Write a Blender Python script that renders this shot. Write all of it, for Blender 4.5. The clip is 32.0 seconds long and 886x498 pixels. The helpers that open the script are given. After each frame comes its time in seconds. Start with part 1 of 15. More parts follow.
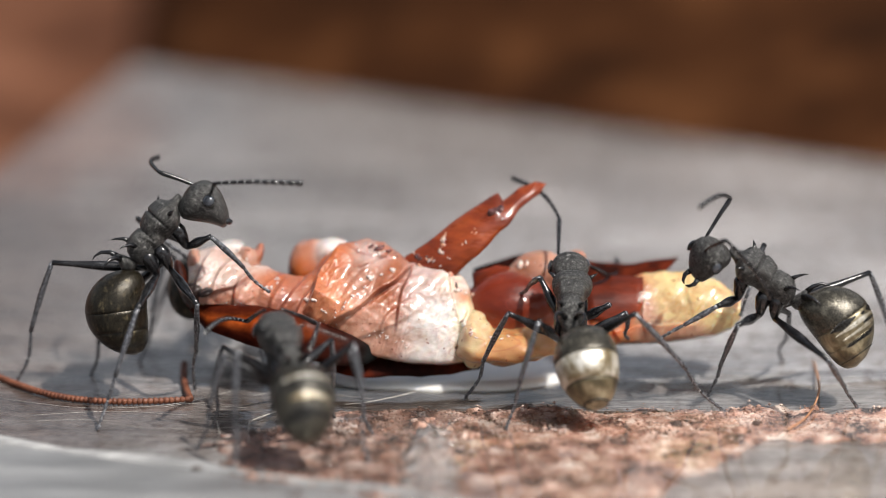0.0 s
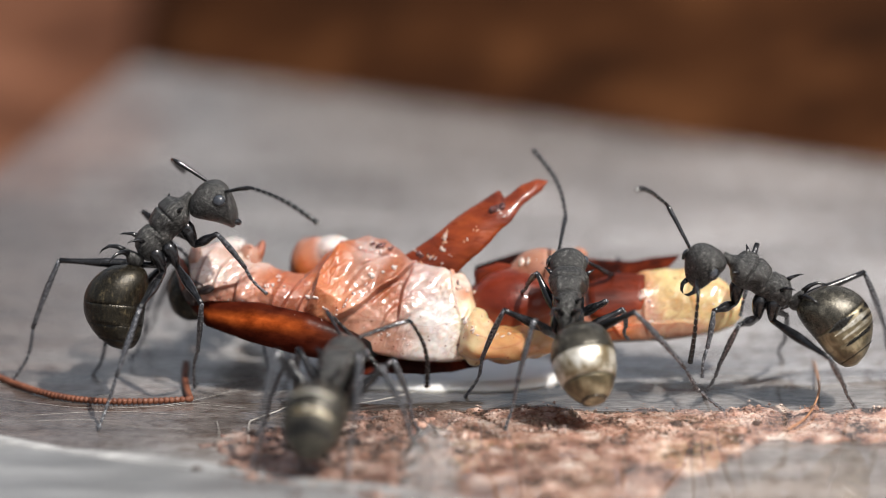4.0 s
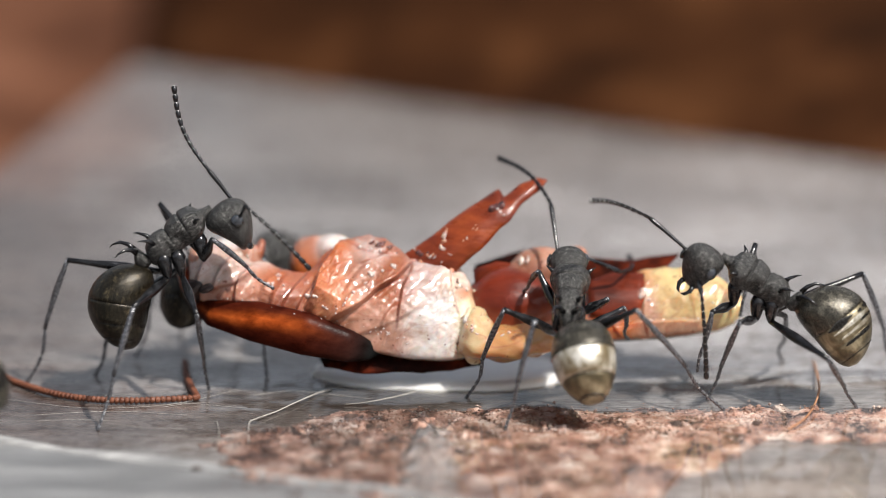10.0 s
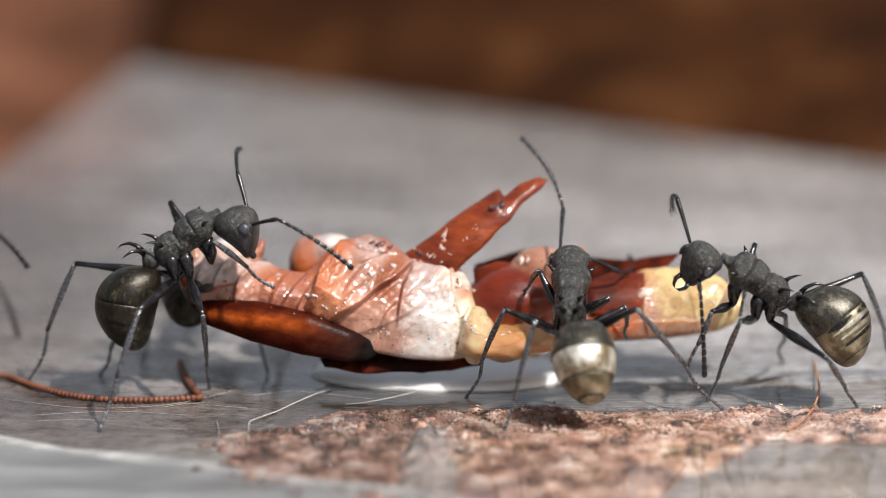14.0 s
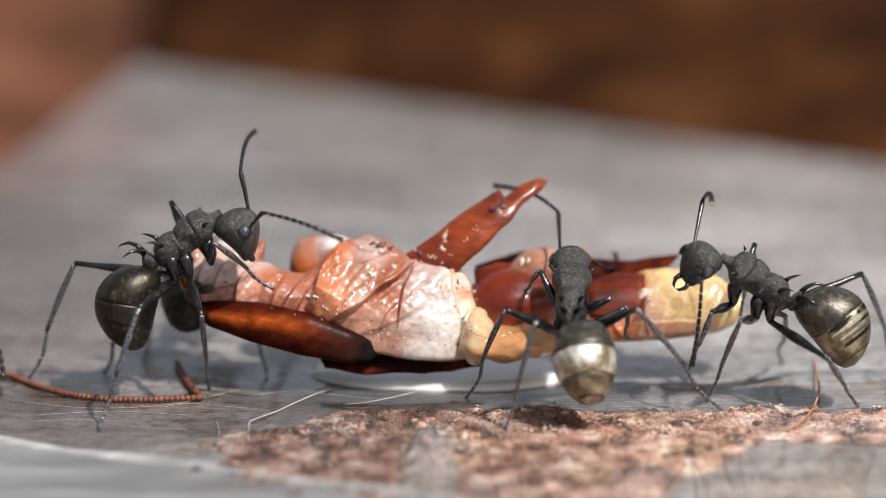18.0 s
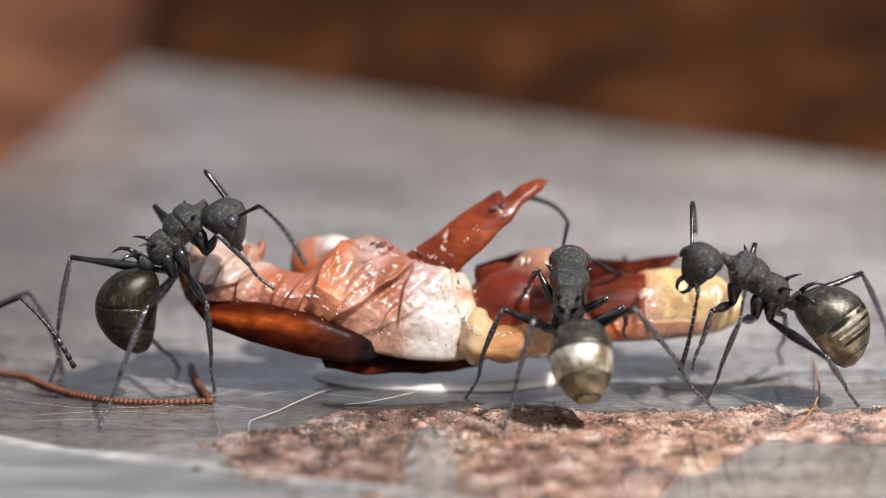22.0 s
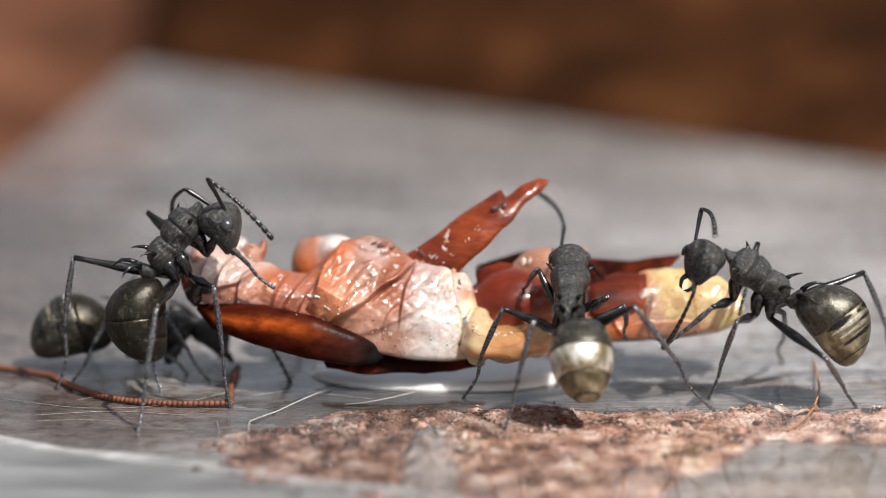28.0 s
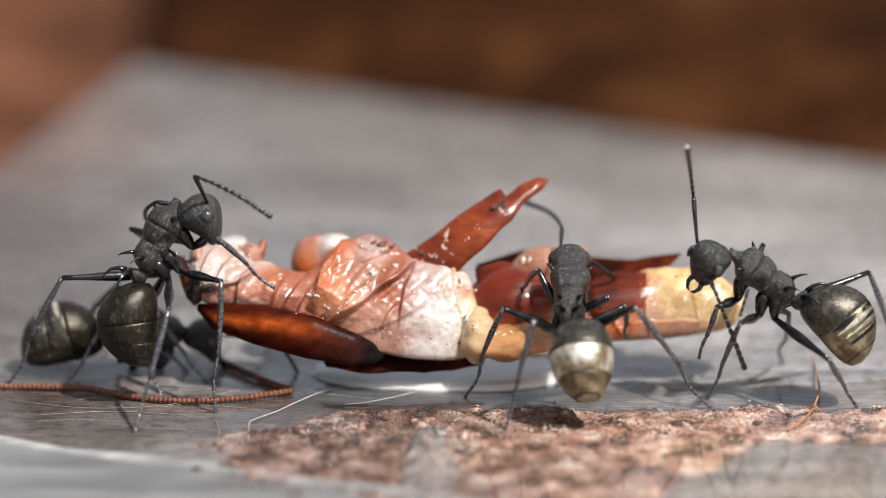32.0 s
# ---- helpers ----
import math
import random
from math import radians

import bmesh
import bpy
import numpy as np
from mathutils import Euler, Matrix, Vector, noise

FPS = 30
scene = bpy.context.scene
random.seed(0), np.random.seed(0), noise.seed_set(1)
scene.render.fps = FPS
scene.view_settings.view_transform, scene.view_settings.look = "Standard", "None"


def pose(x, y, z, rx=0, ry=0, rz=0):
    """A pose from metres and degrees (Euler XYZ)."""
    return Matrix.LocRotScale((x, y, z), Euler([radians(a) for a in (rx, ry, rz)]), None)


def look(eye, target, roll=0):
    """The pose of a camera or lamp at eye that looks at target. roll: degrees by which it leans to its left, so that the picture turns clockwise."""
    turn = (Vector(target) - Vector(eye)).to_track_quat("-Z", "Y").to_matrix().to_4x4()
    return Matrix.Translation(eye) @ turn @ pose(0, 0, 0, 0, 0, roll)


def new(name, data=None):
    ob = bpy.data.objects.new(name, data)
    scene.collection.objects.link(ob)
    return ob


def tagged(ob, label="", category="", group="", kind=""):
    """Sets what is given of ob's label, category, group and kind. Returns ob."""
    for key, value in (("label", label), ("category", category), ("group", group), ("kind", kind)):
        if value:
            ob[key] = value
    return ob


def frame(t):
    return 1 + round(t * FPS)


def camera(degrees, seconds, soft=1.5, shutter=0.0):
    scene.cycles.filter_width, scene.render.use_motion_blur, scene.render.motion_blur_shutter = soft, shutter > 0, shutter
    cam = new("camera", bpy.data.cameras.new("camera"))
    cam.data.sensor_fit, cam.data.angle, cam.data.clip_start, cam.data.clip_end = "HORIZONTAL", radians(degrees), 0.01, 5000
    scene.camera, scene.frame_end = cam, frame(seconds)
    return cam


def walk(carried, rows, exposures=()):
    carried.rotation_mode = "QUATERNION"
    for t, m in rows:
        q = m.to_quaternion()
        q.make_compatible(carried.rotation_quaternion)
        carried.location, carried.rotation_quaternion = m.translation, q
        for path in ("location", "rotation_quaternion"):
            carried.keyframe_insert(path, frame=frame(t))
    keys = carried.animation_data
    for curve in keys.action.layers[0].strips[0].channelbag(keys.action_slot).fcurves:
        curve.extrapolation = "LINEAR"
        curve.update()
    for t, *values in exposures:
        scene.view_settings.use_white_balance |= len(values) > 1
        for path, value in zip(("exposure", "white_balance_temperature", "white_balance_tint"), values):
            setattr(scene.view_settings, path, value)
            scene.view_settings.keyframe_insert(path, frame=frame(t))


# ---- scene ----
MM = 0.001
cam = camera(6.527, 32.0, soft=0.5, shutter=0.5)
cam.data.dof.use_dof = True
cam.data.dof.focus_distance = 0.2496
cam.data.dof.aperture_fstop = 30.0
cam.data.dof.aperture_blades = 0
EYE = (0.0, -240.315 * MM, 73.809 * MM)
AIM = (0.0, 0.0, 4.9 * MM)
walk(cam, [(0, look(EYE, AIM)), (32, look(EYE, AIM))])

# ---- light ----
world = bpy.data.worlds.new("sky")
scene.world = world
world.use_nodes = True
wn = world.node_tree.nodes
sky = wn.new("ShaderNodeTexSky")
sky.sky_type, sky.sun_disc = "NISHITA", False
SUN_UP, SUN_ROUND = 57.0, 134.0
sky.sun_elevation, sky.sun_rotation = radians(SUN_UP), radians(SUN_ROUND)
haze = wn.new("ShaderNodeHueSaturation")  # thin white cloud veils the blue
haze.inputs["Saturation"].default_value = 0.4
world.node_tree.links.new(sky.outputs[0], haze.inputs["Color"])
world.node_tree.links.new(haze.outputs[0], wn["Background"].inputs[0])
wn["Background"].inputs[1].default_value = 0.118
sky.dust_density = 4.0
sun = new("sun", bpy.data.lights.new("sun", "SUN"))
sun.data.energy, sun.data.angle, sun.data.color = 5.2, radians(1.2), (1.0, 0.955, 0.895)
SUN_FROM = Vector((math.sin(radians(SUN_ROUND)) * math.cos(radians(SUN_UP)), math.cos(radians(SUN_ROUND)) * math.cos(radians(SUN_UP)), math.sin(radians(SUN_UP))))
sun.matrix_world = look(SUN_FROM, (0, 0, 0))
scene.view_settings.exposure = 0.05


# ---- materials ----
def stuff_material(name, colours, scale=1.0, rough=(0.4, 0.6), bump=0.2, bump_scale=8.0, metal=0.0, coat=0.0, spec=0.5, detail=6.0,
                   sss=0.0, sss_radius=(0.6, 0.25, 0.12), sheen=0.0, transmission=0.0, stretch=(1, 1, 1), bump_far=0.05, stops=None, ior=1.45):
    """A procedural surface: a ramp of colours over noise at two scales, in millimetres, with fine relief."""
    m = bpy.data.materials.new(name)
    m.use_nodes = True
    nt = m.node_tree
    nd, ln = nt.nodes, nt.links
    b = nd["Principled BSDF"]
    tc = nd.new("ShaderNodeTexCoord")
    mp = nd.new("ShaderNodeMapping")
    mp.inputs["Scale"].default_value = [1000 * scale * s for s in stretch]
    ln.new(tc.outputs["Object"], mp.inputs[0])
    n1 = nd.new("ShaderNodeTexNoise")
    n1.inputs["Scale"].default_value, n1.inputs["Detail"].default_value, n1.inputs["Roughness"].default_value = 1.0, detail, 0.62
    ln.new(mp.outputs[0], n1.inputs["Vector"])
    ramp = nd.new("ShaderNodeValToRGB")
    el = ramp.color_ramp.elements
    n = len(colours)
    pos = stops or [0.32 + 0.36 * i / (n - 1) for i in range(n)]
    while len(el) < n:
        el.new(0.5)
    for i, c in enumerate(colours):
        el[i].position, el[i].color = pos[i], (*c, 1)
    ln.new(n1.outputs["Fac"], ramp.inputs[0])
    n2 = nd.new("ShaderNodeTexNoise")
    n2.inputs["Scale"].default_value, n2.inputs["Detail"].default_value = bump_scale, 8.0
    ln.new(mp.outputs[0], n2.inputs["Vector"])
    mix = nd.new("ShaderNodeMix")
    mix.data_type, mix.blend_type = "RGBA", "OVERLAY"
    mix.inputs["Factor"].default_value = 0.35
    ln.new(ramp.outputs[0], mix.inputs["A"])
    ln.new(n2.outputs["Fac"], mix.inputs["B"])
    ln.new(mix.outputs["Result"], b.inputs["Base Color"])
    mr = nd.new("ShaderNodeMapRange")
    mr.inputs["From Min"].default_value, mr.inputs["From Max"].default_value = 0.3, 0.7
    mr.inputs["To Min"].default_value, mr.inputs["To Max"].default_value = rough
    ln.new(n2.outputs["Fac"], mr.inputs["Value"])
    ln.new(mr.outputs[0], b.inputs["Roughness"])
    bp = nd.new("ShaderNodeBump")
    bp.inputs["Strength"].default_value, bp.inputs["Distance"].default_value = bump, bump_far * MM
    ln.new(n2.outputs["Fac"], bp.inputs["Height"])
    ln.new(bp.outputs[0], b.inputs["Normal"])
    ln.new(bp.outputs[0], b.inputs["Coat Normal"])
    b.inputs["Metallic"].default_value = metal
    b.inputs["Coat Weight"].default_value, b.inputs["Coat Roughness"].default_value = coat, 0.06
    b.inputs["Specular IOR Level"].default_value = spec
    b.inputs["IOR"].default_value = ior
    b.inputs["Transmission Weight"].default_value = transmission
    b.inputs["Sheen Weight"].default_value = sheen
    if sss:
        b.inputs["Subsurface Weight"].default_value = sss
        b.inputs["Subsurface Radius"].default_value = sss_radius
        b.inputs["Subsurface Scale"].default_value = 0.8 * MM
    return m


M_RIM = stuff_material("pale_highlit_rim", [(0.16, 0.16, 0.162), (0.27, 0.27, 0.27), (0.42, 0.415, 0.41)], 0.6, (0.35, 0.6), 0.5, 7.0, stretch=(0.3, 1.5, 1))


def board_material():
    """Grey weathered board: fine streaks along x, broad cloudy tones, brownish damp stains with ragged edges, and
    patches that paint reflected sky and prey.
    """
    m = stuff_material("weathered_grey_board", [(0.12, 0.116, 0.115), (0.2, 0.194, 0.192), (0.29, 0.282, 0.278)], 0.5, (0.12, 0.42), 0.75, 9.0,
                       stretch=(0.16, 1.5, 1), bump_far=0.035, coat=0.4)
    nt = m.node_tree
    nd, ln = nt.nodes, nt.links
    bs = nd["Principled BSDF"]
    old = bs.inputs["Base Color"].links[0].from_socket
    tc = nd.new("ShaderNodeTexCoord")
    cloud = nd.new("ShaderNodeTexNoise")
    cloud.inputs["Scale"].default_value, cloud.inputs["Detail"].default_value = 120.0, 3.0
    ln.new(tc.outputs["Object"], cloud.inputs["Vector"])
    fine = nd.new("ShaderNodeTexNoise")
    fine.inputs["Scale"].default_value, fine.inputs["Detail"].default_value = 420.0, 7.0
    ln.new(tc.outputs["Object"], fine.inputs["Vector"])
    # The darkest patch paints the prey's dark reflection over the damp strip.
    # The pale grey patches lay reflected sky sheen into the base colour.
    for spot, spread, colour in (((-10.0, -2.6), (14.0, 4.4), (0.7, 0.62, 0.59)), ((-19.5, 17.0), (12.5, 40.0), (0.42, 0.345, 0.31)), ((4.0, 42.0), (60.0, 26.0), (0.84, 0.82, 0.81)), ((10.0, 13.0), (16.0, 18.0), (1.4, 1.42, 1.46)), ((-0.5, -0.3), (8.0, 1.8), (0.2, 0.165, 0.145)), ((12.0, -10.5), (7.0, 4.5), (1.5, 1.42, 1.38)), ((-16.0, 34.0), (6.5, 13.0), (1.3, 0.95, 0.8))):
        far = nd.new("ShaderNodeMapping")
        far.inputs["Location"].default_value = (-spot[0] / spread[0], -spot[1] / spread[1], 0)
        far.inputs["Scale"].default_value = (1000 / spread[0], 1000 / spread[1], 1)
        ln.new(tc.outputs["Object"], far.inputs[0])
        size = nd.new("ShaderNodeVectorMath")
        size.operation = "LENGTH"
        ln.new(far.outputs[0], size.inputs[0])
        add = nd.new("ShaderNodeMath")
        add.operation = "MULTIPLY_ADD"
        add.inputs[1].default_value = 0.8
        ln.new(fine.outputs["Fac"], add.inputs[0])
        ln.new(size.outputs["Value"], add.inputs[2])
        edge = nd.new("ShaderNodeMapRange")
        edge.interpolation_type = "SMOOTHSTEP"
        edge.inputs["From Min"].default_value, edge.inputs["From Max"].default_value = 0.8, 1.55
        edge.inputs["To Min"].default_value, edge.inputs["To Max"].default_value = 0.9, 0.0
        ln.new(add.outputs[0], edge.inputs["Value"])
        stain_and_sheen = nd.new("ShaderNodeMix")
        stain_and_sheen.data_type, stain_and_sheen.blend_type = "RGBA", "MULTIPLY"
        stain_and_sheen.inputs["B"].default_value = (*colour, 1)
        ln.new(edge.outputs[0], stain_and_sheen.inputs["Factor"])
        ln.new(old, stain_and_sheen.inputs["A"])
        old = stain_and_sheen.outputs["Result"]
    tone = nd.new("ShaderNodeMapRange")
    tone.inputs["From Min"].default_value, tone.inputs["From Max"].default_value = 0.35, 0.65
    tone.inputs["To Min"].default_value, tone.inputs["To Max"].default_value = 0.72, 1.22
    ln.new(cloud.outputs["Fac"], tone.inputs["Value"])
    mul = nd.new("ShaderNodeMix")
    mul.data_type, mul.blend_type = "RGBA", "MULTIPLY"
    mul.inputs["Factor"].default_value = 1.0
    ln.new(old, mul.inputs["A"])
    ln.new(tone.outputs[0], mul.inputs["B"])
    speck = nd.new("ShaderNodeTexNoise")
    speck.inputs["Scale"].default_value, speck.inputs["Detail"].default_value, speck.inputs["Roughness"].default_value = 1900.0, 5.0, 0.7
    ln.new(tc.outputs["Object"], speck.inputs["Vector"])
    dirt = nd.new("ShaderNodeValToRGB")
    el = dirt.color_ramp.elements
    el[0].position, el[0].color = 0.36, (0.55, 0.44, 0.38, 1)
    el[1].position, el[1].color = 0.66, (1.28, 1.26, 1.24, 1)
    el.new(0.5).color = (1.0, 0.99, 0.98, 1)
    ln.new(speck.outputs["Fac"], dirt.inputs[0])
    worn = nd.new("ShaderNodeMix")
    worn.data_type, worn.blend_type = "RGBA", "MULTIPLY"
    worn.inputs["Factor"].default_value = 1.0
    ln.new(mul.outputs["Result"], worn.inputs["A"])
    ln.new(dirt.outputs[0], worn.inputs["B"])
    ln.new(worn.outputs["Result"], bs.inputs["Base Color"])
    # a film of water round the prey and over the grit's side
    lie = nd.new("ShaderNodeMapping")
    lie.inputs["Location"].default_value = (-4.5 / 13.0, 0.5 / 5.5, 0)
    lie.inputs["Scale"].default_value = (1000 / 13.0, 1000 / 5.5, 1)
    ln.new(tc.outputs["Object"], lie.inputs[0])
    reach = nd.new("ShaderNodeVectorMath")
    reach.operation = "LENGTH"
    ln.new(lie.outputs[0], reach.inputs[0])
    rag = nd.new("ShaderNodeMath")
    rag.operation = "MULTIPLY_ADD"
    rag.inputs[1].default_value = 0.9
    ln.new(fine.outputs["Fac"], rag.inputs[0])
    ln.new(reach.outputs["Value"], rag.inputs[2])
    for socket, inside, outside in (("Coat Weight", 1.0, 0.4), ("Coat Roughness", 0.035, 0.2)):
        film = nd.new("ShaderNodeMapRange")
        film.interpolation_type = "SMOOTHSTEP"
        film.inputs["From Min"].default_value, film.inputs["From Max"].default_value = 1.2, 1.7
        film.inputs["To Min"].default_value, film.inputs["To Max"].default_value = inside, outside
        ln.new(rag.outputs[0], film.inputs["Value"])
        ln.new(film.outputs[0], bs.inputs[socket])
    ripple = nd.new("ShaderNodeBump")
    ripple.inputs["Strength"].default_value, ripple.inputs["Distance"].default_value = 0.2, 0.012 * MM
    ln.new(speck.outputs["Fac"], ripple.inputs["Height"])
    ln.new(ripple.outputs[0], bs.inputs["Coat Normal"])
    return m


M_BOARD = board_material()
M_SOIL = stuff_material("red_brown_floor", [(0.05, 0.019, 0.01), (0.095, 0.038, 0.02), (0.16, 0.07, 0.04)], 0.2, (0.6, 0.9), 0.6, 12.0, spec=0.08)
M_TIMBER = stuff_material("dark_brown_timber", [(0.014, 0.005, 0.0018), (0.039, 0.0135, 0.0044), (0.085, 0.033, 0.012)], 0.3, (0.6, 0.9), 0.6, 10.0, stretch=(0.45, 1, 1), spec=0.08)
M_GRIT = stuff_material("pink_brown_grit", [(0.07, 0.05, 0.042), (0.4, 0.22, 0.164), (0.7, 0.48, 0.39), (0.88, 0.77, 0.69)], 0.8, (0.12, 0.5), 1.0, 9.0,
                        coat=0.5, bump_far=0.2, detail=9.0, stops=[0.4, 0.47, 0.55, 0.65])


def dirty_left(m, dark):
    """Shades a crust from fresh pink to a dirty brown side, with a ragged passage between."""
    nt = m.node_tree
    nd, ln = nt.nodes, nt.links
    bs = nd["Principled BSDF"]
    old = bs.inputs["Base Color"].links[0].from_socket
    tc = nd.new("ShaderNodeTexCoord")
    cut = nd.new("ShaderNodeSeparateXYZ")
    ln.new(tc.outputs["Object"], cut.inputs[0])
    rag = nd.new("ShaderNodeTexNoise")
    rag.inputs["Scale"].default_value, rag.inputs["Detail"].default_value = 480.0, 6.0
    ln.new(tc.outputs["Object"], rag.inputs["Vector"])
    add = nd.new("ShaderNodeMath")
    add.operation = "MULTIPLY_ADD"
    add.inputs[1].default_value = 0.026
    ln.new(rag.outputs["Fac"], add.inputs[0])
    ln.new(cut.outputs[0], add.inputs[2])
    edge = nd.new("ShaderNodeMapRange")
    edge.interpolation_type = "SMOOTHSTEP"
    # Wide fade: the paler right also paints sky sheen off the water.
    edge.inputs["From Min"].default_value, edge.inputs["From Max"].default_value = 7 * MM, 23 * MM
    edge.inputs["To Min"].default_value, edge.inputs["To Max"].default_value = 1.0, 0.0
    ln.new(add.outputs[0], edge.inputs["Value"])
    mul = nd.new("ShaderNodeMix")
    mul.data_type, mul.blend_type = "RGBA", "MULTIPLY"
    mul.inputs["B"].default_value = (*dark, 1)
    ln.new(edge.outputs[0], mul.inputs["Factor"])
    ln.new(old, mul.inputs["A"])
    ln.new(mul.outputs["Result"], bs.inputs["Base Color"])
    return m


dirty_left(M_GRIT, (0.42, 0.40, 0.40))
M_CRUMB = dirty_left(stuff_material("damp_grit_crumbs", [(0.06, 0.042, 0.035), (0.4, 0.245, 0.185), (0.82, 0.69, 0.62)], 0.6, (0.15, 0.55), 0.9, 12.0, coat=0.8, bump_far=0.1), (0.4, 0.38, 0.38))
M_GRAIN = stuff_material("damp_grit_grain", [(0.17, 0.08, 0.055), (0.42, 0.245, 0.18), (0.7, 0.54, 0.46)], 0.35, (0.15, 0.55), 0.9, 12.0, coat=0.4, bump_far=0.1)
M_CRUMB.node_tree.nodes["Principled BSDF"].inputs["Coat Roughness"].default_value = 0.1
M_GRIT.node_tree.nodes["Principled BSDF"].inputs["Coat Roughness"].default_value = 0.1
M_GRIT.node_tree.nodes["Principled BSDF"].inputs["Coat Weight"].default_value = 1.0
M_DARKGRAIN = stuff_material("dark_grit_grain", [(0.05, 0.035, 0.03), (0.17, 0.11, 0.09)], 1.2, (0.2, 0.6), 0.9, 12.0, bump_far=0.1, coat=0.4)
M_ANT = stuff_material("black_downy_cuticle", [(0.01, 0.01, 0.0098), (0.05, 0.049, 0.047), (0.36, 0.35, 0.33)], 13.0, (0.22, 0.36), 0.9, 6.0,
                       bump_far=0.03, spec=0.7, stops=[0.3, 0.54, 0.82], detail=9, metal=0.45, stretch=(0.7, 1.0, 1.0))
M_LIMB = stuff_material("black_leg_cuticle", [(0.004, 0.004, 0.0048), (0.01, 0.01, 0.0115), (0.06, 0.062, 0.07)], 7.0, (0.14, 0.3), 0.4, 5.0, bump_far=0.012, spec=0.9, metal=0.2,
                        stops=[0.4, 0.56, 0.78], stretch=(0.3, 1, 1), detail=8)
M_SHIN = stuff_material("silvery_downy_shin", [(0.022, 0.022, 0.025), (0.11, 0.113, 0.126), (0.56, 0.575, 0.61)], 24.0, (0.2, 0.36), 0.7, 0.8, bump_far=0.03, spec=1.0, metal=0.5,
                        stops=[0.36, 0.53, 0.76], stretch=(0.5, 1, 1))
M_GASTER = stuff_material("dark_golden_downy_cuticle", [(0.006, 0.0052, 0.0035), (0.03, 0.0245, 0.015), (0.3, 0.235, 0.13)], 6.0, (0.2, 0.36), 0.6, 6.0,
                          metal=0.6, spec=0.8, stretch=(0.6, 1.2, 1.2), bump_far=0.018, stops=[0.3, 0.56, 0.92], detail=9)
# Pale down, with its bright sun sheen painted into the colour.
M_RING = stuff_material("pale_sheen_cuticle", [(0.2, 0.15, 0.08), (0.5, 0.455, 0.36), (0.82, 0.79, 0.72)], 1.6, (0.24, 0.38), 0.6, 22.0,
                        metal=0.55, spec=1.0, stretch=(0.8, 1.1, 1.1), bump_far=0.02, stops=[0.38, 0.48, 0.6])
M_GOLD = stuff_material("golden_downy_cuticle", [(0.03, 0.024, 0.014), (0.15, 0.12, 0.065), (0.44, 0.38, 0.25)], 1.6, (0.26, 0.42), 0.6, 24.0,
                        metal=0.5, spec=1.0, stretch=(0.8, 1.2, 1.2), bump_far=0.02)
M_BRONZE = stuff_material("bronze_satin_cuticle", [(0.016, 0.0145, 0.011), (0.075, 0.068, 0.053), (0.42, 0.385, 0.3)], 5.0, (0.2, 0.34), 0.6, 7.0,
                          metal=0.65, spec=0.9, stretch=(0.6, 1.2, 1.2), bump_far=0.016, stops=[0.22, 0.54, 0.95], detail=9)
M_SEAM = stuff_material("black_seam_cuticle", [(0.008, 0.008, 0.008), (0.02, 0.018, 0.015)], 2.0, (0.2, 0.35), 0.3, 9.0)
M_EYE = stuff_material("grey_faceted_eye", [(0.018, 0.021, 0.027), (0.045, 0.052, 0.065)], 3.0, (0.1, 0.22), 0.5, 30.0, bump_far=0.006, coat=1.0)
M_CHITIN = stuff_material("red_brown_chitin", [(0.055, 0.008, 0.0025), (0.15, 0.023, 0.0055), (0.28, 0.055, 0.012)], 0.6, (0.22, 0.45), 0.4, 5.0, coat=0.5, bump_far=0.08,
                          sss=0.1, sss_radius=(0.8, 0.2, 0.05), stretch=(0.5, 1, 1.6), spec=0.25)
M_PLATE = stuff_material("dark_red_chitin", [(0.035, 0.006, 0.003), (0.13, 0.018, 0.005), (0.3, 0.05, 0.011)], 0.5, (0.22, 0.45), 0.35, 5.0, coat=0.2, bump_far=0.08,
                         stretch=(0.5, 1, 1.6), spec=0.25)
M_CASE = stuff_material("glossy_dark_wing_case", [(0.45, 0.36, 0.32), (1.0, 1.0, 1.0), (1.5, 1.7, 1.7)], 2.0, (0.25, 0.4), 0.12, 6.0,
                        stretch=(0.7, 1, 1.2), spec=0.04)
M_DARKPLATE = stuff_material("blackish_red_plate", [(0.004, 0.002, 0.0016), (0.02, 0.0045, 0.0028), (0.1, 0.016, 0.006)], 0.8, (0.4, 0.6), 0.3, 9.0, spec=0.03)
M_PINK = stuff_material("wet_pink_flesh", [(0.44, 0.13, 0.07), (0.58, 0.26, 0.17), (0.68, 0.46, 0.38)], 0.6, (0.25, 0.45), 0.5, 5.0, coat=1.0, sss=0.12, bump_far=0.45, stretch=(0.7, 1, 1.7), detail=4)
M_PALE = stuff_material("wet_whitish_flesh", [(0.46, 0.22, 0.16), (0.62, 0.48, 0.42), (0.74, 0.69, 0.65)], 0.8, (0.2, 0.4), 0.5, 5.0, coat=1.0, sss=0.15, bump_far=0.15, detail=4)
M_CLOT = stuff_material("dark_maroon_clot", [(0.02, 0.005, 0.004), (0.08, 0.02, 0.016), (0.2, 0.08, 0.07)], 3.0, (0.1, 0.25), 0.6, 4.0, coat=1.0, bump_far=0.1)
M_BLACKGOO = stuff_material("black_wet_tissue", [(0.006, 0.005, 0.005), (0.03, 0.015, 0.012)], 1.0, (0.3, 0.5), 0.7, 4.0, coat=0.15)
M_FEELER = stuff_material("rust_brown_feeler", [(0.10, 0.03, 0.014), (0.20, 0.07, 0.035)], 2.0, (0.4, 0.6), 0.6, 9.0)
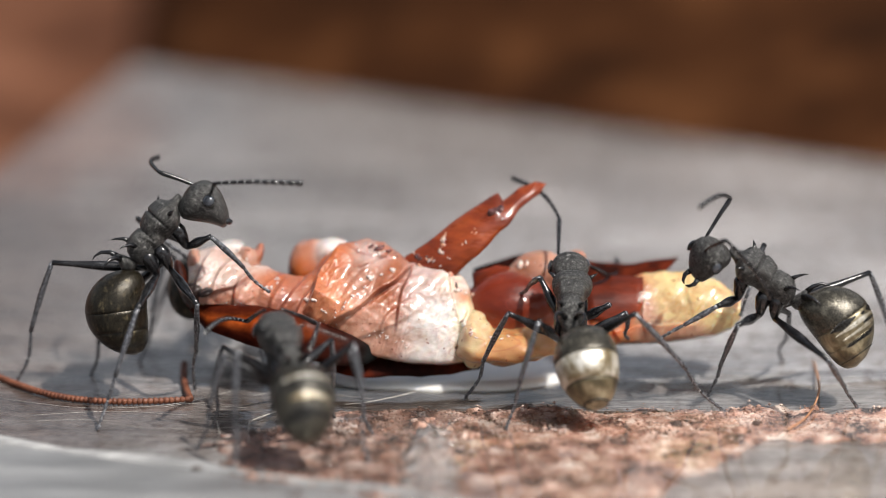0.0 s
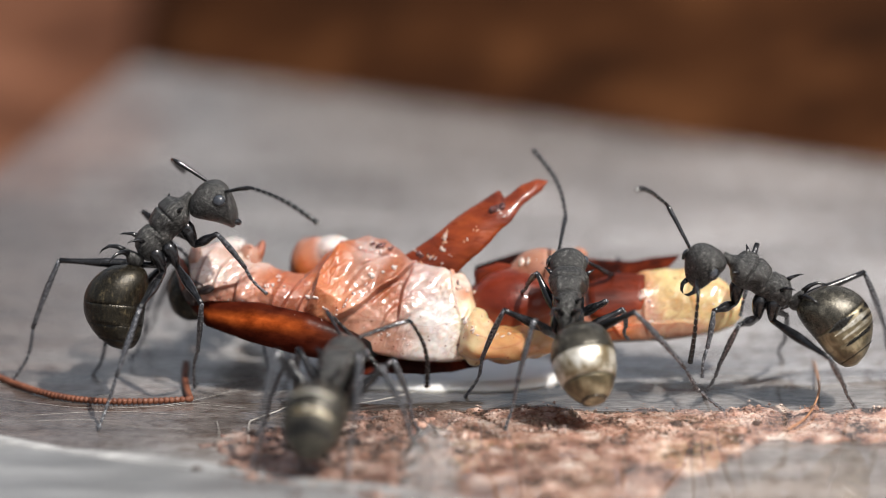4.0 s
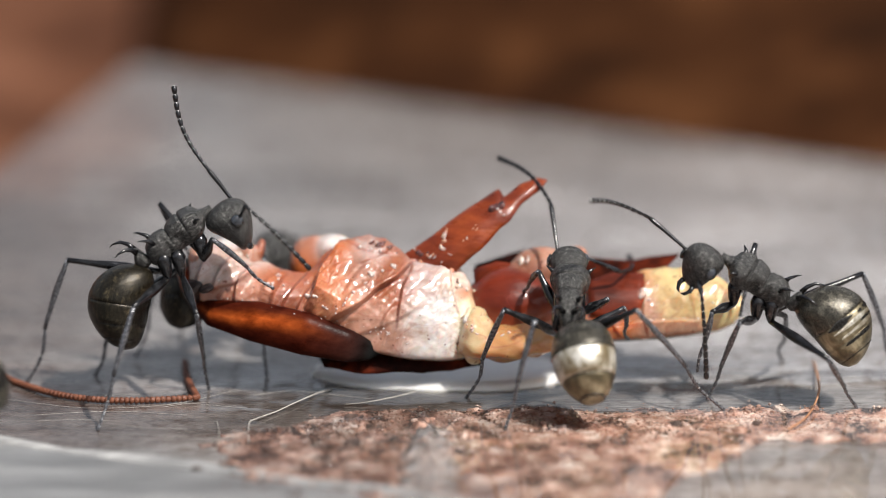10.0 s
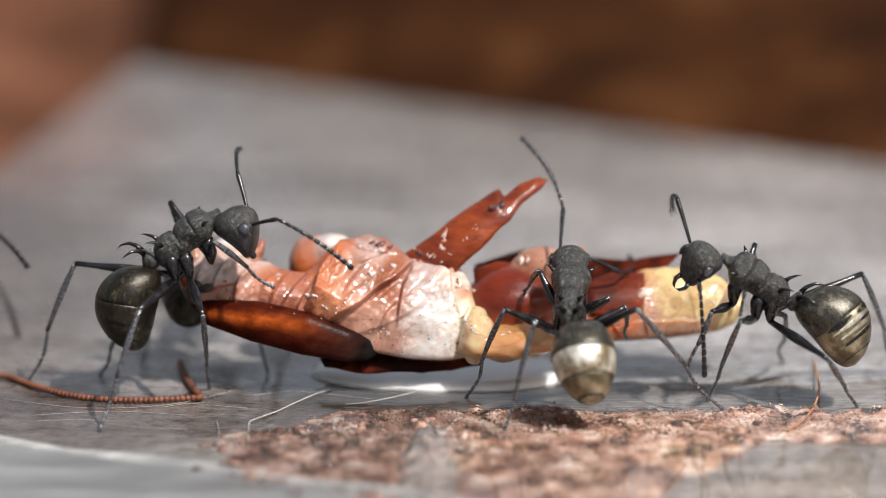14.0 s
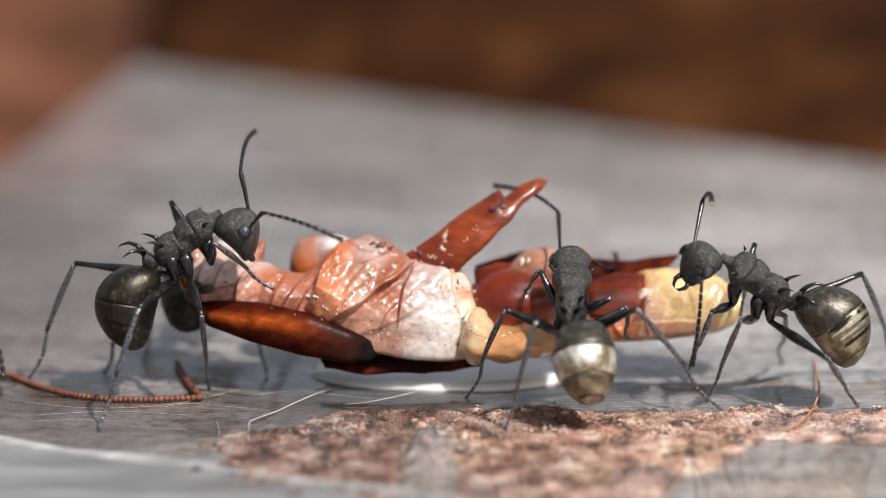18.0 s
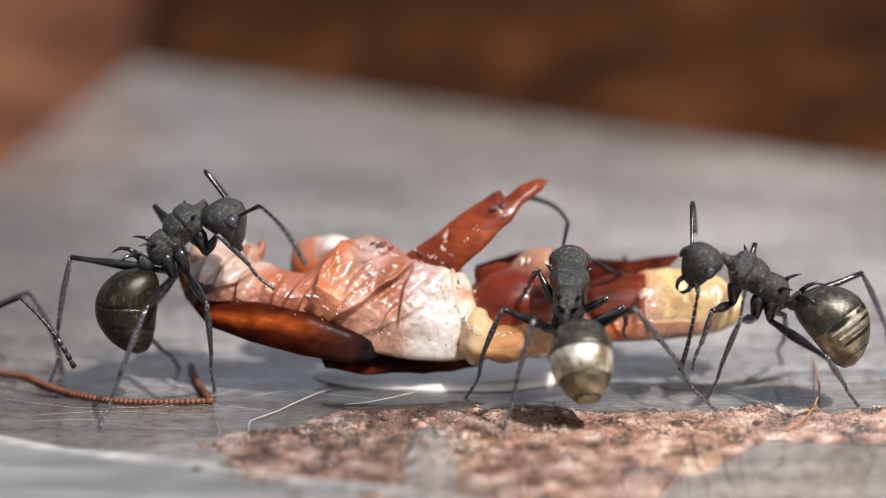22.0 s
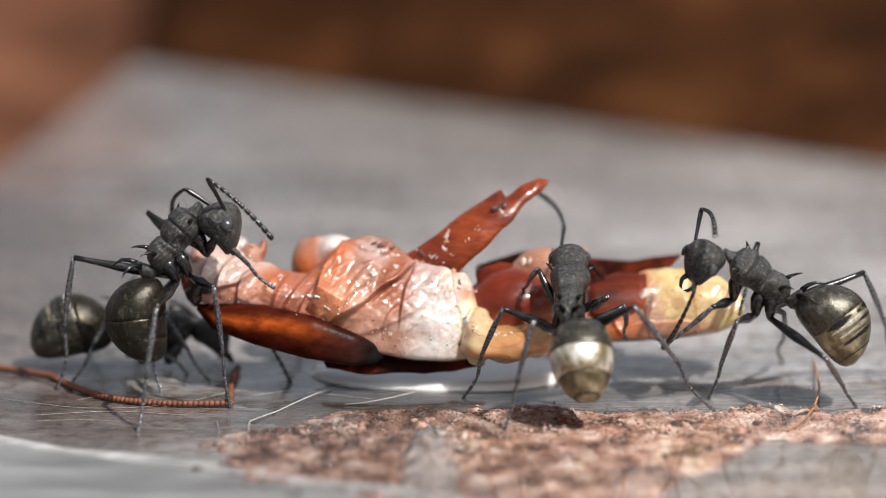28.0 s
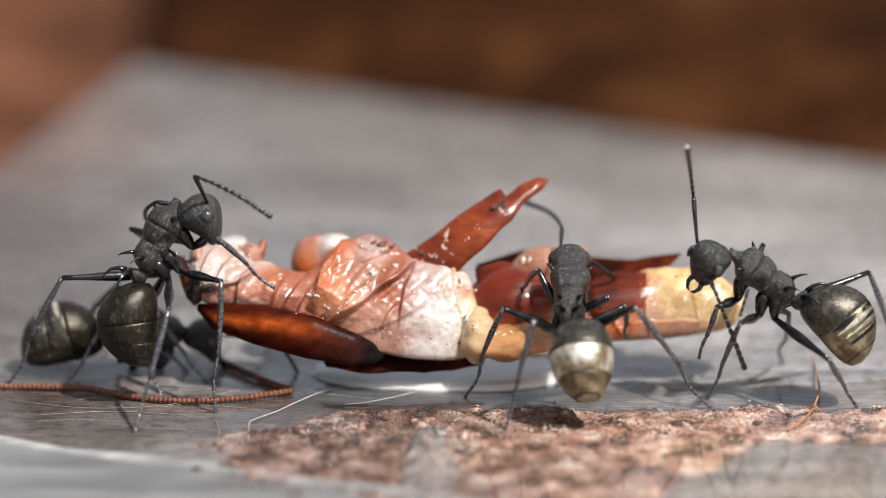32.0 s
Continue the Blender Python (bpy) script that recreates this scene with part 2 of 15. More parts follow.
M_JUICE = stuff_material("pale_cloudy_juice", [(0.9, 0.86, 0.76), (0.97, 0.94, 0.87)], 0.3, (0.04, 0.1), 0.1, 1.5, coat=1.0, ior=1.4, sss=0.6, sss_radius=(2.0, 1.8, 1.4))
M_JOINT = stuff_material("pale_joint_skin", [(0.45, 0.45, 0.44), (0.7, 0.7, 0.68)], 4.0, (0.3, 0.5), 0.3, 4.0)


def clear_material(name, milk, tint, rough=0.04, bump=0.5, scale=2200.0, depth=0.06, ior=1.36):
    """A clear wet body: see-through with a share of milkiness, under a glossy skin with small waves."""
    m = bpy.data.materials.new(name)
    m.use_nodes = True
    nd, ln = m.node_tree.nodes, m.node_tree.links
    nd.remove(nd["Principled BSDF"])
    tc = nd.new("ShaderNodeTexCoord")
    wave = nd.new("ShaderNodeTexNoise")
    wave.inputs["Scale"].default_value, wave.inputs["Detail"].default_value = scale, 3.0
    ln.new(tc.outputs["Object"], wave.inputs["Vector"])
    bp = nd.new("ShaderNodeBump")
    bp.inputs["Strength"].default_value, bp.inputs["Distance"].default_value = bump, depth * MM
    ln.new(wave.outputs["Fac"], bp.inputs["Height"])
    clear, cloudy, shine = nd.new("ShaderNodeBsdfTransparent"), nd.new("ShaderNodeBsdfDiffuse"), nd.new("ShaderNodeBsdfGlossy")
    clear.inputs["Color"].default_value, cloudy.inputs["Color"].default_value = (0.99, 0.985, 0.98, 1), (*tint, 1)
    shine.inputs["Roughness"].default_value = rough
    ln.new(bp.outputs[0], shine.inputs["Normal"])
    veil = nd.new("ShaderNodeMapRange")
    veil.inputs["From Min"].default_value, veil.inputs["From Max"].default_value = 0.35, 0.65
    veil.inputs["To Min"].default_value, veil.inputs["To Max"].default_value = 0.5 * milk, 1.5 * milk
    ln.new(wave.outputs["Fac"], veil.inputs["Value"])
    body, skin, gloss = nd.new("ShaderNodeMixShader"), nd.new("ShaderNodeMixShader"), nd.new("ShaderNodeFresnel")
    gloss.inputs["IOR"].default_value = ior
    ln.new(bp.outputs[0], gloss.inputs["Normal"])
    ln.new(veil.outputs[0], body.inputs[0])
    ln.new(clear.outputs[0], body.inputs[1])
    ln.new(cloudy.outputs[0], body.inputs[2])
    ln.new(gloss.outputs[0], skin.inputs[0])
    ln.new(body.outputs[0], skin.inputs[1])
    ln.new(shine.outputs[0], skin.inputs[2])
    ln.new(skin.outputs[0], nd["Material Output"].inputs["Surface"])
    return m


# Juice beads; their milky white stands in for wet glints.
M_BEAD = clear_material("juice_glint_bead", 0.55, (0.85, 0.74, 0.69), 0.05, 0.4, 3000.0, 0.03, 1.5)
M_FILM = clear_material("clear_water_film", 0.02, (0.7, 0.62, 0.56), 0.04, 0.12, 700.0, 0.02, 1.55)
M_SMEAR = clear_material("clear_whitish_smear", 0.15, (0.95, 0.9, 0.87), 0.17, 1.0, 2400.0, 0.25, 1.7)
M_ROOT = stuff_material("tan_root_skin", [(0.3, 0.13, 0.06), (0.48, 0.26, 0.15)], 2.0, (0.4, 0.6), 0.3, 9.0)
M_FIBRE = stuff_material("pale_dry_fibre", [(0.28, 0.26, 0.235), (0.46, 0.44, 0.41)], 2.0, (0.4, 0.6), 0.3, 9.0)


def wet(m, depth=0.2, fine=1150.0):
    """Lays a wet, wavy clear film over a soft translucent material."""
    nd, ln = m.node_tree.nodes, m.node_tree.links
    bs = nd["Principled BSDF"]
    tc = nd.new("ShaderNodeTexCoord")
    wave = nd.new("ShaderNodeTexNoise")
    wave.inputs["Scale"].default_value, wave.inputs["Detail"].default_value, wave.inputs["Distortion"].default_value = fine, 3.0, 0.8
    lie = nd.new("ShaderNodeMapping")
    lie.inputs["Scale"].default_value, lie.inputs["Rotation"].default_value = (0.55, 1, 1.5), (0, -0.6, 0)
    ln.new(tc.outputs["Object"], lie.inputs[0])
    ln.new(lie.outputs[0], wave.inputs["Vector"])
    patch = nd.new("ShaderNodeTexNoise")
    patch.inputs["Scale"].default_value, patch.inputs["Detail"].default_value = 620.0, 2.0
    ln.new(tc.outputs["Object"], patch.inputs["Vector"])
    calm = nd.new("ShaderNodeMapRange")
    calm.inputs["From Min"].default_value, calm.inputs["From Max"].default_value = 0.44, 0.62
    calm.inputs["To Min"].default_value, calm.inputs["To Max"].default_value = 0.16, 1.0
    ln.new(patch.outputs["Fac"], calm.inputs["Value"])
    film = nd.new("ShaderNodeBump")
    film.inputs["Distance"].default_value = depth * MM
    ln.new(calm.outputs[0], film.inputs["Strength"])
    ln.new(wave.outputs["Fac"], film.inputs["Height"])
    ln.new(film.outputs[0], bs.inputs["Coat Normal"])
    bs.inputs["Coat Weight"].default_value = 1.0
    bs.inputs["Coat Roughness"].default_value = 0.07
    bs.inputs["Coat IOR"].default_value = 1.55
    bs.inputs["Specular IOR Level"].default_value = 0.2
    bs.inputs["Subsurface Weight"].default_value = 0.5
    bs.inputs["Subsurface Radius"].default_value = (1.0, 0.4, 0.25)
    bs.inputs["Subsurface Scale"].default_value = 0.35 * MM
    return m


def flesh_material(depth=0.2):
    """Wet raw tissue: its own tints, clouded at two scales, with thin dark red veins and a wet film."""
    m = stuff_material("wet_raw_tissue", [(0.72, 0.58, 0.5), (1.0, 0.97, 0.95), (1.12, 1.16, 1.17)], 0.9, (0.3, 0.5), 0.15, 5.5, coat=1.0, sss=0.15, bump_far=0.12,
                       stretch=(0.8, 1, 1.5), detail=7)
    nt = m.node_tree
    nd, ln = nt.nodes, nt.links
    bs = nd["Principled BSDF"]
    old = bs.inputs["Base Color"].links[0].from_socket
    wet(m, depth)
    tint = nd.new("ShaderNodeAttribute")
    tint.attribute_name = "tint"
    mul = nd.new("ShaderNodeMix")
    mul.data_type, mul.blend_type = "RGBA", "MULTIPLY"
    mul.inputs["Factor"].default_value = 1.0
    ln.new(tint.outputs["Color"], mul.inputs["A"])
    ln.new(old, mul.inputs["B"])
    tc = nd.new("ShaderNodeTexCoord")
    mp = nd.new("ShaderNodeMapping")
    mp.inputs["Scale"].default_value = (320, 500, 700)
    mp.inputs["Rotation"].default_value = (0, 0.6, 0)
    ln.new(tc.outputs["Object"], mp.inputs[0])
    vein = nd.new("ShaderNodeTexNoise")
    vein.inputs["Scale"].default_value, vein.inputs["Detail"].default_value = 1.0, 2.0
    ln.new(mp.outputs[0], vein.inputs["Vector"])
    thin = nd.new("ShaderNodeValToRGB")
    el = thin.color_ramp.elements
    el[0].position, el[0].color = 0.488, (0, 0, 0, 1)
    el[1].position, el[1].color = 0.512, (0, 0, 0, 1)
    mid = el.new(0.5)
    mid.color = (0.3, 0.3, 0.3, 1)
    ln.new(vein.outputs["Fac"], thin.inputs[0])
    line = nd.new("ShaderNodeMix")
    line.data_type = "RGBA"
    line.inputs["B"].default_value = (0.22, 0.035, 0.02, 1)
    ln.new(thin.outputs[0], line.inputs["Factor"])
    ln.new(mul.outputs["Result"], line.inputs["A"])
    grain = nd.new("ShaderNodeTexNoise")
    grain.inputs["Scale"].default_value, grain.inputs["Detail"].default_value = 5200.0, 1.0
    ln.new(tc.outputs["Object"], grain.inputs["Vector"])
    dot = nd.new("ShaderNodeMapRange")
    dot.inputs["From Min"].default_value, dot.inputs["From Max"].default_value = 0.71, 0.76
    dot.inputs["To Min"].default_value, dot.inputs["To Max"].default_value = 0.0, 0.75
    ln.new(grain.outputs["Fac"], dot.inputs["Value"])
    fleck = nd.new("ShaderNodeMix")
    fleck.data_type = "RGBA"
    fleck.inputs["B"].default_value = (0.12, 0.025, 0.012, 1)
    ln.new(dot.outputs[0], fleck.inputs["Factor"])
    ln.new(line.outputs["Result"], fleck.inputs["A"])
    ln.new(fleck.outputs["Result"], bs.inputs["Base Color"])
    return m


def tinted(m):
    """Multiplies a material by the tint stored on the mesh."""
    nd, ln = m.node_tree.nodes, m.node_tree.links
    bs = nd["Principled BSDF"]
    old = bs.inputs["Base Color"].links[0].from_socket
    tint = nd.new("ShaderNodeAttribute")
    tint.attribute_name = "tint"
    mul = nd.new("ShaderNodeMix")
    mul.data_type, mul.blend_type = "RGBA", "MULTIPLY"
    mul.inputs["Factor"].default_value = 1.0
    ln.new(tint.outputs["Color"], mul.inputs["A"])
    ln.new(old, mul.inputs["B"])
    ln.new(mul.outputs["Result"], bs.inputs["Base Color"])


def lay_tint(ob, colours):
    col = ob.data.color_attributes.new("tint", "FLOAT_COLOR", "POINT")
    col.data.foreach_set("color", np.array([(*c, 1.0) for c in colours]).ravel())


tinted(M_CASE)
M_FLESH, M_SOFT, M_HIND = flesh_material(), flesh_material(0.08), flesh_material(0.06)
M_HIND.node_tree.nodes["Principled BSDF"].inputs["Coat Weight"].default_value = 0.3
M_SOFT.node_tree.nodes["Principled BSDF"].inputs["Subsurface Weight"].default_value = 0.8
M_SOFT.node_tree.nodes["Principled BSDF"].inputs["Subsurface Scale"].default_value = 0.8 * MM
for soft in (M_PINK, M_PALE):
    wet(soft)
for soaked in (M_GRIT, M_CRUMB, M_GRAIN):
    wet(soaked, 0.25, 2600.0)
    soaked.node_tree.nodes["Principled BSDF"].inputs["Subsurface Weight"].default_value = 0.0


# ---- mesh tools ----
def smooth_mesh(name, bm):
    me = bpy.data.meshes.new(name)
    bmesh.ops.recalc_face_normals(bm, faces=bm.faces)
    bm.to_mesh(me)
    bm.free()
    me.polygons.foreach_set("use_smooth", [True] * len(me.polygons))
    return me


def part(name, bm, material, parent, label="", at=None):
    me = smooth_mesh(name, bm)
    me.materials.append(material)
    ob = new(name, me)
    ob.parent = parent
    if at is not None:
        ob.matrix_basis = at
    if label:
        ob["label"] = label
    return ob


def mm(x, y, z, rx=0, ry=0, rz=0):
    """A pose from millimetres and degrees."""
    return pose(x * MM, y * MM, z * MM, rx, ry, rz)


def place(ob, m):
    ob.matrix_basis = m


def rings(bm, loops, close=True):
    """Skins a row of equal loops of vertices into a body with closed ends."""
    for a, b in zip(loops, loops[1:]):
        n = len(a)
        for i in range(n):
            bm.faces.new((a[i], a[(i + 1) % n], b[(i + 1) % n], b[i]))
    if close:
        bm.faces.new(loops[0])
        bm.faces.new(list(reversed(loops[-1])))


def tube(points, radii, sides=10, bm=None, flat=1.0):
    """A tube in millimetres through points, with a radius at each."""
    bm = bm or bmesh.new()
    pts = [Vector(p) for p in points]
    loops, side = [], None
    for i, p in enumerate(pts):
        d = (pts[min(i + 1, len(pts) - 1)] - pts[max(i - 1, 0)]).normalized()
        if side is None:
            side = d.orthogonal().normalized()
        side = (side - d * side.dot(d)).normalized()
        other = d.cross(side)
        loops.append([bm.verts.new((p + (side * math.cos(2 * math.pi * k / sides) + other * flat * math.sin(2 * math.pi * k / sides)) * radii[i]) * MM)
                      for k in range(sides)])
    rings(bm, loops)
    return bm


def loft(rows, sides=28, square=2.0, dent=None):
    """A body along x in millimetres: rows of x, half width, half height, middle height."""
    bm = bmesh.new()
    loops = []
    for x, w, h, z in rows:
        ring = []
        for k in range(sides):
            a = 2 * math.pi * k / sides
            c, s = math.cos(a), math.sin(a)
            y = w * math.copysign(abs(c) ** (2 / square), c)
            zz = z + h * math.copysign(abs(s) ** (2 / square), s)
            v = Vector((x, y, zz))
            if dent:
                v = dent(v)
            ring.append(bm.verts.new(v * MM))
        loops.append(ring)
    rings(bm, loops)
    return bm


def bow(n, x0, x1, w, h, zc=lambda u: 0.0, power=2.0, end=0.04, lean=1.0):
    """Rows of an egg-shaped loft from x0 to x1."""
    rows = []
    for i in range(n + 1):
        u = 0.5 - 0.5 * math.cos(math.pi * i / n)
        v = u ** lean
        r = max(end, (1 - abs(2 * v - 1) ** power) ** (1 / power))
        rows.append((x0 + (x1 - x0) * u, w * r, h * r, zc(u)))
    return rows


def lump(rx, ry, rz, rough=0.12, scale=1.2, seed=0, level=4, ridge=0.0, pleats=0.0):
    """An uneven soft lump in millimetres, with creases where ridge, and long folds where pleats, is more than 0."""
    bm = bmesh.new()
    bmesh.ops.create_icosphere(bm, subdivisions=level, radius=1.0)
    o = Vector((seed * 7.3, seed * 3.1, seed * 5.7))
    for v in bm.verts:
        p = Vector((v.co.x * rx, v.co.y * ry, v.co.z * rz))
        n = noise.noise(p * scale + o) + 0.4 * noise.noise(p * scale * 2.1 + o) + 0.12 * noise.noise(p * scale * 4.3 + o)
        f = abs(noise.noise(p * scale * 0.9 + o * 1.7))
        w = abs(math.sin(2.6 * p.z + 1.1 * p.x + 2.2 * noise.noise(p * 0.8 + o))) ** 0.7 if pleats else 0.0
        v.co = (p + v.co.normalized() * (rough * n - ridge * (1 - min(1, f * 4)) + pleats * w)) * MM
    return bm


def slab(corners, z0, z1, bevel=0.0):
    """A flat block over a polygon, in millimetres."""
    bm = bmesh.new()
    lo = [bm.verts.new((x * MM, y * MM, z0 * MM)) for x, y in corners]
    hi = [bm.verts.new((x * MM, y * MM, z1 * MM)) for x, y in corners]
    rings(bm, [lo, hi])
    if bevel:
        bmesh.ops.bevel(bm, geom=[e for e in bm.edges], offset=bevel * MM, segments=3, affect="EDGES", profile=0.6)
    return bm


def solo(name, bm, material, label, category, kind="", group="", flat_shade=False, at=None):
    ob = part(name, bm, material, None, "", at)
    if flat_shade:
        ob.data.polygons.foreach_set("use_smooth", [False] * len(ob.data.polygons))
    return tagged(ob, label, category, group, kind)


# ---- setting ----
def ground_sheet():
    bm = bmesh.new()
    bmesh.ops.create_grid(bm, x_segments=120, y_segments=120, size=150.0)
    for v in bm.verts:
        v.co.z = -3.6 * MM + 0.5 * MM * noise.noise(v.co * 40)
    return bm


solo("ground", ground_sheet(), M_SOIL, "red-brown earthen floor reaching far behind the board", "ground", "structure")


def board_top():
    """The grey board: its top is finely uneven; the far edge runs obliquely."""
    bm = bmesh.new()
    nx, ny = 220, 130
    loops = []
    for j in range(ny + 1):
        v = j / ny
        row = []
        for i in range(nx + 1):
            u = i / nx
            x = -40 + 80 * u
            near = -7.35 - 0.44 * (x + 8.6) if x < 12 else -16.4
            far = min(36.4 - 0.52 * x, 42.4 + 3.4 * (x + 11.6), 60)
            far = max(far, near + 6)
            y = near + (far - near) * v
            p = Vector((x * 0.35, y * 1.3, 0))
            z = 0.05 * noise.noise(p) + 0.025 * noise.noise(p * 3.7)
            row.append(bm.verts.new((x * MM, y * MM, z * MM)))
        loops.append(row)
    for a, b in zip(loops, loops[1:]):
        for i in range(nx):
            bm.faces.new((a[i], a[i + 1], b[i + 1], b[i]))
    edge = [e for e in bm.edges if e.is_boundary]
    r = bmesh.ops.extrude_edge_only(bm, edges=edge)
    for v in [g for g in r["geom"] if isinstance(g, bmesh.types.BMVert)]:
        v.co.z = -3.2 * MM
    return bm


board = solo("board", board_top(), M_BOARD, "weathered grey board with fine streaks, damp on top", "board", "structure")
# pale front strip of the board; its rim's pale colour paints the bevel's highlight
M_STRIP = stuff_material("blue_grey_strip", [(0.12, 0.122, 0.127), (0.2, 0.203, 0.208), (0.31, 0.31, 0.314)], 0.5, (0.3, 0.55), 0.5, 7.0, stretch=(0.3, 1.5, 1))
strip = solo("front_strip", slab([(-40, 5.6), (-2, -11.0), (6, -14.8), (6, -40), (-40, -40)], -3.2, 0.12, 0.1), M_STRIP, "blue-grey front strip of the board with a pale highlit rim", "board", "structure")
part("worn_rim", tube([(-40 + 2 * k, 6.0 - 0.437 * 2 * k, 0.02 + 0.05 * math.sin(k * 2.1)) for k in range(0, 24)], [0.26 + 0.05 * math.sin(k * 1.7) for k in range(0, 24)], 10, None, 0.6), M_RIM, strip, "pale rim with the edge's highlight in its colour")


def timber_mesh():
    """A thick old beam whose weathered front and end lean back."""
    foot = [(-12.2, 48.0), (-9, 45.5), (120, -21.6), (260, 60), (260, 300), (-50, 300), (-12.2, 120)]
    crest = [(-3, 60.0), (0, 57.0), (128, -8.0), (250, 70), (250, 290), (-40, 290), (-3, 120)]
    bm = bmesh.new()
    loops = []
    for f in (0.0, 0.15, 0.3, 0.45, 0.6, 0.75, 0.88, 1.0):
        g = f - 0.12 * math.sin(math.pi * f)
        loops.append([bm.verts.new(((p[0] + (q[0] - p[0]) * g) * MM, (p[1] + (q[1] - p[1]) * g) * MM, (-3.4 + 13.4 * f) * MM)) for p, q in zip(foot, crest)])
    rings(bm, loops)
    return bm


timber = timber_mesh()
solo("timber", timber, M_TIMBER, "thick dark brown timber lying behind the board", "timber", "structure")


# ---- ants ----
HIPS = {"f": (0.35, 0.34, -1.08), "m": (-0.52, 0.36, -1.16), "h": (-0.95, 0.32, -0.98)}
NECK, PETIOLE, WAIST = (1.12, 0, 0.12), (-1.08, 0, -0.2), (-1.52, 0, -0.12)
SCAPE, FUNICULUS = 1.85, 2.9


def mesosoma_mesh():
    def dent(v):
        if v.z > 0:
            for x0, depth, wide in ((0.38, 0.07, 0.045), (-0.2, 0.06, 0.04), (-0.2, 0.06, 0.16)):
                v.z -= depth * math.exp(-((v.x - x0) / wide) ** 2)
        # hollow flanks, and raised rims along the back
        v.y *= 1 - 0.16 * math.exp(-((v.x - 0.08) / 0.16) ** 2) * (v.z < 0.2) - 0.12 * math.exp(-((v.x + 0.42) / 0.07) ** 2)
        v.z += 0.05 * math.exp(-((abs(v.y) - 0.36) / 0.07) ** 2) * (v.z > 0.3)
        return v
    rows = [(-1.12, 0.15, 0.18, -0.2), (-1.04, 0.3, 0.34, -0.15), (-0.85, 0.4, 0.48, -0.08), (-0.6, 0.43, 0.52, -0.05), (-0.35, 0.43, 0.51, -0.02),
            (-0.22, 0.44, 0.51, -0.01), (-0.18, 0.44, 0.51, 0.0), (-0.12, 0.45, 0.51, 0.01), (0.1, 0.50, 0.52, 0.04), (0.3, 0.56, 0.53, 0.06),
            (0.36, 0.57, 0.53, 0.06), (0.4, 0.58, 0.53, 0.06), (0.46, 0.62, 0.53, 0.06), (0.65, 0.66, 0.50, 0.07), (0.82, 0.62, 0.45, 0.09),
            (0.95, 0.46, 0.35, 0.11), (1.05, 0.27, 0.22, 0.12), (1.2, 0.17, 0.16, 0.13), (1.45, 0.14, 0.13, 0.15)]
    fine = []
    for p, q in zip(rows, rows[1:]):
        for k in range(3):
            fine.append(tuple(g + (h - g) * k / 3 for g, h in zip(p, q)))
    return loft(fine + rows[-1:], 44, 2.3, dent)


def head_mesh(k=1.0):
    rows = [(-0.06, 0.12, 0.12, 0.0), (0.0, 0.28, 0.25, 0.0), (0.06, 0.42, 0.38, 0.0), (0.15, 0.55, 0.49, 0.01), (0.3, 0.66, 0.58, 0.02), (0.5, 0.72, 0.63, 0.03),
            (0.7, 0.73, 0.64, 0.03), (0.9, 0.70, 0.60, 0.01), (1.1, 0.63, 0.52, -0.04), (1.25, 0.54, 0.43, -0.1), (1.38, 0.43, 0.33, -0.16),
            (1.46, 0.31, 0.23, -0.2), (1.5, 0.16, 0.1, -0.22)]
    rows = [(x * 1.04 * k, w * 1.04 * k, h * 1.04 * k, z + 0.22 * max(0.0, math.sin(math.pi * min(1, max(0, x / 1.4)))) ** 0.8) for x, w, h, z in rows]
    return loft(rows, 32, 2.1)


GASTER = 2.8


def gaster_radius(u):
    return max(0.03, (1 - abs(2 * (u ** 0.86) - 1) ** 2.15) ** (1 / 2.0))


def hump(u):
    return 0.42 * max(0.0, math.sin(math.pi * u)) ** 0.8


def gaster_piece(a, b, L=GASTER, W=1.02, H=1.0):
    """One ring of the hind body, from the share a to b of its length, lapping over the next."""
    r = gaster_radius
    rows = []
    n = max(4, int(26 * (b - a)))
    if a > 0:
        rows.append((L * a - 0.02, W * r(a) * 0.93, H * r(a) * 0.93, hump(a)))
    for i in range(n + 1):
        u = a + (b - a) * i / n
        k = 1 + 0.012 * (i / n)
        rows.append((L * u, W * r(u) * k, H * r(u) * k, hump(u)))
    if b < 1:
        rows.append((L * b + 0.01, W * r(b) * 0.95, H * r(b) * 0.95, hump(b)))
    return loft(rows, 40)


def limb_mesh(length, r0, r1, swell=0.0, bend=0.0, n=8):
    pts, rad = [], []
    for i in range(n + 1):
        u = i / n
        pts.append((length * u, 0, bend * math.sin(math.pi * u)))
        rad.append(r0 + (r1 - r0) * u + swell * math.sin(math.pi * min(1, u * 1.15)) ** 2)
    return tube(pts, rad, 9)


def jointed(path, length, shares, radii, sides=9):
    """One skin with a waist at every joint; path gives the point at a share of the length."""
    pts, rad, u = [], [], 0.0
    for s, r in zip(shares, radii):
        for w, k in ((0.0, 0.62), (0.2, 0.95), (0.78, 1.1), (0.97, 0.7)):
            pts.append(path(u + s * w))
            rad.append(r * k)
        u += s
    pts.append(path(1.0))
    rad.append(radii[-1] * 0.25)
    return tube(pts, rad, sides)


def tarsus_mesh(length):
    """Five short joints, flattening outwards to the claw."""
    return jointed(lambda u: (length * u, 0, -0.11 * length * math.sin(math.pi * u) * (1 - 0.4 * u)), length, (0.46, 0.18, 0.13, 0.1, 0.13), (0.06, 0.056, 0.055, 0.056, 0.06))


def funiculus_mesh():
    """Eleven joints of the whip, bowed, thicker towards the tip."""
    n = 11
    return jointed(lambda u: (FUNICULUS * u, 0, 0.26 * math.sin(math.pi * u)), FUNICULUS, [1 / n] * n, [0.058 + 0.003 * i for i in range(n)])


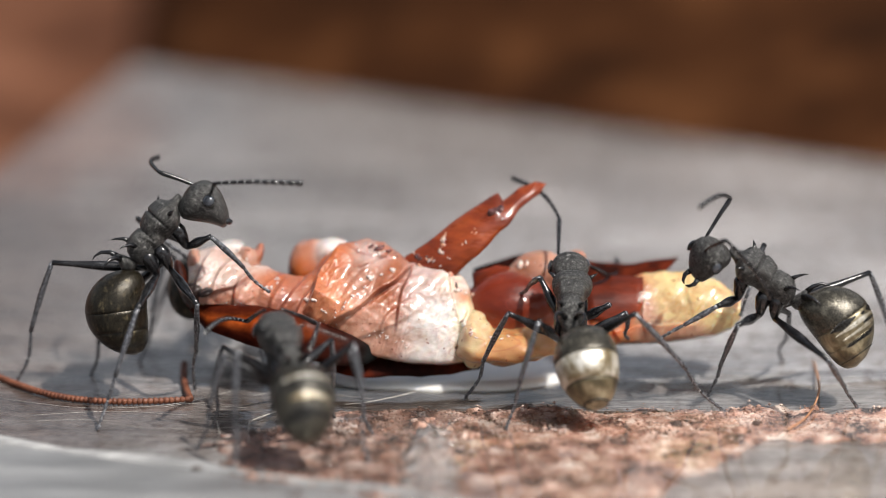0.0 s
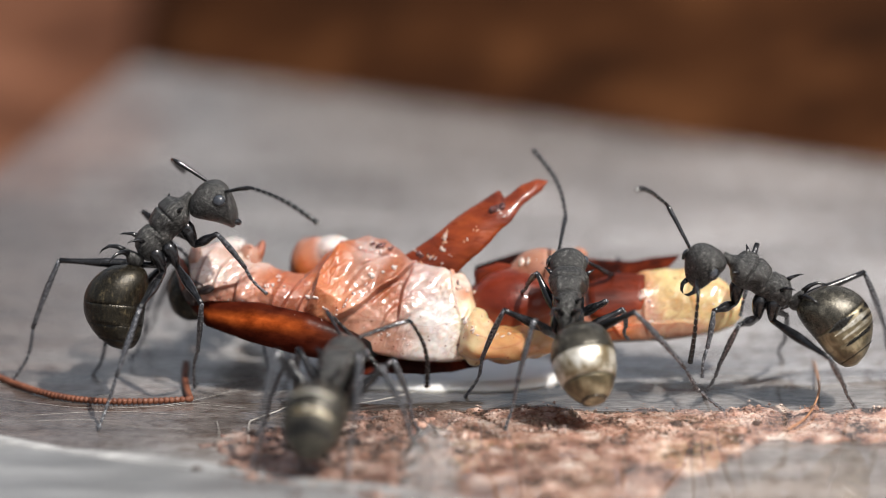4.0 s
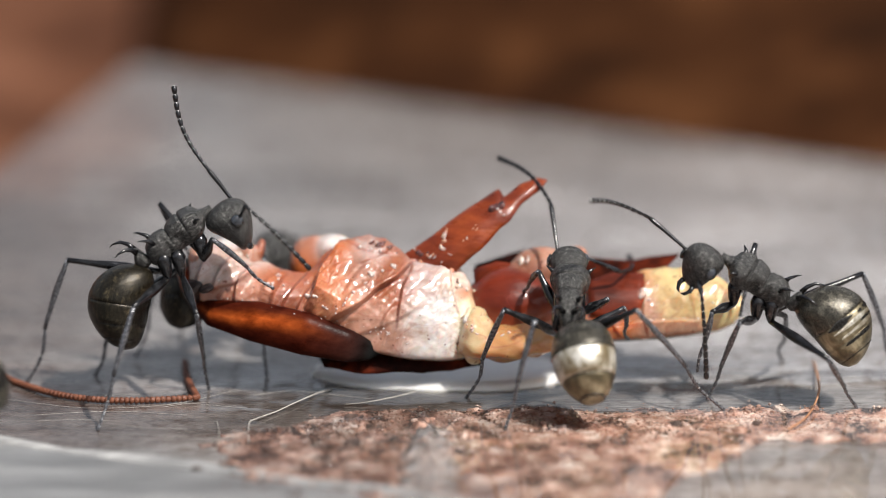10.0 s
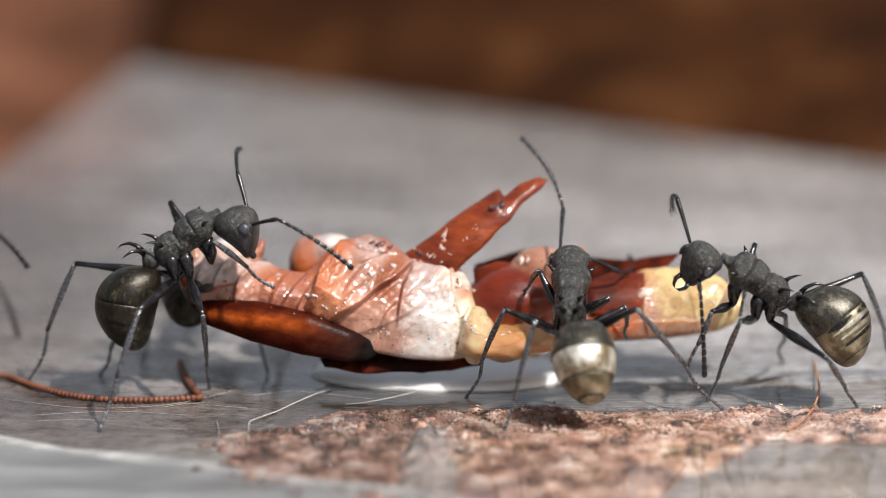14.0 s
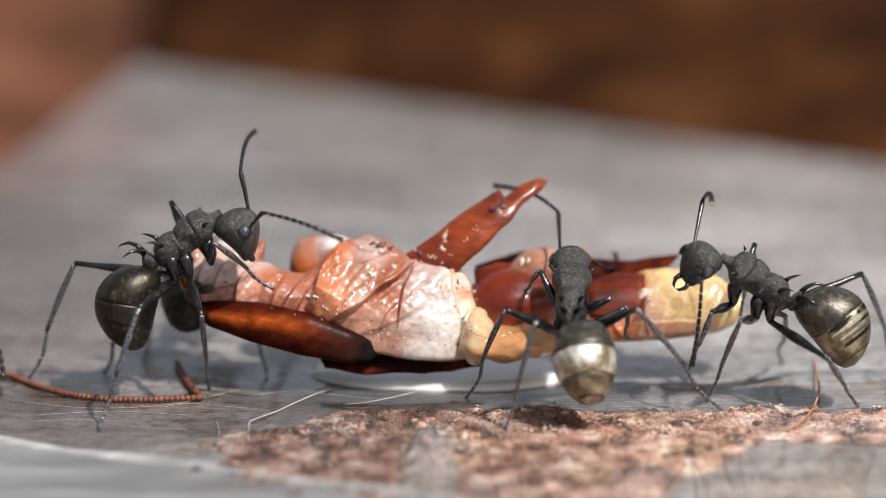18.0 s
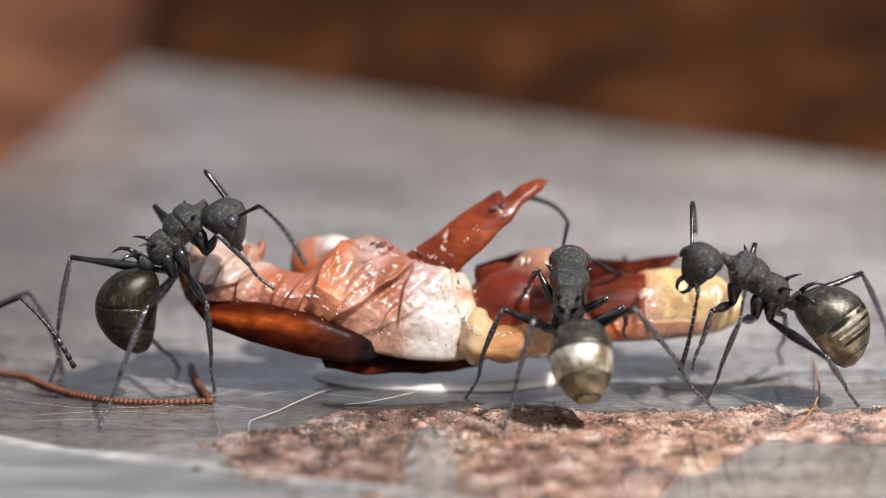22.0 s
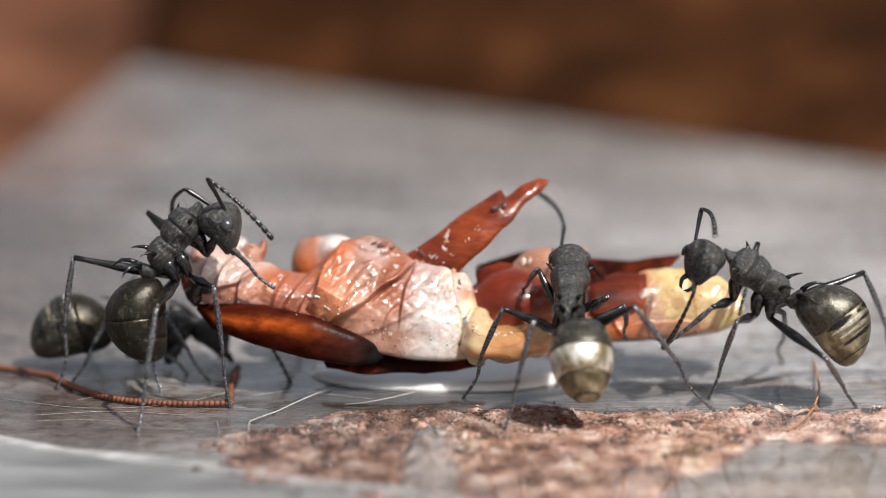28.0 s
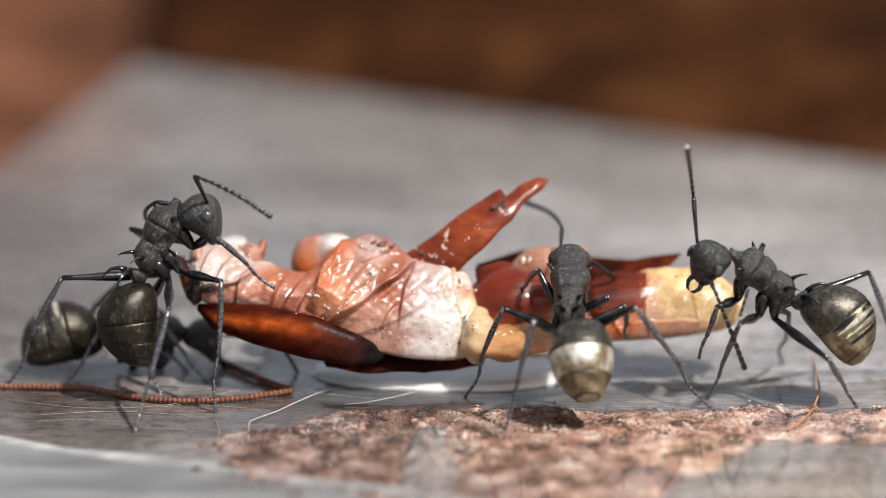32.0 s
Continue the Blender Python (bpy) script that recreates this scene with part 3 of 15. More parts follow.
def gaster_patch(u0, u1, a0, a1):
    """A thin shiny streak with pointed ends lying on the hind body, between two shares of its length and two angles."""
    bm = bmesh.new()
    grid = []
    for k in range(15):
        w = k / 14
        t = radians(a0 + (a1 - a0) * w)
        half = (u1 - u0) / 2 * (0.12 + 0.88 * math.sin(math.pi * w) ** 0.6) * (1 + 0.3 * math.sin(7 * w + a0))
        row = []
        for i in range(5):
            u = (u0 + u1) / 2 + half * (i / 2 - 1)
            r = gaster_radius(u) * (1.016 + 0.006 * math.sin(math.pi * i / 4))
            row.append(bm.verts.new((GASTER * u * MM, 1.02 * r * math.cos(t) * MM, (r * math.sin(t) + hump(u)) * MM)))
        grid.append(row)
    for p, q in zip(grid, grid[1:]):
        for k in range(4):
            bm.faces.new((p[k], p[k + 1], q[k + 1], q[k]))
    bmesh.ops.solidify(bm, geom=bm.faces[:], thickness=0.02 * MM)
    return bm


def make_ant(legs, label, ring=None, marks=(), skull=1.0, first=None, cuts=(0.46, 0.7, 0.87), streaks=()):
    """An ant in parts. Returns its parts by name; all poses are set in motions()."""
    root = tagged(new("ant"), label, "ant", "ants round the dead insect")
    got = {"body": root}
    part("mesosoma", mesosoma_mesh(), M_ANT, root, "black ridged middle body with grey down")
    for s in (-1, 1):
        part("propodeal_spine", tube([(-0.72, 0.26 * s, 0.26), (-0.82, 0.32 * s, 0.46), (-0.98, 0.40 * s, 0.62), (-1.12, 0.46 * s, 0.70)], [0.1, 0.06, 0.035, 0.01], 8), M_LIMB, root)
        part("pronotal_spine", tube([(0.74, 0.5 * s, 0.25), (0.84, 0.66 * s, 0.33), (0.96, 0.80 * s, 0.36)], [0.11, 0.055, 0.01], 8), M_LIMB, root)
        for k in HIPS:
            x, y, z = HIPS[k]
            part("coxa", tube([(x + 0.26, (y - 0.12) * s, z + 0.82), (x + 0.22, (y - 0.06) * s, z + 0.6), (x + 0.1, y * s, z + 0.26), (x + 0.02, y * s, z + 0.06), (x, y * s, z)], [0.2, 0.25, 0.19, 0.13, 0.09], 12), M_LIMB, root)
    petiole = part("petiole", loft([(-1.58, 0.13, 0.13, -0.16), (-1.5, 0.2, 0.24, -0.1), (-1.36, 0.27, 0.42, 0.0), (-1.24, 0.25, 0.36, -0.03), (-1.12, 0.15, 0.16, -0.18), (-1.02, 0.12, 0.12, -0.2)], 20), M_ANT, root)
    for s in (-1, 1):
        part("petiolar_spine", tube([(-1.36, 0.16 * s, 0.30), (-1.44, 0.28 * s, 0.52), (-1.62, 0.42 * s, 0.68), (-1.86, 0.50 * s, 0.72), (-2.02, 0.52 * s, 0.68)], [0.1, 0.075, 0.055, 0.03, 0.008], 8), M_LIMB, petiole)
    head = part("head", head_mesh(skull), M_ANT, root, "round black head with grey down")
    got["head"] = head
    for s in (-1, 1):
        eye = loft(bow(8, -0.2, 0.2, 0.18, 0.11), 18)
        socket = part("eye", eye, M_EYE, head, "domed dark grey eye", mm(0.9 * skull, 0.73 * s * skull, 0.34, 90 + 14 * s, 0, 0))
        part("eye_rim", tube([(0.215 * math.cos(k * math.pi / 9), 0.195 * math.sin(k * math.pi / 9), -0.02) for k in range(19)], [0.034] * 19, 6), M_SEAM, socket)
        part("mandible", tube([(1.32, 0.22 * s, -0.16), (1.5, 0.26 * s, -0.22), (1.66, 0.16 * s, -0.28), (1.72, 0.03 * s, -0.3)], [0.13, 0.11, 0.08, 0.02], 9, None, 0.7), M_LIMB, head)
    gaster = part("gaster", gaster_piece(0.0, cuts[0]), first or M_GASTER, root, "glossy dark golden hind body")
    got["gaster"] = gaster
    for a, b in zip(cuts, (*cuts[1:], 1.0)):
        part("gaster_ring", gaster_piece(a, b), M_GASTER if not ring else ring if a < 0.5 or ring == M_BRONZE else M_GOLD, gaster)
        part("gaster_seam", loft([(GASTER * a - 0.03, gaster_radius(a) * 1.0, gaster_radius(a) * 0.98, hump(a)), (GASTER * a + 0.04, gaster_radius(a) * 1.012, gaster_radius(a) * 0.99, hump(a))], 40), M_SEAM, gaster)
    for mark in marks:
        part("gaster_mark", gaster_patch(*mark), M_SEAM, gaster, "black shiny streak")
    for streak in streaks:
        part("gaster_streak", gaster_patch(*streak), M_RING, gaster, "pale streak with the satin sheen in its colour")
    for side in "lr":
        s = 1 if side == "l" else -1
        sc = part("antenna", tube([(0, 0, 0), (0.08, 0, 0), (0.5, 0, 0.02), (1.2, 0, 0.02), (1.7, 0, 0), (SCAPE, 0, 0)], [0.045, 0.05, 0.055, 0.07, 0.085, 0.06], 9), M_LIMB, root)
        got["antenna_" + side] = sc
        got["funiculus_" + side] = part("funiculus", funiculus_mesh(), M_LIMB, sc, "beaded whip of the antenna", mm(SCAPE, 0, 0))
        whip = got["funiculus_" + side].data
        whip.materials.append(M_JOINT)
        for p in whip.polygons:
            if p.index // 9 % 4 == 3:
                p.material_index = 1
    for key, (l1, l2) in legs.items():
        femur = part("femur", limb_mesh(l1, 0.095, 0.09, 0.075), M_LIMB, root)
        shin = l2 * 0.56
        tibia = part("tibia", limb_mesh(shin, 0.075, 0.075, 0.03, 0.03), M_SHIN, femur, "", mm(l1, 0, 0))
        tarsus = part("tarsus", shift_mesh(tarsus_mesh(l2 - shin), shin), M_SHIN, femur, "", mm(l1, 0, 0))
        tarsus.data.materials.append(M_JOINT)
        for p in tarsus.data.polygons:
            if p.index // 9 % 4 == 3:
                p.material_index = 1
        got[key], got[key + "_shin"], got[key + "_foot"] = femur, tibia, tarsus
    return got


def shift_mesh(bm, x):
    for v in bm.verts:
        v.co.x += x * MM
    return bm


# lengths begin
A_LEGS = {"hr": (2.77, 4.10), "hl": (3.20, 4.53), "ml": (2.85, 2.58), "mr": (2.11, 4.31), "fr": (1.11, 2.87), "fl": (2.23, 2.41)}
B_LEGS = {"hl": (2.65, 3.83), "ml": (2.21, 4.21), "fl": (1.49, 1.55), "hr": (2.89, 5.13), "mr": (1.65, 2.61), "fr": (1.08, 2.03)}
C_LEGS = {"hl": (3.08, 3.38), "hr": (3.26, 4.63), "ml": (1.85, 3.98), "mr": (1.17, 4.29), "fl": (1.06, 2.20), "fr": (1.82, 2.46)}
D_LEGS = {"fl": (1.90, 3.00), "ml": (2.00, 3.30), "hl": (2.50, 3.90), "fr": (1.90, 3.00), "mr": (2.00, 3.30), "hr": (2.50, 3.90)}
E_LEGS = {"fl": (1.90, 3.00), "ml": (2.00, 3.30), "hl": (2.50, 3.90), "fr": (1.90, 3.00), "mr": (2.00, 3.30), "hr": (2.50, 3.90)}
# lengths end

a = make_ant(A_LEGS, "black ant with dark golden hind body, reared up feeding", skull=1.02)
b = make_ant(B_LEGS, "black ant with pale-banded hind body, climbing onto the prey", M_RING, skull=0.8, first=M_BRONZE, cuts=(0.47, 0.76, 0.95))
c = make_ant(C_LEGS, "black ant with black-streaked golden hind body at the fat", M_GOLD,
             ((0.465, 0.54, 100, 124), (0.49, 0.53, 132, 144), (0.455, 0.53, 155, 215), (0.59, 0.62, 96, 150), (0.71, 0.76, 120, 200)), 0.86, M_BRONZE,
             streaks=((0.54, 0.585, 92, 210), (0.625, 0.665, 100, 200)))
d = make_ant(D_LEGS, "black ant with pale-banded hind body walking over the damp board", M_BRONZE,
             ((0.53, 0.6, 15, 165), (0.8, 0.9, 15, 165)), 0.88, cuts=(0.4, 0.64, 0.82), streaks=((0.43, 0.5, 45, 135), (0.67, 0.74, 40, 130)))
e = make_ant(E_LEGS, "black ant behind the prey, searching with its antennae")


# ---- dead insect ----
prey_root = tagged(new("dead_insect"), "torn reddish-brown insect body with wet pink flesh and yellow fat", "insect")
prey = {"body": prey_root}


def flesh(name, x, y, z, rx, ry, rz, mat, turn=(0, 0, 0), rough=0.12, scale=1.2, seed=1, ridge=0.0, level=4, label="", pleats=0.0):
    return part(name, lump(rx, ry, rz, rough, scale, seed, level, ridge, pleats), mat, prey_root, label, mm(x, y, z, *turn))


def fuse(name, lobes, label, cell=0.055, mat=None):
    """Melts uneven lobes into one soft body and gives each spot the mixed tint of the lobes round it.
    A lobe: middle, half sizes and turn, in millimetres and degrees, then its tint, seed and folds."""
    bm = bmesh.new()
    frames = []
    for i, (x, y, z, rx, ry, rz, turn, tint, rough, folds) in enumerate(lobes):
        m = mm(x, y, z, *turn)
        frames.append((np.array(m.inverted()), (rx, ry, rz), tint))
        one = lump(rx, ry, rz, rough * 0.6, 0.9, 60 + i * 3 + len(name), 4, rough * 0.4, folds * 0.5)
        one.transform(m)
        me = bpy.data.meshes.new("lobe")
        one.to_mesh(me)
        one.free()
        bm.from_mesh(me)
        bpy.data.meshes.remove(me)
    raw = bpy.data.meshes.new(name)
    bm.to_mesh(raw)
    bm.free()
    # melted at a thousand times the size, where the voxels are well conditioned
    raw.transform(Matrix.Scale(1000, 4))
    tmp = new("melt", raw)
    mod = tmp.modifiers.new("melt", "REMESH")
    mod.mode, mod.voxel_size = "VOXEL", cell
    soft = tmp.modifiers.new("soft", "SMOOTH")
    soft.factor, soft.iterations = 0.5, 16
    me = bpy.data.meshes.new_from_object(tmp.evaluated_get(bpy.context.evaluated_depsgraph_get()))
    bpy.data.objects.remove(tmp)
    bpy.data.meshes.remove(raw)
    me.transform(Matrix.Scale(MM, 4))
    co = np.empty(len(me.vertices) * 3)
    me.vertices.foreach_get("co", co)
    co = np.c_[co.reshape(-1, 3), np.ones(len(me.vertices))]
    mix, total = np.zeros((len(co), 3)), np.zeros((len(co), 1))
    for inv, half, tint in frames:
        q = np.linalg.norm((co @ inv.T)[:, :3] / (np.array(half) * MM), axis=1)
        w = np.exp(-9.0 * q)[:, None]
        mix, total = mix + w * np.array(tint), total + w
    col = me.color_attributes.new("tint", "FLOAT_COLOR", "POINT")
    col.data.foreach_set("color", np.c_[mix / total, np.ones(len(co))].ravel())
    me.name = name
    me.polygons.foreach_set("use_smooth", [True] * len(me.polygons))
    me.materials.clear()
    me.materials.append(mat or M_FLESH)
    ob = new(name, me)
    ob.parent = prey_root
    ob["label"] = label
    return ob


PINK, ORANGE, PALE, WHITE, FAT, RED = (0.28, 0.1, 0.058), (0.35, 0.09, 0.021), (0.37, 0.2, 0.144), (0.56, 0.525, 0.51), (0.52, 0.4, 0.2), (0.13, 0.017, 0.006)
LILAC, AMBER = (0.37, 0.275, 0.255), (0.25, 0.064, 0.014)


def plate(name, lines, mat, thick, label="", pleats=0.0, rim=None, tints=None):
    """A bent plate between two edges, given as pairs of points, bulged and with a thickness."""
    bm = bmesh.new()
    n, fine = 9, 4
    loops = []
    dense = []
    for i in range(len(lines) - 1):
        for k in range(fine):
            w = k / fine
            dense.append([Vector(lines[i][s]).lerp(Vector(lines[i + 1][s]), w) for s in (0, 1)])
    dense.append([Vector(p) for p in lines[-1]])
    for a, b in dense:
        mid, span = (a + b) / 2, (a - b).length
        out = Vector((0, -1, 0.3)).normalized()
        front, back = [], []
        for k in range(n + 1):
            u = k / n
            p = a.lerp(b, u) + out * (0.32 * span * math.sin(math.pi * u)) * 0.5
            p += Vector((0, 0.05, 0.05)) * noise.noise(p * 1.7)
            if pleats:
                s = len(loops) / len(dense)
                p += out * pleats * (abs(math.sin(9 * s + 2.5 * u + 1.5 * noise.noise(p * 0.9))) ** 0.6 - 0.6) * math.sin(math.pi * min(1, u * 1.2)) ** 0.5
            front.append(p)
            back.append(p - out * thick)
        loops.append([bm.verts.new(p * MM) for p in front + back[::-1]])
        if len(loops) == 1:
            brim = [p.copy() for p in front[::-1]]
        brim.append(front[0].copy())
    rings(bm, loops)
    ob = part(name, bm, M_FLESH if tints else mat, prey_root, label)
    if tints:
        got = []
        for i in range(len(dense)):
            s = i / (len(dense) - 1)
            for k in range(2 * n + 2):
                u = (k if k <= n else 2 * n + 1 - k) / n
                f = max(0.0, min(1.0, 1.15 * s + 0.35 * (0.5 - u)))
                got.append([tints[0][c] + (tints[1][c] - tints[0][c]) * f for c in range(3)])
        lay_tint(ob, got)
    if rim:
        part("petal_rim", tube([p + out * 0.01 for p in brim], [0.022 + 0.012 * noise.noise(p * 3) for p in brim], 6), rim, ob, "dark red thickened rim")
    return ob


def torn_sheet(name, lines, folds, spots, base, label, fine=1.0, mat=None):
    """A solid mass of torn tissue between an upper and a lower edge (rows of x, then y and z of both edges). Membranes overlap along folds: each runs between two
    spots (x, height seen from the front) and rises sharply on one side, gently on the other; spots give the tints."""
    tall = Vector((0, 0.276, 0.961))
    out = Vector((0, -0.9, 0.42)).normalized()
    nx, n = 300, 84
    bm = bmesh.new()
    loops, colours = [], []
    for i in range(nx + 1):
        u = i / nx * (len(lines) - 1)
        j = min(int(u), len(lines) - 2)
        w = u - j
        w = w * w * (3 - 2 * w) * 0.5 + w * 0.5
        x, back_top, top, back_foot, foot = (g + (h - g) * w for g, h in zip(lines[j], lines[j + 1]))
        a, b = Vector((x, back_top, top)), Vector((x, back_foot, foot))
        front, back = [], []
        for k in range(n + 1):
            v = k / n
            p = a.lerp(b, v)
            p += Vector((0.05, 0, 0.06)) * noise.noise(Vector((p.x * 2.2, v * 3, 4.0)))
            x, y = p.x, p.dot(tall)
            lift = 0.45 * math.sin(math.pi * v) ** 0.6
            dark = 0.0
            for (x0, y0), (x1, y1), amp, wide, line in folds:
                dx, dy = x1 - x0, y1 - y0
                size = math.hypot(dx, dy)
                along = ((x - x0) * dx + (y - y0) * dy) / size / size
                side = ((x - x0) * dy - (y - y0) * dx) / size
                side += 0.12 * noise.noise(Vector((along * size * 1.1, x0, y0))) + 0.1 * math.sin(math.pi * along)
                if along < -0.2 or along > 1.2:
                    continue
                fade = min(1.0, max(0.0, (along + 0.2) / 0.35)) * min(1.0, max(0.0, (1.2 - along) / 0.35))
                if side > 0:
                    lift += amp * fade * math.exp(-side / wide)
                elif side > -0.09:
                    lift += amp * fade * (1 + side / 0.09)
                # Crease darkness is laid into the tint as a dark red line.
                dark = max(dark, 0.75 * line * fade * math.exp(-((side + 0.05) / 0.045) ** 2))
            # fine wrinkles drawn out along the folds
            q = Vector(((x + y) * 0.9, (x - y) * 2.6, 1.0))
            lift += fine * 0.08 * noise.noise(q) + fine * 0.05 * abs(noise.noise(q * 2.3)) + fine * 0.03 * noise.noise(q * 5.1)
            front.append(p + out * lift)
            weight = [math.exp(-(((x - sx) / rx) ** 2 + ((y - sy) / ry) ** 2)) * 4 for sx, sy, rx, ry, _ in spots]
            total = 0.12 + sum(weight)
            c = [(0.12 * base[h] + sum(g * s[4][h] for g, s in zip(weight, spots))) / total for h in range(3)]
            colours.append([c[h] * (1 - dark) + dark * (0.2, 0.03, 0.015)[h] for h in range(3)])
        for k in range(8):
            v = 1 - k / 7
            back.append(a.lerp(b, v) - out * (0.5 + 0.5 * math.sin(math.pi * v)))
            colours.append(base)
        loops.append([bm.verts.new(p * MM) for p in front + back])
    rings(bm, loops)
    ob = part(name, bm, mat or M_FLESH, prey_root, label)
    lay_tint(ob, colours)
    return ob


fuse("torn_front_flesh", [
    (-7.20, 2.35, 3.67, 0.84, 0.80, 0.62, (0, 15, 0), PALE, 0.16, 0.08),
    (-7.93, 2.06, 3.75, 0.29, 0.60, 0.73, (0, -10, 0), PALE, 0.12, 0.05),
    (-5.95, 2.47, 4.10, 0.16, 0.40, 0.40, (0, 14, 0), PINK, 0.08, 0.04),
    (-6.91, 2.72, 4.22, 0.55, 0.60, 0.29, (0, -12, 0), WHITE, 0.14, 0.06),
    (-6.39, 2.24, 3.99, 0.36, 0.50, 0.47, (0, 25, 0), PALE, 0.12, 0.05),
    (-6.68, 1.92, 3.61, 1.09, 0.70, 0.44, (0, 5, 0), PINK, 0.1, 0.05),
], "glistening pale torn flesh with pink flaps")
fuse("middle_flesh", [
    (-4.13, 3.48, 3.27, 0.92, 1.00, 1.03, (0, -15, 0), ORANGE, 0.14, 0.05),
    (-3.58, 3.35, 3.88, 0.73, 0.80, 0.55, (0, -5, 0), WHITE, 0.12, 0.05),
    (-4.35, 3.54, 3.81, 0.48, 0.70, 0.44, (0, 20, 0), PALE, 0.1, 0.05),
], "rounded orange lobe with a white cap")
fuse("yellow_fat", [
    (1.02, 0.47, 1.82, 0.47, 0.90, 0.80, (0, 12, 0), (0.5, 0.385, 0.23), 0.4, 0.25),
    (2.21, 0.51, 1.61, 1.82, 1.20, 0.51, (0, -4, 0), (0.42, 0.22, 0.09), 0.34, 0.2),
], "soft yellowish fat under the plates", mat=M_SOFT)
fuse("hind_flesh", [
    (2.22, 1.90, 2.46, 1.57, 1.30, 1.20, (0, -8, 0), RED, 0.08, 0.04),
    (2.59, 1.85, 1.91, 2.37, 1.30, 0.80, (0, 0, 0), (0.3, 0.075, 0.028), 0.12, 0.06),
    (3.02, 2.50, 3.47, 0.99, 0.80, 0.66, (0, -20, 0), PALE, 0.1, 0.05),
    (4.39, 3.21, 3.77, 0.33, 0.40, 0.26, (0, 0, 0), PALE, 0.1, 0.05),
], "raw reddish and yellow flesh behind the plates", mat=M_HIND)
flesh("black_gut", -8.03, 1.07, 3.19, 0.33, 0.50, 0.44, M_BLACKGOO, (0, 20, 0), 0.12, 2, 27, 0.05, 4, "black wet tissue", 0)
flesh("black_gut", -7.63, 0.60, 3.38, 0.25, 0.30, 0.13, M_BLACKGOO, (0, -20, 0), 0.05, 2, 28, 0, 4, "", 0)
flesh("dark_clot", 1.79, 1.98, 5.65, 0.18, 0.12, 0.15, M_CLOT, (0, -30, 0), 0.3, 3.5, 36, 0.05, 4, "small dark clot stuck to the shard", 0)
for x, y, z, r in ((-2.0, 1.75, 4.52, 0.16), (-1.72, 1.7, 4.44, 0.12), (-2.3, 1.8, 4.58, 0.09), (-1.5, 1.68, 4.26, 0.1), (1.55, 1.9, 5.42, 0.1), (2.02, 1.95, 5.32, 0.08)):
    flesh("dark_clot", x, y, z, r * 1.3, r * 0.6, r * 0.55, M_CLOT, (0, -20, 30), 0.4 * r, 5, int(x * 10) + 60, 0.1 * r, 3, "small dark clot stuck to the torn edge")
flesh("red_rim", -8.32, 1.53, 3.34, 0.22, 0.50, 0.87, M_CHITIN, (0, -18, 0), 0.05, 1.5, 29, 0, 4, "", 0)
plate("chitin_shard", [((-1.73, 2.12, 3.59), (-0.90, 1.59, 2.46)), ((-1.17, 1.99, 4.22), (-0.40, 1.48, 3.16)), ((-0.40, 2.03, 4.72), (0.33, 1.39, 3.57)), ((0.84, 2.39, 5.61), (1.21, 1.33, 4.44)), ((1.83, 2.65, 6.14), (1.90, 1.72, 5.09)), ((2.00, 2.57, 5.90), (2.21, 1.89, 5.33)), ((2.59, 2.89, 6.29), (2.58, 2.32, 5.74)), ((3.05, 3.04, 6.42), (2.95, 2.60, 5.99)), ((3.42, 3.11, 6.32), (3.23, 2.84, 6.09))], M_CHITIN, 0.16, "upright pointed shard of red-brown chitin")
plate("back_plate", [((1.04, 3.89, 3.23), (1.21, 1.90, 2.08)), ((2.70, 4.22, 3.67), (2.87, 1.90, 2.08)), ((4.36, 3.97, 3.49), (4.34, 1.84, 1.87)), ((6.02, 3.64, 3.45), (5.80, 1.78, 2.02)), ((7.03, 3.49, 3.63), (6.57, 1.90, 2.46)), ((7.76, 3.41, 3.75), (6.72, 2.18, 3.05))], M_DARKPLATE, 0.14, "dark red overlapping back plate")
plate("side_plate", [((0.99, 2.22, 3.56), (1.21, 1.42, 2.22)), ((1.76, 2.39, 3.81), (1.94, 1.22, 1.90)), ((2.50, 2.26, 3.70), (3.22, 1.02, 1.58)), ((3.78, 2.01, 3.20), (3.77, 0.90, 1.52))], M_PLATE, 0.12, "red-brown side plate")
plate("side_plate", [((4.70, 2.10, 3.17), (4.78, 1.23, 2.28)), ((5.62, 2.39, 3.43), (5.70, 1.20, 2.17)), ((6.56, 2.28, 3.41), (6.52, 1.32, 2.25))], M_PLATE, 0.12, "")
plate("lower_plate", [((-4.11, 1.69, 0.91), (-3.82, 0.6, 0.72)), ((-2.63, 1.09, 1.34), (-2.44, 0.16, 0.63)), ((-1.17, 0.88, 1.32), (-0.98, 0.26, 0.63)), ((0.29, 0.9, 1.05), (0.29, 0.57, 0.62)), ((1.32, 1.03, 0.78), (1.24, 0.9, 0.67))], M_DARKPLATE, 0.14, "blackish lower plate resting in the juice")
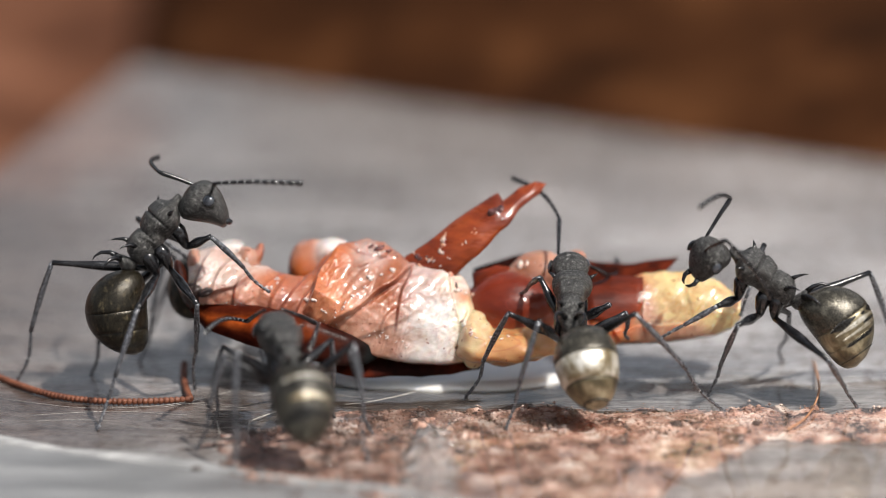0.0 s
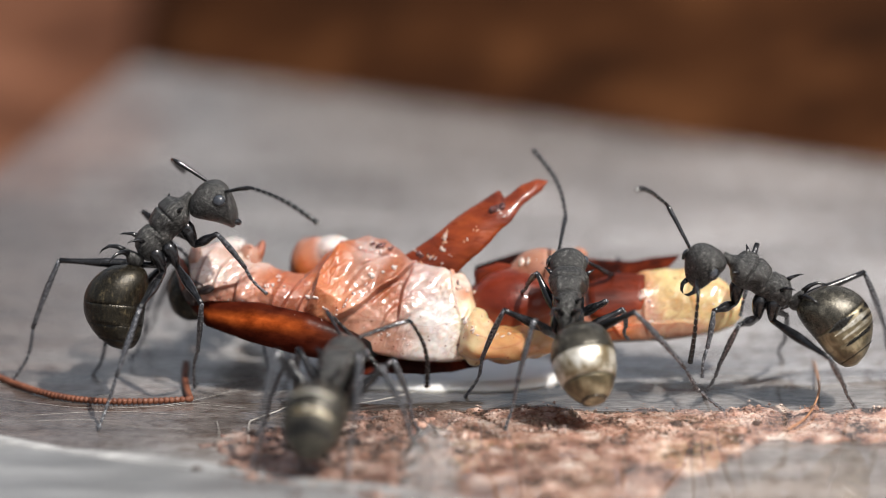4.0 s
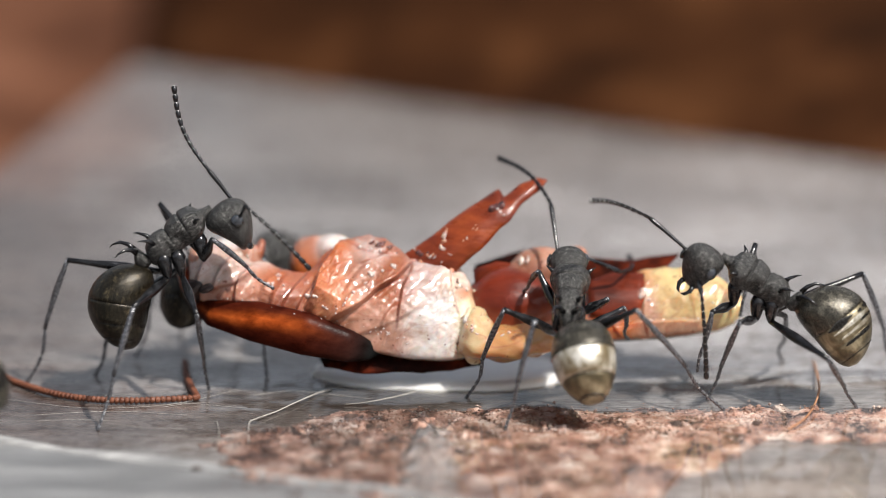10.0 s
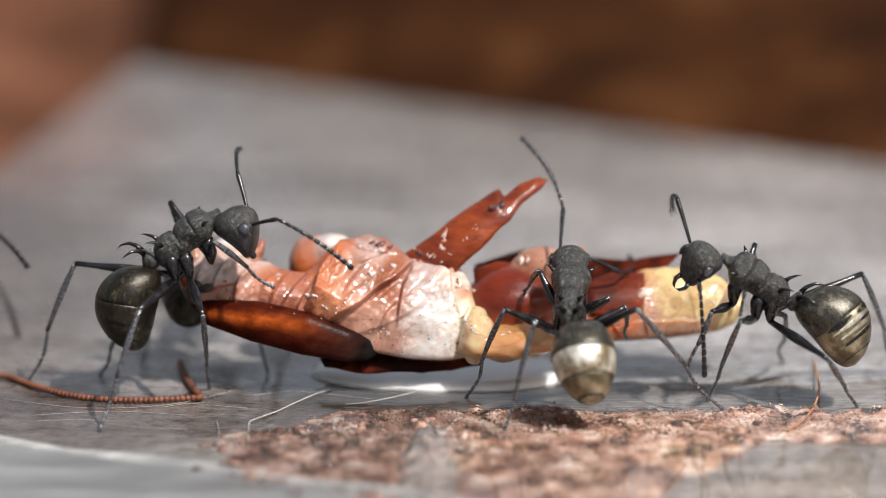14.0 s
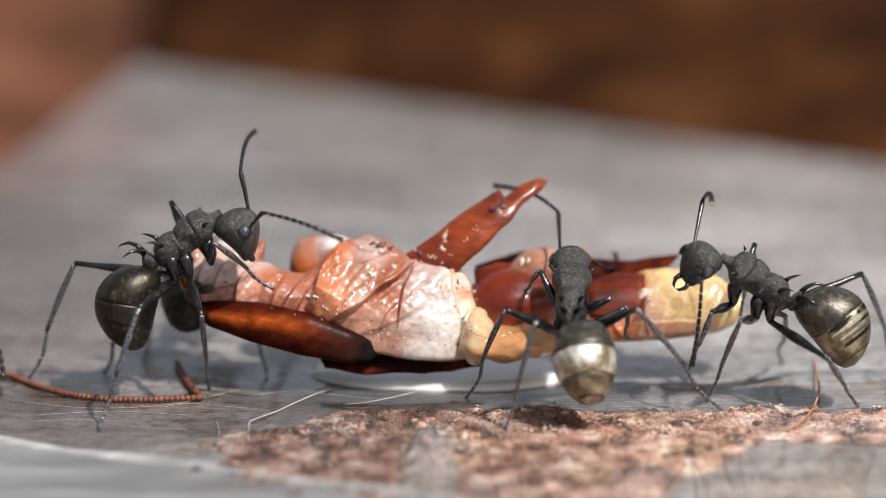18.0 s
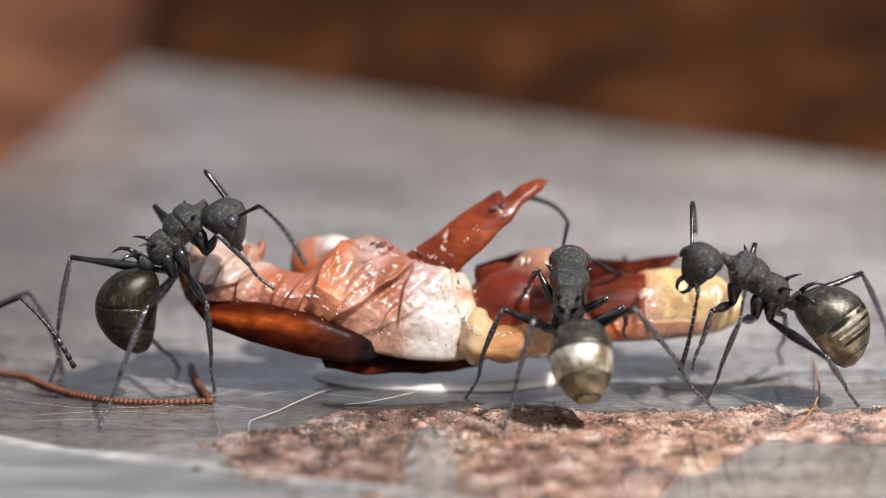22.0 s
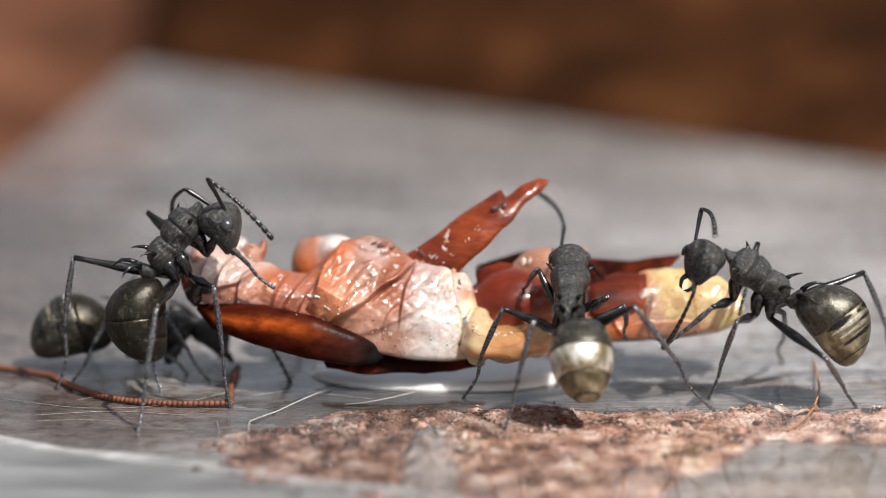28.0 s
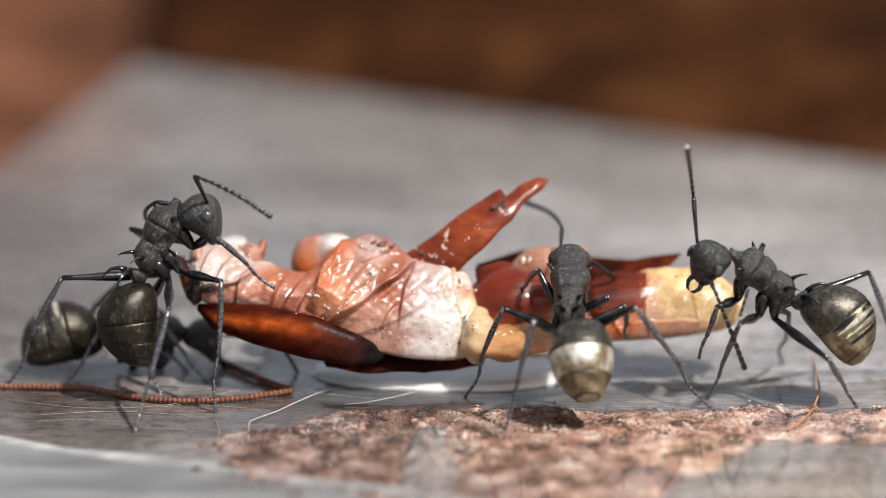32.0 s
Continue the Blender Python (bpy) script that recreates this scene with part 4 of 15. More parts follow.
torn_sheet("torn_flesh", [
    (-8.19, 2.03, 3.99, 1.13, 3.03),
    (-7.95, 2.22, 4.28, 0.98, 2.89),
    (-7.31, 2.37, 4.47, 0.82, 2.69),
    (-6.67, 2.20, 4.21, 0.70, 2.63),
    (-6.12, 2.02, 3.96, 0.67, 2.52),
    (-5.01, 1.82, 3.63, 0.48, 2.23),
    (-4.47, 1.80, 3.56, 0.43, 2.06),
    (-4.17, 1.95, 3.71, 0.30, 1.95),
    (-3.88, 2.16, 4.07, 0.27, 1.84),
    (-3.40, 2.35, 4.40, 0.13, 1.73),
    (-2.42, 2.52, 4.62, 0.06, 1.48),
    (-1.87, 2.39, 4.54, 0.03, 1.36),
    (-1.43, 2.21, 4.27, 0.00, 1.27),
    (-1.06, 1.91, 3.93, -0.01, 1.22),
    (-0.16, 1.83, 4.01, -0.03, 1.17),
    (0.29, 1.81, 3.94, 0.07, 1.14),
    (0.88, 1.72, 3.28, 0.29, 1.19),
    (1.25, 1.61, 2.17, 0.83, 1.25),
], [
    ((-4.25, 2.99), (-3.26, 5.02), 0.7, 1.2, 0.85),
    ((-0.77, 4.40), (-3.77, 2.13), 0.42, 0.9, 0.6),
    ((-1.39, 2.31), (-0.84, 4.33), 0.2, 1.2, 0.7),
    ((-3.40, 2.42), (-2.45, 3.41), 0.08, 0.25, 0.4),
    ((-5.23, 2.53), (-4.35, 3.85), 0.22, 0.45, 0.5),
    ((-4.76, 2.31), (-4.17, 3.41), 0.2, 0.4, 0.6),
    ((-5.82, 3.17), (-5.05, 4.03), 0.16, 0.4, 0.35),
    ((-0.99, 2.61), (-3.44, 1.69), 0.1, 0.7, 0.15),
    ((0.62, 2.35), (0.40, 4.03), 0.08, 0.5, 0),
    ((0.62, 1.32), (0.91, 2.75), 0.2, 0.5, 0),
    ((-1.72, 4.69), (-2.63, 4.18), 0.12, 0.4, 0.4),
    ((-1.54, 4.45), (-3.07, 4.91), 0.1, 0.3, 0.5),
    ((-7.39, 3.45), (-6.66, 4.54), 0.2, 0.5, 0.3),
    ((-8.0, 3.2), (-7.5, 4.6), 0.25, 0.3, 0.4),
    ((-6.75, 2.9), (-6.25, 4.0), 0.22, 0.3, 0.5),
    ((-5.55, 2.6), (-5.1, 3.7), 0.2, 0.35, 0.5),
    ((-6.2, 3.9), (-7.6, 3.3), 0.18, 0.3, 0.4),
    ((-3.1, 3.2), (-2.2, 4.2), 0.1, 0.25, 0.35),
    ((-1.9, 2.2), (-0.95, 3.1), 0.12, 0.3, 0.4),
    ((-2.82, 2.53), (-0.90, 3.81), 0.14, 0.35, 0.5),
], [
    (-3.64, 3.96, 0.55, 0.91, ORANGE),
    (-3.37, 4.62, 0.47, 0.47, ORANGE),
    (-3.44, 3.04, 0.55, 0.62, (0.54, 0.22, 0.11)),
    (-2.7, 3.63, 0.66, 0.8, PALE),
    # This lilac spot paints the wet sheen on the main flap.
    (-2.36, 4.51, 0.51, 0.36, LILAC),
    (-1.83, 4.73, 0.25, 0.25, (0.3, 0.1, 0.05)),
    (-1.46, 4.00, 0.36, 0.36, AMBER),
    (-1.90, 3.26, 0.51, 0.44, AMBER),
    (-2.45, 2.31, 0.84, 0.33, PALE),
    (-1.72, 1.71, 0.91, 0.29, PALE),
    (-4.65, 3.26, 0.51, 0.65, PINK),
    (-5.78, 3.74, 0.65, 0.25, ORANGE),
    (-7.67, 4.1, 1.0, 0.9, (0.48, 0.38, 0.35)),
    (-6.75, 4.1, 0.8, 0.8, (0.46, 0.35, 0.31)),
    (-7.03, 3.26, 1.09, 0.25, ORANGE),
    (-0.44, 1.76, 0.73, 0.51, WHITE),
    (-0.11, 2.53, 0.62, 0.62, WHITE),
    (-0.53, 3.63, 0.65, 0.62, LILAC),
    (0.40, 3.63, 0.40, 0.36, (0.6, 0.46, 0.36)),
    (0.73, 3.26, 0.24, 0.25, ORANGE),
    (0.99, 1.98, 0.36, 0.84, FAT),
    (0.95, 3.62, 0.3, 0.25, WHITE),
    (0.7, 2.5, 0.3, 0.45, (0.7, 0.6, 0.44)),
    (1.08, 2.85, 0.22, 0.4, (0.6, 0.38, 0.24)),
], PINK, "wet orange and pink membranes torn open beside a white mass", 0.75)
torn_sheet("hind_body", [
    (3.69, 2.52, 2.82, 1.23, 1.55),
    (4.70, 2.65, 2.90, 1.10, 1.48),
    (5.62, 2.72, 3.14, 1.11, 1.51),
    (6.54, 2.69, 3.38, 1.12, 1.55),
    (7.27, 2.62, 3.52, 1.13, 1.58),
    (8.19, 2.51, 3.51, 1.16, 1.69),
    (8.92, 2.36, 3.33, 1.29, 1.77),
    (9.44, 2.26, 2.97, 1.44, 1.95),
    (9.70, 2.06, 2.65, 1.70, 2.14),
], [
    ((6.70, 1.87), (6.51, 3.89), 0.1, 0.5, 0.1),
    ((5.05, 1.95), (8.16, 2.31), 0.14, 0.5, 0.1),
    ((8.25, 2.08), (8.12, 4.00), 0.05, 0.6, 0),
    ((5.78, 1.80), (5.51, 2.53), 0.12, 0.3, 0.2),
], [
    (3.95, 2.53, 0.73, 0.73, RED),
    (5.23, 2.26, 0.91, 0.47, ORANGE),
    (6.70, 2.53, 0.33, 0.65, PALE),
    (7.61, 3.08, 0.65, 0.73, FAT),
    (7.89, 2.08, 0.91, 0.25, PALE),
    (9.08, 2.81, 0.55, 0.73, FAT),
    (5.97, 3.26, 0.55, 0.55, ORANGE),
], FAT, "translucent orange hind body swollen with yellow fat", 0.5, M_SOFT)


def wing_case_mesh():
    """A long domed shell, blunt behind, hollow below."""
    spine = [(-8.13, 1.24, 2.7), (-7.53, 0.58, 2.57), (-6.09, 0.12, 2.42), (-4.45, -0.18, 2.09), (-2.99, -0.2, 1.66), (-2.3, 0.1, 1.42), (-2.05, 0.2, 1.36)]
    half = [0.10, 0.42, 0.66, 0.70, 0.52, 0.30, 0.08]
    bm = bmesh.new()
    loops = []
    steps = 60
    for i in range(steps + 1):
        u = i / steps * (len(spine) - 1)
        j = min(int(u), len(spine) - 2)
        w = u - j
        c = Vector(spine[j]).lerp(Vector(spine[j + 1]), w)
        h = half[j] + (half[j + 1] - half[j]) * w
        upw, out = Vector((0.22, 0.28, 0.93)).normalized(), Vector((-0.05, -0.97, 0.24)).normalized()
        front, back = [], []
        for k in range(13):
            t = math.pi * k / 12
            p = c + upw * (h * math.cos(t)) + out * (0.55 * h * math.sin(t))
            front.append(p)
            back.append(c + upw * (h * 0.9 * math.cos(t)) + out * (0.55 * h * math.sin(t) - 0.12))
        loops.append([bm.verts.new(p * MM) for p in front + back[::-1]])
    rings(bm, loops)
    return bm


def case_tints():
    """Mahogany with a black thick end; the orange streak paints light glowing through the upper side of the thin end.
    """
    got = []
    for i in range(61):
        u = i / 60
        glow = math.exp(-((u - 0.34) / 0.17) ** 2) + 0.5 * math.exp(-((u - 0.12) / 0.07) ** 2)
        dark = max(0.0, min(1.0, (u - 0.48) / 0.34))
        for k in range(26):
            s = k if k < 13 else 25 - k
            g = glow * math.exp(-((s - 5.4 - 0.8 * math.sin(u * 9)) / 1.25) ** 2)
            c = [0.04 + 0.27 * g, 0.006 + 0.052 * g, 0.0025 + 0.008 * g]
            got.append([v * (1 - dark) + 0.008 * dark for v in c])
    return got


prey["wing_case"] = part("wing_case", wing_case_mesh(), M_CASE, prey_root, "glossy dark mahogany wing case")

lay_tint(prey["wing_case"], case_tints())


def sprinkle(runs, seed, name="juice_bead", mats=None):
    """Beads of juice that stand in for wet glints, each set where a line from the front meets the prey; a run: two
    spots (x, z), how many, largest size, spread.
    """
    from mathutils.bvhtree import BVHTree
    rnd = random.Random(seed)
    trees = []
    for ob in list(prey_root.children):
        if ob.matrix_basis == Matrix():
            me = ob.data
            trees.append(BVHTree.FromPolygons([v.co for v in me.vertices], [p.vertices for p in me.polygons]))
    for (x0, z0), (x1, z1), n, big, spread in runs:
        for i in range(n):
            w = rnd.random()
            x, z = x0 + (x1 - x0) * w + rnd.gauss(0, spread), z0 + (z1 - z0) * w + rnd.gauss(0, spread)
            start, goal = Vector(EYE), Vector((x, 1.6, z)) * MM
            hits = [h for h in (tree.ray_cast(start, (goal - start).normalized()) for tree in trees) if h[0] is not None]
            if not hits:
                continue
            spot, normal = min(hits, key=lambda h: h[3])[:2]
            s = big * rnd.uniform(0.35, 1.0)
            bm = lump(s * rnd.uniform(0.6, 1.35), s * rnd.uniform(0.4, 0.8), s * 0.45, 0.25 * s, 1.2 / s, i, 2)
            turn = normal.to_track_quat("Z", "X").to_matrix().to_4x4() @ pose(0, 0, 0, 0, 0, rnd.uniform(0, 180))
            part(name, bm, rnd.choice(mats) if mats else M_BEAD, prey_root, "", Matrix.Translation(spot + normal * 0.1 * s * MM) @ turn)



sprinkle([
    ((0.29, 3.42), (0.99, 2.37), 6, 0.14, 0.2),
    ((0.66, 2.19), (1.21, 1.40), 4, 0.14, 0.16),
    ((1.39, 1.66), (3.22, 1.45), 4, 0.12, 0.1),
    ((2.67, 4.21), (3.77, 3.95), 4, 0.16, 0.12),
    ((-7.58, 4.48), (-6.29, 4.30), 4, 0.14, 0.12),
    ((6.70, 3.07), (6.88, 1.84), 3, 0.16, 0.12),
], 8, "fat_globule", (M_PALE,))
sprinkle([
    ((-3.59, 2.15), (-2.91, 2.95), 11, 0.05, 0.03),
    ((-2.91, 2.89), (-2.42, 3.33), 5, 0.085, 0.03),
    ((-2.36, 3.44), (-1.50, 3.86), 5, 0.12, 0.04),
    ((-3.04, 4.76), (-1.68, 4.37), 12, 0.09, 0.1),
    ((-4.32, 2.89), (-4.14, 2.81), 3, 0.12, 0.06),
    ((-4.04, 2.51), (-3.82, 2.44), 3, 0.1, 0.06),
    ((-5.42, 3.67), (-5.14, 3.21), 5, 0.1, 0.05),
    ((-6.07, 3.33), (-5.53, 3.17), 5, 0.11, 0.06),
    ((-2.36, 1.77), (-0.84, 1.20), 18, 0.055, 0.05),
], 5)
sprinkle([
    ((-0.93, 2.77), (-0.15, 3.28), 2, 0.07, 0.07),
    ((0.70, 1.96), (1.24, 1.45), 6, 0.085, 0.06),
    ((-0.84, 4.27), (0.29, 3.91), 6, 0.08, 0.08),
    ((1.61, 5.88), (2.12, 5.39), 5, 0.06, 0.06),
    ((-0.26, 4.74), (0.29, 4.21), 4, 0.06, 0.06),
    ((-8.03, 4.62), (-6.29, 4.37), 8, 0.08, 0.12),
    ((-7.94, 3.77), (-6.48, 3.42), 8, 0.06, 0.15),
    ((6.70, 2.63), (9.08, 2.37), 7, 0.08, 0.25),
    ((-7.39, 2.81), (-2.45, 1.80), 11, 0.04, 0.05),
    ((1.76, 3.95), (3.95, 4.12), 5, 0.07, 0.2),
], 6)
sprinkle([((0.13, 5.1), (-0.07, 4.35), 16, 0.1, 0.02), ((1.2, 5.35), (0.75, 4.75), 5, 0.06, 0.05)], 14, "membrane_shred", (M_PALE, M_PINK))
sprinkle([((-1.25, 4.25), (-0.45, 4.2), 7, 0.12, 0.1), ((0.3, 3.7), (0.5, 3.3), 3, 0.16, 0.06)], 15, "membrane_shred", (M_PINK, M_CLOT))


# ---- feeler ----
feeler_root = tagged(new("insect_feeler"), "long rust-brown beaded feeler torn off and lying bent on the board", "feeler")
feeler = {"body": feeler_root}


def beads(length, r, n, bend):
    return jointed(lambda u: (length * u, bend * math.sin(math.pi * u), 0), length, [1 / n] * n, [r] * n, 8)


part("shaft", jointed(lambda u: (13.0 * u, 1.3 * math.sin(min(math.pi, math.pi * u / 0.52)), 0), 13.0, [1 / 86] * 86, [0.11] * 86, 8), M_FEELER, feeler_root)
feeler["tip"] = part("tip", beads(4.0, 0.11, 27, 0.1), M_FEELER, feeler_root)


# ---- grit, water, juice, threads ----
def in_grit(x, y):
    """How far inside the gritty patch a spot lies, in millimetres."""
    far = -0.35 + 0.9 * noise.noise(Vector((x * 0.45, 2.0, 0))) + 0.35 * noise.noise(Vector((x * 1.7, 5.0, 0))) - (0.55 * max(0.0, -2.0 - x))
    left = 0.45 * (x + 9.6 + 2.4 * noise.noise(Vector((1.0, y * 0.8, 3.0))) + 1.2 * noise.noise(Vector((x * 1.3, y * 1.3, 7.0))))
    near = y + 14.6 - 1.6 * min(5.2, max(0.0, x - 5.0)) - (0.45 * max(0.0, 0.5 - x)) + 0.3 * noise.noise(Vector((x * 0.6, 9.0, 0)))
    return min(far - y, left, near)


def grit_height(x, y):
    p = Vector((x, y, 0))
    h = 0.7 * abs(noise.noise(p * 0.7)) + 0.4 * abs(noise.noise(p * 2.2 + Vector((4, 0, 0)))) + 0.2 * abs(noise.noise(p * 4.5)) + 0.06 * noise.noise(p * 9)
    return h


def grit_bed_mesh():
    bm = bmesh.new()
    nx, ny = 420, 210
    loops = []
    for j in range(ny + 1):
        row = []
        for i in range(nx + 1):
            x, y = -10 + 26 * i / nx, -15.0 + 17.0 * j / ny
            k = in_grit(x, y)
            f = max(0.0, min(1.0, k / 1.6))
            z = -0.22 + f * (0.22 + 0.3 * grit_height(x, y) * (0.3 + 0.7 * f))
            row.append(bm.verts.new((x * MM, y * MM, z * MM)))
        loops.append(row)
    for p, q in zip(loops, loops[1:]):
        for i in range(nx):
            if max(v.co.z for v in (p[i], p[i + 1], q[i + 1], q[i])) > -0.2 * MM:
                bm.faces.new((p[i], p[i + 1], q[i + 1], q[i]))
    for v in [v for v in bm.verts if not v.link_faces]:
        bm.verts.remove(v)
    return bm


grit = solo("grit_patch", grit_bed_mesh(), M_GRIT, "crumbly damp pinkish grit crusted on the board", "grit", "structure")


def grain_mesh(seed, level=2):
    bm = lump(1, 1, 1, 0.75, 1.1, seed, level, 0.2)
    return bm


random.seed(11)
grain_shapes = []
for k in range(8):
    me = smooth_mesh("grit_grain", grain_mesh(40 + k))
    me.materials.append(M_GRAIN if k < 6 else M_DARKGRAIN)
    grain_shapes.append(me)
count = 0
while count < 240:
    x, y = random.uniform(-8.5, 15.5), random.uniform(-11.5, 1.0)
    if in_grit(x, y) < 1.2 + random.uniform(0, 1.2):
        continue
    s = random.uniform(0.1, 0.2) * random.choice((1, 1, 1, 1.9))
    dark = random.random() < (0.7 if x < -1 else 0.18)
    g = new("grit_grain", grain_shapes[random.choice((6, 7)) if dark else random.randrange(6)])
    g.parent = grit
    g.matrix_basis = mm(x, y, 0.28 * grit_height(x, y) - s * 0.4, random.uniform(0, 360), random.uniform(0, 360), random.uniform(0, 360)) @ Matrix.Diagonal((s, s * random.uniform(0.6, 1.0), s * random.uniform(0.5, 0.9), 1))
    count += 1

for k in range(46):
    x = random.uniform(-7.6, -1.5)
    s = random.uniform(0.05, 0.17)
    g = new("grit_grain", grain_shapes[random.randrange(8)])
    g.parent = grit
    g.matrix_basis = mm(x, -7.35 - 0.44 * (x + 8.6) + random.gauss(0, 0.45), 0.1, 0, 0, random.uniform(0, 360)) @ Matrix.Diagonal((s * 1.8, s, s * 0.5, 1))


def crumbs_mesh(n):
    """Very many tiny crumbs as small uneven wedges."""
    verts, faces = [], []
    while n > 0:
        x, y = random.uniform(-9.5, 15.8), random.uniform(-13.5, 1.4)
        if in_grit(x, y) < 1.0 + random.uniform(0, 1.5):
            continue
        n -= 1
        s = random.uniform(0.02, 0.075)
        z = max(0.0, 0.33 * grit_height(x, y) * max(0, min(1, in_grit(x, y)))) + s * 0.1
        o = len(verts)
        for p in ((1, 0, 0), (-1, 0, 0), (0, 1, 0), (0, -1, 0), (0, 0, 1), (0, 0, -1)):
            w = s * random.uniform(0.6, 1.3)
            verts.append(((x + p[0] * w) * MM, (y + p[1] * w) * MM, (z + p[2] * w * 0.8) * MM))
        for t in ((0, 2, 4), (2, 1, 4), (1, 3, 4), (3, 0, 4), (2, 0, 5), (1, 2, 5), (3, 1, 5), (0, 3, 5)):
            faces.append(tuple(o + i for i in t))
    me = bpy.data.meshes.new("crumbs")
    me.from_pydata(verts, [], faces)
    me.materials.append(M_CRUMB)
    return me


crumbs = tagged(new("grit_crumbs", crumbs_mesh(4600)), "countless tiny pink and brown crumbs", "grit", "", "stuff")


def puddle_mesh(cx, cy, rx, ry, h, seed, wob=0.12):
    """A flat drop with a rounded rim."""
    bm = bmesh.new()
    n, loops = 72, []
    for r, z in ((0.0, 1.0), (0.3, 1.0), (0.6, 0.98), (0.8, 0.92), (0.9, 0.8), (0.96, 0.6), (0.99, 0.35), (1.0, 0.0)):
        ring = []
        for k in range(n):
            t = 2 * math.pi * k / n
            w = 1 + wob * noise.noise(Vector((math.cos(t) * 1.5, math.sin(t) * 1.5, seed))) + 0.5 * wob * noise.noise(Vector((math.cos(t) * 4, math.sin(t) * 4, seed)))
            q = max(r, 0.01)
            ring.append(bm.verts.new(((cx + rx * w * q * math.cos(t)) * MM, (cy + ry * w * q * math.sin(t)) * MM, (h * z - 0.02) * MM)))
        loops.append(ring)
    rings(bm, loops)
    return bm


solo("juice_pool", puddle_mesh(0.1, 2.3, 4.5, 2.0, 0.3, 3.0), M_JUICE, "shallow pool of pale cloudy juice under the prey", "puddle")


def water_mesh():
    """A still film of water standing in the grit, whose crests rise out of it; its edge follows the patch."""
    bm = bmesh.new()
    nx, ny = 200, 140
    grid = []
    for j in range(ny + 1):
        row = []
        for i in range(nx + 1):
            x, y = -12.0 + 28.0 * i / nx, -15.5 + 19.0 * j / ny
            p = Vector((x, y, 0))
            inside = in_grit(x, y) if y > -6.0 or x < 6.5 else 3.0
            inside = min(inside, 0.8 * (x + 3.5))
            k = min(1.0, max(0.0, (inside + 4.0) / 6.0))
            z = -0.06 + 0.2 * k * k * (3 - 2 * k) + 0.01 * noise.noise(p * 0.5)
            row.append(bm.verts.new((x * MM, y * MM, z * MM)) if z > -0.03 else None)
        grid.append(row)
    for a, b in zip(grid, grid[1:]):
        for i in range(nx):
            four = (a[i], a[i + 1], b[i + 1], b[i])
            if None not in four:
                bm.faces.new(four)
    return bm


solo("water", water_mesh(), M_FILM, "clear film of water standing over the grit, mirroring the prey", "water", "structure")


def smear_mesh():
    """A lumpy tongue of clear whitish matter that sinks into the grit round its edge."""
    bm = bmesh.new()
    nx, ny = 70, 150
    grid = []
    for j in range(ny + 1):
        row = []
        for i in range(nx + 1):
            x, y = -2.4 + 4.0 * i / nx, -14.5 + 11.3 * j / ny
            p = Vector((x, y, 0))
            wide = 0.55 + 0.13 * (-3.6 - y) + 0.35 * noise.noise(p * 1.1)
            end = min(1.0, max(0.0, (-3.3 + 0.5 * noise.noise(p * 1.7) - y) / 1.5))
            k = max(0.0, 1.0 - ((x + 0.45) / max(0.3, min(1.4, wide))) ** 2) * end
            lumps = 0.16 * noise.noise(Vector((x * 2.6, y * 1.6, 2.0))) + 0.05 * noise.noise(Vector((x * 5.5, y * 3.5, 6.0))) + 0.015 * noise.noise(p * 11)
            z = -0.1 + k ** 0.8 * (0.42 + 1.3 * lumps)
            row.append(bm.verts.new((x * MM, y * MM, z * MM)) if z > -0.09 else None)
        grid.append(row)
    for a, b in zip(grid, grid[1:]):
        for i in range(nx):
            four = (a[i], a[i + 1], b[i + 1], b[i])
            if None not in four:
                bm.faces.new(four)
    return bm


# Added body for the pale glistening patch on the wet grit.
solo("juice_smear", smear_mesh(), M_SMEAR, "added lumpy tongue of clear whitish matter over the grit", "juice")


def thread(name, pts, r, label, mat=None):
    curve = []
    for i in range(len(pts) - 1):
        p, q = Vector(pts[i]), Vector(pts[i + 1])
        o, w = Vector(pts[max(i - 1, 0)]), Vector(pts[min(i + 2, len(pts) - 1)])
        for k in range(6):
            t = k / 6
            curve.append(0.5 * ((2 * p) + (q - o) * t + (2 * o - 5 * p + 4 * q - w) * t * t + (3 * p - o - 3 * q + w) * t ** 3))
    curve.append(Vector(pts[-1]))
    return solo(name, tube(curve, [r] * len(curve), 5), mat or M_FIBRE, label, "fibre", group="fibres on the board")


thread("fibre", [(-6.16, -5.25, 0.05), (-6.19, -3.48, 0.10), (-6.00, -2.99, 0.10), (-5.33, -2.14, 0.10), (-4.80, -1.44, 0.15), (-4.09, -0.22, 0.10), (-3.59, 0.44, 0.05)], 0.022, "thin pale dry fibre lying on the board")
thread("fibre", [(-3.17, -1.24, 0.05), (-2.44, -1.15, 0.10), (-1.53, -0.53, 0.10), (-0.59, 0.38, 0.05)], 0.018, "thin pale dry fibre lying on the board")
thread("fibre", [(-6.14, -0.25, 0.05), (-4.83, 0.15, 0.08), (-3.36, -0.34, 0.08), (-2.26, -0.62, 0.05)], 0.007, "thin pale dry fibre lying on the board")
thread("fibre", [(-14.30, -0.56, 0.05), (-11.52, -1.64, 0.06), (-8.80, -1.27, 0.06), (-6.66, 0.38, 0.05)], 0.007, "thin pale dry fibre lying on the board")
thread("fibre", [(-13.11, -2.40, 0.05), (-10.59, -2.01, 0.06), (-8.22, -2.44, 0.06)], 0.007, "thin pale dry fibre lying on the board")
thread("fibre", [(-7.21, -6.32, 0.05), (-7.11, -4.69, 0.10), (-7.23, -3.01, 0.05)], 0.014, "thin pale dry fibre lying on the board")
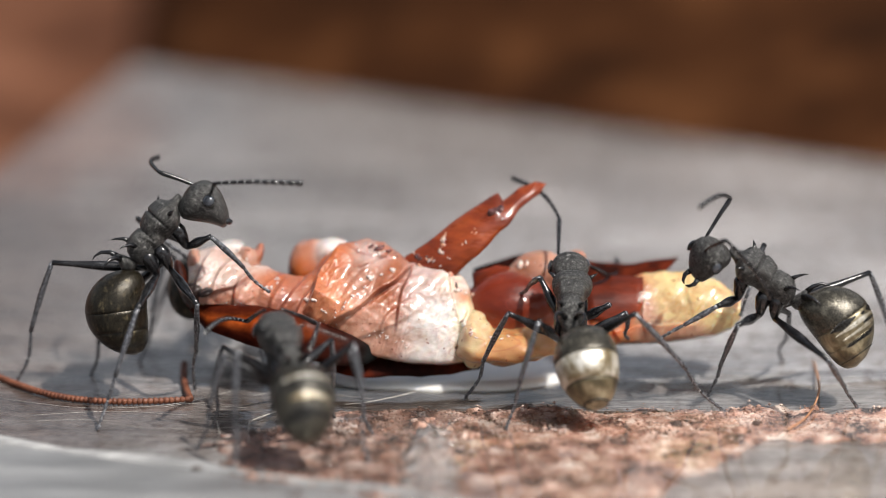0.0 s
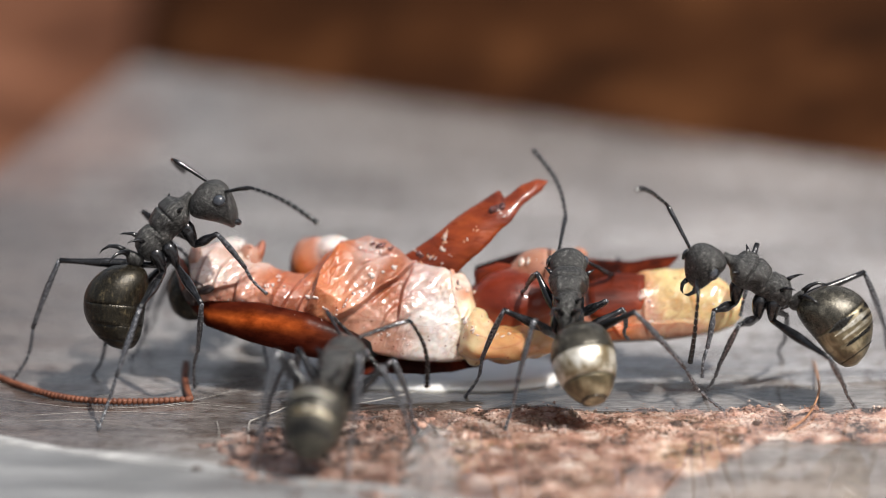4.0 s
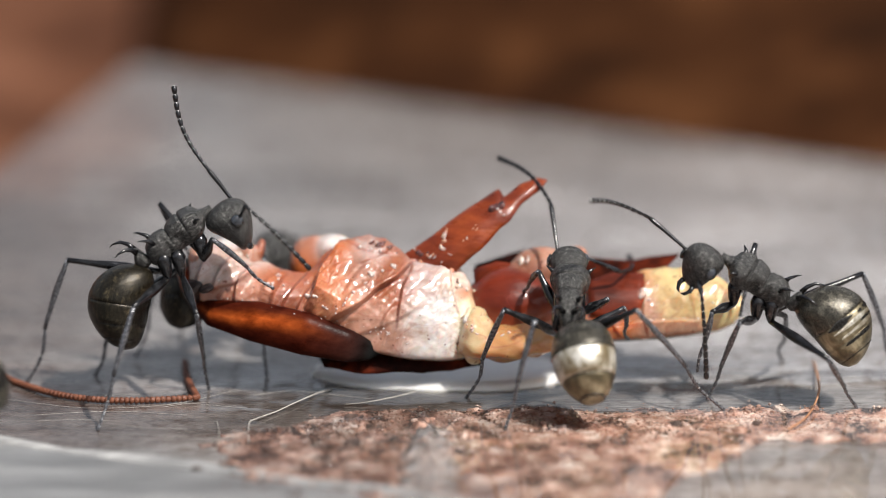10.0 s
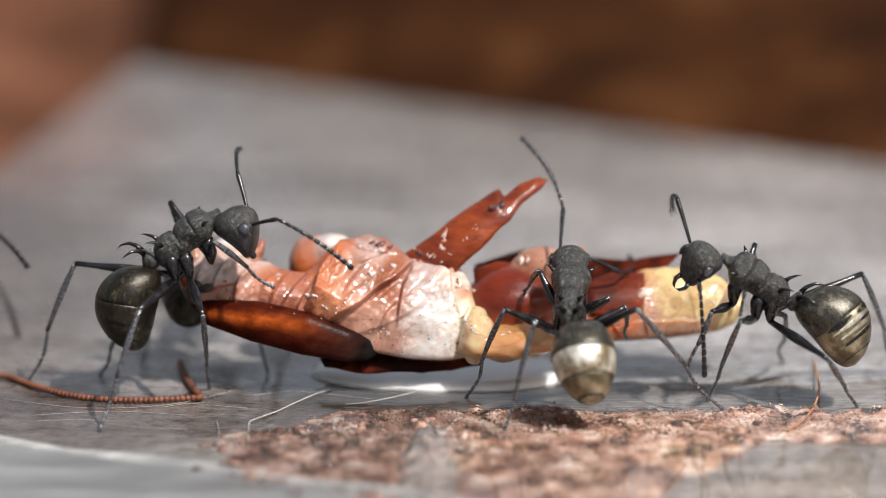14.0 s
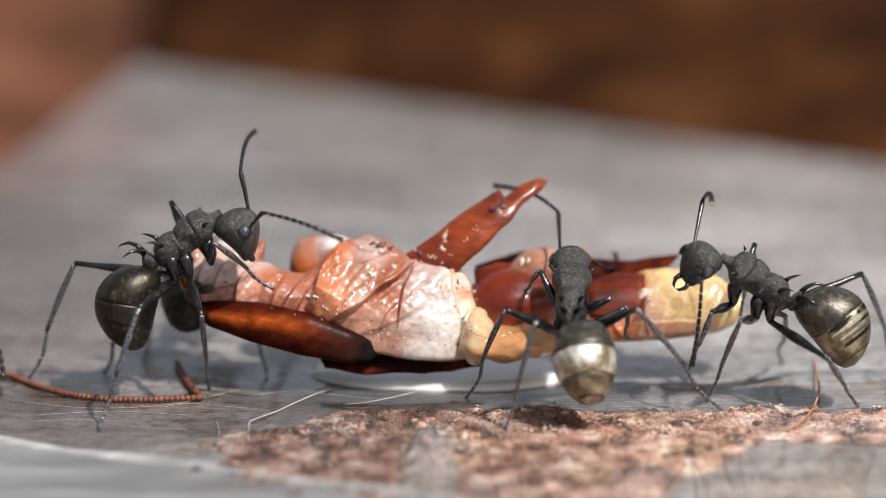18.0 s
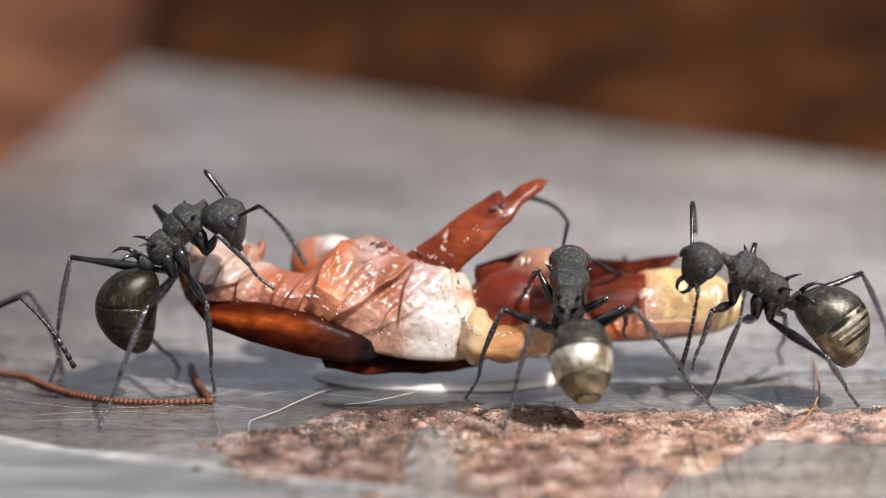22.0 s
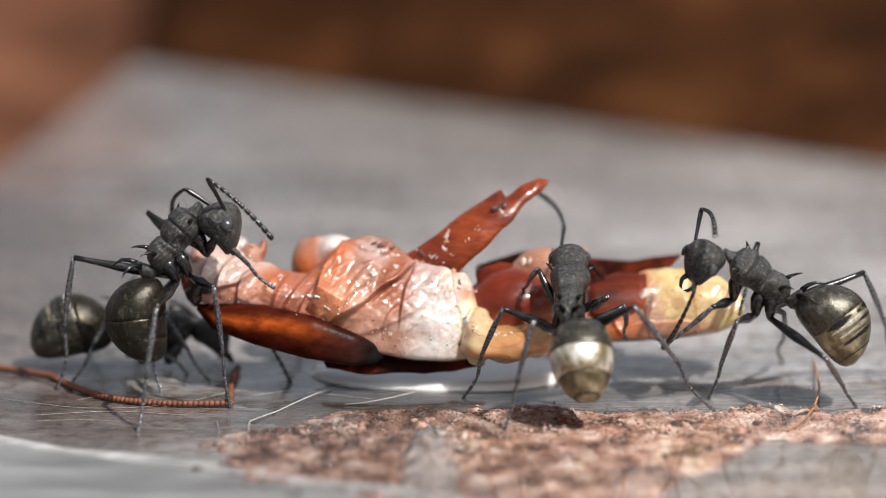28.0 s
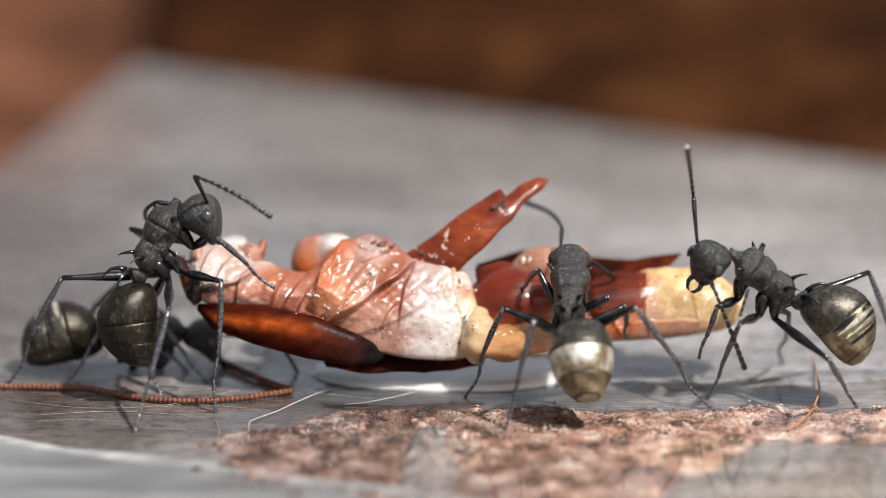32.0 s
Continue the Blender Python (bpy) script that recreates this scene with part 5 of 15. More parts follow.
thread("fibre", [(5.93, 2.58, 0.05), (7.67, 2.11, 0.06), (10.05, 1.73, 0.06), (11.73, 2.27, 0.05)], 0.014, "thin pale dry fibre lying on the board")
thread("fibre", [(5.63, 1.51, 0.05), (8.18, 0.97, 0.06), (10.54, 0.34, 0.06), (13.14, 1.13, 0.05)], 0.007, "thin pale dry fibre lying on the board")
thread("fibre", [(6.60, 3.54, 0.05), (9.52, 2.55, 0.06), (12.49, 2.90, 0.05)], 0.007, "thin pale dry fibre lying on the board")
thread("fibre", [(12.15, 3.54, 0.05), (12.13, -0.76, 0.40), (11.66, -3.21, 0.30), (10.98, -4.40, 0.20)], 0.04, "curved tan root fibre on the grit", M_ROOT)
thread("fibre", [(12.80, 1.51, 0.05), (13.54, 1.73, 0.06), (14.37, 1.00, 0.05)], 0.014, "thin pale dry fibre lying on the board")
thread("fibre", [(1.59, 2.90, 0.05), (2.88, 3.05, 0.10), (4.17, 2.58, 0.05)], 0.007, "thin pale dry fibre lying on the board")
thread("fibre", [(-11.78, -0.66, 0.03), (-10.78, -0.19, 0.04), (-9.77, -0.09, 0.03)], 0.006, "thin pale dry fibre lying on the board")
thread("fibre", [(-10.12, -4.39, 0.03), (-8.64, -4.60, 0.04), (-7.16, -5.02, 0.03)], 0.006, "thin pale dry fibre lying on the board")
thread("fibre", [(-9.01, -1.46, 0.03), (-8.27, -1.12, 0.04), (-7.52, -0.98, 0.03)], 0.006, "thin pale dry fibre lying on the board")
thread("fibre", [(-5.40, -3.99, 0.03), (-3.92, -4.23, 0.04), (-2.43, -4.71, 0.03)], 0.006, "thin pale dry fibre lying on the board")
thread("fibre", [(-11.00, -3.07, 0.03), (-9.58, -3.69, 0.04), (-8.17, -3.87, 0.03)], 0.006, "thin pale dry fibre lying on the board")
thread("fibre", [(-13.02, -2.98, 0.03), (-11.70, -2.86, 0.04), (-10.36, -2.99, 0.03)], 0.006, "thin pale dry fibre lying on the board")
thread("fibre", [(-9.62, -0.60, 0.03), (-7.94, -1.15, 0.04), (-6.28, -1.58, 0.03)], 0.006, "thin pale dry fibre lying on the board")
thread("fibre", [(7.63, 0.68, 0.03), (8.60, 0.40, 0.04), (9.58, 0.32, 0.03)], 0.006, "thin pale dry fibre lying on the board")
thread("fibre", [(9.20, 1.99, 0.03), (10.21, 1.93, 0.04), (11.23, 2.23, 0.03)], 0.006, "thin pale dry fibre lying on the board")
thread("fibre", [(7.67, 0.94, 0.03), (8.17, 1.07, 0.04), (8.66, 0.76, 0.03)], 0.006, "thin pale dry fibre lying on the board")
thread("fibre", [(7.51, 1.67, 0.03), (8.40, 1.65, 0.04), (9.28, 1.17, 0.03)], 0.006, "thin pale dry fibre lying on the board")
thread("fibre", [(6.89, 1.99, 0.03), (7.54, 1.83, 0.04), (8.19, 2.13, 0.03)], 0.006, "thin pale dry fibre lying on the board")
thread("fibre", [(8.05, 1.11, 0.03), (8.80, 0.98, 0.04), (9.54, 0.69, 0.03)], 0.006, "thin pale dry fibre lying on the board")
thread("fibre", [(6.22, 2.93, 0.03), (6.89, 2.70, 0.04), (7.56, 2.76, 0.03)], 0.006, "thin pale dry fibre lying on the board")
thread("fibre", [(7.21, 2.21, 0.03), (7.83, 2.13, 0.04), (8.47, 2.55, 0.03)], 0.006, "thin pale dry fibre lying on the board")


def shank(ant, leg, rows):
    """Keys the shin and the foot of a leg together."""
    for piece in ("_shin", "_foot"):
        walk(ant[leg + piece], rows)


def motions():
    walk(a["body"], [
        (0, mm(-9.31, 0.06, 5.46, 4.4, -45.1, 16.7)), (0.5, mm(-9.31, 0.06, 5.46, 4.4, -45.2, 16.8)), (1.5, mm(-9.23, 0.09, 5.55, 4.3, -43.7, 15.9)),
        (2, mm(-9.12, 0.12, 5.63, 4.3, -43.2, 15.6)), (2.5, mm(-9.15, 0.09, 5.54, 4.3, -43.4, 15.7)), (3, mm(-9.09, 0.1, 5.57, 4.3, -42.9, 15.5)),
        (5.5, mm(-8.99, 0.08, 5.5, 4.2, -41.2, 14.5)), (6, mm(-8.96, 0.06, 5.42, 4.1, -39.3, 13.6)), (6.5, mm(-8.9, 0.06, 5.39, 4, -36.6, 12.3)),
        (7, mm(-8.71, 0.07, 5.44, 3.9, -34.8, 11.5)), (7.5, mm(-8.76, 0.05, 5.38, 3.9, -34.6, 11.4)), (8, mm(-8.77, 0.05, 5.37, 3.9, -33.8, 11.1)),
        (9, mm(-8.69, 0.06, 5.38, 3.8, -32.3, 10.4)), (9.5, mm(-8.57, 0.07, 5.42, 3.8, -31, 9.9)), (10, mm(-8.6, 0.04, 5.33, 3.8, -31, 9.9)),
        (11.5, mm(-8.38, 0.05, 5.33, 3.6, -27.2, 8.5)), (12, mm(-8.39, 0.03, 5.28, 3.6, -25.4, 7.8)), (12.5, mm(-8.28, 0.03, 5.28, 3.7, -28.7, 9)),
        (14, mm(-8.33, 0.02, 5.26, 3.7, -29.7, 9.4)), (16.5, mm(-8.31, 0.03, 5.27, 3.7, -28.1, 8.8)), (17, mm(-8.3, 0.04, 5.3, 3.7, -29.9, 9.5)),
        (18, mm(-8.32, 0.02, 5.24, 3.7, -28.7, 9.1)), (19, mm(-8.38, 0.04, 5.33, 3.8, -31.9, 10.3)), (19.5, mm(-8.53, 0.03, 5.32, 4, -38.3, 13.1)),
        (20, mm(-8.72, 0.04, 5.36, 4.2, -41.2, 14.6)), (21, mm(-8.69, 0.04, 5.34, 4.2, -40.7, 14.3)), (22, mm(-8.62, 0.05, 5.38, 4, -38.4, 13.1)),
        (23, mm(-8.45, 0.05, 5.35, 3.7, -30, 9.5)), (24, mm(-8.42, 0.02, 5.24, 3.8, -32.4, 10.5)), (25, mm(-8.42, 0.01, 5.22, 3.9, -34.3, 11.3)),
        (25.5, mm(-8.47, 0, 5.19, 3.9, -35.9, 12)), (27.5, mm(-8.63, -0.01, 5.19, 4.4, -44.6, 16.4)), (28.5, mm(-8.69, 0, 5.25, 4.4, -45.3, 16.8)),
        (30, mm(-8.75, 0, 5.26, 4.7, -49.6, 19.7)), (31, mm(-8.97, 0, 5.27, 4.7, -50.5, 20.4)), (32, mm(-9.17, -0.02, 5.23, 5, -54.9, 24)),])
    walk(a["head"], [
        (0, mm(1.23, -0.07, -0.04, -41.4, 46.1, -38.8)), (1, mm(1.23, -0.07, -0.04, -37.2, 41.9, -33.1)),
        (1.5, mm(1.23, -0.07, -0.04, -37.2, 42.7, -33.5)), (2, mm(1.23, -0.07, -0.04, -39.4, 45.2, -36.8)),
        (2.5, mm(1.23, -0.07, -0.04, -39.2, 45.1, -36.4)), (3, mm(1.23, -0.07, -0.04, -41.5, 47.6, -39.8)),
        (5.5, mm(1.24, -0.06, -0.03, -37.8, 45.4, -35.4)), (6, mm(1.25, -0.06, -0.03, -40.6, 49.4, -39.7)),
        (6.5, mm(1.25, -0.05, -0.03, -39.3, 50.2, -38.9)), (7, mm(1.26, -0.05, -0.02, -43, 53.9, -44)),
        (9, mm(1.26, -0.05, -0.02, -38.1, 51.3, -38.5)), (9.5, mm(1.27, -0.04, -0.01, -39.5, 52.9, -40.5)),
        (10, mm(1.27, -0.04, -0.01, -37, 51, -37.4)), (11, mm(1.27, -0.04, -0.01, -45.3, 57.9, -48.3)), (11.5, mm(1.28, -0.04, 0, -46, 58.6, -49.4)),
        (12, mm(1.28, -0.03, 0, -42.1, 57.1, -45)), (12.5, mm(1.27, -0.04, -0.01, -48.2, 59.1, -51.7)),
        (13, mm(1.27, -0.04, -0.01, -44.4, 57.5, -47.1)), (16.5, mm(1.28, -0.04, -0.01, -44.9, 57.7, -47.8)),
        (17, mm(1.27, -0.04, -0.01, -49.6, 59.5, -53)), (19, mm(1.27, -0.04, -0.02, -45.5, 56.8, -47.7)),
        (19.5, mm(1.25, -0.06, -0.03, -51.5, 57.1, -53.6)), (21, mm(1.24, -0.06, -0.03, -52.1, 56.3, -53.7)),
        (22, mm(1.25, -0.06, -0.03, -62.1, 60.6, -66.2)), (23, mm(1.27, -0.04, -0.01, -62.2, 62.9, -67.9)),
        (25.5, mm(1.26, -0.05, -0.02, -79.6, 63.4, -87)), (27.5, mm(1.23, -0.07, -0.04, -73, 59.6, -77.8)),
        (28, mm(1.23, -0.07, -0.04, -80.5, 60.1, -86.8)), (30, mm(1.21, -0.08, -0.04, -81.5, 57.4, -87.2)),
        (31, mm(1.21, -0.08, -0.04, -76.2, 56.3, -80.9)), (32, mm(1.19, -0.1, -0.04, -82, 53.5, -87.4)),])
    walk(a["gaster"], [
        (0, mm(-1.52, 0, -0.12, 35.2, 44.7, -156.1)), (1.5, mm(-1.52, 0, -0.12, 32.7, 43.1, -158.3)), (2, mm(-1.52, 0, -0.12, 31.1, 40.9, -160.2)),
        (5.5, mm(-1.52, 0, -0.12, 27, 37.5, -163.9)), (6.5, mm(-1.52, 0, -0.12, 27.2, 42.7, -161.8)), (7, mm(-1.52, 0, -0.12, 26.1, 41.6, -162.8)),
        (9, mm(-1.52, 0, -0.12, 27, 45.3, -160.9)), (11.5, mm(-1.52, 0, -0.12, 27.3, 48.3, -159.4)), (12, mm(-1.52, 0, -0.12, 28.8, 51.4, -157.3)),
        (12.5, mm(-1.52, 0, -0.12, 26.3, 45.9, -161.1)), (13, mm(-1.52, 0, -0.12, 26.9, 47.4, -160.2)),
        (14.5, mm(-1.52, 0, -0.12, 26.7, 46.5, -160.6)), (16.5, mm(-1.52, 0, -0.12, 27.3, 48, -159.6)), (17, mm(-1.52, 0, -0.12, 26.5, 45.5, -161.2)),
        (18, mm(-1.52, 0, -0.12, 27.1, 47.5, -160)), (19, mm(-1.52, 0, -0.12, 26.5, 44.7, -161.4)), (19.5, mm(-1.52, 0, -0.12, 26.1, 38.9, -164.1)),
        (21.5, mm(-1.52, 0, -0.12, 28.5, 41.9, -161.6)), (22, mm(-1.52, 0, -0.12, 29, 43.5, -160.6)), (23, mm(-1.52, 0, -0.12, 32.1, 52.7, -154.9)),
        (25.5, mm(-1.52, 0, -0.12, 31.4, 47.7, -157.7)), (27.5, mm(-1.52, 0, -0.12, 33, 42.4, -158.8)), (28, mm(-1.52, 0, -0.12, 34.1, 44.1, -157.1)),
        (29.5, mm(-1.52, 0, -0.12, 34.3, 40.1, -158.8)), (30, mm(-1.52, 0, -0.12, 34.3, 37.8, -159.9)), (31, mm(-1.52, 0, -0.12, 35.6, 38.3, -158.6)),
        (32, mm(-1.52, 0, -0.12, 37, 33.4, -160)),])
    walk(a["antenna_l"], [
        (0, mm(2.2, -0.16, -0.53, 48.8, -57.8, 132.5)), (0.5, mm(2.24, -0.13, -0.47, 55.8, -60.5, 124.4)),
        (1, mm(2.26, -0.11, -0.43, 57.8, -61.3, 122.1)), (1.5, mm(2.26, -0.11, -0.44, 58.7, -62.1, 120.9)),
        (2, mm(2.22, -0.14, -0.5, 64, -63.6, 114.7)), (2.5, mm(2.22, -0.14, -0.49, 71.7, -64.7, 105.9)),
        (3, mm(2.19, -0.17, -0.55, 67.9, -64.4, 109.9)), (3.5, mm(2.19, -0.16, -0.54, 61.2, -63.3, 117.4)),
        (5.5, mm(2.23, -0.13, -0.49, 79.1, -66.1, 97.2)), (6, mm(2.17, -0.16, -0.57, 131.6, -49.1, 30.5)),
        (6.5, mm(2.17, -0.15, -0.58, 132.7, -46.4, 26.5)), (7, mm(2.11, -0.18, -0.66, 134.3, -45.9, 25.5)),
        (7.5, mm(2.13, -0.17, -0.63, 133.7, -47.7, 27.1)), (8, mm(2.14, -0.16, -0.62, 77.7, -34.4, 71.1)),
        (8.5, mm(2.15, -0.15, -0.6, 88.3, -56, 76.9)), (9, mm(2.16, -0.14, -0.59, 73.1, -36.9, 81.1)),
        (9.5, mm(2.14, -0.16, -0.62, 108.5, -66.4, 62.9)), (10, mm(2.17, -0.13, -0.58, 73, -68.7, 102.5)),
        (10.5, mm(2.11, -0.16, -0.66, 113.3, -55.3, 49.1)), (11, mm(2.05, -0.19, -0.73, 131.5, -54.8, 33.4)),
        (11.5, mm(2.04, -0.19, -0.74, 110.4, -40, 37.3)), (12, mm(2.08, -0.17, -0.7, 121.5, -63, 47)),
        (12.5, mm(2.02, -0.21, -0.76, 86.3, -35.5, 66.2)), (13, mm(2.06, -0.18, -0.71, 92.8, -50.2, 68.1)),
        (13.5, mm(2.06, -0.19, -0.72, 77.5, -69.2, 96.8)), (14, mm(2.05, -0.19, -0.72, 93.7, -48, 65.7)),
        (14.5, mm(2.06, -0.19, -0.72, 118, -63.8, 51.5)), (16.5, mm(2.05, -0.19, -0.72, 100.2, -68.4, 71.7)),
        (17, mm(2, -0.21, -0.77, 108.6, -66.5, 62.4)), (18, mm(2.05, -0.19, -0.73, 122.3, -61.9, 46.1)),
        (18.5, mm(2.05, -0.19, -0.72, 96.5, -68.4, 76.2)), (19, mm(2.06, -0.19, -0.71, 89.6, -68.5, 84)),
        (19.5, mm(2.02, -0.23, -0.75, 120.3, -60.3, 49)), (20, mm(2.03, -0.24, -0.73, 117.1, -60.6, 52.9)),
        (20.5, mm(2.03, -0.24, -0.74, 89.9, -66, 84.3)), (21, mm(2.02, -0.24, -0.74, 84.5, -66.2, 90.2)),
        (21.5, mm(1.96, -0.26, -0.8, 75.2, -51.9, 96.8)), (22, mm(1.9, -0.28, -0.84, 89, -57.1, 81.5)),
        (22.5, mm(1.89, -0.27, -0.86, 77.3, -68, 96.7)), (23, mm(1.87, -0.27, -0.87, 79.3, -54.7, 91.2)),
        (23.5, mm(1.85, -0.28, -0.89, 94.3, -68.3, 77.4)), (24, mm(1.82, -0.29, -0.9, 97.1, -67.7, 74.3)),
        (24.5, mm(1.78, -0.3, -0.92, 69.9, -67.9, 103.7)), (25, mm(1.74, -0.32, -0.94, 72.1, -67.8, 101.2)),
        (25.5, mm(1.72, -0.33, -0.95, 105.9, -65.3, 64.4)), (27.5, mm(1.8, -0.35, -0.89, 51, -59.7, 127)),
        (28, mm(1.72, -0.38, -0.93, 66.5, -63.7, 108.8)), (28.5, mm(1.71, -0.39, -0.94, 47.1, -58.1, 130.6)),
        (29, mm(1.7, -0.4, -0.94, 61.1, -61.8, 115.1)), (29.5, mm(1.71, -0.41, -0.93, 61.1, -60.8, 115.4)),
        (30, mm(1.71, -0.43, -0.92, 67.5, -60.9, 108.6)), (31, mm(1.78, -0.42, -0.88, 95.8, -60.9, 76.8)),
        (31.5, mm(1.75, -0.45, -0.89, 75.9, -59.8, 99.8)), (32, mm(1.71, -0.49, -0.89, 51.1, -51.9, 129.4)),])
    walk(a["funiculus_l"], [
        (0, mm(1.85, 0, 0, -90.2, -3.8, -86.4)), (0.5, mm(1.85, 0, 0, -92.5, -17.6, -81.9)), (1, mm(1.85, 0, 0, -89.4, -7, -94.6)),
        (1.5, mm(1.85, 0, 0, -88.8, -2.7, -112.9)), (2, mm(1.85, 0, 0, -89.5, -4, -96.7)), (2.5, mm(1.85, 0, 0, -91.8, -10, -79.5)),
        (3.5, mm(1.85, 0, 0, -90.2, 3.9, -93.3)), (5.5, mm(1.85, 0, 0, -89.7, -0.7, -113.7)), (6, mm(1.85, 0, 0, -88.5, -31, -92.9)),
        (6.5, mm(1.85, 0, 0, -93.9, -41.5, -84.1)), (7, mm(1.85, 0, 0, -94.1, -34.8, -82.8)), (7.5, mm(1.85, 0, 0, -98.1, -25.6, -71.9)),
        (8, mm(1.85, 0, 0, -82.1, 14.2, -60.3)), (8.5, mm(1.85, 0, 0, -89.9, 1.7, -87.1)), (9, mm(1.85, 0, 0, -87.8, 15.1, -81.7)),
        (9.5, mm(1.85, 0, 0, -88.8, -17.2, -94.1)), (10, mm(1.85, 0, 0, -175.8, -14.7, -1.1)), (10.5, mm(1.85, 0, 0, -90.4, -7.4, -87.2)),
        (11, mm(1.85, 0, 0, -85.2, -31, -99.3)), (11.5, mm(1.85, 0, 0, -88.8, -16.9, -94.1)), (12, mm(1.85, 0, 0, -105.6, -30.9, -61.5)),
        (12.5, mm(1.85, 0, 0, -86.5, 14.5, -76.4)), (13, mm(1.85, 0, 0, -86.5, 10.4, -71.1)), (13.5, mm(1.85, 0, 0, -178.6, -6, -0.1)),
        (14, mm(1.85, 0, 0, -82.2, 12.8, -58.2)), (14.5, mm(1.85, 0, 0, -92, -4, -63.3)), (16.5, mm(1.85, 0, 0, -106.1, -10.5, -32.3)),
        (17, mm(1.85, 0, 0, -111.6, -13, -29.6)), (17.5, mm(1.85, 0, 0, -98.1, -9, -47.6)), (18, mm(1.85, 0, 0, -92.6, -5.9, -66.3)),
        (18.5, mm(1.85, 0, 0, -98.2, -11.8, -55)), (19, mm(1.85, 0, 0, -90, -0.2, -86.9)), (19.5, mm(1.85, 0, 0, -90.4, -9.2, -87.8)),
        (20, mm(1.85, 0, 0, -79.7, -21, -116.8)), (20.5, mm(1.85, 0, 0, -91.1, 4.3, -104.1)), (21, mm(1.85, 0, 0, -93, 7.5, -111.5)),
        (21.5, mm(1.85, 0, 0, -91, 23.5, -92.5)), (22, mm(1.85, 0, 0, -91.8, 8.3, -102.6)), (22.5, mm(1.85, 0, 0, -94.8, 16.3, -106.6)),
        (23, mm(1.85, 0, 0, -91.2, 7.4, -99.5)), (23.5, mm(1.85, 0, 0, -91.5, 2.5, -120.7)), (24, mm(1.85, 0, 0, -88.9, -2.1, -117.1)),
        (24.5, mm(1.85, 0, 0, -94.4, 17.3, -104.6)), (25, mm(1.85, 0, 0, -93.5, 12.6, -105.7)), (25.5, mm(1.85, 0, 0, -90.6, 7.6, -94.2)),
        (27.5, mm(1.85, 0, 0, -92, 17.9, -96.4)), (28, mm(1.85, 0, 0, -93.6, 29.5, -97.3)), (28.5, mm(1.85, 0, 0, -90.9, 18.9, -92.9)),
        (29, mm(1.85, 0, 0, -93.8, 15.6, -104)), (29.5, mm(1.85, 0, 0, -92.2, 19.7, -96.4)), (30, mm(1.85, 0, 0, -84.6, 32.8, -80.1)),
        (30.5, mm(1.85, 0, 0, -92.4, 9.4, -104.2)), (31, mm(1.85, 0, 0, -90.8, 2, -112.6)), (31.5, mm(1.85, 0, 0, -93.6, 11.1, -107.9)),
        (32, mm(1.85, 0, 0, -89.6, 22.2, -88.9)),])
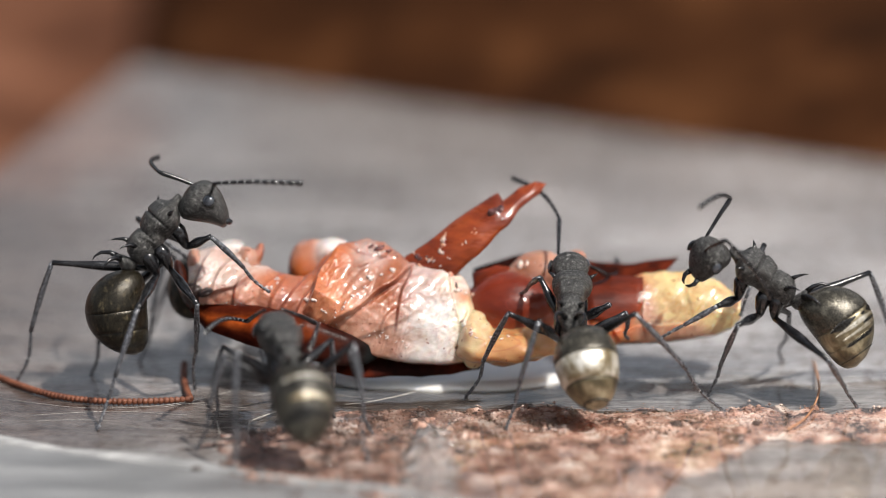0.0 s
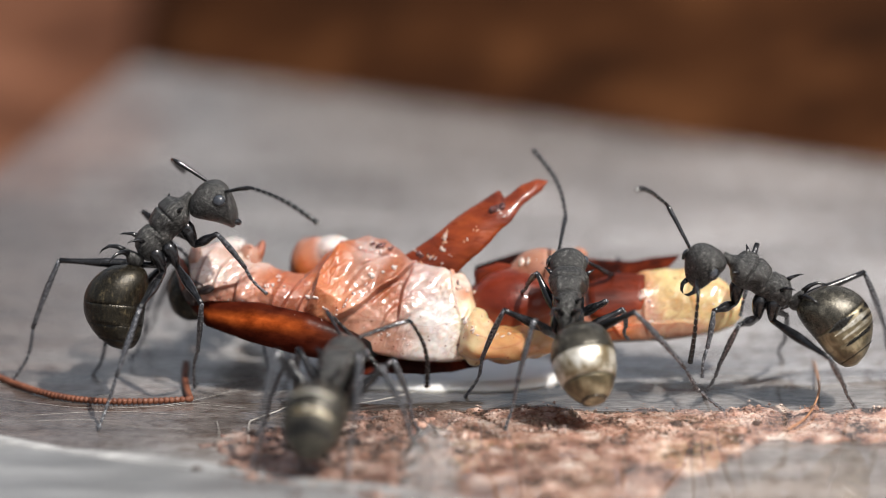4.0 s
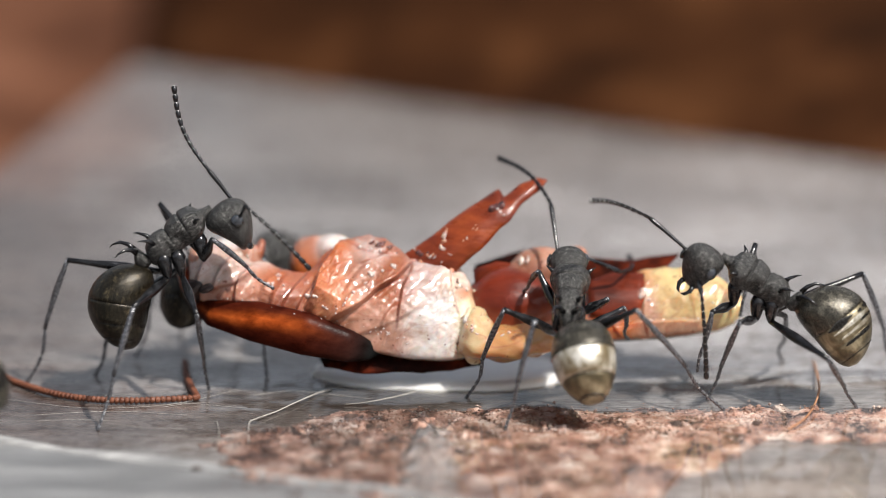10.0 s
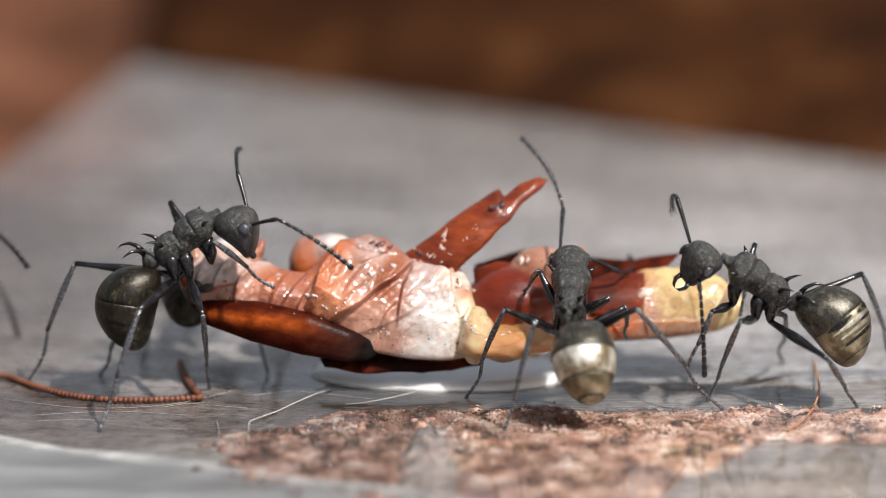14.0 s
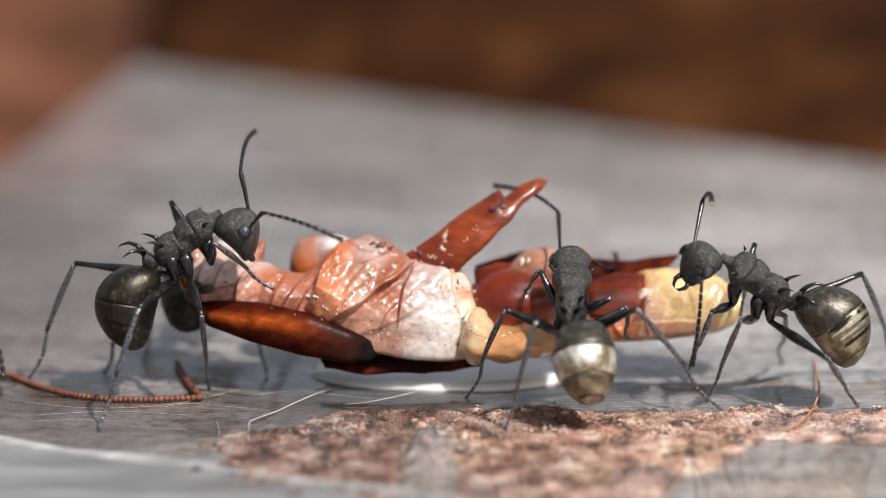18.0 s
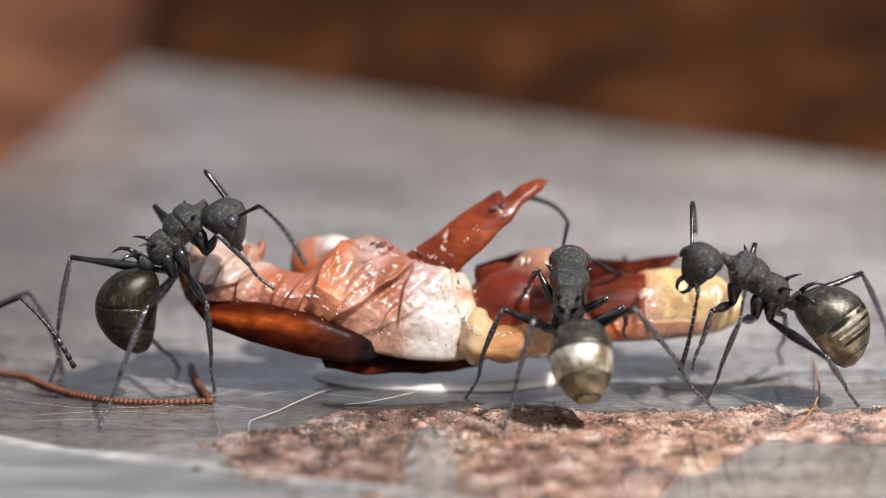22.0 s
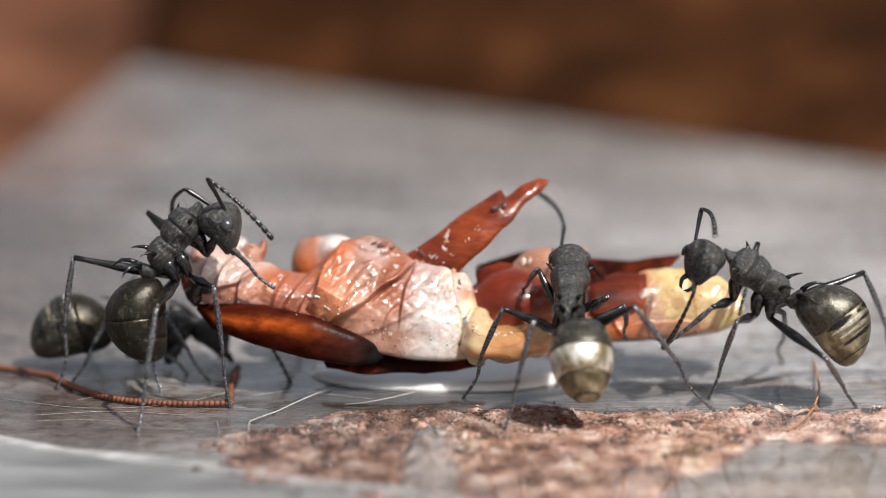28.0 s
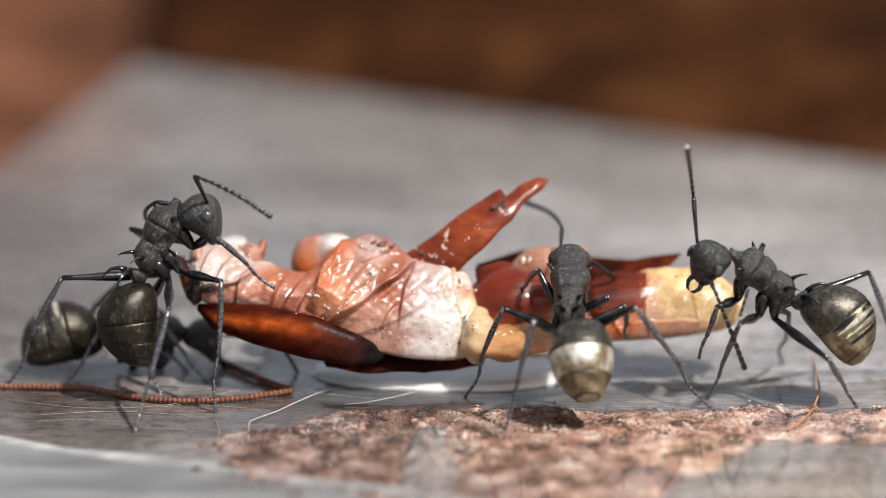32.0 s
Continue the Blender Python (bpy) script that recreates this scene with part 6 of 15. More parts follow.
    walk(a["antenna_r"], [
        (0, mm(2.15, -0.62, -0.29, -62.3, -29.3, -77.2)), (0.5, mm(2.19, -0.59, -0.23, -55.1, -21, -84.9)),
        (1, mm(2.21, -0.57, -0.19, -52.4, -19.4, -85.3)), (1.5, mm(2.2, -0.57, -0.21, -54.3, -16.1, -79.3)),
        (2, mm(2.17, -0.61, -0.26, -58.1, -10.3, -70.6)), (2.5, mm(2.17, -0.6, -0.26, -57.6, -8.1, -64.8)),
        (3, mm(2.13, -0.63, -0.32, -63.3, -19.8, -70.1)), (3.5, mm(2.14, -0.62, -0.31, -59.4, -6.1, -64.6)),
        (5.5, mm(2.17, -0.6, -0.27, -57.7, -16.3, -75.9)), (6, mm(2.12, -0.63, -0.35, -60.5, -22.4, -86.4)),
        (6.5, mm(2.11, -0.62, -0.37, -64.1, -23.6, -76)), (7, mm(2.05, -0.65, -0.45, -66.4, -18.8, -81)),
        (7.5, mm(2.07, -0.64, -0.42, -67.6, -24.7, -75.4)), (8, mm(2.08, -0.63, -0.41, -56, 5.1, -52.2)),
        (8.5, mm(2.09, -0.63, -0.4, -67.3, -22.4, -67.5)), (9, mm(2.11, -0.62, -0.39, -67.2, -35.7, -78.9)),
        (9.5, mm(2.08, -0.63, -0.42, -70.5, -36.1, -76.7)), (10, mm(2.11, -0.61, -0.38, -64.1, -26.7, -77.9)),
        (10.5, mm(2.05, -0.64, -0.46, -67.5, -30.6, -84.8)), (11, mm(1.99, -0.67, -0.53, -72.1, -21.6, -78.2)),
        (11.5, mm(1.97, -0.67, -0.54, -72.1, -20.8, -80.6)), (12, mm(2.01, -0.65, -0.51, -71.2, -28, -80.8)),
        (12.5, mm(1.95, -0.68, -0.56, -74.4, -19.5, -75.7)), (13, mm(2, -0.66, -0.52, -72.7, -18.7, -68.1)),
        (13.5, mm(1.99, -0.66, -0.52, -77.6, -24.9, -62.6)), (14, mm(1.99, -0.67, -0.52, -69.6, -9.4, -59.6)),
        (14.5, mm(1.99, -0.66, -0.52, -76.3, -23.1, -63.1)), (16.5, mm(1.99, -0.67, -0.52, -78.8, -33.3, -71.4)),
        (17, mm(1.94, -0.69, -0.57, -78.9, -23, -67.5)), (17.5, mm(1.96, -0.68, -0.55, -79.6, -25.8, -64.9)),
        (18, mm(1.98, -0.67, -0.53, -77.6, -26.2, -66.8)), (18.5, mm(1.99, -0.67, -0.52, -70, -11.7, -71.7)),
        (19, mm(2, -0.67, -0.51, -72.5, -23.2, -75.8)), (19.5, mm(1.96, -0.7, -0.53, -73.7, -20.1, -78.4)),
        (20, mm(1.97, -0.7, -0.51, -72.6, -17.8, -77.2)), (20.5, mm(1.97, -0.7, -0.51, -72.4, -17.3, -78.5)),
        (21, mm(1.97, -0.7, -0.51, -73.9, -19.5, -75.5)), (21.5, mm(1.9, -0.73, -0.57, -81, -28.7, -75.4)),
        (22, mm(1.84, -0.74, -0.62, -82.9, -14.7, -61.3)), (22.5, mm(1.82, -0.74, -0.64, -123.7, -56.8, -46.3)),
        (23, mm(1.8, -0.74, -0.66, -104.5, -37.8, -54.6)), (23.5, mm(1.77, -0.75, -0.67, -87.3, -21, -70.4)),
        (24, mm(1.75, -0.76, -0.68, -87.8, -11.2, -46.6)), (24.5, mm(1.71, -0.77, -0.7, -102.7, -20.3, -43.5)),
        (25, mm(1.67, -0.78, -0.72, -116.8, -45.7, -55.5)), (25.5, mm(1.65, -0.79, -0.72, -89.9, -8.5, -61.2)),
        (27.5, mm(1.74, -0.8, -0.64, 159.6, -78.7, 17)), (28, mm(1.66, -0.83, -0.68, -167.1, -72.3, -16.9)),
        (28.5, mm(1.65, -0.84, -0.68, -147.7, -58.5, -31.9)), (29, mm(1.64, -0.84, -0.67, -151.2, -69.2, -31.5)),
        (29.5, mm(1.65, -0.85, -0.66, -142.3, -60.2, -37.1)), (30, mm(1.66, -0.86, -0.64, -128.7, -44.5, -42.2)),
        (30.5, mm(1.69, -0.86, -0.62, -110.1, -42.3, -58.7)), (31, mm(1.73, -0.85, -0.6, -108.4, -55.8, -65.3)),
        (31.5, mm(1.69, -0.88, -0.59, -111.4, -58.8, -64.7)), (32, mm(1.66, -0.91, -0.58, -137.2, -59.7, -40.4)),])
    walk(a["funiculus_r"], [
        (0, mm(1.85, 0, 0, 91.8, -5.8, 72.8)), (0.5, mm(1.85, 0, 0, 87, 12.5, 76.5)), (1, mm(1.85, 0, 0, 79.3, 19.3, 60.3)),
        (1.5, mm(1.85, 0, 0, 70, 22.5, 46.5)), (2, mm(1.85, 0, 0, 64.2, 24.1, 40.2)), (2.5, mm(1.85, 0, 0, 53.4, 26.7, 31.2)),
        (3, mm(1.85, 0, 0, 87.4, 6.4, 68)), (3.5, mm(1.85, 0, 0, 52.9, 22.6, 26.9)), (5.5, mm(1.85, 0, 0, 71.4, 26.4, 52.9)),
        (6, mm(1.85, 0, 0, 67.5, 22.5, 42.8)), (6.5, mm(1.85, 0, 0, 89.9, 27.8, 89.9)), (7, mm(1.85, 0, 0, 48.6, 37.4, 34.6)),
        (7.5, mm(1.85, 0, 0, 85.1, 11.5, 66.9)), (8, mm(1.85, 0, 0, 56.9, 29.3, 36.9)), (8.5, mm(1.85, 0, 0, 78.3, 18.6, 57.1)),
        (9, mm(1.85, 0, 0, 87.8, 8.7, 75.6)), (9.5, mm(1.85, 0, 0, 89.6, 3.4, 83)), (10, mm(1.85, 0, 0, 90.9, 17.6, 92.8)),
        (10.5, mm(1.85, 0, 0, 80.7, 21.5, 65.9)), (11, mm(1.85, 0, 0, 71.3, 19.8, 45.1)), (11.5, mm(1.85, 0, 0, 58.2, 23, 32.3)),
        (12, mm(1.85, 0, 0, 79.4, 15.4, 54.7)), (12.5, mm(1.85, 0, 0, 85.8, 6.6, 57.3)), (13, mm(1.85, 0, 0, 85.9, 8.8, 65.1)),
        (13.5, mm(1.85, 0, 0, 93.8, -11.5, 71.6)), (14, mm(1.85, 0, 0, 87.2, 7.2, 68.5)), (14.5, mm(1.85, 0, 0, 91.6, -8.4, 79.4)),
        (16.5, mm(1.85, 0, 0, 91.4, -11.6, 83.2)), (17, mm(1.85, 0, 0, 91.3, -9.2, 82.2)), (17.5, mm(1.85, 0, 0, 91, -9.2, 83.9)),
        (18, mm(1.85, 0, 0, 94.8, -9.5, 63.1)), (18.5, mm(1.85, 0, 0, 87.7, 5.6, 67.5)), (19, mm(1.85, 0, 0, 87.6, 7.6, 72.2)),
        (19.5, mm(1.85, 0, 0, 88.8, 15, 85.2)), (20, mm(1.85, 0, 0, 57.7, 38.6, 44.6)), (20.5, mm(1.85, 0, 0, 77.4, 17.2, 52.9)),
        (21, mm(1.85, 0, 0, 74.9, 25, 57.4)), (21.5, mm(1.85, 0, 0, 78.2, 18.3, 56.3)), (22, mm(1.85, 0, 0, 65.7, 30.5, 48.4)),
        (22.5, mm(1.85, 0, 0, 90.6, -16.2, 87.8)), (23, mm(1.85, 0, 0, 90.1, 4.4, 91.9)), (23.5, mm(1.85, 0, 0, 63.5, 24.8, 40)),
        (24, mm(1.85, 0, 0, 75.7, 23.4, 57.4)), (24.5, mm(1.85, 0, 0, 84, 22.4, 74.5)), (25, mm(1.85, 0, 0, 84.2, -24.8, 103.7)),
        (25.5, mm(1.85, 0, 0, 55, 25.2, 31.3)), (27.5, mm(1.85, 0, 0, 70.7, -14.5, 144.4)), (28, mm(1.85, 0, 0, 71, -16, 141.4)),
        (28.5, mm(1.85, 0, 0, 85.3, -6.9, 124.1)), (29, mm(1.85, 0, 0, 81.1, -8.9, 135.4)), (29.5, mm(1.85, 0, 0, 84.6, -11.9, 114.6)),
        (30, mm(1.85, 0, 0, 90.7, -10.1, 85.8)), (30.5, mm(1.85, 0, 0, 89.9, 5.8, 89.2)), (31, mm(1.85, 0, 0, 91.2, 8.9, 97.9)),
        (31.5, mm(1.85, 0, 0, 93.5, 8.6, 112)), (32, mm(1.85, 0, 0, 85.1, -13.4, 110.3)),])
    walk(a["fl"], [
        (0, mm(0.35, 0.34, -1.08, 3.1, -17.4, 102.4)), (1.5, mm(0.35, 0.34, -1.08, 4.9, -18.3, 103.3)), (2, mm(0.35, 0.34, -1.08, 8.1, -19.7, 104.8)),
        (2.5, mm(0.35, 0.34, -1.08, 6, -20.7, 103.6)), (3.5, mm(0.35, 0.34, -1.08, 7.1, -22.9, 103.8)),
        (5.5, mm(0.35, 0.34, -1.08, 6.5, -27.3, 102.9)), (6.5, mm(0.35, 0.34, -1.08, 2.7, -34.8, 101.2)),
        (7, mm(0.35, 0.34, -1.08, 7.2, -38.4, 101.3)), (8, mm(0.35, 0.34, -1.08, 3.5, -39.6, 100.9)), (9, mm(0.35, 0.34, -1.08, 4.7, -41.4, 100.8)),
        (9.5, mm(0.35, 0.34, -1.08, 8.3, -42.9, 100.5)), (10, mm(0.35, 0.34, -1.08, 5.5, -45.3, 100.3)),
        (11.5, mm(0.35, 0.34, -1.08, 11.1, -49.9, 98.6)), (12, mm(0.35, 0.34, -1.08, 8.4, -51.8, 98.7)),
        (12.5, mm(0.35, 0.34, -1.08, 15.3, -52.2, 96.9)), (14, mm(0.35, 0.34, -1.08, 13.7, -52.1, 97.3)),
        (16.5, mm(0.35, 0.34, -1.08, 13.6, -52.3, 97.3)), (17, mm(0.35, 0.34, -1.08, 15.7, -51.1, 97.2)),
        (18, mm(0.35, 0.34, -1.08, 13.4, -53, 97.1)), (19, mm(0.35, 0.34, -1.08, 14.2, -48.7, 98.3)),
        (19.5, mm(0.35, 0.34, -1.08, 13.3, -44.5, 99.8)), (20, mm(0.35, 0.34, -1.08, 10.4, -38.2, 101.6)),
        (22, mm(0.35, 0.34, -1.08, 11.4, -41, 100.9)), (23, mm(0.35, 0.34, -1.08, 10.7, -47.5, 99.2)), (24.5, mm(0.35, 0.34, -1.08, 12.3, -51, 98)),
        (25, mm(0.35, 0.34, -1.08, 13, -51.1, 97.8)), (25.5, mm(0.35, 0.34, -1.08, 11.2, -50.7, 98.3)),
        (29.5, mm(0.35, 0.34, -1.08, 12.4, -37, 102.1)), (30, mm(0.35, 0.34, -1.08, 13.2, -35.6, 102.6)),
        (31, mm(0.35, 0.34, -1.08, 9.6, -28.4, 103.7)), (32, mm(0.35, 0.34, -1.08, 8.9, -18.3, 105.5)),])
    shank(a, "fl", [
        (0, mm(2.23, 0, 0, -180, 44, 180)), (3.5, mm(2.23, 0, 0, 180, 43.9, 180)), (8.5, mm(2.23, 0, 0, 180, 40.7, 180)),
        (25, mm(2.23, 0, 0, 180, 41, 180)), (32, mm(2.23, 0, 0, -180, 41.6, 180)),])
    walk(a["ml"], [
        (0, mm(-0.52, 0.36, -1.16, 35.8, 7.8, 144.8)), (1, mm(-0.52, 0.36, -1.16, 36.6, 9.4, 145.8)),
        (1.5, mm(-0.52, 0.36, -1.16, 35.6, 11.1, 147.4)), (2, mm(-0.52, 0.36, -1.16, 44, 16.2, 150.8)),
        (2.5, mm(-0.52, 0.36, -1.16, 38.7, 12, 147.5)), (3, mm(-0.52, 0.36, -1.16, 41.3, 14, 148.9)), (5.5, mm(-0.52, 0.36, -1.16, 34, 12.1, 148.4)),
        (6, mm(-0.52, 0.36, -1.16, 24.4, 9.7, 148.6)), (6.5, mm(-0.52, 0.36, -1.16, 17.8, 9.8, 149.7)),
        (7, mm(-0.52, 0.36, -1.16, 21.8, 14.6, 151.1)), (7.5, mm(-0.52, 0.36, -1.16, 17.4, 11.7, 150.4)),
        (8, mm(-0.52, 0.36, -1.16, 15.2, 11.4, 150.6)), (9, mm(-0.52, 0.36, -1.16, 14.7, 13.3, 151.2)),
        (9.5, mm(-0.52, 0.36, -1.16, 16.9, 17, 152.2)), (10, mm(-0.52, 0.36, -1.16, 13.3, 13, 151.3)),
        (11.5, mm(-0.52, 0.36, -1.16, 13.4, 17.9, 152.5)), (12, mm(-0.52, 0.36, -1.16, 9.9, 16.7, 152.2)),
        (12.5, mm(-0.52, 0.36, -1.16, 16.6, 17.1, 152.2)), (13, mm(-0.52, 0.36, -1.16, 14.8, 16.1, 152)),
        (14, mm(-0.52, 0.36, -1.16, 15.8, 14.4, 151.4)), (16.5, mm(-0.52, 0.36, -1.16, 4.6, 14.7, 152.2)),
        (17, mm(-0.52, 0.36, -1.16, 5, 14.8, 152.2)), (18, mm(-0.52, 0.36, -1.16, -1, 13.2, 152.5)), (19, mm(-0.52, 0.36, -1.16, -1.8, 13.3, 152.6)),
        (19.5, mm(-0.52, 0.36, -1.16, -7.8, 8.9, 153.7)), (20, mm(-0.52, 0.36, -1.16, -10.3, 7.3, 154.5)),
        (20.5, mm(-0.52, 0.36, -1.16, -12.5, 9.9, 154.3)), (21, mm(-0.52, 0.36, -1.16, -13.9, 21.1, 151.6)),
        (22, mm(-0.52, 0.36, -1.16, -14.7, 22.7, 151.1)), (23, mm(-0.52, 0.36, -1.16, -19.1, 26.9, 149.2)),
        (24.5, mm(-0.52, 0.36, -1.16, -19.3, 22.3, 150.8)), (25, mm(-0.52, 0.36, -1.16, -19.1, 21.4, 151.2)),
        (25.5, mm(-0.52, 0.36, -1.16, -16.6, 19.9, 151.8)), (27.5, mm(-0.52, 0.36, -1.16, -1.6, 14.1, 152.6)),
        (28, mm(-0.52, 0.36, -1.16, 1.3, 15.4, 152.4)), (29.5, mm(-0.52, 0.36, -1.16, 2.4, 14.8, 152.3)),
        (30, mm(-0.52, 0.36, -1.16, 3.2, 14.1, 152.2)), (31, mm(-0.52, 0.36, -1.16, 2.8, 17, 152.4)), (32, mm(-0.52, 0.36, -1.16, 6.2, 17.7, 152.4)),])
    shank(a, "ml", [
        (0, mm(2.85, 0, 0, 0, 33.9, 0)), (0.5, mm(2.85, 0, 0, 0, 34, 0)), (1.5, mm(2.85, 0, 0, 0, 27.5, 0)), (2, mm(2.85, 0, 0, 0, 14.9, 0)),
        (2.5, mm(2.85, 0, 0, 0, 25.1, 0)), (3, mm(2.85, 0, 0, 0, 20.4, 0)), (5.5, mm(2.85, 0, 0, 0, 24.5, 0)), (6, mm(2.85, 0, 0, 0, 30.1, 0)),
        (6.5, mm(2.85, 0, 0, 0, 32.2, 0)), (7, mm(2.85, 0, 0, 0, 22.4, 0)), (7.5, mm(2.85, 0, 0, 0, 29.2, 0)), (8, mm(2.85, 0, 0, 0, 31.1, 0)),
        (9, mm(2.85, 0, 0, 0, 29, 0)), (9.5, mm(2.85, 0, 0, 0, 21.7, 0)), (10, mm(2.85, 0, 0, 0, 29.7, 0)), (11.5, mm(2.85, 0, 0, 0, 22.8, 0)),
        (12, mm(2.85, 0, 0, 0, 28.6, 0)), (12.5, mm(2.85, 0, 0, 0, 19.7, 0)), (13, mm(2.85, 0, 0, 0, 23, 0)), (16.5, mm(2.85, 0, 0, 0, 28.6, 0)),
        (17, mm(2.85, 0, 0, 0, 25.4, 0)), (18, mm(2.85, 0, 0, 0, 31.9, 0)), (19, mm(2.85, 0, 0, 0, 28.8, 0)), (20, mm(2.85, 0, 0, 0, 34, 0)),
        (20.5, mm(2.85, 0, 0, 0, 55.2, 0)), (21, mm(2.85, 0, 0, 0, 60.5, 0)), (22.5, mm(2.85, 0, 0, 0, 59.9, 0)), (24.5, mm(2.85, 0, 0, 0, 63.8, 0)),
        (25, mm(2.85, 0, 0, 0, 64.1, 0)), (25.5, mm(2.85, 0, 0, 0, 67.1, 0)), (27.5, mm(2.85, 0, 0, 0, 73.3, 0)), (32, mm(2.85, 0, 0, 0, 66.4, 0)),])
    walk(a["hl"], [
        (0, mm(-0.95, 0.32, -0.98, 17, -43.8, 150.7)), (1.5, mm(-0.95, 0.32, -0.98, 17.5, -40.8, 151.6)),
        (2, mm(-0.95, 0.32, -0.98, 17.7, -38.4, 152.5)), (2.5, mm(-0.95, 0.32, -0.98, 17.5, -40.2, 151.9)),
        (6, mm(-0.95, 0.32, -0.98, 17.8, -37.8, 152.7)), (7, mm(-0.95, 0.32, -0.98, 16.1, -33.1, 154.5)),
        (8, mm(-0.95, 0.32, -0.98, 14, -34.4, 154.2)), (9, mm(-0.95, 0.32, -0.98, 12.3, -32.9, 154.6)),
        (9.5, mm(-0.95, 0.32, -0.98, 12.6, -30.6, 155.3)), (10, mm(-0.95, 0.32, -0.98, 12.5, -32.2, 154.8)),
        (12, mm(-0.95, 0.32, -0.98, 13, -26.7, 156.3)), (12.5, mm(-0.95, 0.32, -0.98, 13.4, -29, 155.7)),
        (14.5, mm(-0.95, 0.32, -0.98, 13.8, -30.2, 155.4)), (16.5, mm(-0.95, 0.32, -0.98, 14.3, -28.9, 155.8)),
        (19, mm(-0.95, 0.32, -0.98, 15.1, -31.7, 155)), (19.5, mm(-0.95, 0.32, -0.98, 15.1, -39, 152.7)),
        (20, mm(-0.95, 0.32, -0.98, 15.3, -42.6, 151.5)), (21, mm(-0.95, 0.32, -0.98, 16.4, -43.9, 150.8)),
        (22, mm(-0.95, 0.32, -0.98, 17.3, -41.1, 151.6)), (23, mm(-0.95, 0.32, -0.98, 16.9, -33.5, 154.3)),
        (25.5, mm(-0.95, 0.32, -0.98, 20.6, -42.1, 150.5)), (27.5, mm(-0.95, 0.32, -0.98, 27.1, -50.1, 144.5)),
        (28.5, mm(-0.95, 0.32, -0.98, 27.1, -49.8, 144.6)), (30, mm(-0.95, 0.32, -0.98, 27.3, -53.3, 142.6)),
        (31, mm(-0.95, 0.32, -0.98, 22.4, -48.5, 147.1)), (32, mm(-0.95, 0.32, -0.98, 10.1, -51.6, 150.9)),])
    shank(a, "hl", [
        (0, mm(3.2, 0, 0, 0, 76.5, 0)), (1.5, mm(3.2, 0, 0, 0, 74, 0)), (2, mm(3.2, 0, 0, 0, 70.6, 0)), (2.5, mm(3.2, 0, 0, 0, 72.7, 0)),
        (3.5, mm(3.2, 0, 0, 0, 71.1, 0)), (5.5, mm(3.2, 0, 0, 0, 71, 0)), (6.5, mm(3.2, 0, 0, 0, 73.8, 0)), (7, mm(3.2, 0, 0, 0, 71, 0)),
        (8, mm(3.2, 0, 0, 0, 75.7, 0)), (9, mm(3.2, 0, 0, 0, 76.5, 0)), (9.5, mm(3.2, 0, 0, 0, 74, 0)), (10, mm(3.2, 0, 0, 0, 76, 0)),
        (11.5, mm(3.2, 0, 0, 0, 72.7, 0)), (12, mm(3.2, 0, 0, 0, 74.2, 0)), (12.5, mm(3.2, 0, 0, 0, 71.3, 0)), (16.5, mm(3.2, 0, 0, 0, 72.1, 0)),
        (17, mm(3.2, 0, 0, 0, 70.8, 0)), (18.5, mm(3.2, 0, 0, 0, 71.9, 0)), (19, mm(3.2, 0, 0, 0, 71.3, 0)), (20, mm(3.2, 0, 0, 0, 80.5, 0)),
        (21, mm(3.2, 0, 0, 0, 86.2, 0)), (23.5, mm(3.2, 0, 0, 0, 86.4, 0)), (25, mm(3.2, 0, 0, 0, 87.2, 0)), (25.5, mm(3.2, 0, 0, 0, 89.5, 0)),
        (27.5, mm(3.2, 0, 0, -180, 86.8, -180)), (30, mm(3.2, 0, 0, -180, 87.4, -180)), (30.5, mm(3.2, 0, 0, 0, 82.4, 0)),
        (31, mm(3.2, 0, 0, 0, 70.2, 0)), (32, mm(3.2, 0, 0, 0, 67.5, 0)),])
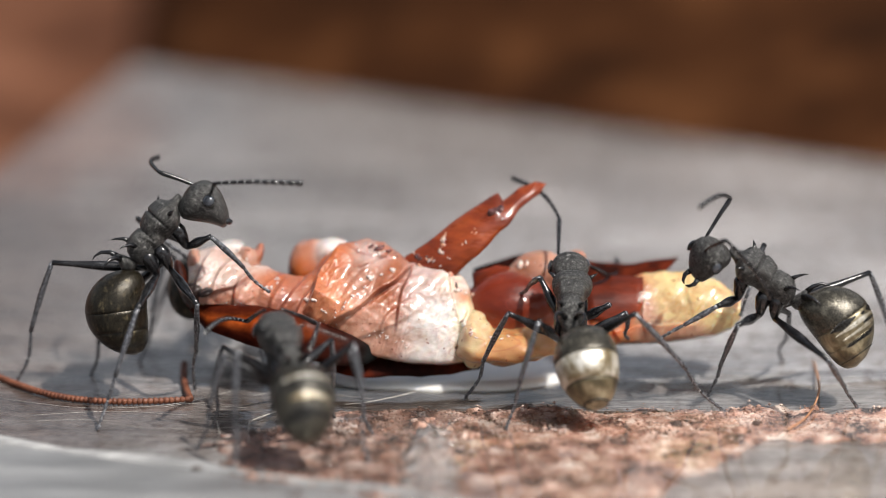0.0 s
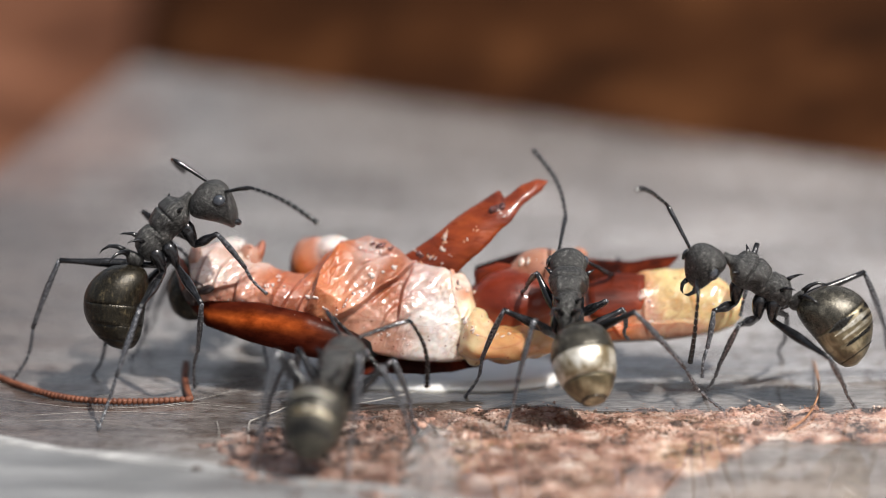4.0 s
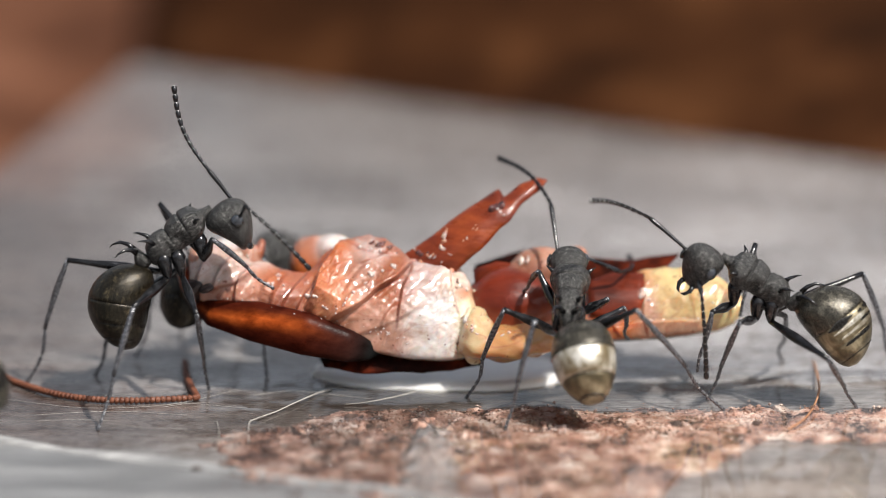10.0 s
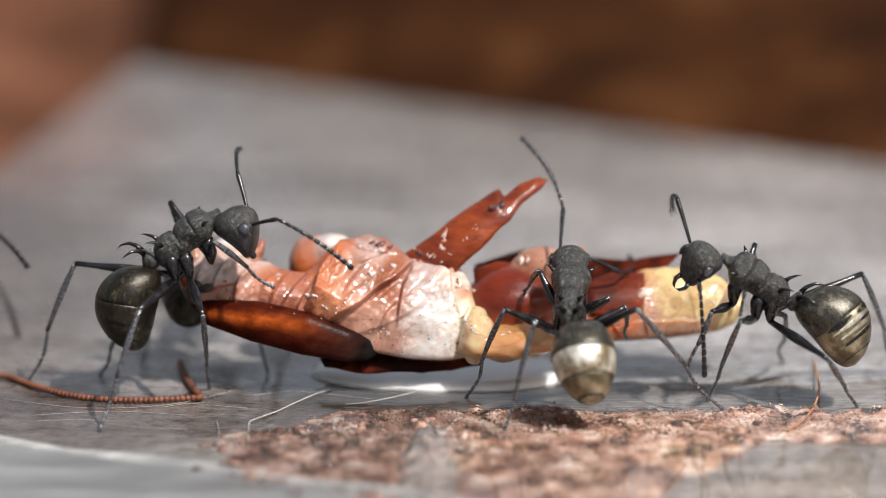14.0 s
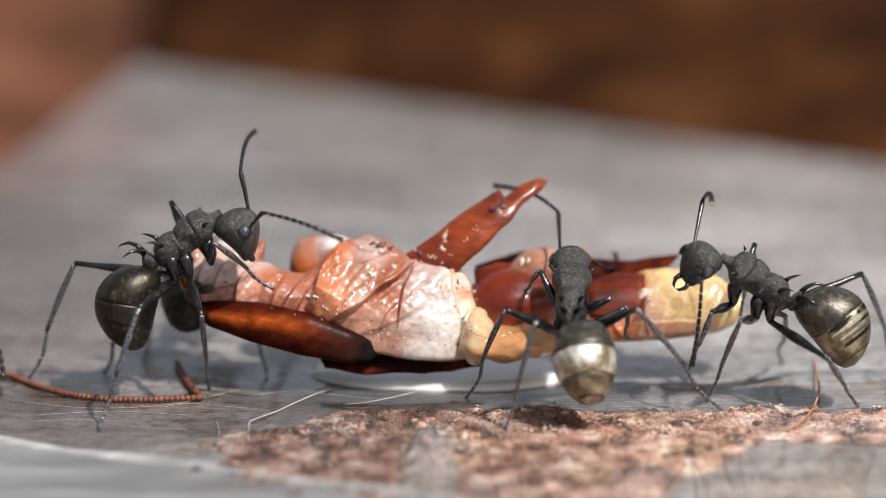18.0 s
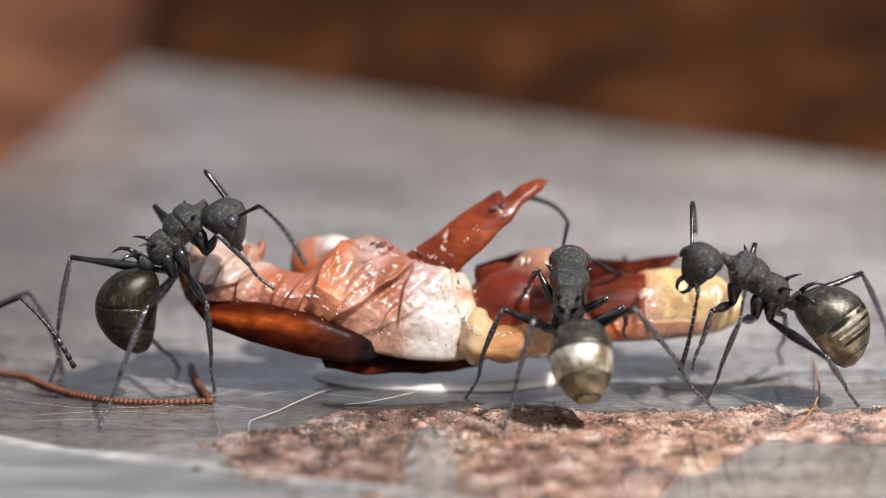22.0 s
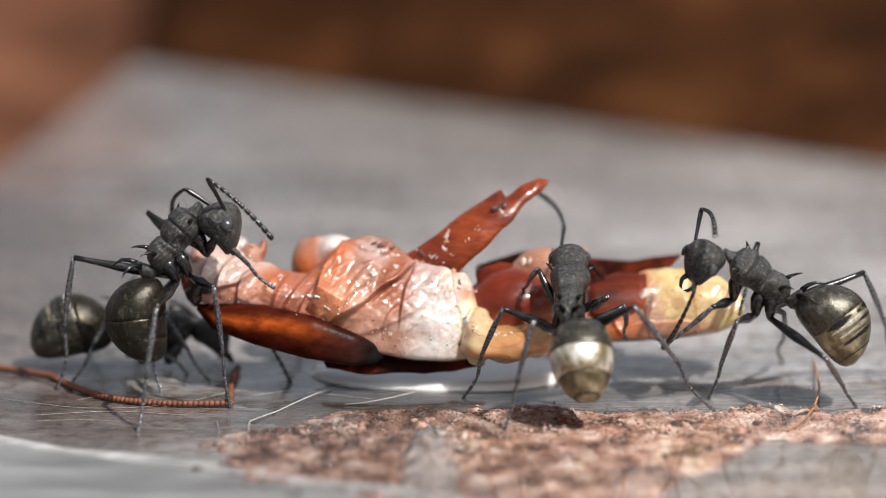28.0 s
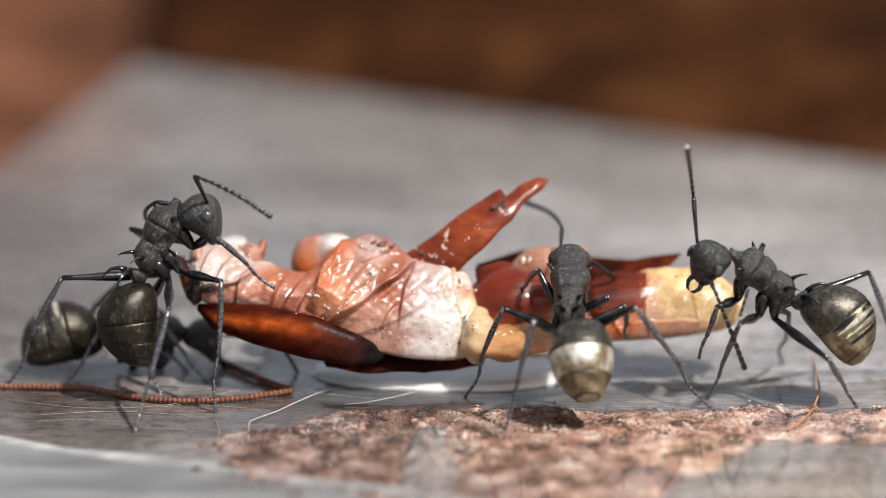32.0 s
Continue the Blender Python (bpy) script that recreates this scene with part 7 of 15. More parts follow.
    walk(a["fr"], [
        (0, mm(0.35, -0.34, -1.08, -2.5, -0.5, -45.2)), (1, mm(0.35, -0.34, -1.08, -2.5, 0.2, -45.3)), (2, mm(0.35, -0.34, -1.08, -2.6, -2, -45.3)),
        (5.5, mm(0.35, -0.34, -1.08, 1.8, -11.9, -43.1)), (6.5, mm(0.35, -0.34, -1.08, 9.3, -21.3, -41.9)),
        (7, mm(0.35, -0.34, -1.08, 10.8, -27.3, -43)), (8.5, mm(0.35, -0.34, -1.08, 14.8, -29.5, -43.3)), (9, mm(0.35, -0.34, -1.08, 16, -31, -43.8)),
        (9.5, mm(0.35, -0.34, -1.08, 17.3, -34.9, -45.2)), (11, mm(0.35, -0.34, -1.08, 24.6, -42.5, -49.8)),
        (11.5, mm(0.35, -0.34, -1.08, 28.2, -46.3, -53)), (12, mm(0.35, -0.34, -1.08, 33.2, -47.2, -55.4)),
        (12.5, mm(0.35, -0.34, -1.08, 29.8, -51.4, -56.6)), (13.5, mm(0.35, -0.34, -1.08, 28.6, -49.9, -55.1)),
        (16.5, mm(0.35, -0.34, -1.08, 30.4, -50, -56.1)), (17, mm(0.35, -0.34, -1.08, 25.8, -49.5, -53.7)),
        (18, mm(0.35, -0.34, -1.08, 30.1, -50.3, -56.1)), (19, mm(0.35, -0.34, -1.08, 19.7, -44.3, -49.2)),
        (19.5, mm(0.35, -0.34, -1.08, 8.3, -35.5, -44.5)), (20, mm(0.35, -0.34, -1.08, 3.6, -25.3, -43.3)),
        (22, mm(0.35, -0.34, -1.08, 7.2, -29.7, -43.6)), (23, mm(0.35, -0.34, -1.08, 21.5, -41.1, -48.3)),
        (24.5, mm(0.35, -0.34, -1.08, 20, -45.1, -49.6)), (25.5, mm(0.35, -0.34, -1.08, 16.4, -43.5, -48)),
        (27.5, mm(0.35, -0.34, -1.08, 1.3, -33.2, -43.8)), (28.5, mm(0.35, -0.34, -1.08, -0.4, -28.2, -43.8)),
        (29.5, mm(0.35, -0.34, -1.08, -4.6, -24.8, -44.4)), (30, mm(0.35, -0.34, -1.08, -7.2, -23.5, -44.9)),
        (31, mm(0.35, -0.34, -1.08, -7.3, -15.2, -46.1)), (32, mm(0.35, -0.34, -1.08, -12.6, -7.5, -49.8)),])
    shank(a, "fr", [
        (0, mm(1.11, 0, 0, 0, 89.3, 0)), (1, mm(1.11, 0, 0, 0, 88.9, 0)), (2, mm(1.11, 0, 0, -180, 86.8, -180)),
        (5.5, mm(1.11, 0, 0, 180, 78.3, 180)), (6.5, mm(1.11, 0, 0, -180, 72.5, -180)), (7, mm(1.11, 0, 0, 180, 65.4, 180)),
        (8, mm(1.11, 0, 0, 180, 67.1, 180)), (9, mm(1.11, 0, 0, 180, 64.7, 180)), (9.5, mm(1.11, 0, 0, -180, 60.1, 180)),
        (10, mm(1.11, 0, 0, 180, 59.9, 180)), (11.5, mm(1.11, 0, 0, 180, 50.7, 180)), (12, mm(1.11, 0, 0, 180, 51.3, 180)),
        (12.5, mm(1.11, 0, 0, 180, 44.6, 180)), (14, mm(1.11, 0, 0, -180, 46.4, 180)), (18, mm(1.11, 0, 0, -180, 46.3, 180)),
        (19, mm(1.11, 0, 0, 180, 50, 180)), (19.5, mm(1.11, 0, 0, -180, 55.4, 180)), (20, mm(1.11, 0, 0, -180, 64.7, -180)),
        (22, mm(1.11, 0, 0, 180, 61.1, 180)), (23.5, mm(1.11, 0, 0, -180, 52.6, 180)), (25, mm(1.11, 0, 0, 180, 49.1, 180)),
        (28, mm(1.11, 0, 0, 180, 59, -180)), (29.5, mm(1.11, 0, 0, -180, 63.3, 180)), (30, mm(1.11, 0, 0, 180, 64, 180)),
        (32, mm(1.11, 0, 0, 180, 84, 180)),])
    walk(a["mr"], [
        (0, mm(-0.52, -0.36, -1.16, -34.5, 15.5, -96.1)), (2, mm(-0.52, -0.36, -1.16, -36.2, 18.4, -98.3)),
        (2.5, mm(-0.52, -0.36, -1.16, -35.4, 17.1, -97.3)), (5.5, mm(-0.52, -0.36, -1.16, -34.8, 16.8, -97)),
        (6, mm(-0.52, -0.36, -1.16, -32.4, 15.6, -96.2)), (6.5, mm(-0.52, -0.36, -1.16, -28, 15.1, -95.9)),
        (7, mm(-0.52, -0.36, -1.16, -26.9, 15.9, -96.3)), (8.5, mm(-0.52, -0.36, -1.16, -19.4, 15.5, -96.1)),
        (9.5, mm(-0.52, -0.36, -1.16, -19.4, 16.2, -96.4)), (10.5, mm(-0.52, -0.36, -1.16, -18.1, 14.8, -95.9)),
        (11.5, mm(-0.52, -0.36, -1.16, -17.3, 14.9, -96)), (12, mm(-0.52, -0.36, -1.16, -14.7, 14.5, -95.9)),
        (12.5, mm(-0.52, -0.36, -1.16, -20.2, 13.9, -95.5)), (13.5, mm(-0.52, -0.36, -1.16, -20, 13.7, -95.4)),
        (14.5, mm(-0.52, -0.36, -1.16, -20.1, 13.5, -95.4)), (16.5, mm(-0.52, -0.36, -1.16, -18.6, 13.8, -95.6)),
        (17, mm(-0.52, -0.36, -1.16, -21.2, 14.1, -95.6)), (18, mm(-0.52, -0.36, -1.16, -19.1, 13.4, -95.4)),
        (19, mm(-0.52, -0.36, -1.16, -22.5, 14.4, -95.6)), (19.5, mm(-0.52, -0.36, -1.16, -28.7, 13.9, -95.2)),
        (20.5, mm(-0.52, -0.36, -1.16, -29.9, 14.1, -95.3)), (21.5, mm(-0.52, -0.36, -1.16, -28.7, 14.3, -95.4)),
        (22, mm(-0.52, -0.36, -1.16, -26.4, 10.3, -93.4)), (22.5, mm(-0.52, -0.36, -1.16, -19.6, -3.1, -89.4)),
        (23, mm(-0.52, -0.36, -1.16, -12.9, -4.7, -91.5)), (24.5, mm(-0.52, -0.36, -1.16, -18.6, -8, -88.2)),
        (25.5, mm(-0.52, -0.36, -1.16, -22.1, -8.6, -86.3)), (27.5, mm(-0.52, -0.36, -1.16, -35.6, -5.3, -80.9)),
        (28.5, mm(-0.52, -0.36, -1.16, -35.7, -3, -82.5)), (29.5, mm(-0.52, -0.36, -1.16, -39.8, -1.7, -81.3)),
        (30.5, mm(-0.52, -0.36, -1.16, -47.4, 0.1, -78.6)), (32, mm(-0.52, -0.36, -1.16, -60.2, 5.6, -77.2)),])
    shank(a, "mr", [
        (0, mm(2.11, 0, 0, 180, 77, 180)), (2, mm(2.11, 0, 0, 180, 80.5, -180)), (2.5, mm(2.11, 0, 0, 180, 78.4, -180)),
        (5.5, mm(2.11, 0, 0, 180, 76.4, 180)), (6.5, mm(2.11, 0, 0, 180, 73.3, 180)), (9.5, mm(2.11, 0, 0, 180, 74.7, 180)),
        (10.5, mm(2.11, 0, 0, 180, 72.3, 180)), (14, mm(2.11, 0, 0, 180, 69.6, 180)), (17.5, mm(2.11, 0, 0, 180, 69.9, 180)),
        (18.5, mm(2.11, 0, 0, -180, 70.4, 180)), (20, mm(2.11, 0, 0, 180, 73.8, -180)), (22, mm(2.11, 0, 0, 180, 73.5, 180)),
        (22.5, mm(2.11, 0, 0, 180, 78.8, -180)), (23, mm(2.11, 0, 0, -180, 80.7, -180)), (24.5, mm(2.11, 0, 0, -180, 76.8, -180)),
        (25.5, mm(2.11, 0, 0, 180, 75.9, 180)), (27.5, mm(2.11, 0, 0, 180, 77.6, 180)), (28, mm(2.11, 0, 0, 180, 79.2, 180)),
        (28.5, mm(2.11, 0, 0, 180, 77.1, 180)), (29, mm(2.11, 0, 0, -180, 77, -180)), (32, mm(2.11, 0, 0, 180, 88.8, 180)),])
    walk(a["hr"], [
        (0, mm(-0.95, -0.32, -0.98, -55, -18.2, -115.4)), (1, mm(-0.95, -0.32, -0.98, -54, -17.5, -116.6)),
        (1.5, mm(-0.95, -0.32, -0.98, -51.8, -16.8, -117.8)), (2, mm(-0.95, -0.32, -0.98, -51.5, -15, -120.1)),
        (2.5, mm(-0.95, -0.32, -0.98, -52.2, -16.4, -118.2)), (3.5, mm(-0.95, -0.32, -0.98, -51.3, -15.8, -119)),
        (5.5, mm(-0.95, -0.32, -0.98, -49.8, -16.2, -118.6)), (6.5, mm(-0.95, -0.32, -0.98, -42.1, -17.1, -118.2)),
        (7, mm(-0.95, -0.32, -0.98, -40.6, -15, -120.1)), (8, mm(-0.95, -0.32, -0.98, -38.3, -16.2, -119.1)),
        (9, mm(-0.95, -0.32, -0.98, -36.1, -15.2, -120)), (9.5, mm(-0.95, -0.32, -0.98, -35.2, -13.5, -121.3)),
        (10, mm(-0.95, -0.32, -0.98, -35.3, -15.3, -119.9)), (11.5, mm(-0.95, -0.32, -0.98, -31.4, -12.8, -121.6)),
        (12, mm(-0.95, -0.32, -0.98, -28.2, -13, -121.3)), (12.5, mm(-0.95, -0.32, -0.98, -35.4, -13.7, -121.1)),
        (13.5, mm(-0.95, -0.32, -0.98, -35.8, -14.4, -120.6)), (14.5, mm(-0.95, -0.32, -0.98, -36.4, -14.7, -120.4)),
        (16.5, mm(-0.95, -0.32, -0.98, -34.4, -14.3, -120.7)), (17, mm(-0.95, -0.32, -0.98, -37.8, -14.4, -120.7)),
        (18, mm(-0.95, -0.32, -0.98, -35.9, -15.2, -120)), (19, mm(-0.95, -0.32, -0.98, -40.5, -15.1, -120.1)),
        (19.5, mm(-0.95, -0.32, -0.98, -51.9, -16.6, -117.9)), (20, mm(-0.95, -0.32, -0.98, -55.6, -17.2, -116.8)),
        (21, mm(-0.95, -0.32, -0.98, -55.1, -17.4, -116.5)), (22, mm(-0.95, -0.32, -0.98, -50.4, -16.7, -118)),
        (23, mm(-0.95, -0.32, -0.98, -36.1, -14.9, -120.2)), (24, mm(-0.95, -0.32, -0.98, -42, -17.2, -118.1)),
        (25.5, mm(-0.95, -0.32, -0.98, -34.2, -22.3, -115.1)), (27.5, mm(-0.95, -0.32, -0.98, -46.8, -23.9, -110.6)),
        (28, mm(-0.95, -0.32, -0.98, -44.7, -23.4, -111.8)), (29, mm(-0.95, -0.32, -0.98, -48.6, -23, -111.1)),
        (30, mm(-0.95, -0.32, -0.98, -58, -21.7, -109.5)), (31, mm(-0.95, -0.32, -0.98, -56.6, -22.4, -109)),
        (32, mm(-0.95, -0.32, -0.98, -67.5, -20.9, -106.5)),])
    shank(a, "hr", [
        (0, mm(2.77, 0, 0, 0, 65.9, 0)), (1.5, mm(2.77, 0, 0, 0, 63.1, 0)), (2, mm(2.77, 0, 0, 0, 59.5, 0)), (2.5, mm(2.77, 0, 0, 0, 62.5, 0)),
        (3.5, mm(2.77, 0, 0, 0, 61.4, 0)), (5.5, mm(2.77, 0, 0, 0, 62.8, 0)), (6.5, mm(2.77, 0, 0, 0, 66.5, 0)), (7, mm(2.77, 0, 0, 0, 63.5, 0)),
        (8, mm(2.77, 0, 0, 0, 66.3, 0)), (9, mm(2.77, 0, 0, 0, 65.5, 0)), (9.5, mm(2.77, 0, 0, 0, 63.2, 0)), (10, mm(2.77, 0, 0, 0, 66.2, 0)),
        (11.5, mm(2.77, 0, 0, 0, 64.2, 0)), (12, mm(2.77, 0, 0, 0, 65.9, 0)), (12.5, mm(2.77, 0, 0, 0, 64, 0)), (16.5, mm(2.77, 0, 0, 0, 66.5, 0)),
        (17, mm(2.77, 0, 0, 0, 65.4, 0)), (18, mm(2.77, 0, 0, 0, 67.8, 0)), (19.5, mm(2.77, 0, 0, 0, 66.3, 0)), (21.5, mm(2.77, 0, 0, 0, 67.5, 0)),
        (23.5, mm(2.77, 0, 0, 0, 69.8, 0)), (25.5, mm(2.77, 0, 0, 0, 74.2, 0)), (30.5, mm(2.77, 0, 0, 0, 68.3, 0)), (32, mm(2.77, 0, 0, 0, 68, 0)),])
    walk(b["body"], [
        (0, mm(4.12, -1.37, 3.62, 2.2, -21.2, 87.1)), (1, mm(4.12, -1.36, 3.65, 2.2, -21.2, 87.1)), (1.5, mm(4.03, -1.35, 3.67, 2.2, -21.2, 87.1)),
        (3, mm(4.01, -1.34, 3.72, 2.2, -21.2, 87.1)), (7.5, mm(4.04, -1.33, 3.77, 2.2, -21.2, 87.1)), (13.5, mm(4.08, -1.31, 3.82, 2.2, -21.3, 87.1)),
        (20.5, mm(4.12, -1.32, 3.79, 2.2, -21.2, 87.1)), (21, mm(4.12, -1.32, 3.78, 2.2, -21.2, 87.1)), (22, mm(4.03, -1.31, 3.83, 2.2, -21.3, 87.1)),
        (23, mm(4.01, -1.3, 3.86, 2.2, -21.3, 87.1)), (25, mm(4.12, -1.29, 3.88, 2.2, -21.3, 87.1)), (28.5, mm(4.05, -1.3, 3.86, 2.2, -21.3, 87.1)),
        (32, mm(4.06, -1.3, 3.86, 2.2, -21.3, 87.1)),])
    walk(b["head"], [
        (0, mm(1.12, 0, 0.12, 0.1, 39.4, 11.5)), (1, mm(1.12, 0, 0.12, 0.3, 39.3, 12.4)), (1.5, mm(1.12, 0, 0.12, 0, 39.4, 11.1)),
        (2, mm(1.12, 0, 0.12, 0.2, 39.3, 11.9)), (3.5, mm(1.12, 0, 0.12, -0.5, 39.5, 7.6)), (5.5, mm(1.12, 0, 0.12, -1, 39.6, 4.8)),
        (6, mm(1.12, 0, 0.12, 0.2, 39.3, 11.9)), (9.5, mm(1.12, 0, 0.12, -0.1, 39.4, 9.9)), (11, mm(1.12, 0, 0.12, -0.6, 39.5, 7.3)),
        (13, mm(1.12, 0, 0.12, -0.1, 39.4, 10.2)), (14, mm(1.12, 0, 0.12, -0.7, 39.6, 6.9)), (14.5, mm(1.12, 0, 0.12, -0.4, 39.5, 8.8)),
        (16.5, mm(1.12, 0, 0.12, -0.6, 39.5, 7.4)), (17, mm(1.12, 0, 0.12, -0.9, 39.6, 5.8)), (18, mm(1.12, 0, 0.12, -0.5, 39.5, 7.8)),
        (19, mm(1.12, 0, 0.12, -1.1, 39.6, 4.4)), (20, mm(1.12, 0, 0.12, -1.1, 39.6, 4.4)), (21, mm(1.12, 0, 0.12, -2, 39.5, -0.9)),
        (22.5, mm(1.12, 0, 0.12, -1.3, 39.6, 2.8)), (24, mm(1.12, 0, 0.12, -0.7, 39.6, 6.4)), (25.5, mm(1.12, 0, 0.12, -1.3, 39.6, 3.2)),
        (27.5, mm(1.12, 0, 0.12, -0.8, 39.6, 6.2)), (28, mm(1.12, 0, 0.12, -1.1, 39.6, 4.1)), (31, mm(1.12, 0, 0.12, -0.8, 39.6, 6.3)),
        (32, mm(1.12, 0, 0.12, -0.9, 39.6, 5.5)),])
    walk(b["gaster"], [
        (0, mm(-1.48, -0.38, -0.07, 19.8, 27, -165.6)), (1, mm(-1.48, -0.38, -0.07, 19.2, 27.1, -166.2)),
        (2, mm(-1.48, -0.38, -0.07, 20.6, 27, -164.5)), (17, mm(-1.48, -0.38, -0.07, 16.7, 28.1, -169.3)),
        (23.5, mm(-1.48, -0.38, -0.07, 15.5, 27.7, -170.8)), (25.5, mm(-1.48, -0.38, -0.07, 13.7, 27.9, -172.8)),
        (29, mm(-1.48, -0.38, -0.07, 15.5, 27.5, -170.7)), (32, mm(-1.48, -0.38, -0.07, 15.2, 27.8, -171)),])
    walk(b["antenna_l"], [
        (0, mm(2.25, 0.5, -0.17, -9.5, -9.9, 1.3)), (0.5, mm(2.25, 0.5, -0.17, -0.1, -9.5, 11.5)), (1, mm(2.25, 0.51, -0.17, 6.9, -14.1, 18.5)),
        (1.5, mm(2.26, 0.49, -0.17, -14.7, -14.8, -3.2)), (2, mm(2.25, 0.5, -0.17, -3.4, -15.8, 8.4)), (2.5, mm(2.26, 0.47, -0.17, 0.2, -26, 10.3)),
        (3, mm(2.28, 0.44, -0.18, -8.3, -11.8, 0.7)), (3.5, mm(2.28, 0.42, -0.18, -13.1, -9.3, -5.6)), (5.5, mm(2.3, 0.37, -0.18, -8.3, -4.9, -3)),
        (6, mm(2.25, 0.5, -0.17, 5.9, -8.8, 17.7)), (6.5, mm(2.25, 0.49, -0.17, -15.6, -10.7, -5.5)), (7, mm(2.26, 0.48, -0.17, 7.7, -15.5, 17.7)),
        (7.5, mm(2.26, 0.48, -0.17, -17.2, -10.7, -7.6)), (8, mm(2.26, 0.49, -0.17, -3.2, -13.9, 8)),
        (8.5, mm(2.26, 0.49, -0.17, -16.7, -10.3, -7.1)), (9, mm(2.26, 0.48, -0.17, 2.8, -18.8, 13.1)),
        (9.5, mm(2.26, 0.47, -0.18, -15.4, -21.2, -2.3)), (10, mm(2.27, 0.45, -0.18, 2.2, -26.3, 10.9)),
        (10.5, mm(2.28, 0.43, -0.18, -19.7, -17.8, -9.1)), (11, mm(2.28, 0.42, -0.18, -16.7, -25, -3.7)),
        (11.5, mm(2.28, 0.43, -0.18, 6.6, -24.7, 13.4)), (12, mm(2.27, 0.45, -0.18, -1.7, -12.2, 7.8)),
        (12.5, mm(2.27, 0.46, -0.18, 5.4, -16.1, 14.7)), (13, mm(2.26, 0.47, -0.17, -4.1, -15.3, 6.6)),
        (13.5, mm(2.27, 0.44, -0.18, -17.4, -19.3, -6)), (14, mm(2.29, 0.41, -0.18, -9.5, -15.3, -0.9)),
        (14.5, mm(2.27, 0.44, -0.18, -4.8, -15.3, 4.9)), (16.5, mm(2.28, 0.42, -0.18, -10.8, -15.7, -1.6)),
        (17, mm(2.29, 0.39, -0.18, -8, -14, -0.4)), (17.5, mm(2.29, 0.41, -0.18, -10.4, -10.1, -2.9)), (18, mm(2.28, 0.43, -0.18, -4.2, -9.9, 4.2)),
        (18.5, mm(2.29, 0.39, -0.18, -2, -9.8, 5.3)), (19, mm(2.3, 0.36, -0.18, -9, 2.1, -5.2)), (19.5, mm(2.3, 0.36, -0.18, -4.7, -0.1, 0.5)),
        (20, mm(2.3, 0.36, -0.18, -10.2, -2.2, -6.1)), (20.5, mm(2.31, 0.31, -0.18, -4.6, -10.8, -0.4)),
        (21, mm(2.33, 0.26, -0.18, -10.5, -6.9, -9.4)), (21.5, mm(2.32, 0.28, -0.18, -7.2, -10.5, -4.5)),
        (22, mm(2.32, 0.29, -0.18, -5.9, 5.4, -4.2)), (22.5, mm(2.31, 0.33, -0.18, -3, 11.7, 0.7)), (23, mm(2.3, 0.37, -0.18, -7.9, 28.5, -5.9)),
        (23.5, mm(2.29, 0.38, -0.18, 7.2, 13, 17.1)), (24, mm(2.29, 0.4, -0.18, -6.4, 3.7, -0.6)), (24.5, mm(2.3, 0.37, -0.18, -3.7, 0.4, 2)),
        (25, mm(2.3, 0.35, -0.18, -6.4, 6.2, -3)), (25.5, mm(2.31, 0.34, -0.18, -6.1, 16.6, -3.6)), (27.5, mm(2.29, 0.4, -0.18, -6, 11, -1)),
        (28, mm(2.3, 0.36, -0.18, -5.6, 11, -2)), (28.5, mm(2.3, 0.37, -0.18, -6.7, 10.4, -3)), (29, mm(2.3, 0.38, -0.18, -4.7, 2.4, 0.7)),
        (29.5, mm(2.29, 0.38, -0.18, -6.8, 3.9, -1.8)), (30, mm(2.29, 0.39, -0.18, -4.7, 7.8, 1)), (30.5, mm(2.29, 0.4, -0.18, -5.5, 6.5, 0.1)),
        (31, mm(2.29, 0.4, -0.18, -4.8, 7.8, 1.1)), (31.5, mm(2.29, 0.39, -0.18, -2.5, 5.8, 4)), (32, mm(2.29, 0.38, -0.18, -5.2, 13.1, -0.4)),])
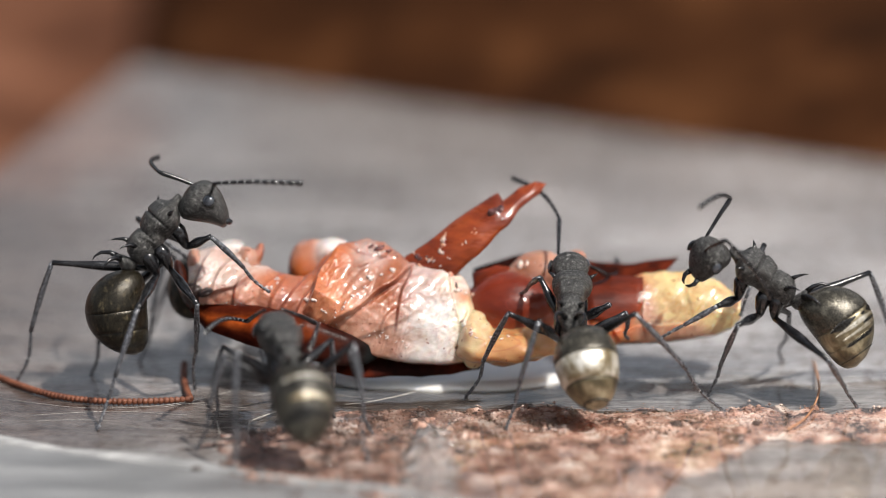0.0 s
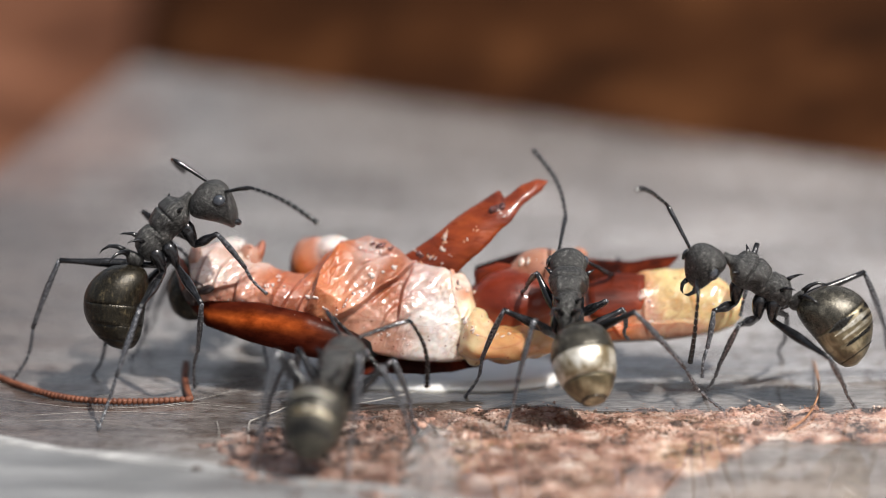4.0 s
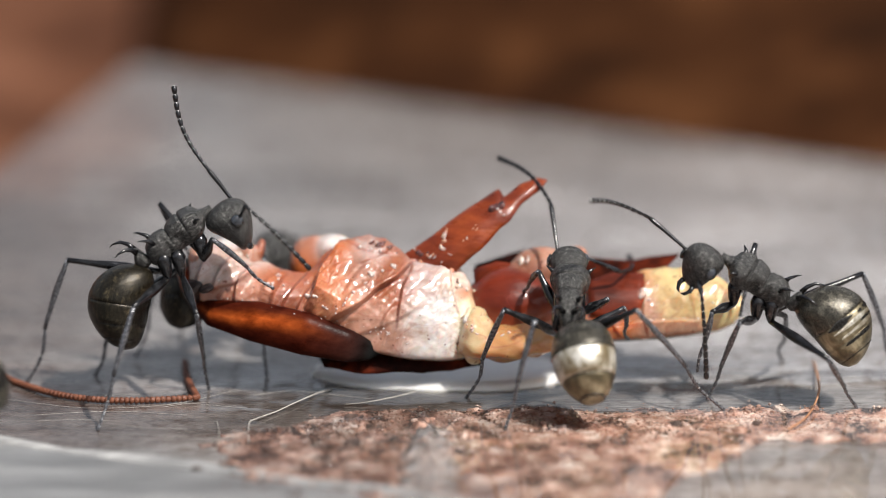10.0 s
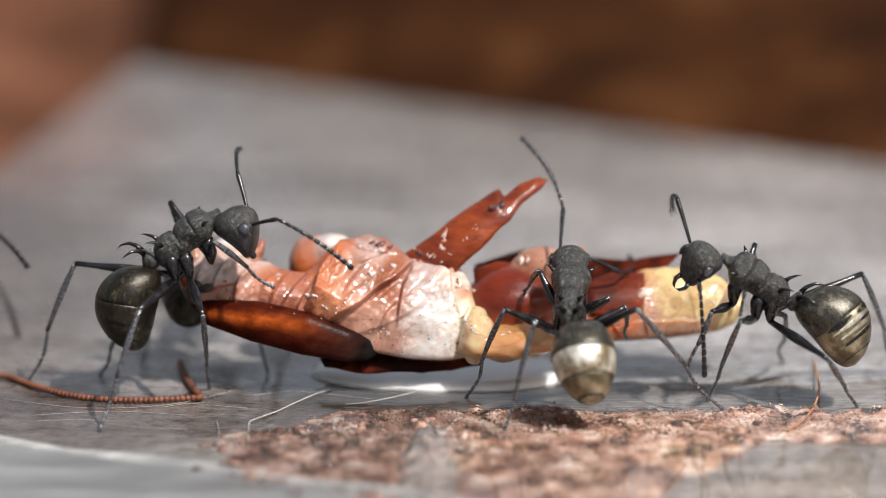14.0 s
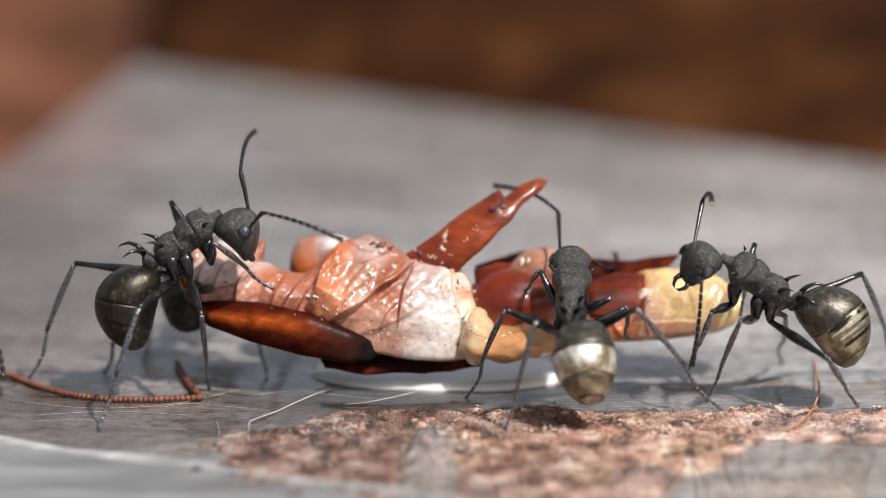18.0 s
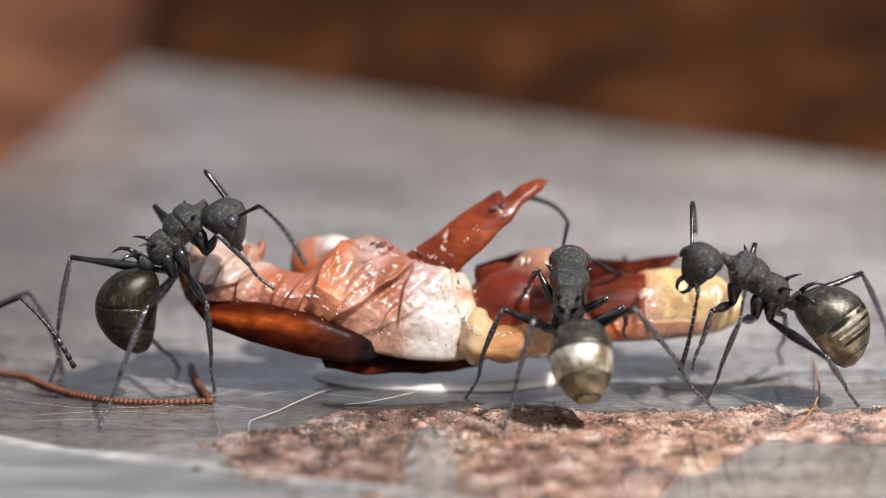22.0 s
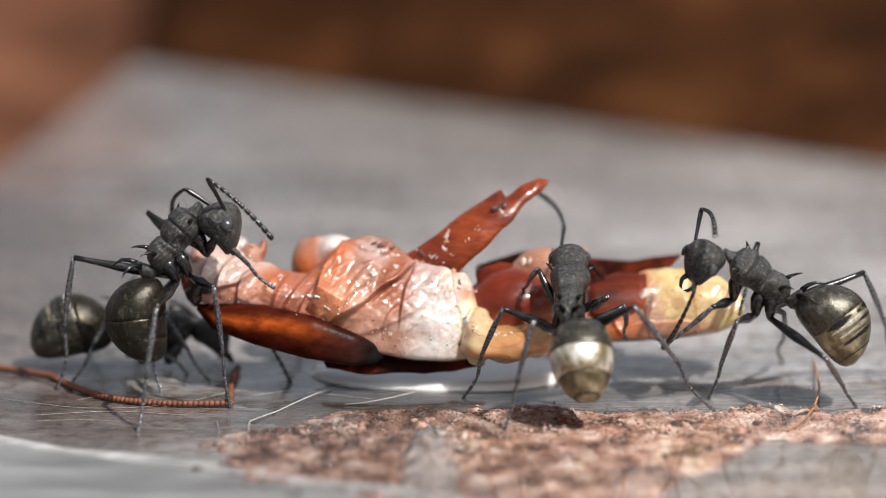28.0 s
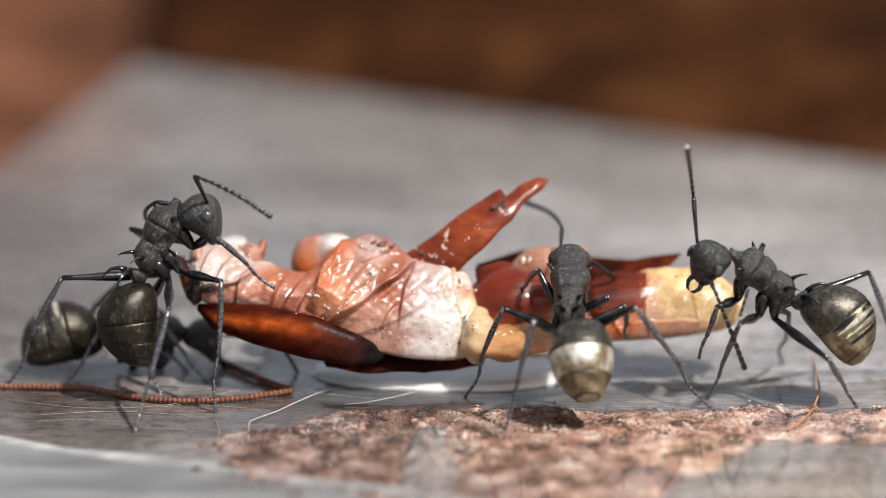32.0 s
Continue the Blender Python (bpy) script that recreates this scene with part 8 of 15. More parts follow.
    walk(b["funiculus_l"], [
        (0, mm(1.85, 0, 0, 79.4, 7.7, 35.4)), (0.5, mm(1.85, 0, 0, 47.5, 35, 32)), (1, mm(1.85, 0, 0, 28.1, 46.7, 21.2)),
        (1.5, mm(1.85, 0, 0, 98.1, -3.8, 24.9)), (2, mm(1.85, 0, 0, 79, 6.2, 29.1)), (2.5, mm(1.85, 0, 0, 43.2, 37.1, 29.6)),
        (3, mm(1.85, 0, 0, 66.7, 15.1, 31.2)), (3.5, mm(1.85, 0, 0, 117.9, -16.6, 28.3)), (5.5, mm(1.85, 0, 0, 76.1, 5.7, 22)),
        (6, mm(1.85, 0, 0, 73.6, 13.2, 37.9)), (6.5, mm(1.85, 0, 0, 143.1, -27.1, 18.9)), (7, mm(1.85, 0, 0, 55, 25.4, 31.5)),
        (7.5, mm(1.85, 0, 0, 122.1, -17.3, 25.3)), (8, mm(1.85, 0, 0, 85, 4, 38.6)), (8.5, mm(1.85, 0, 0, 117.4, -16.3, 28.5)),
        (9, mm(1.85, 0, 0, 86.8, 2.3, 35.5)), (9.5, mm(1.85, 0, 0, 76.1, 13.1, 42.4)), (10, mm(1.85, 0, 0, 55.6, 22.8, 29.6)),
        (10.5, mm(1.85, 0, 0, 85.4, 3.3, 35.8)), (11, mm(1.85, 0, 0, 98.1, -3.6, 24.2)), (11.5, mm(1.85, 0, 0, 38.6, 38.7, 26.5)),
        (12, mm(1.85, 0, 0, 98.2, -8.1, 44.6)), (12.5, mm(1.85, 0, 0, 64.5, 28, 44.5)), (13, mm(1.85, 0, 0, 88.5, 1.3, 42.5)),
        (13.5, mm(1.85, 0, 0, 83.5, 4.6, 35.1)), (14, mm(1.85, 0, 0, 114.3, -15.3, 30.2)), (14.5, mm(1.85, 0, 0, 68.6, 20.9, 42.3)),
        (16.5, mm(1.85, 0, 0, 77.6, 16.2, 51.7)), (17, mm(1.85, 0, 0, 90, 0, 39.1)), (17.5, mm(1.85, 0, 0, 87.1, 2.3, 39.4)),
        (18, mm(1.85, 0, 0, 78.8, 12.6, 47.8)), (18.5, mm(1.85, 0, 0, 65.9, 24.2, 42.5)), (19, mm(1.85, 0, 0, 116.5, -28.4, 43.7)),
        (19.5, mm(1.85, 0, 0, 79.2, 10.6, 43.9)), (20, mm(1.85, 0, 0, 101.9, -8.9, 36.3)), (20.5, mm(1.85, 0, 0, 74.4, 14.6, 42.2)),
        (21, mm(1.85, 0, 0, 82.9, 5.2, 36)), (21.5, mm(1.85, 0, 0, 82.7, 5.7, 37.6)), (22, mm(1.85, 0, 0, 78.9, 8.2, 35.9)),
        (22.5, mm(1.85, 0, 0, 57.5, 28.5, 36.9)), (23, mm(1.85, 0, 0, 90.2, -0.2, 45.4)), (23.5, mm(1.85, 0, 0, 12.1, 38.2, 7.6)),
        (24, mm(1.85, 0, 0, 58.8, 19.4, 28.8)), (24.5, mm(1.85, 0, 0, 50.6, 26.4, 28.4)), (25, mm(1.85, 0, 0, 84.1, 3.6, 31.4)),
        (25.5, mm(1.85, 0, 0, 90.9, -0.7, 35.3)), (27.5, mm(1.85, 0, 0, 101.7, -8.1, 34.2)), (28, mm(1.85, 0, 0, 94.8, -2.3, 25.1)),
        (28.5, mm(1.85, 0, 0, 133.1, -34.9, 31.4)), (29, mm(1.85, 0, 0, 73.6, 7.4, 23.5)), (29.5, mm(1.85, 0, 0, 101, -5, 24.2)),
        (30, mm(1.85, 0, 0, 86.5, 1.8, 27.2)), (30.5, mm(1.85, 0, 0, 67.1, 11.5, 25.4)), (31, mm(1.85, 0, 0, 124.2, -21.7, 28.5)),
        (31.5, mm(1.85, 0, 0, 72.1, 8.3, 24.2)), (32, mm(1.85, 0, 0, 83.8, 3.2, 27.2)),])
    walk(b["antenna_r"], [
        (0, mm(2.36, -0.01, -0.17, -37, 42.3, -52.9)), (1, mm(2.36, 0, -0.17, -41.6, 39.1, -64.6)), (1.5, mm(2.36, -0.02, -0.17, -41.6, 38.8, -65.7)),
        (2, mm(2.36, -0.01, -0.17, -42.3, 39.6, -66.3)), (3, mm(2.35, -0.08, -0.17, -38.9, 43.6, -58.4)),
        (5.5, mm(2.35, -0.15, -0.17, -39.9, 36.1, -66.9)), (6, mm(2.36, -0.01, -0.17, -42.9, 29.2, -77.4)),
        (7, mm(2.36, -0.03, -0.17, -42.6, 26.2, -80.4)), (8, mm(2.36, -0.02, -0.17, -42.1, 20.4, -87.1)),
        (8.5, mm(2.36, -0.02, -0.17, -41.5, 16.8, -91.2)), (9, mm(2.36, -0.03, -0.17, -39.8, 10.7, -98.3)),
        (9.5, mm(2.35, -0.05, -0.17, -42.6, 24.5, -82.8)), (10, mm(2.35, -0.06, -0.17, -42.7, 31.4, -75.7)),
        (11, mm(2.35, -0.1, -0.17, -41, 41.6, -64.8)), (12, mm(2.35, -0.06, -0.17, -44, 35.1, -76.5)),
        (12.5, mm(2.35, -0.05, -0.17, -44.3, 31, -82.1)), (13, mm(2.36, -0.04, -0.17, -43.8, 25.6, -89.3)),
        (13.5, mm(2.35, -0.07, -0.17, -43.9, 30.7, -81.3)), (14, mm(2.35, -0.11, -0.17, -42.8, 34.3, -74.9)),
        (14.5, mm(2.35, -0.07, -0.17, -42.7, 35, -73)), (16.5, mm(2.35, -0.1, -0.17, -37.5, 41.3, -57.1)),
        (17, mm(2.35, -0.13, -0.17, -34.8, 42.8, -52.1)), (18, mm(2.35, -0.09, -0.17, -33.2, 43.7, -47.3)),
        (19, mm(2.35, -0.16, -0.17, -26.9, 45.7, -37.6)), (20, mm(2.35, -0.16, -0.17, -23.2, 45.8, -31.2)),
        (21, mm(2.33, -0.26, -0.17, -25.5, 44.2, -39.3)), (21.5, mm(2.33, -0.24, -0.17, -32.4, 43.9, -51.4)),
        (22, mm(2.34, -0.23, -0.17, -38.9, 42, -64.7)), (22.5, mm(2.34, -0.19, -0.17, -44.2, 38, -78.7)),
        (23, mm(2.35, -0.15, -0.17, -45.5, 28, -98.5)), (23.5, mm(2.35, -0.13, -0.17, -47.7, 34.3, -93.9)),
        (24, mm(2.35, -0.12, -0.17, -49.6, 39.2, -91.2)), (24.5, mm(2.35, -0.14, -0.17, -47.9, 42.5, -82.5)),
        (25, mm(2.34, -0.17, -0.17, -45.1, 44.6, -74.7)), (25.5, mm(2.34, -0.18, -0.17, -42.8, 44.2, -70.2)),
        (27.5, mm(2.35, -0.12, -0.17, -39.9, 50.4, -58.3)), (28, mm(2.35, -0.16, -0.17, -36.6, 53.8, -52.2)),
        (31, mm(2.35, -0.12, -0.17, -43, 47, -66.4)), (32, mm(2.35, -0.13, -0.17, -43.6, 45.1, -69.5)),])
    walk(b["funiculus_r"], [
        (0, mm(1.85, 0, 0, 125.3, -27.1, 32.7)), (1, mm(1.85, 0, 0, 115.9, -27.6, 43.8)), (2, mm(1.85, 0, 0, 115.3, -28.2, 45)),
        (3, mm(1.85, 0, 0, 122.6, -28.8, 37)), (5.5, mm(1.85, 0, 0, 110.7, -24.7, 47.8)), (6, mm(1.85, 0, 0, 102.7, -22.9, 59.9)),
        (7, mm(1.85, 0, 0, 100, -21.3, 64)), (8, mm(1.85, 0, 0, 95.5, -18.3, 72.8)), (8.5, mm(1.85, 0, 0, 93.3, -16.3, 78.3)),
        (9, mm(1.85, 0, 0, 90.6, -12.9, 87.3)), (9.5, mm(1.85, 0, 0, 98.4, -20.4, 67)), (10, mm(1.85, 0, 0, 104.4, -23.7, 57.4)),
        (10.5, mm(1.85, 0, 0, 110.5, -26.3, 49.9)), (11, mm(1.85, 0, 0, 116.9, -28.6, 43.3)), (12, mm(1.85, 0, 0, 106.4, -26.2, 56.4)),
        (12.5, mm(1.85, 0, 0, 101.5, -24, 63.4)), (13, mm(1.85, 0, 0, 96.4, -20.6, 72.4)), (13.5, mm(1.85, 0, 0, 101.7, -23.7, 62.8)),
        (14, mm(1.85, 0, 0, 106.3, -25.2, 55.5)), (14.5, mm(1.85, 0, 0, 107.9, -25.7, 53.3)), (17, mm(1.85, 0, 0, 124.6, -26.3, 32.7)),
        (18, mm(1.85, 0, 0, 129.2, -26, 28.3)), (19.5, mm(1.85, 0, 0, 140.8, -24, 18.4)), (20, mm(1.85, 0, 0, 143.9, -23.3, 16.1)),
        (21, mm(1.85, 0, 0, 132, -23, 23.4)), (21.5, mm(1.85, 0, 0, 124.2, -25.7, 32.6)), (22, mm(1.85, 0, 0, 115.6, -27.3, 43.8)),
        (22.5, mm(1.85, 0, 0, 106.3, -27.1, 57.3)), (23, mm(1.85, 0, 0, 93.6, -20, 79.5)), (23.5, mm(1.85, 0, 0, 97.6, -24.7, 72.4)),
        (24, mm(1.85, 0, 0, 101.2, -28.5, 67.4)), (25, mm(1.85, 0, 0, 113.3, -31.5, 50.5)), (25.5, mm(1.85, 0, 0, 115.3, -30.4, 47)),
        (27.5, mm(1.85, 0, 0, 129.6, -33.7, 33.9)), (28, mm(1.85, 0, 0, 136.9, -34.7, 28.1)), (31.5, mm(1.85, 0, 0, 119, -32.1, 43.8)),
        (32, mm(1.85, 0, 0, 117.1, -31.6, 45.7)),])
    walk(b["fl"], [
        (0, mm(0.35, 0.34, -1.08, 5.3, -37, 36.7)), (1, mm(0.35, 0.34, -1.08, 5.3, -36.8, 36.7)), (1.5, mm(0.35, 0.34, -1.08, 2.7, -38, 36.6)),
        (19, mm(0.35, 0.34, -1.08, 0.9, -38.4, 36.6)), (21.5, mm(0.35, 0.34, -1.08, -1.5, -39.5, 36.7)),
        (23.5, mm(0.35, 0.34, -1.08, -2.5, -39.2, 36.7)), (25.5, mm(0.35, 0.34, -1.08, 0.8, -38, 36.6)),
        (29.5, mm(0.35, 0.34, -1.08, 1.8, -37.8, 36.6)), (32, mm(0.35, 0.34, -1.08, 3.8, -36.8, 36.7)),])
    shank(b, "fl", [
        (0, mm(1.49, 0, 0, 0, 89.2, 0)), (1, mm(1.49, 0, 0, 180, 89.8, -180)), (1.5, mm(1.49, 0, 0, -180, 86.5, 180)),
        (3.5, mm(1.49, 0, 0, 180, 84.4, -180)), (8.5, mm(1.49, 0, 0, -180, 83.4, -180)), (14.5, mm(1.49, 0, 0, -180, 82.8, 180)),
        (21, mm(1.49, 0, 0, 180, 84.1, 180)), (22.5, mm(1.49, 0, 0, -180, 80, 180)), (24, mm(1.49, 0, 0, -180, 80.6, -180)),
        (25.5, mm(1.49, 0, 0, 180, 82.6, -180)), (30, mm(1.49, 0, 0, -180, 84.3, 180)), (32, mm(1.49, 0, 0, 180, 86, 180)),])
    walk(b["ml"], [
        (0, mm(-0.52, 0.36, -1.16, -13.8, -38, 111.2)), (14.5, mm(-0.52, 0.36, -1.16, -10.8, -34.4, 110.2)),
        (23, mm(-0.52, 0.36, -1.16, -10.2, -34.2, 110.1)), (27.5, mm(-0.52, 0.36, -1.16, -10.2, -33.8, 110)),
        (32, mm(-0.52, 0.36, -1.16, -10.3, -33.8, 110)),])
    shank(b, "ml", [
        (0, mm(2.21, 0, 0, -180, 68.3, 180)), (1, mm(2.21, 0, 0, -180, 68.7, 180)), (2, mm(2.21, 0, 0, 180, 67.3, -180)),
        (19.5, mm(2.21, 0, 0, 180, 70.9, -180)), (23, mm(2.21, 0, 0, 180, 69.7, 180)), (25.5, mm(2.21, 0, 0, -180, 71.8, -180)),
        (31, mm(2.21, 0, 0, 180, 70.7, 180)), (32, mm(2.21, 0, 0, -180, 70.8, -180)),])
    walk(b["hl"], [
        (0, mm(-0.95, 0.32, -0.98, -6.1, -48.9, 157.6)), (3.5, mm(-0.95, 0.32, -0.98, -3.7, -47.1, 157.2)),
        (18.5, mm(-0.95, 0.32, -0.98, -4.5, -44.6, 157)), (21.5, mm(-0.95, 0.32, -0.98, -4, -45.1, 157)),
        (24, mm(-0.95, 0.32, -0.98, -3.4, -43.6, 156.9)), (32, mm(-0.95, 0.32, -0.98, -3.5, -43.8, 156.9)),])
    shank(b, "hl", [
        (0, mm(2.65, 0, 0, -180, 65.5, 180)), (17, mm(2.65, 0, 0, -180, 69.1, 180)), (23.5, mm(2.65, 0, 0, 180, 69.4, 180)),
        (25.5, mm(2.65, 0, 0, 180, 70.3, 180)), (32, mm(2.65, 0, 0, -180, 69.6, -180)),])
    walk(b["fr"], [
        (0, mm(0.35, -0.34, -1.08, 58.9, -34.9, -87.9)), (1.5, mm(0.35, -0.34, -1.08, 56.2, -35.1, -88.3)),
        (6.5, mm(0.35, -0.34, -1.08, 53.1, -34.8, -87.7)), (14.5, mm(0.35, -0.34, -1.08, 51.7, -34.3, -86.8)),
        (21, mm(0.35, -0.34, -1.08, 53.6, -34.4, -87)), (23, mm(0.35, -0.34, -1.08, 49.4, -34.2, -86.9)),
        (25.5, mm(0.35, -0.34, -1.08, 49.9, -33.7, -86.1)), (32, mm(0.35, -0.34, -1.08, 50, -34, -86.6)),])
    shank(b, "fr", [
        (0, mm(1.08, 0, 0, 180, 61.9, 180)), (1, mm(1.08, 0, 0, -180, 61.6, -180)), (2, mm(1.08, 0, 0, 180, 63.3, 180)),
        (21, mm(1.08, 0, 0, 180, 60.5, 180)), (23, mm(1.08, 0, 0, -180, 62.3, -180)), (25.5, mm(1.08, 0, 0, 180, 60.3, -180)),
        (32, mm(1.08, 0, 0, 180, 61.2, 180)),])
    walk(b["mr"], [
        (0, mm(-0.52, -0.36, -1.16, 29.8, -23.6, -67.6)), (3, mm(-0.52, -0.36, -1.16, 26.4, -22.3, -66.8)),
        (14.5, mm(-0.52, -0.36, -1.16, 25, -21.1, -66.2)), (21, mm(-0.52, -0.36, -1.16, 26.3, -21.8, -66.5)),
        (23.5, mm(-0.52, -0.36, -1.16, 23.6, -20.4, -65.9)), (32, mm(-0.52, -0.36, -1.16, 24, -20.6, -65.9)),])
    shank(b, "mr", [
        (0, mm(1.65, 0, 0, 180, 84.1, 180)), (1, mm(1.65, 0, 0, -180, 84.1, 180)), (2, mm(1.65, 0, 0, -180, 86.6, 180)),
        (21, mm(1.65, 0, 0, 180, 84.4, -180)), (23, mm(1.65, 0, 0, -180, 87, -180)), (25.5, mm(1.65, 0, 0, -180, 85, -180)),
        (31, mm(1.65, 0, 0, -180, 85.9, -180)), (32, mm(1.65, 0, 0, -180, 85.8, -180)),])
    walk(b["hr"], [
        (0, mm(-0.95, -0.32, -0.98, 21.9, -45.2, -121)), (3.5, mm(-0.95, -0.32, -0.98, 20.6, -43, -119.8)),
        (20.5, mm(-0.95, -0.32, -0.98, 20, -44.4, -120.5)), (25.5, mm(-0.95, -0.32, -0.98, 18.7, -44.6, -120.5)),
        (32, mm(-0.95, -0.32, -0.98, 19.3, -44.5, -120.5)),])
    shank(b, "hr", [
        (0, mm(2.89, 0, 0, -180, 76.5, 180)), (1, mm(2.89, 0, 0, -180, 76.6, 180)), (2, mm(2.89, 0, 0, 180, 78.9, -180)),
        (20.5, mm(2.89, 0, 0, 180, 75.3, -180)), (24, mm(2.89, 0, 0, -180, 74.3, -180)), (27.5, mm(2.89, 0, 0, -180, 74, 180)),
        (32, mm(2.89, 0, 0, 180, 73.4, 180)),])
    walk(c["body"], [
        (0, mm(10.34, -1.15, 4.29, -22.9, -31.2, 170)), (1.5, mm(10.27, -1.15, 4.25, -22.4, -27.6, 171.4)),
        (7, mm(10.15, -1.18, 4.17, -22.4, -27.5, 171.4)), (20.5, mm(10.12, -1.18, 4.17, -22.4, -27.3, 171.5)),
        (25.5, mm(10.12, -1.15, 4.28, -22.6, -28.6, 171)), (32, mm(10.32, -1.15, 4.27, -22.8, -30.4, 170.3)),])
    walk(c["head"], [
        (0, mm(1.59, 0.06, 0.16, 16.1, 32.7, 65)), (0.5, mm(1.59, 0.05, 0.17, 10.5, 28.4, 55.7)), (1, mm(1.59, 0.04, 0.18, 11.3, 28.7, 58)),
        (2, mm(1.59, 0.04, 0.19, 15.8, 33, 66.4)), (8, mm(1.59, 0.04, 0.19, 18, 33.8, 70.2)), (9, mm(1.59, 0.04, 0.19, 18.1, 33.9, 70.4)),
        (10, mm(1.59, 0.04, 0.19, 15.5, 31.3, 65.7)), (13, mm(1.59, 0.04, 0.19, 15.7, 32.5, 66.1)), (14.5, mm(1.59, 0.04, 0.19, 10.3, 27.3, 56)),
        (17, mm(1.59, 0.04, 0.19, 14.1, 31.1, 63.2)), (17.5, mm(1.59, 0.04, 0.19, 15.4, 32.4, 65.7)), (18, mm(1.59, 0.04, 0.19, 11.6, 28.7, 58.5)),
        (18.5, mm(1.59, 0.04, 0.19, 19.5, 35.9, 73.1)), (19, mm(1.59, 0.04, 0.19, 14.3, 30.9, 63.5)), (20, mm(1.59, 0.04, 0.19, 19.3, 34.9, 72.8)),
        (21, mm(1.59, 0.04, 0.19, 15.1, 30, 64.9)), (24, mm(1.59, 0.04, 0.18, 15.2, 31.5, 64.6)), (25.5, mm(1.59, 0.04, 0.18, 11.3, 30.4, 57.8)),
        (27.5, mm(1.59, 0.05, 0.18, 13, 28.7, 60.1)), (28, mm(1.59, 0.05, 0.18, 18.4, 33.2, 70.2)), (28.5, mm(1.59, 0.05, 0.17, 10.5, 20.6, 52.6)),
        (29, mm(1.59, 0.05, 0.17, 18.5, 32.5, 70)), (30, mm(1.59, 0.05, 0.17, 18.2, 31, 69.2)), (32, mm(1.59, 0.05, 0.17, 20.7, 35.7, 73.5)),])
    walk(c["gaster"], [
        (0, mm(-1.43, -0.16, 0.21, -44.4, 18.8, 166.1)), (1, mm(-1.45, -0.16, 0.22, -44.4, 22.1, 163.2)),
        (6.5, mm(-1.46, -0.16, 0.22, -43, 18.7, 166.9)), (22.5, mm(-1.46, -0.16, 0.22, -43.8, 20.7, 164.8)),
        (32, mm(-1.44, -0.16, 0.21, -43.2, 16.5, 168.6)),])
    walk(c["antenna_l"], [
        (0, mm(2.14, 0.88, 0.26, 32.9, -60.8, 113.1)), (0.5, mm(2.2, 0.75, 0.4, 21.3, -56, 114.7)), (0.6, mm(2.2, 0.76, 0.4, 21.5, -56.5, 115.1)),
        (1, mm(2.18, 0.79, 0.38, 34.3, -32.1, 86.7)), (1.5, mm(2.19, 0.03, -0.42, 32.4, -16.2, 101.2)), (2, mm(2.16, 0.08, -0.48, 35, 5.6, 115.2)),
        (3, mm(2.15, 0.09, -0.49, 35.2, -4.8, 109.2)), (5.5, mm(2.13, 0.12, -0.51, 36.8, -7.5, 108.3)), (6, mm(2.13, 0.12, -0.51, 35.7, -6.7, 111.9)),
        (9, mm(2.12, 0.12, -0.52, 35.2, -11.5, 112.3)), (10, mm(2.16, 0.07, -0.44, 31.1, -8.3, 112.8)),
        (13, mm(2.16, 0.08, -0.47, 32.2, -10.4, 111.5)), (14.5, mm(2.23, -0.05, -0.31, 22.7, -4.3, 112.5)),
        (16.5, mm(2.2, 0.01, -0.38, 27.2, -10.8, 110.6)), (17.5, mm(2.16, 0.07, -0.47, 32, -17.5, 109.1)),
        (18, mm(2.21, -0.02, -0.35, 25, -14.5, 110.1)), (18.5, mm(2.1, 0.15, -0.58, 38.4, -20.4, 109.1)),
        (19, mm(2.18, 0.05, -0.42, 29.1, -8.8, 112.8)), (20, mm(2.1, 0.15, -0.56, 37.7, -12.1, 110.8)),
        (21, mm(2.16, 0.06, -0.41, 31.5, -6.9, 109.2)), (23, mm(2.17, 0.06, -0.43, 31.6, -8.3, 109.7)), (24, mm(2.17, 0.07, -0.44, 37.8, -3.1, 94)),
        (25, mm(2.21, 0.02, -0.42, 33.5, -8.9, 97.9)), (25.5, mm(2.23, -0.02, -0.39, 49.9, 36.5, 106.5)),
        (27.5, mm(2.2, 0.01, -0.37, 17.9, -2, 128.8)), (28, mm(2.13, 0.12, -0.52, 38.2, -5.3, 106.4)),
        (28.5, mm(2.22, -0.12, -0.17, 16.2, 6.7, 115.6)), (29, mm(2.13, 0.12, -0.5, 30.7, -15.7, 119.2)),
        (30, mm(2.13, 0.11, -0.47, 24.9, -15.4, 127.3)), (31, mm(2.12, 0.14, -0.55, 32.7, -16, 118.5)),
        (32, mm(2.11, 0.16, -0.6, 34.4, -16.4, 119.8)),])
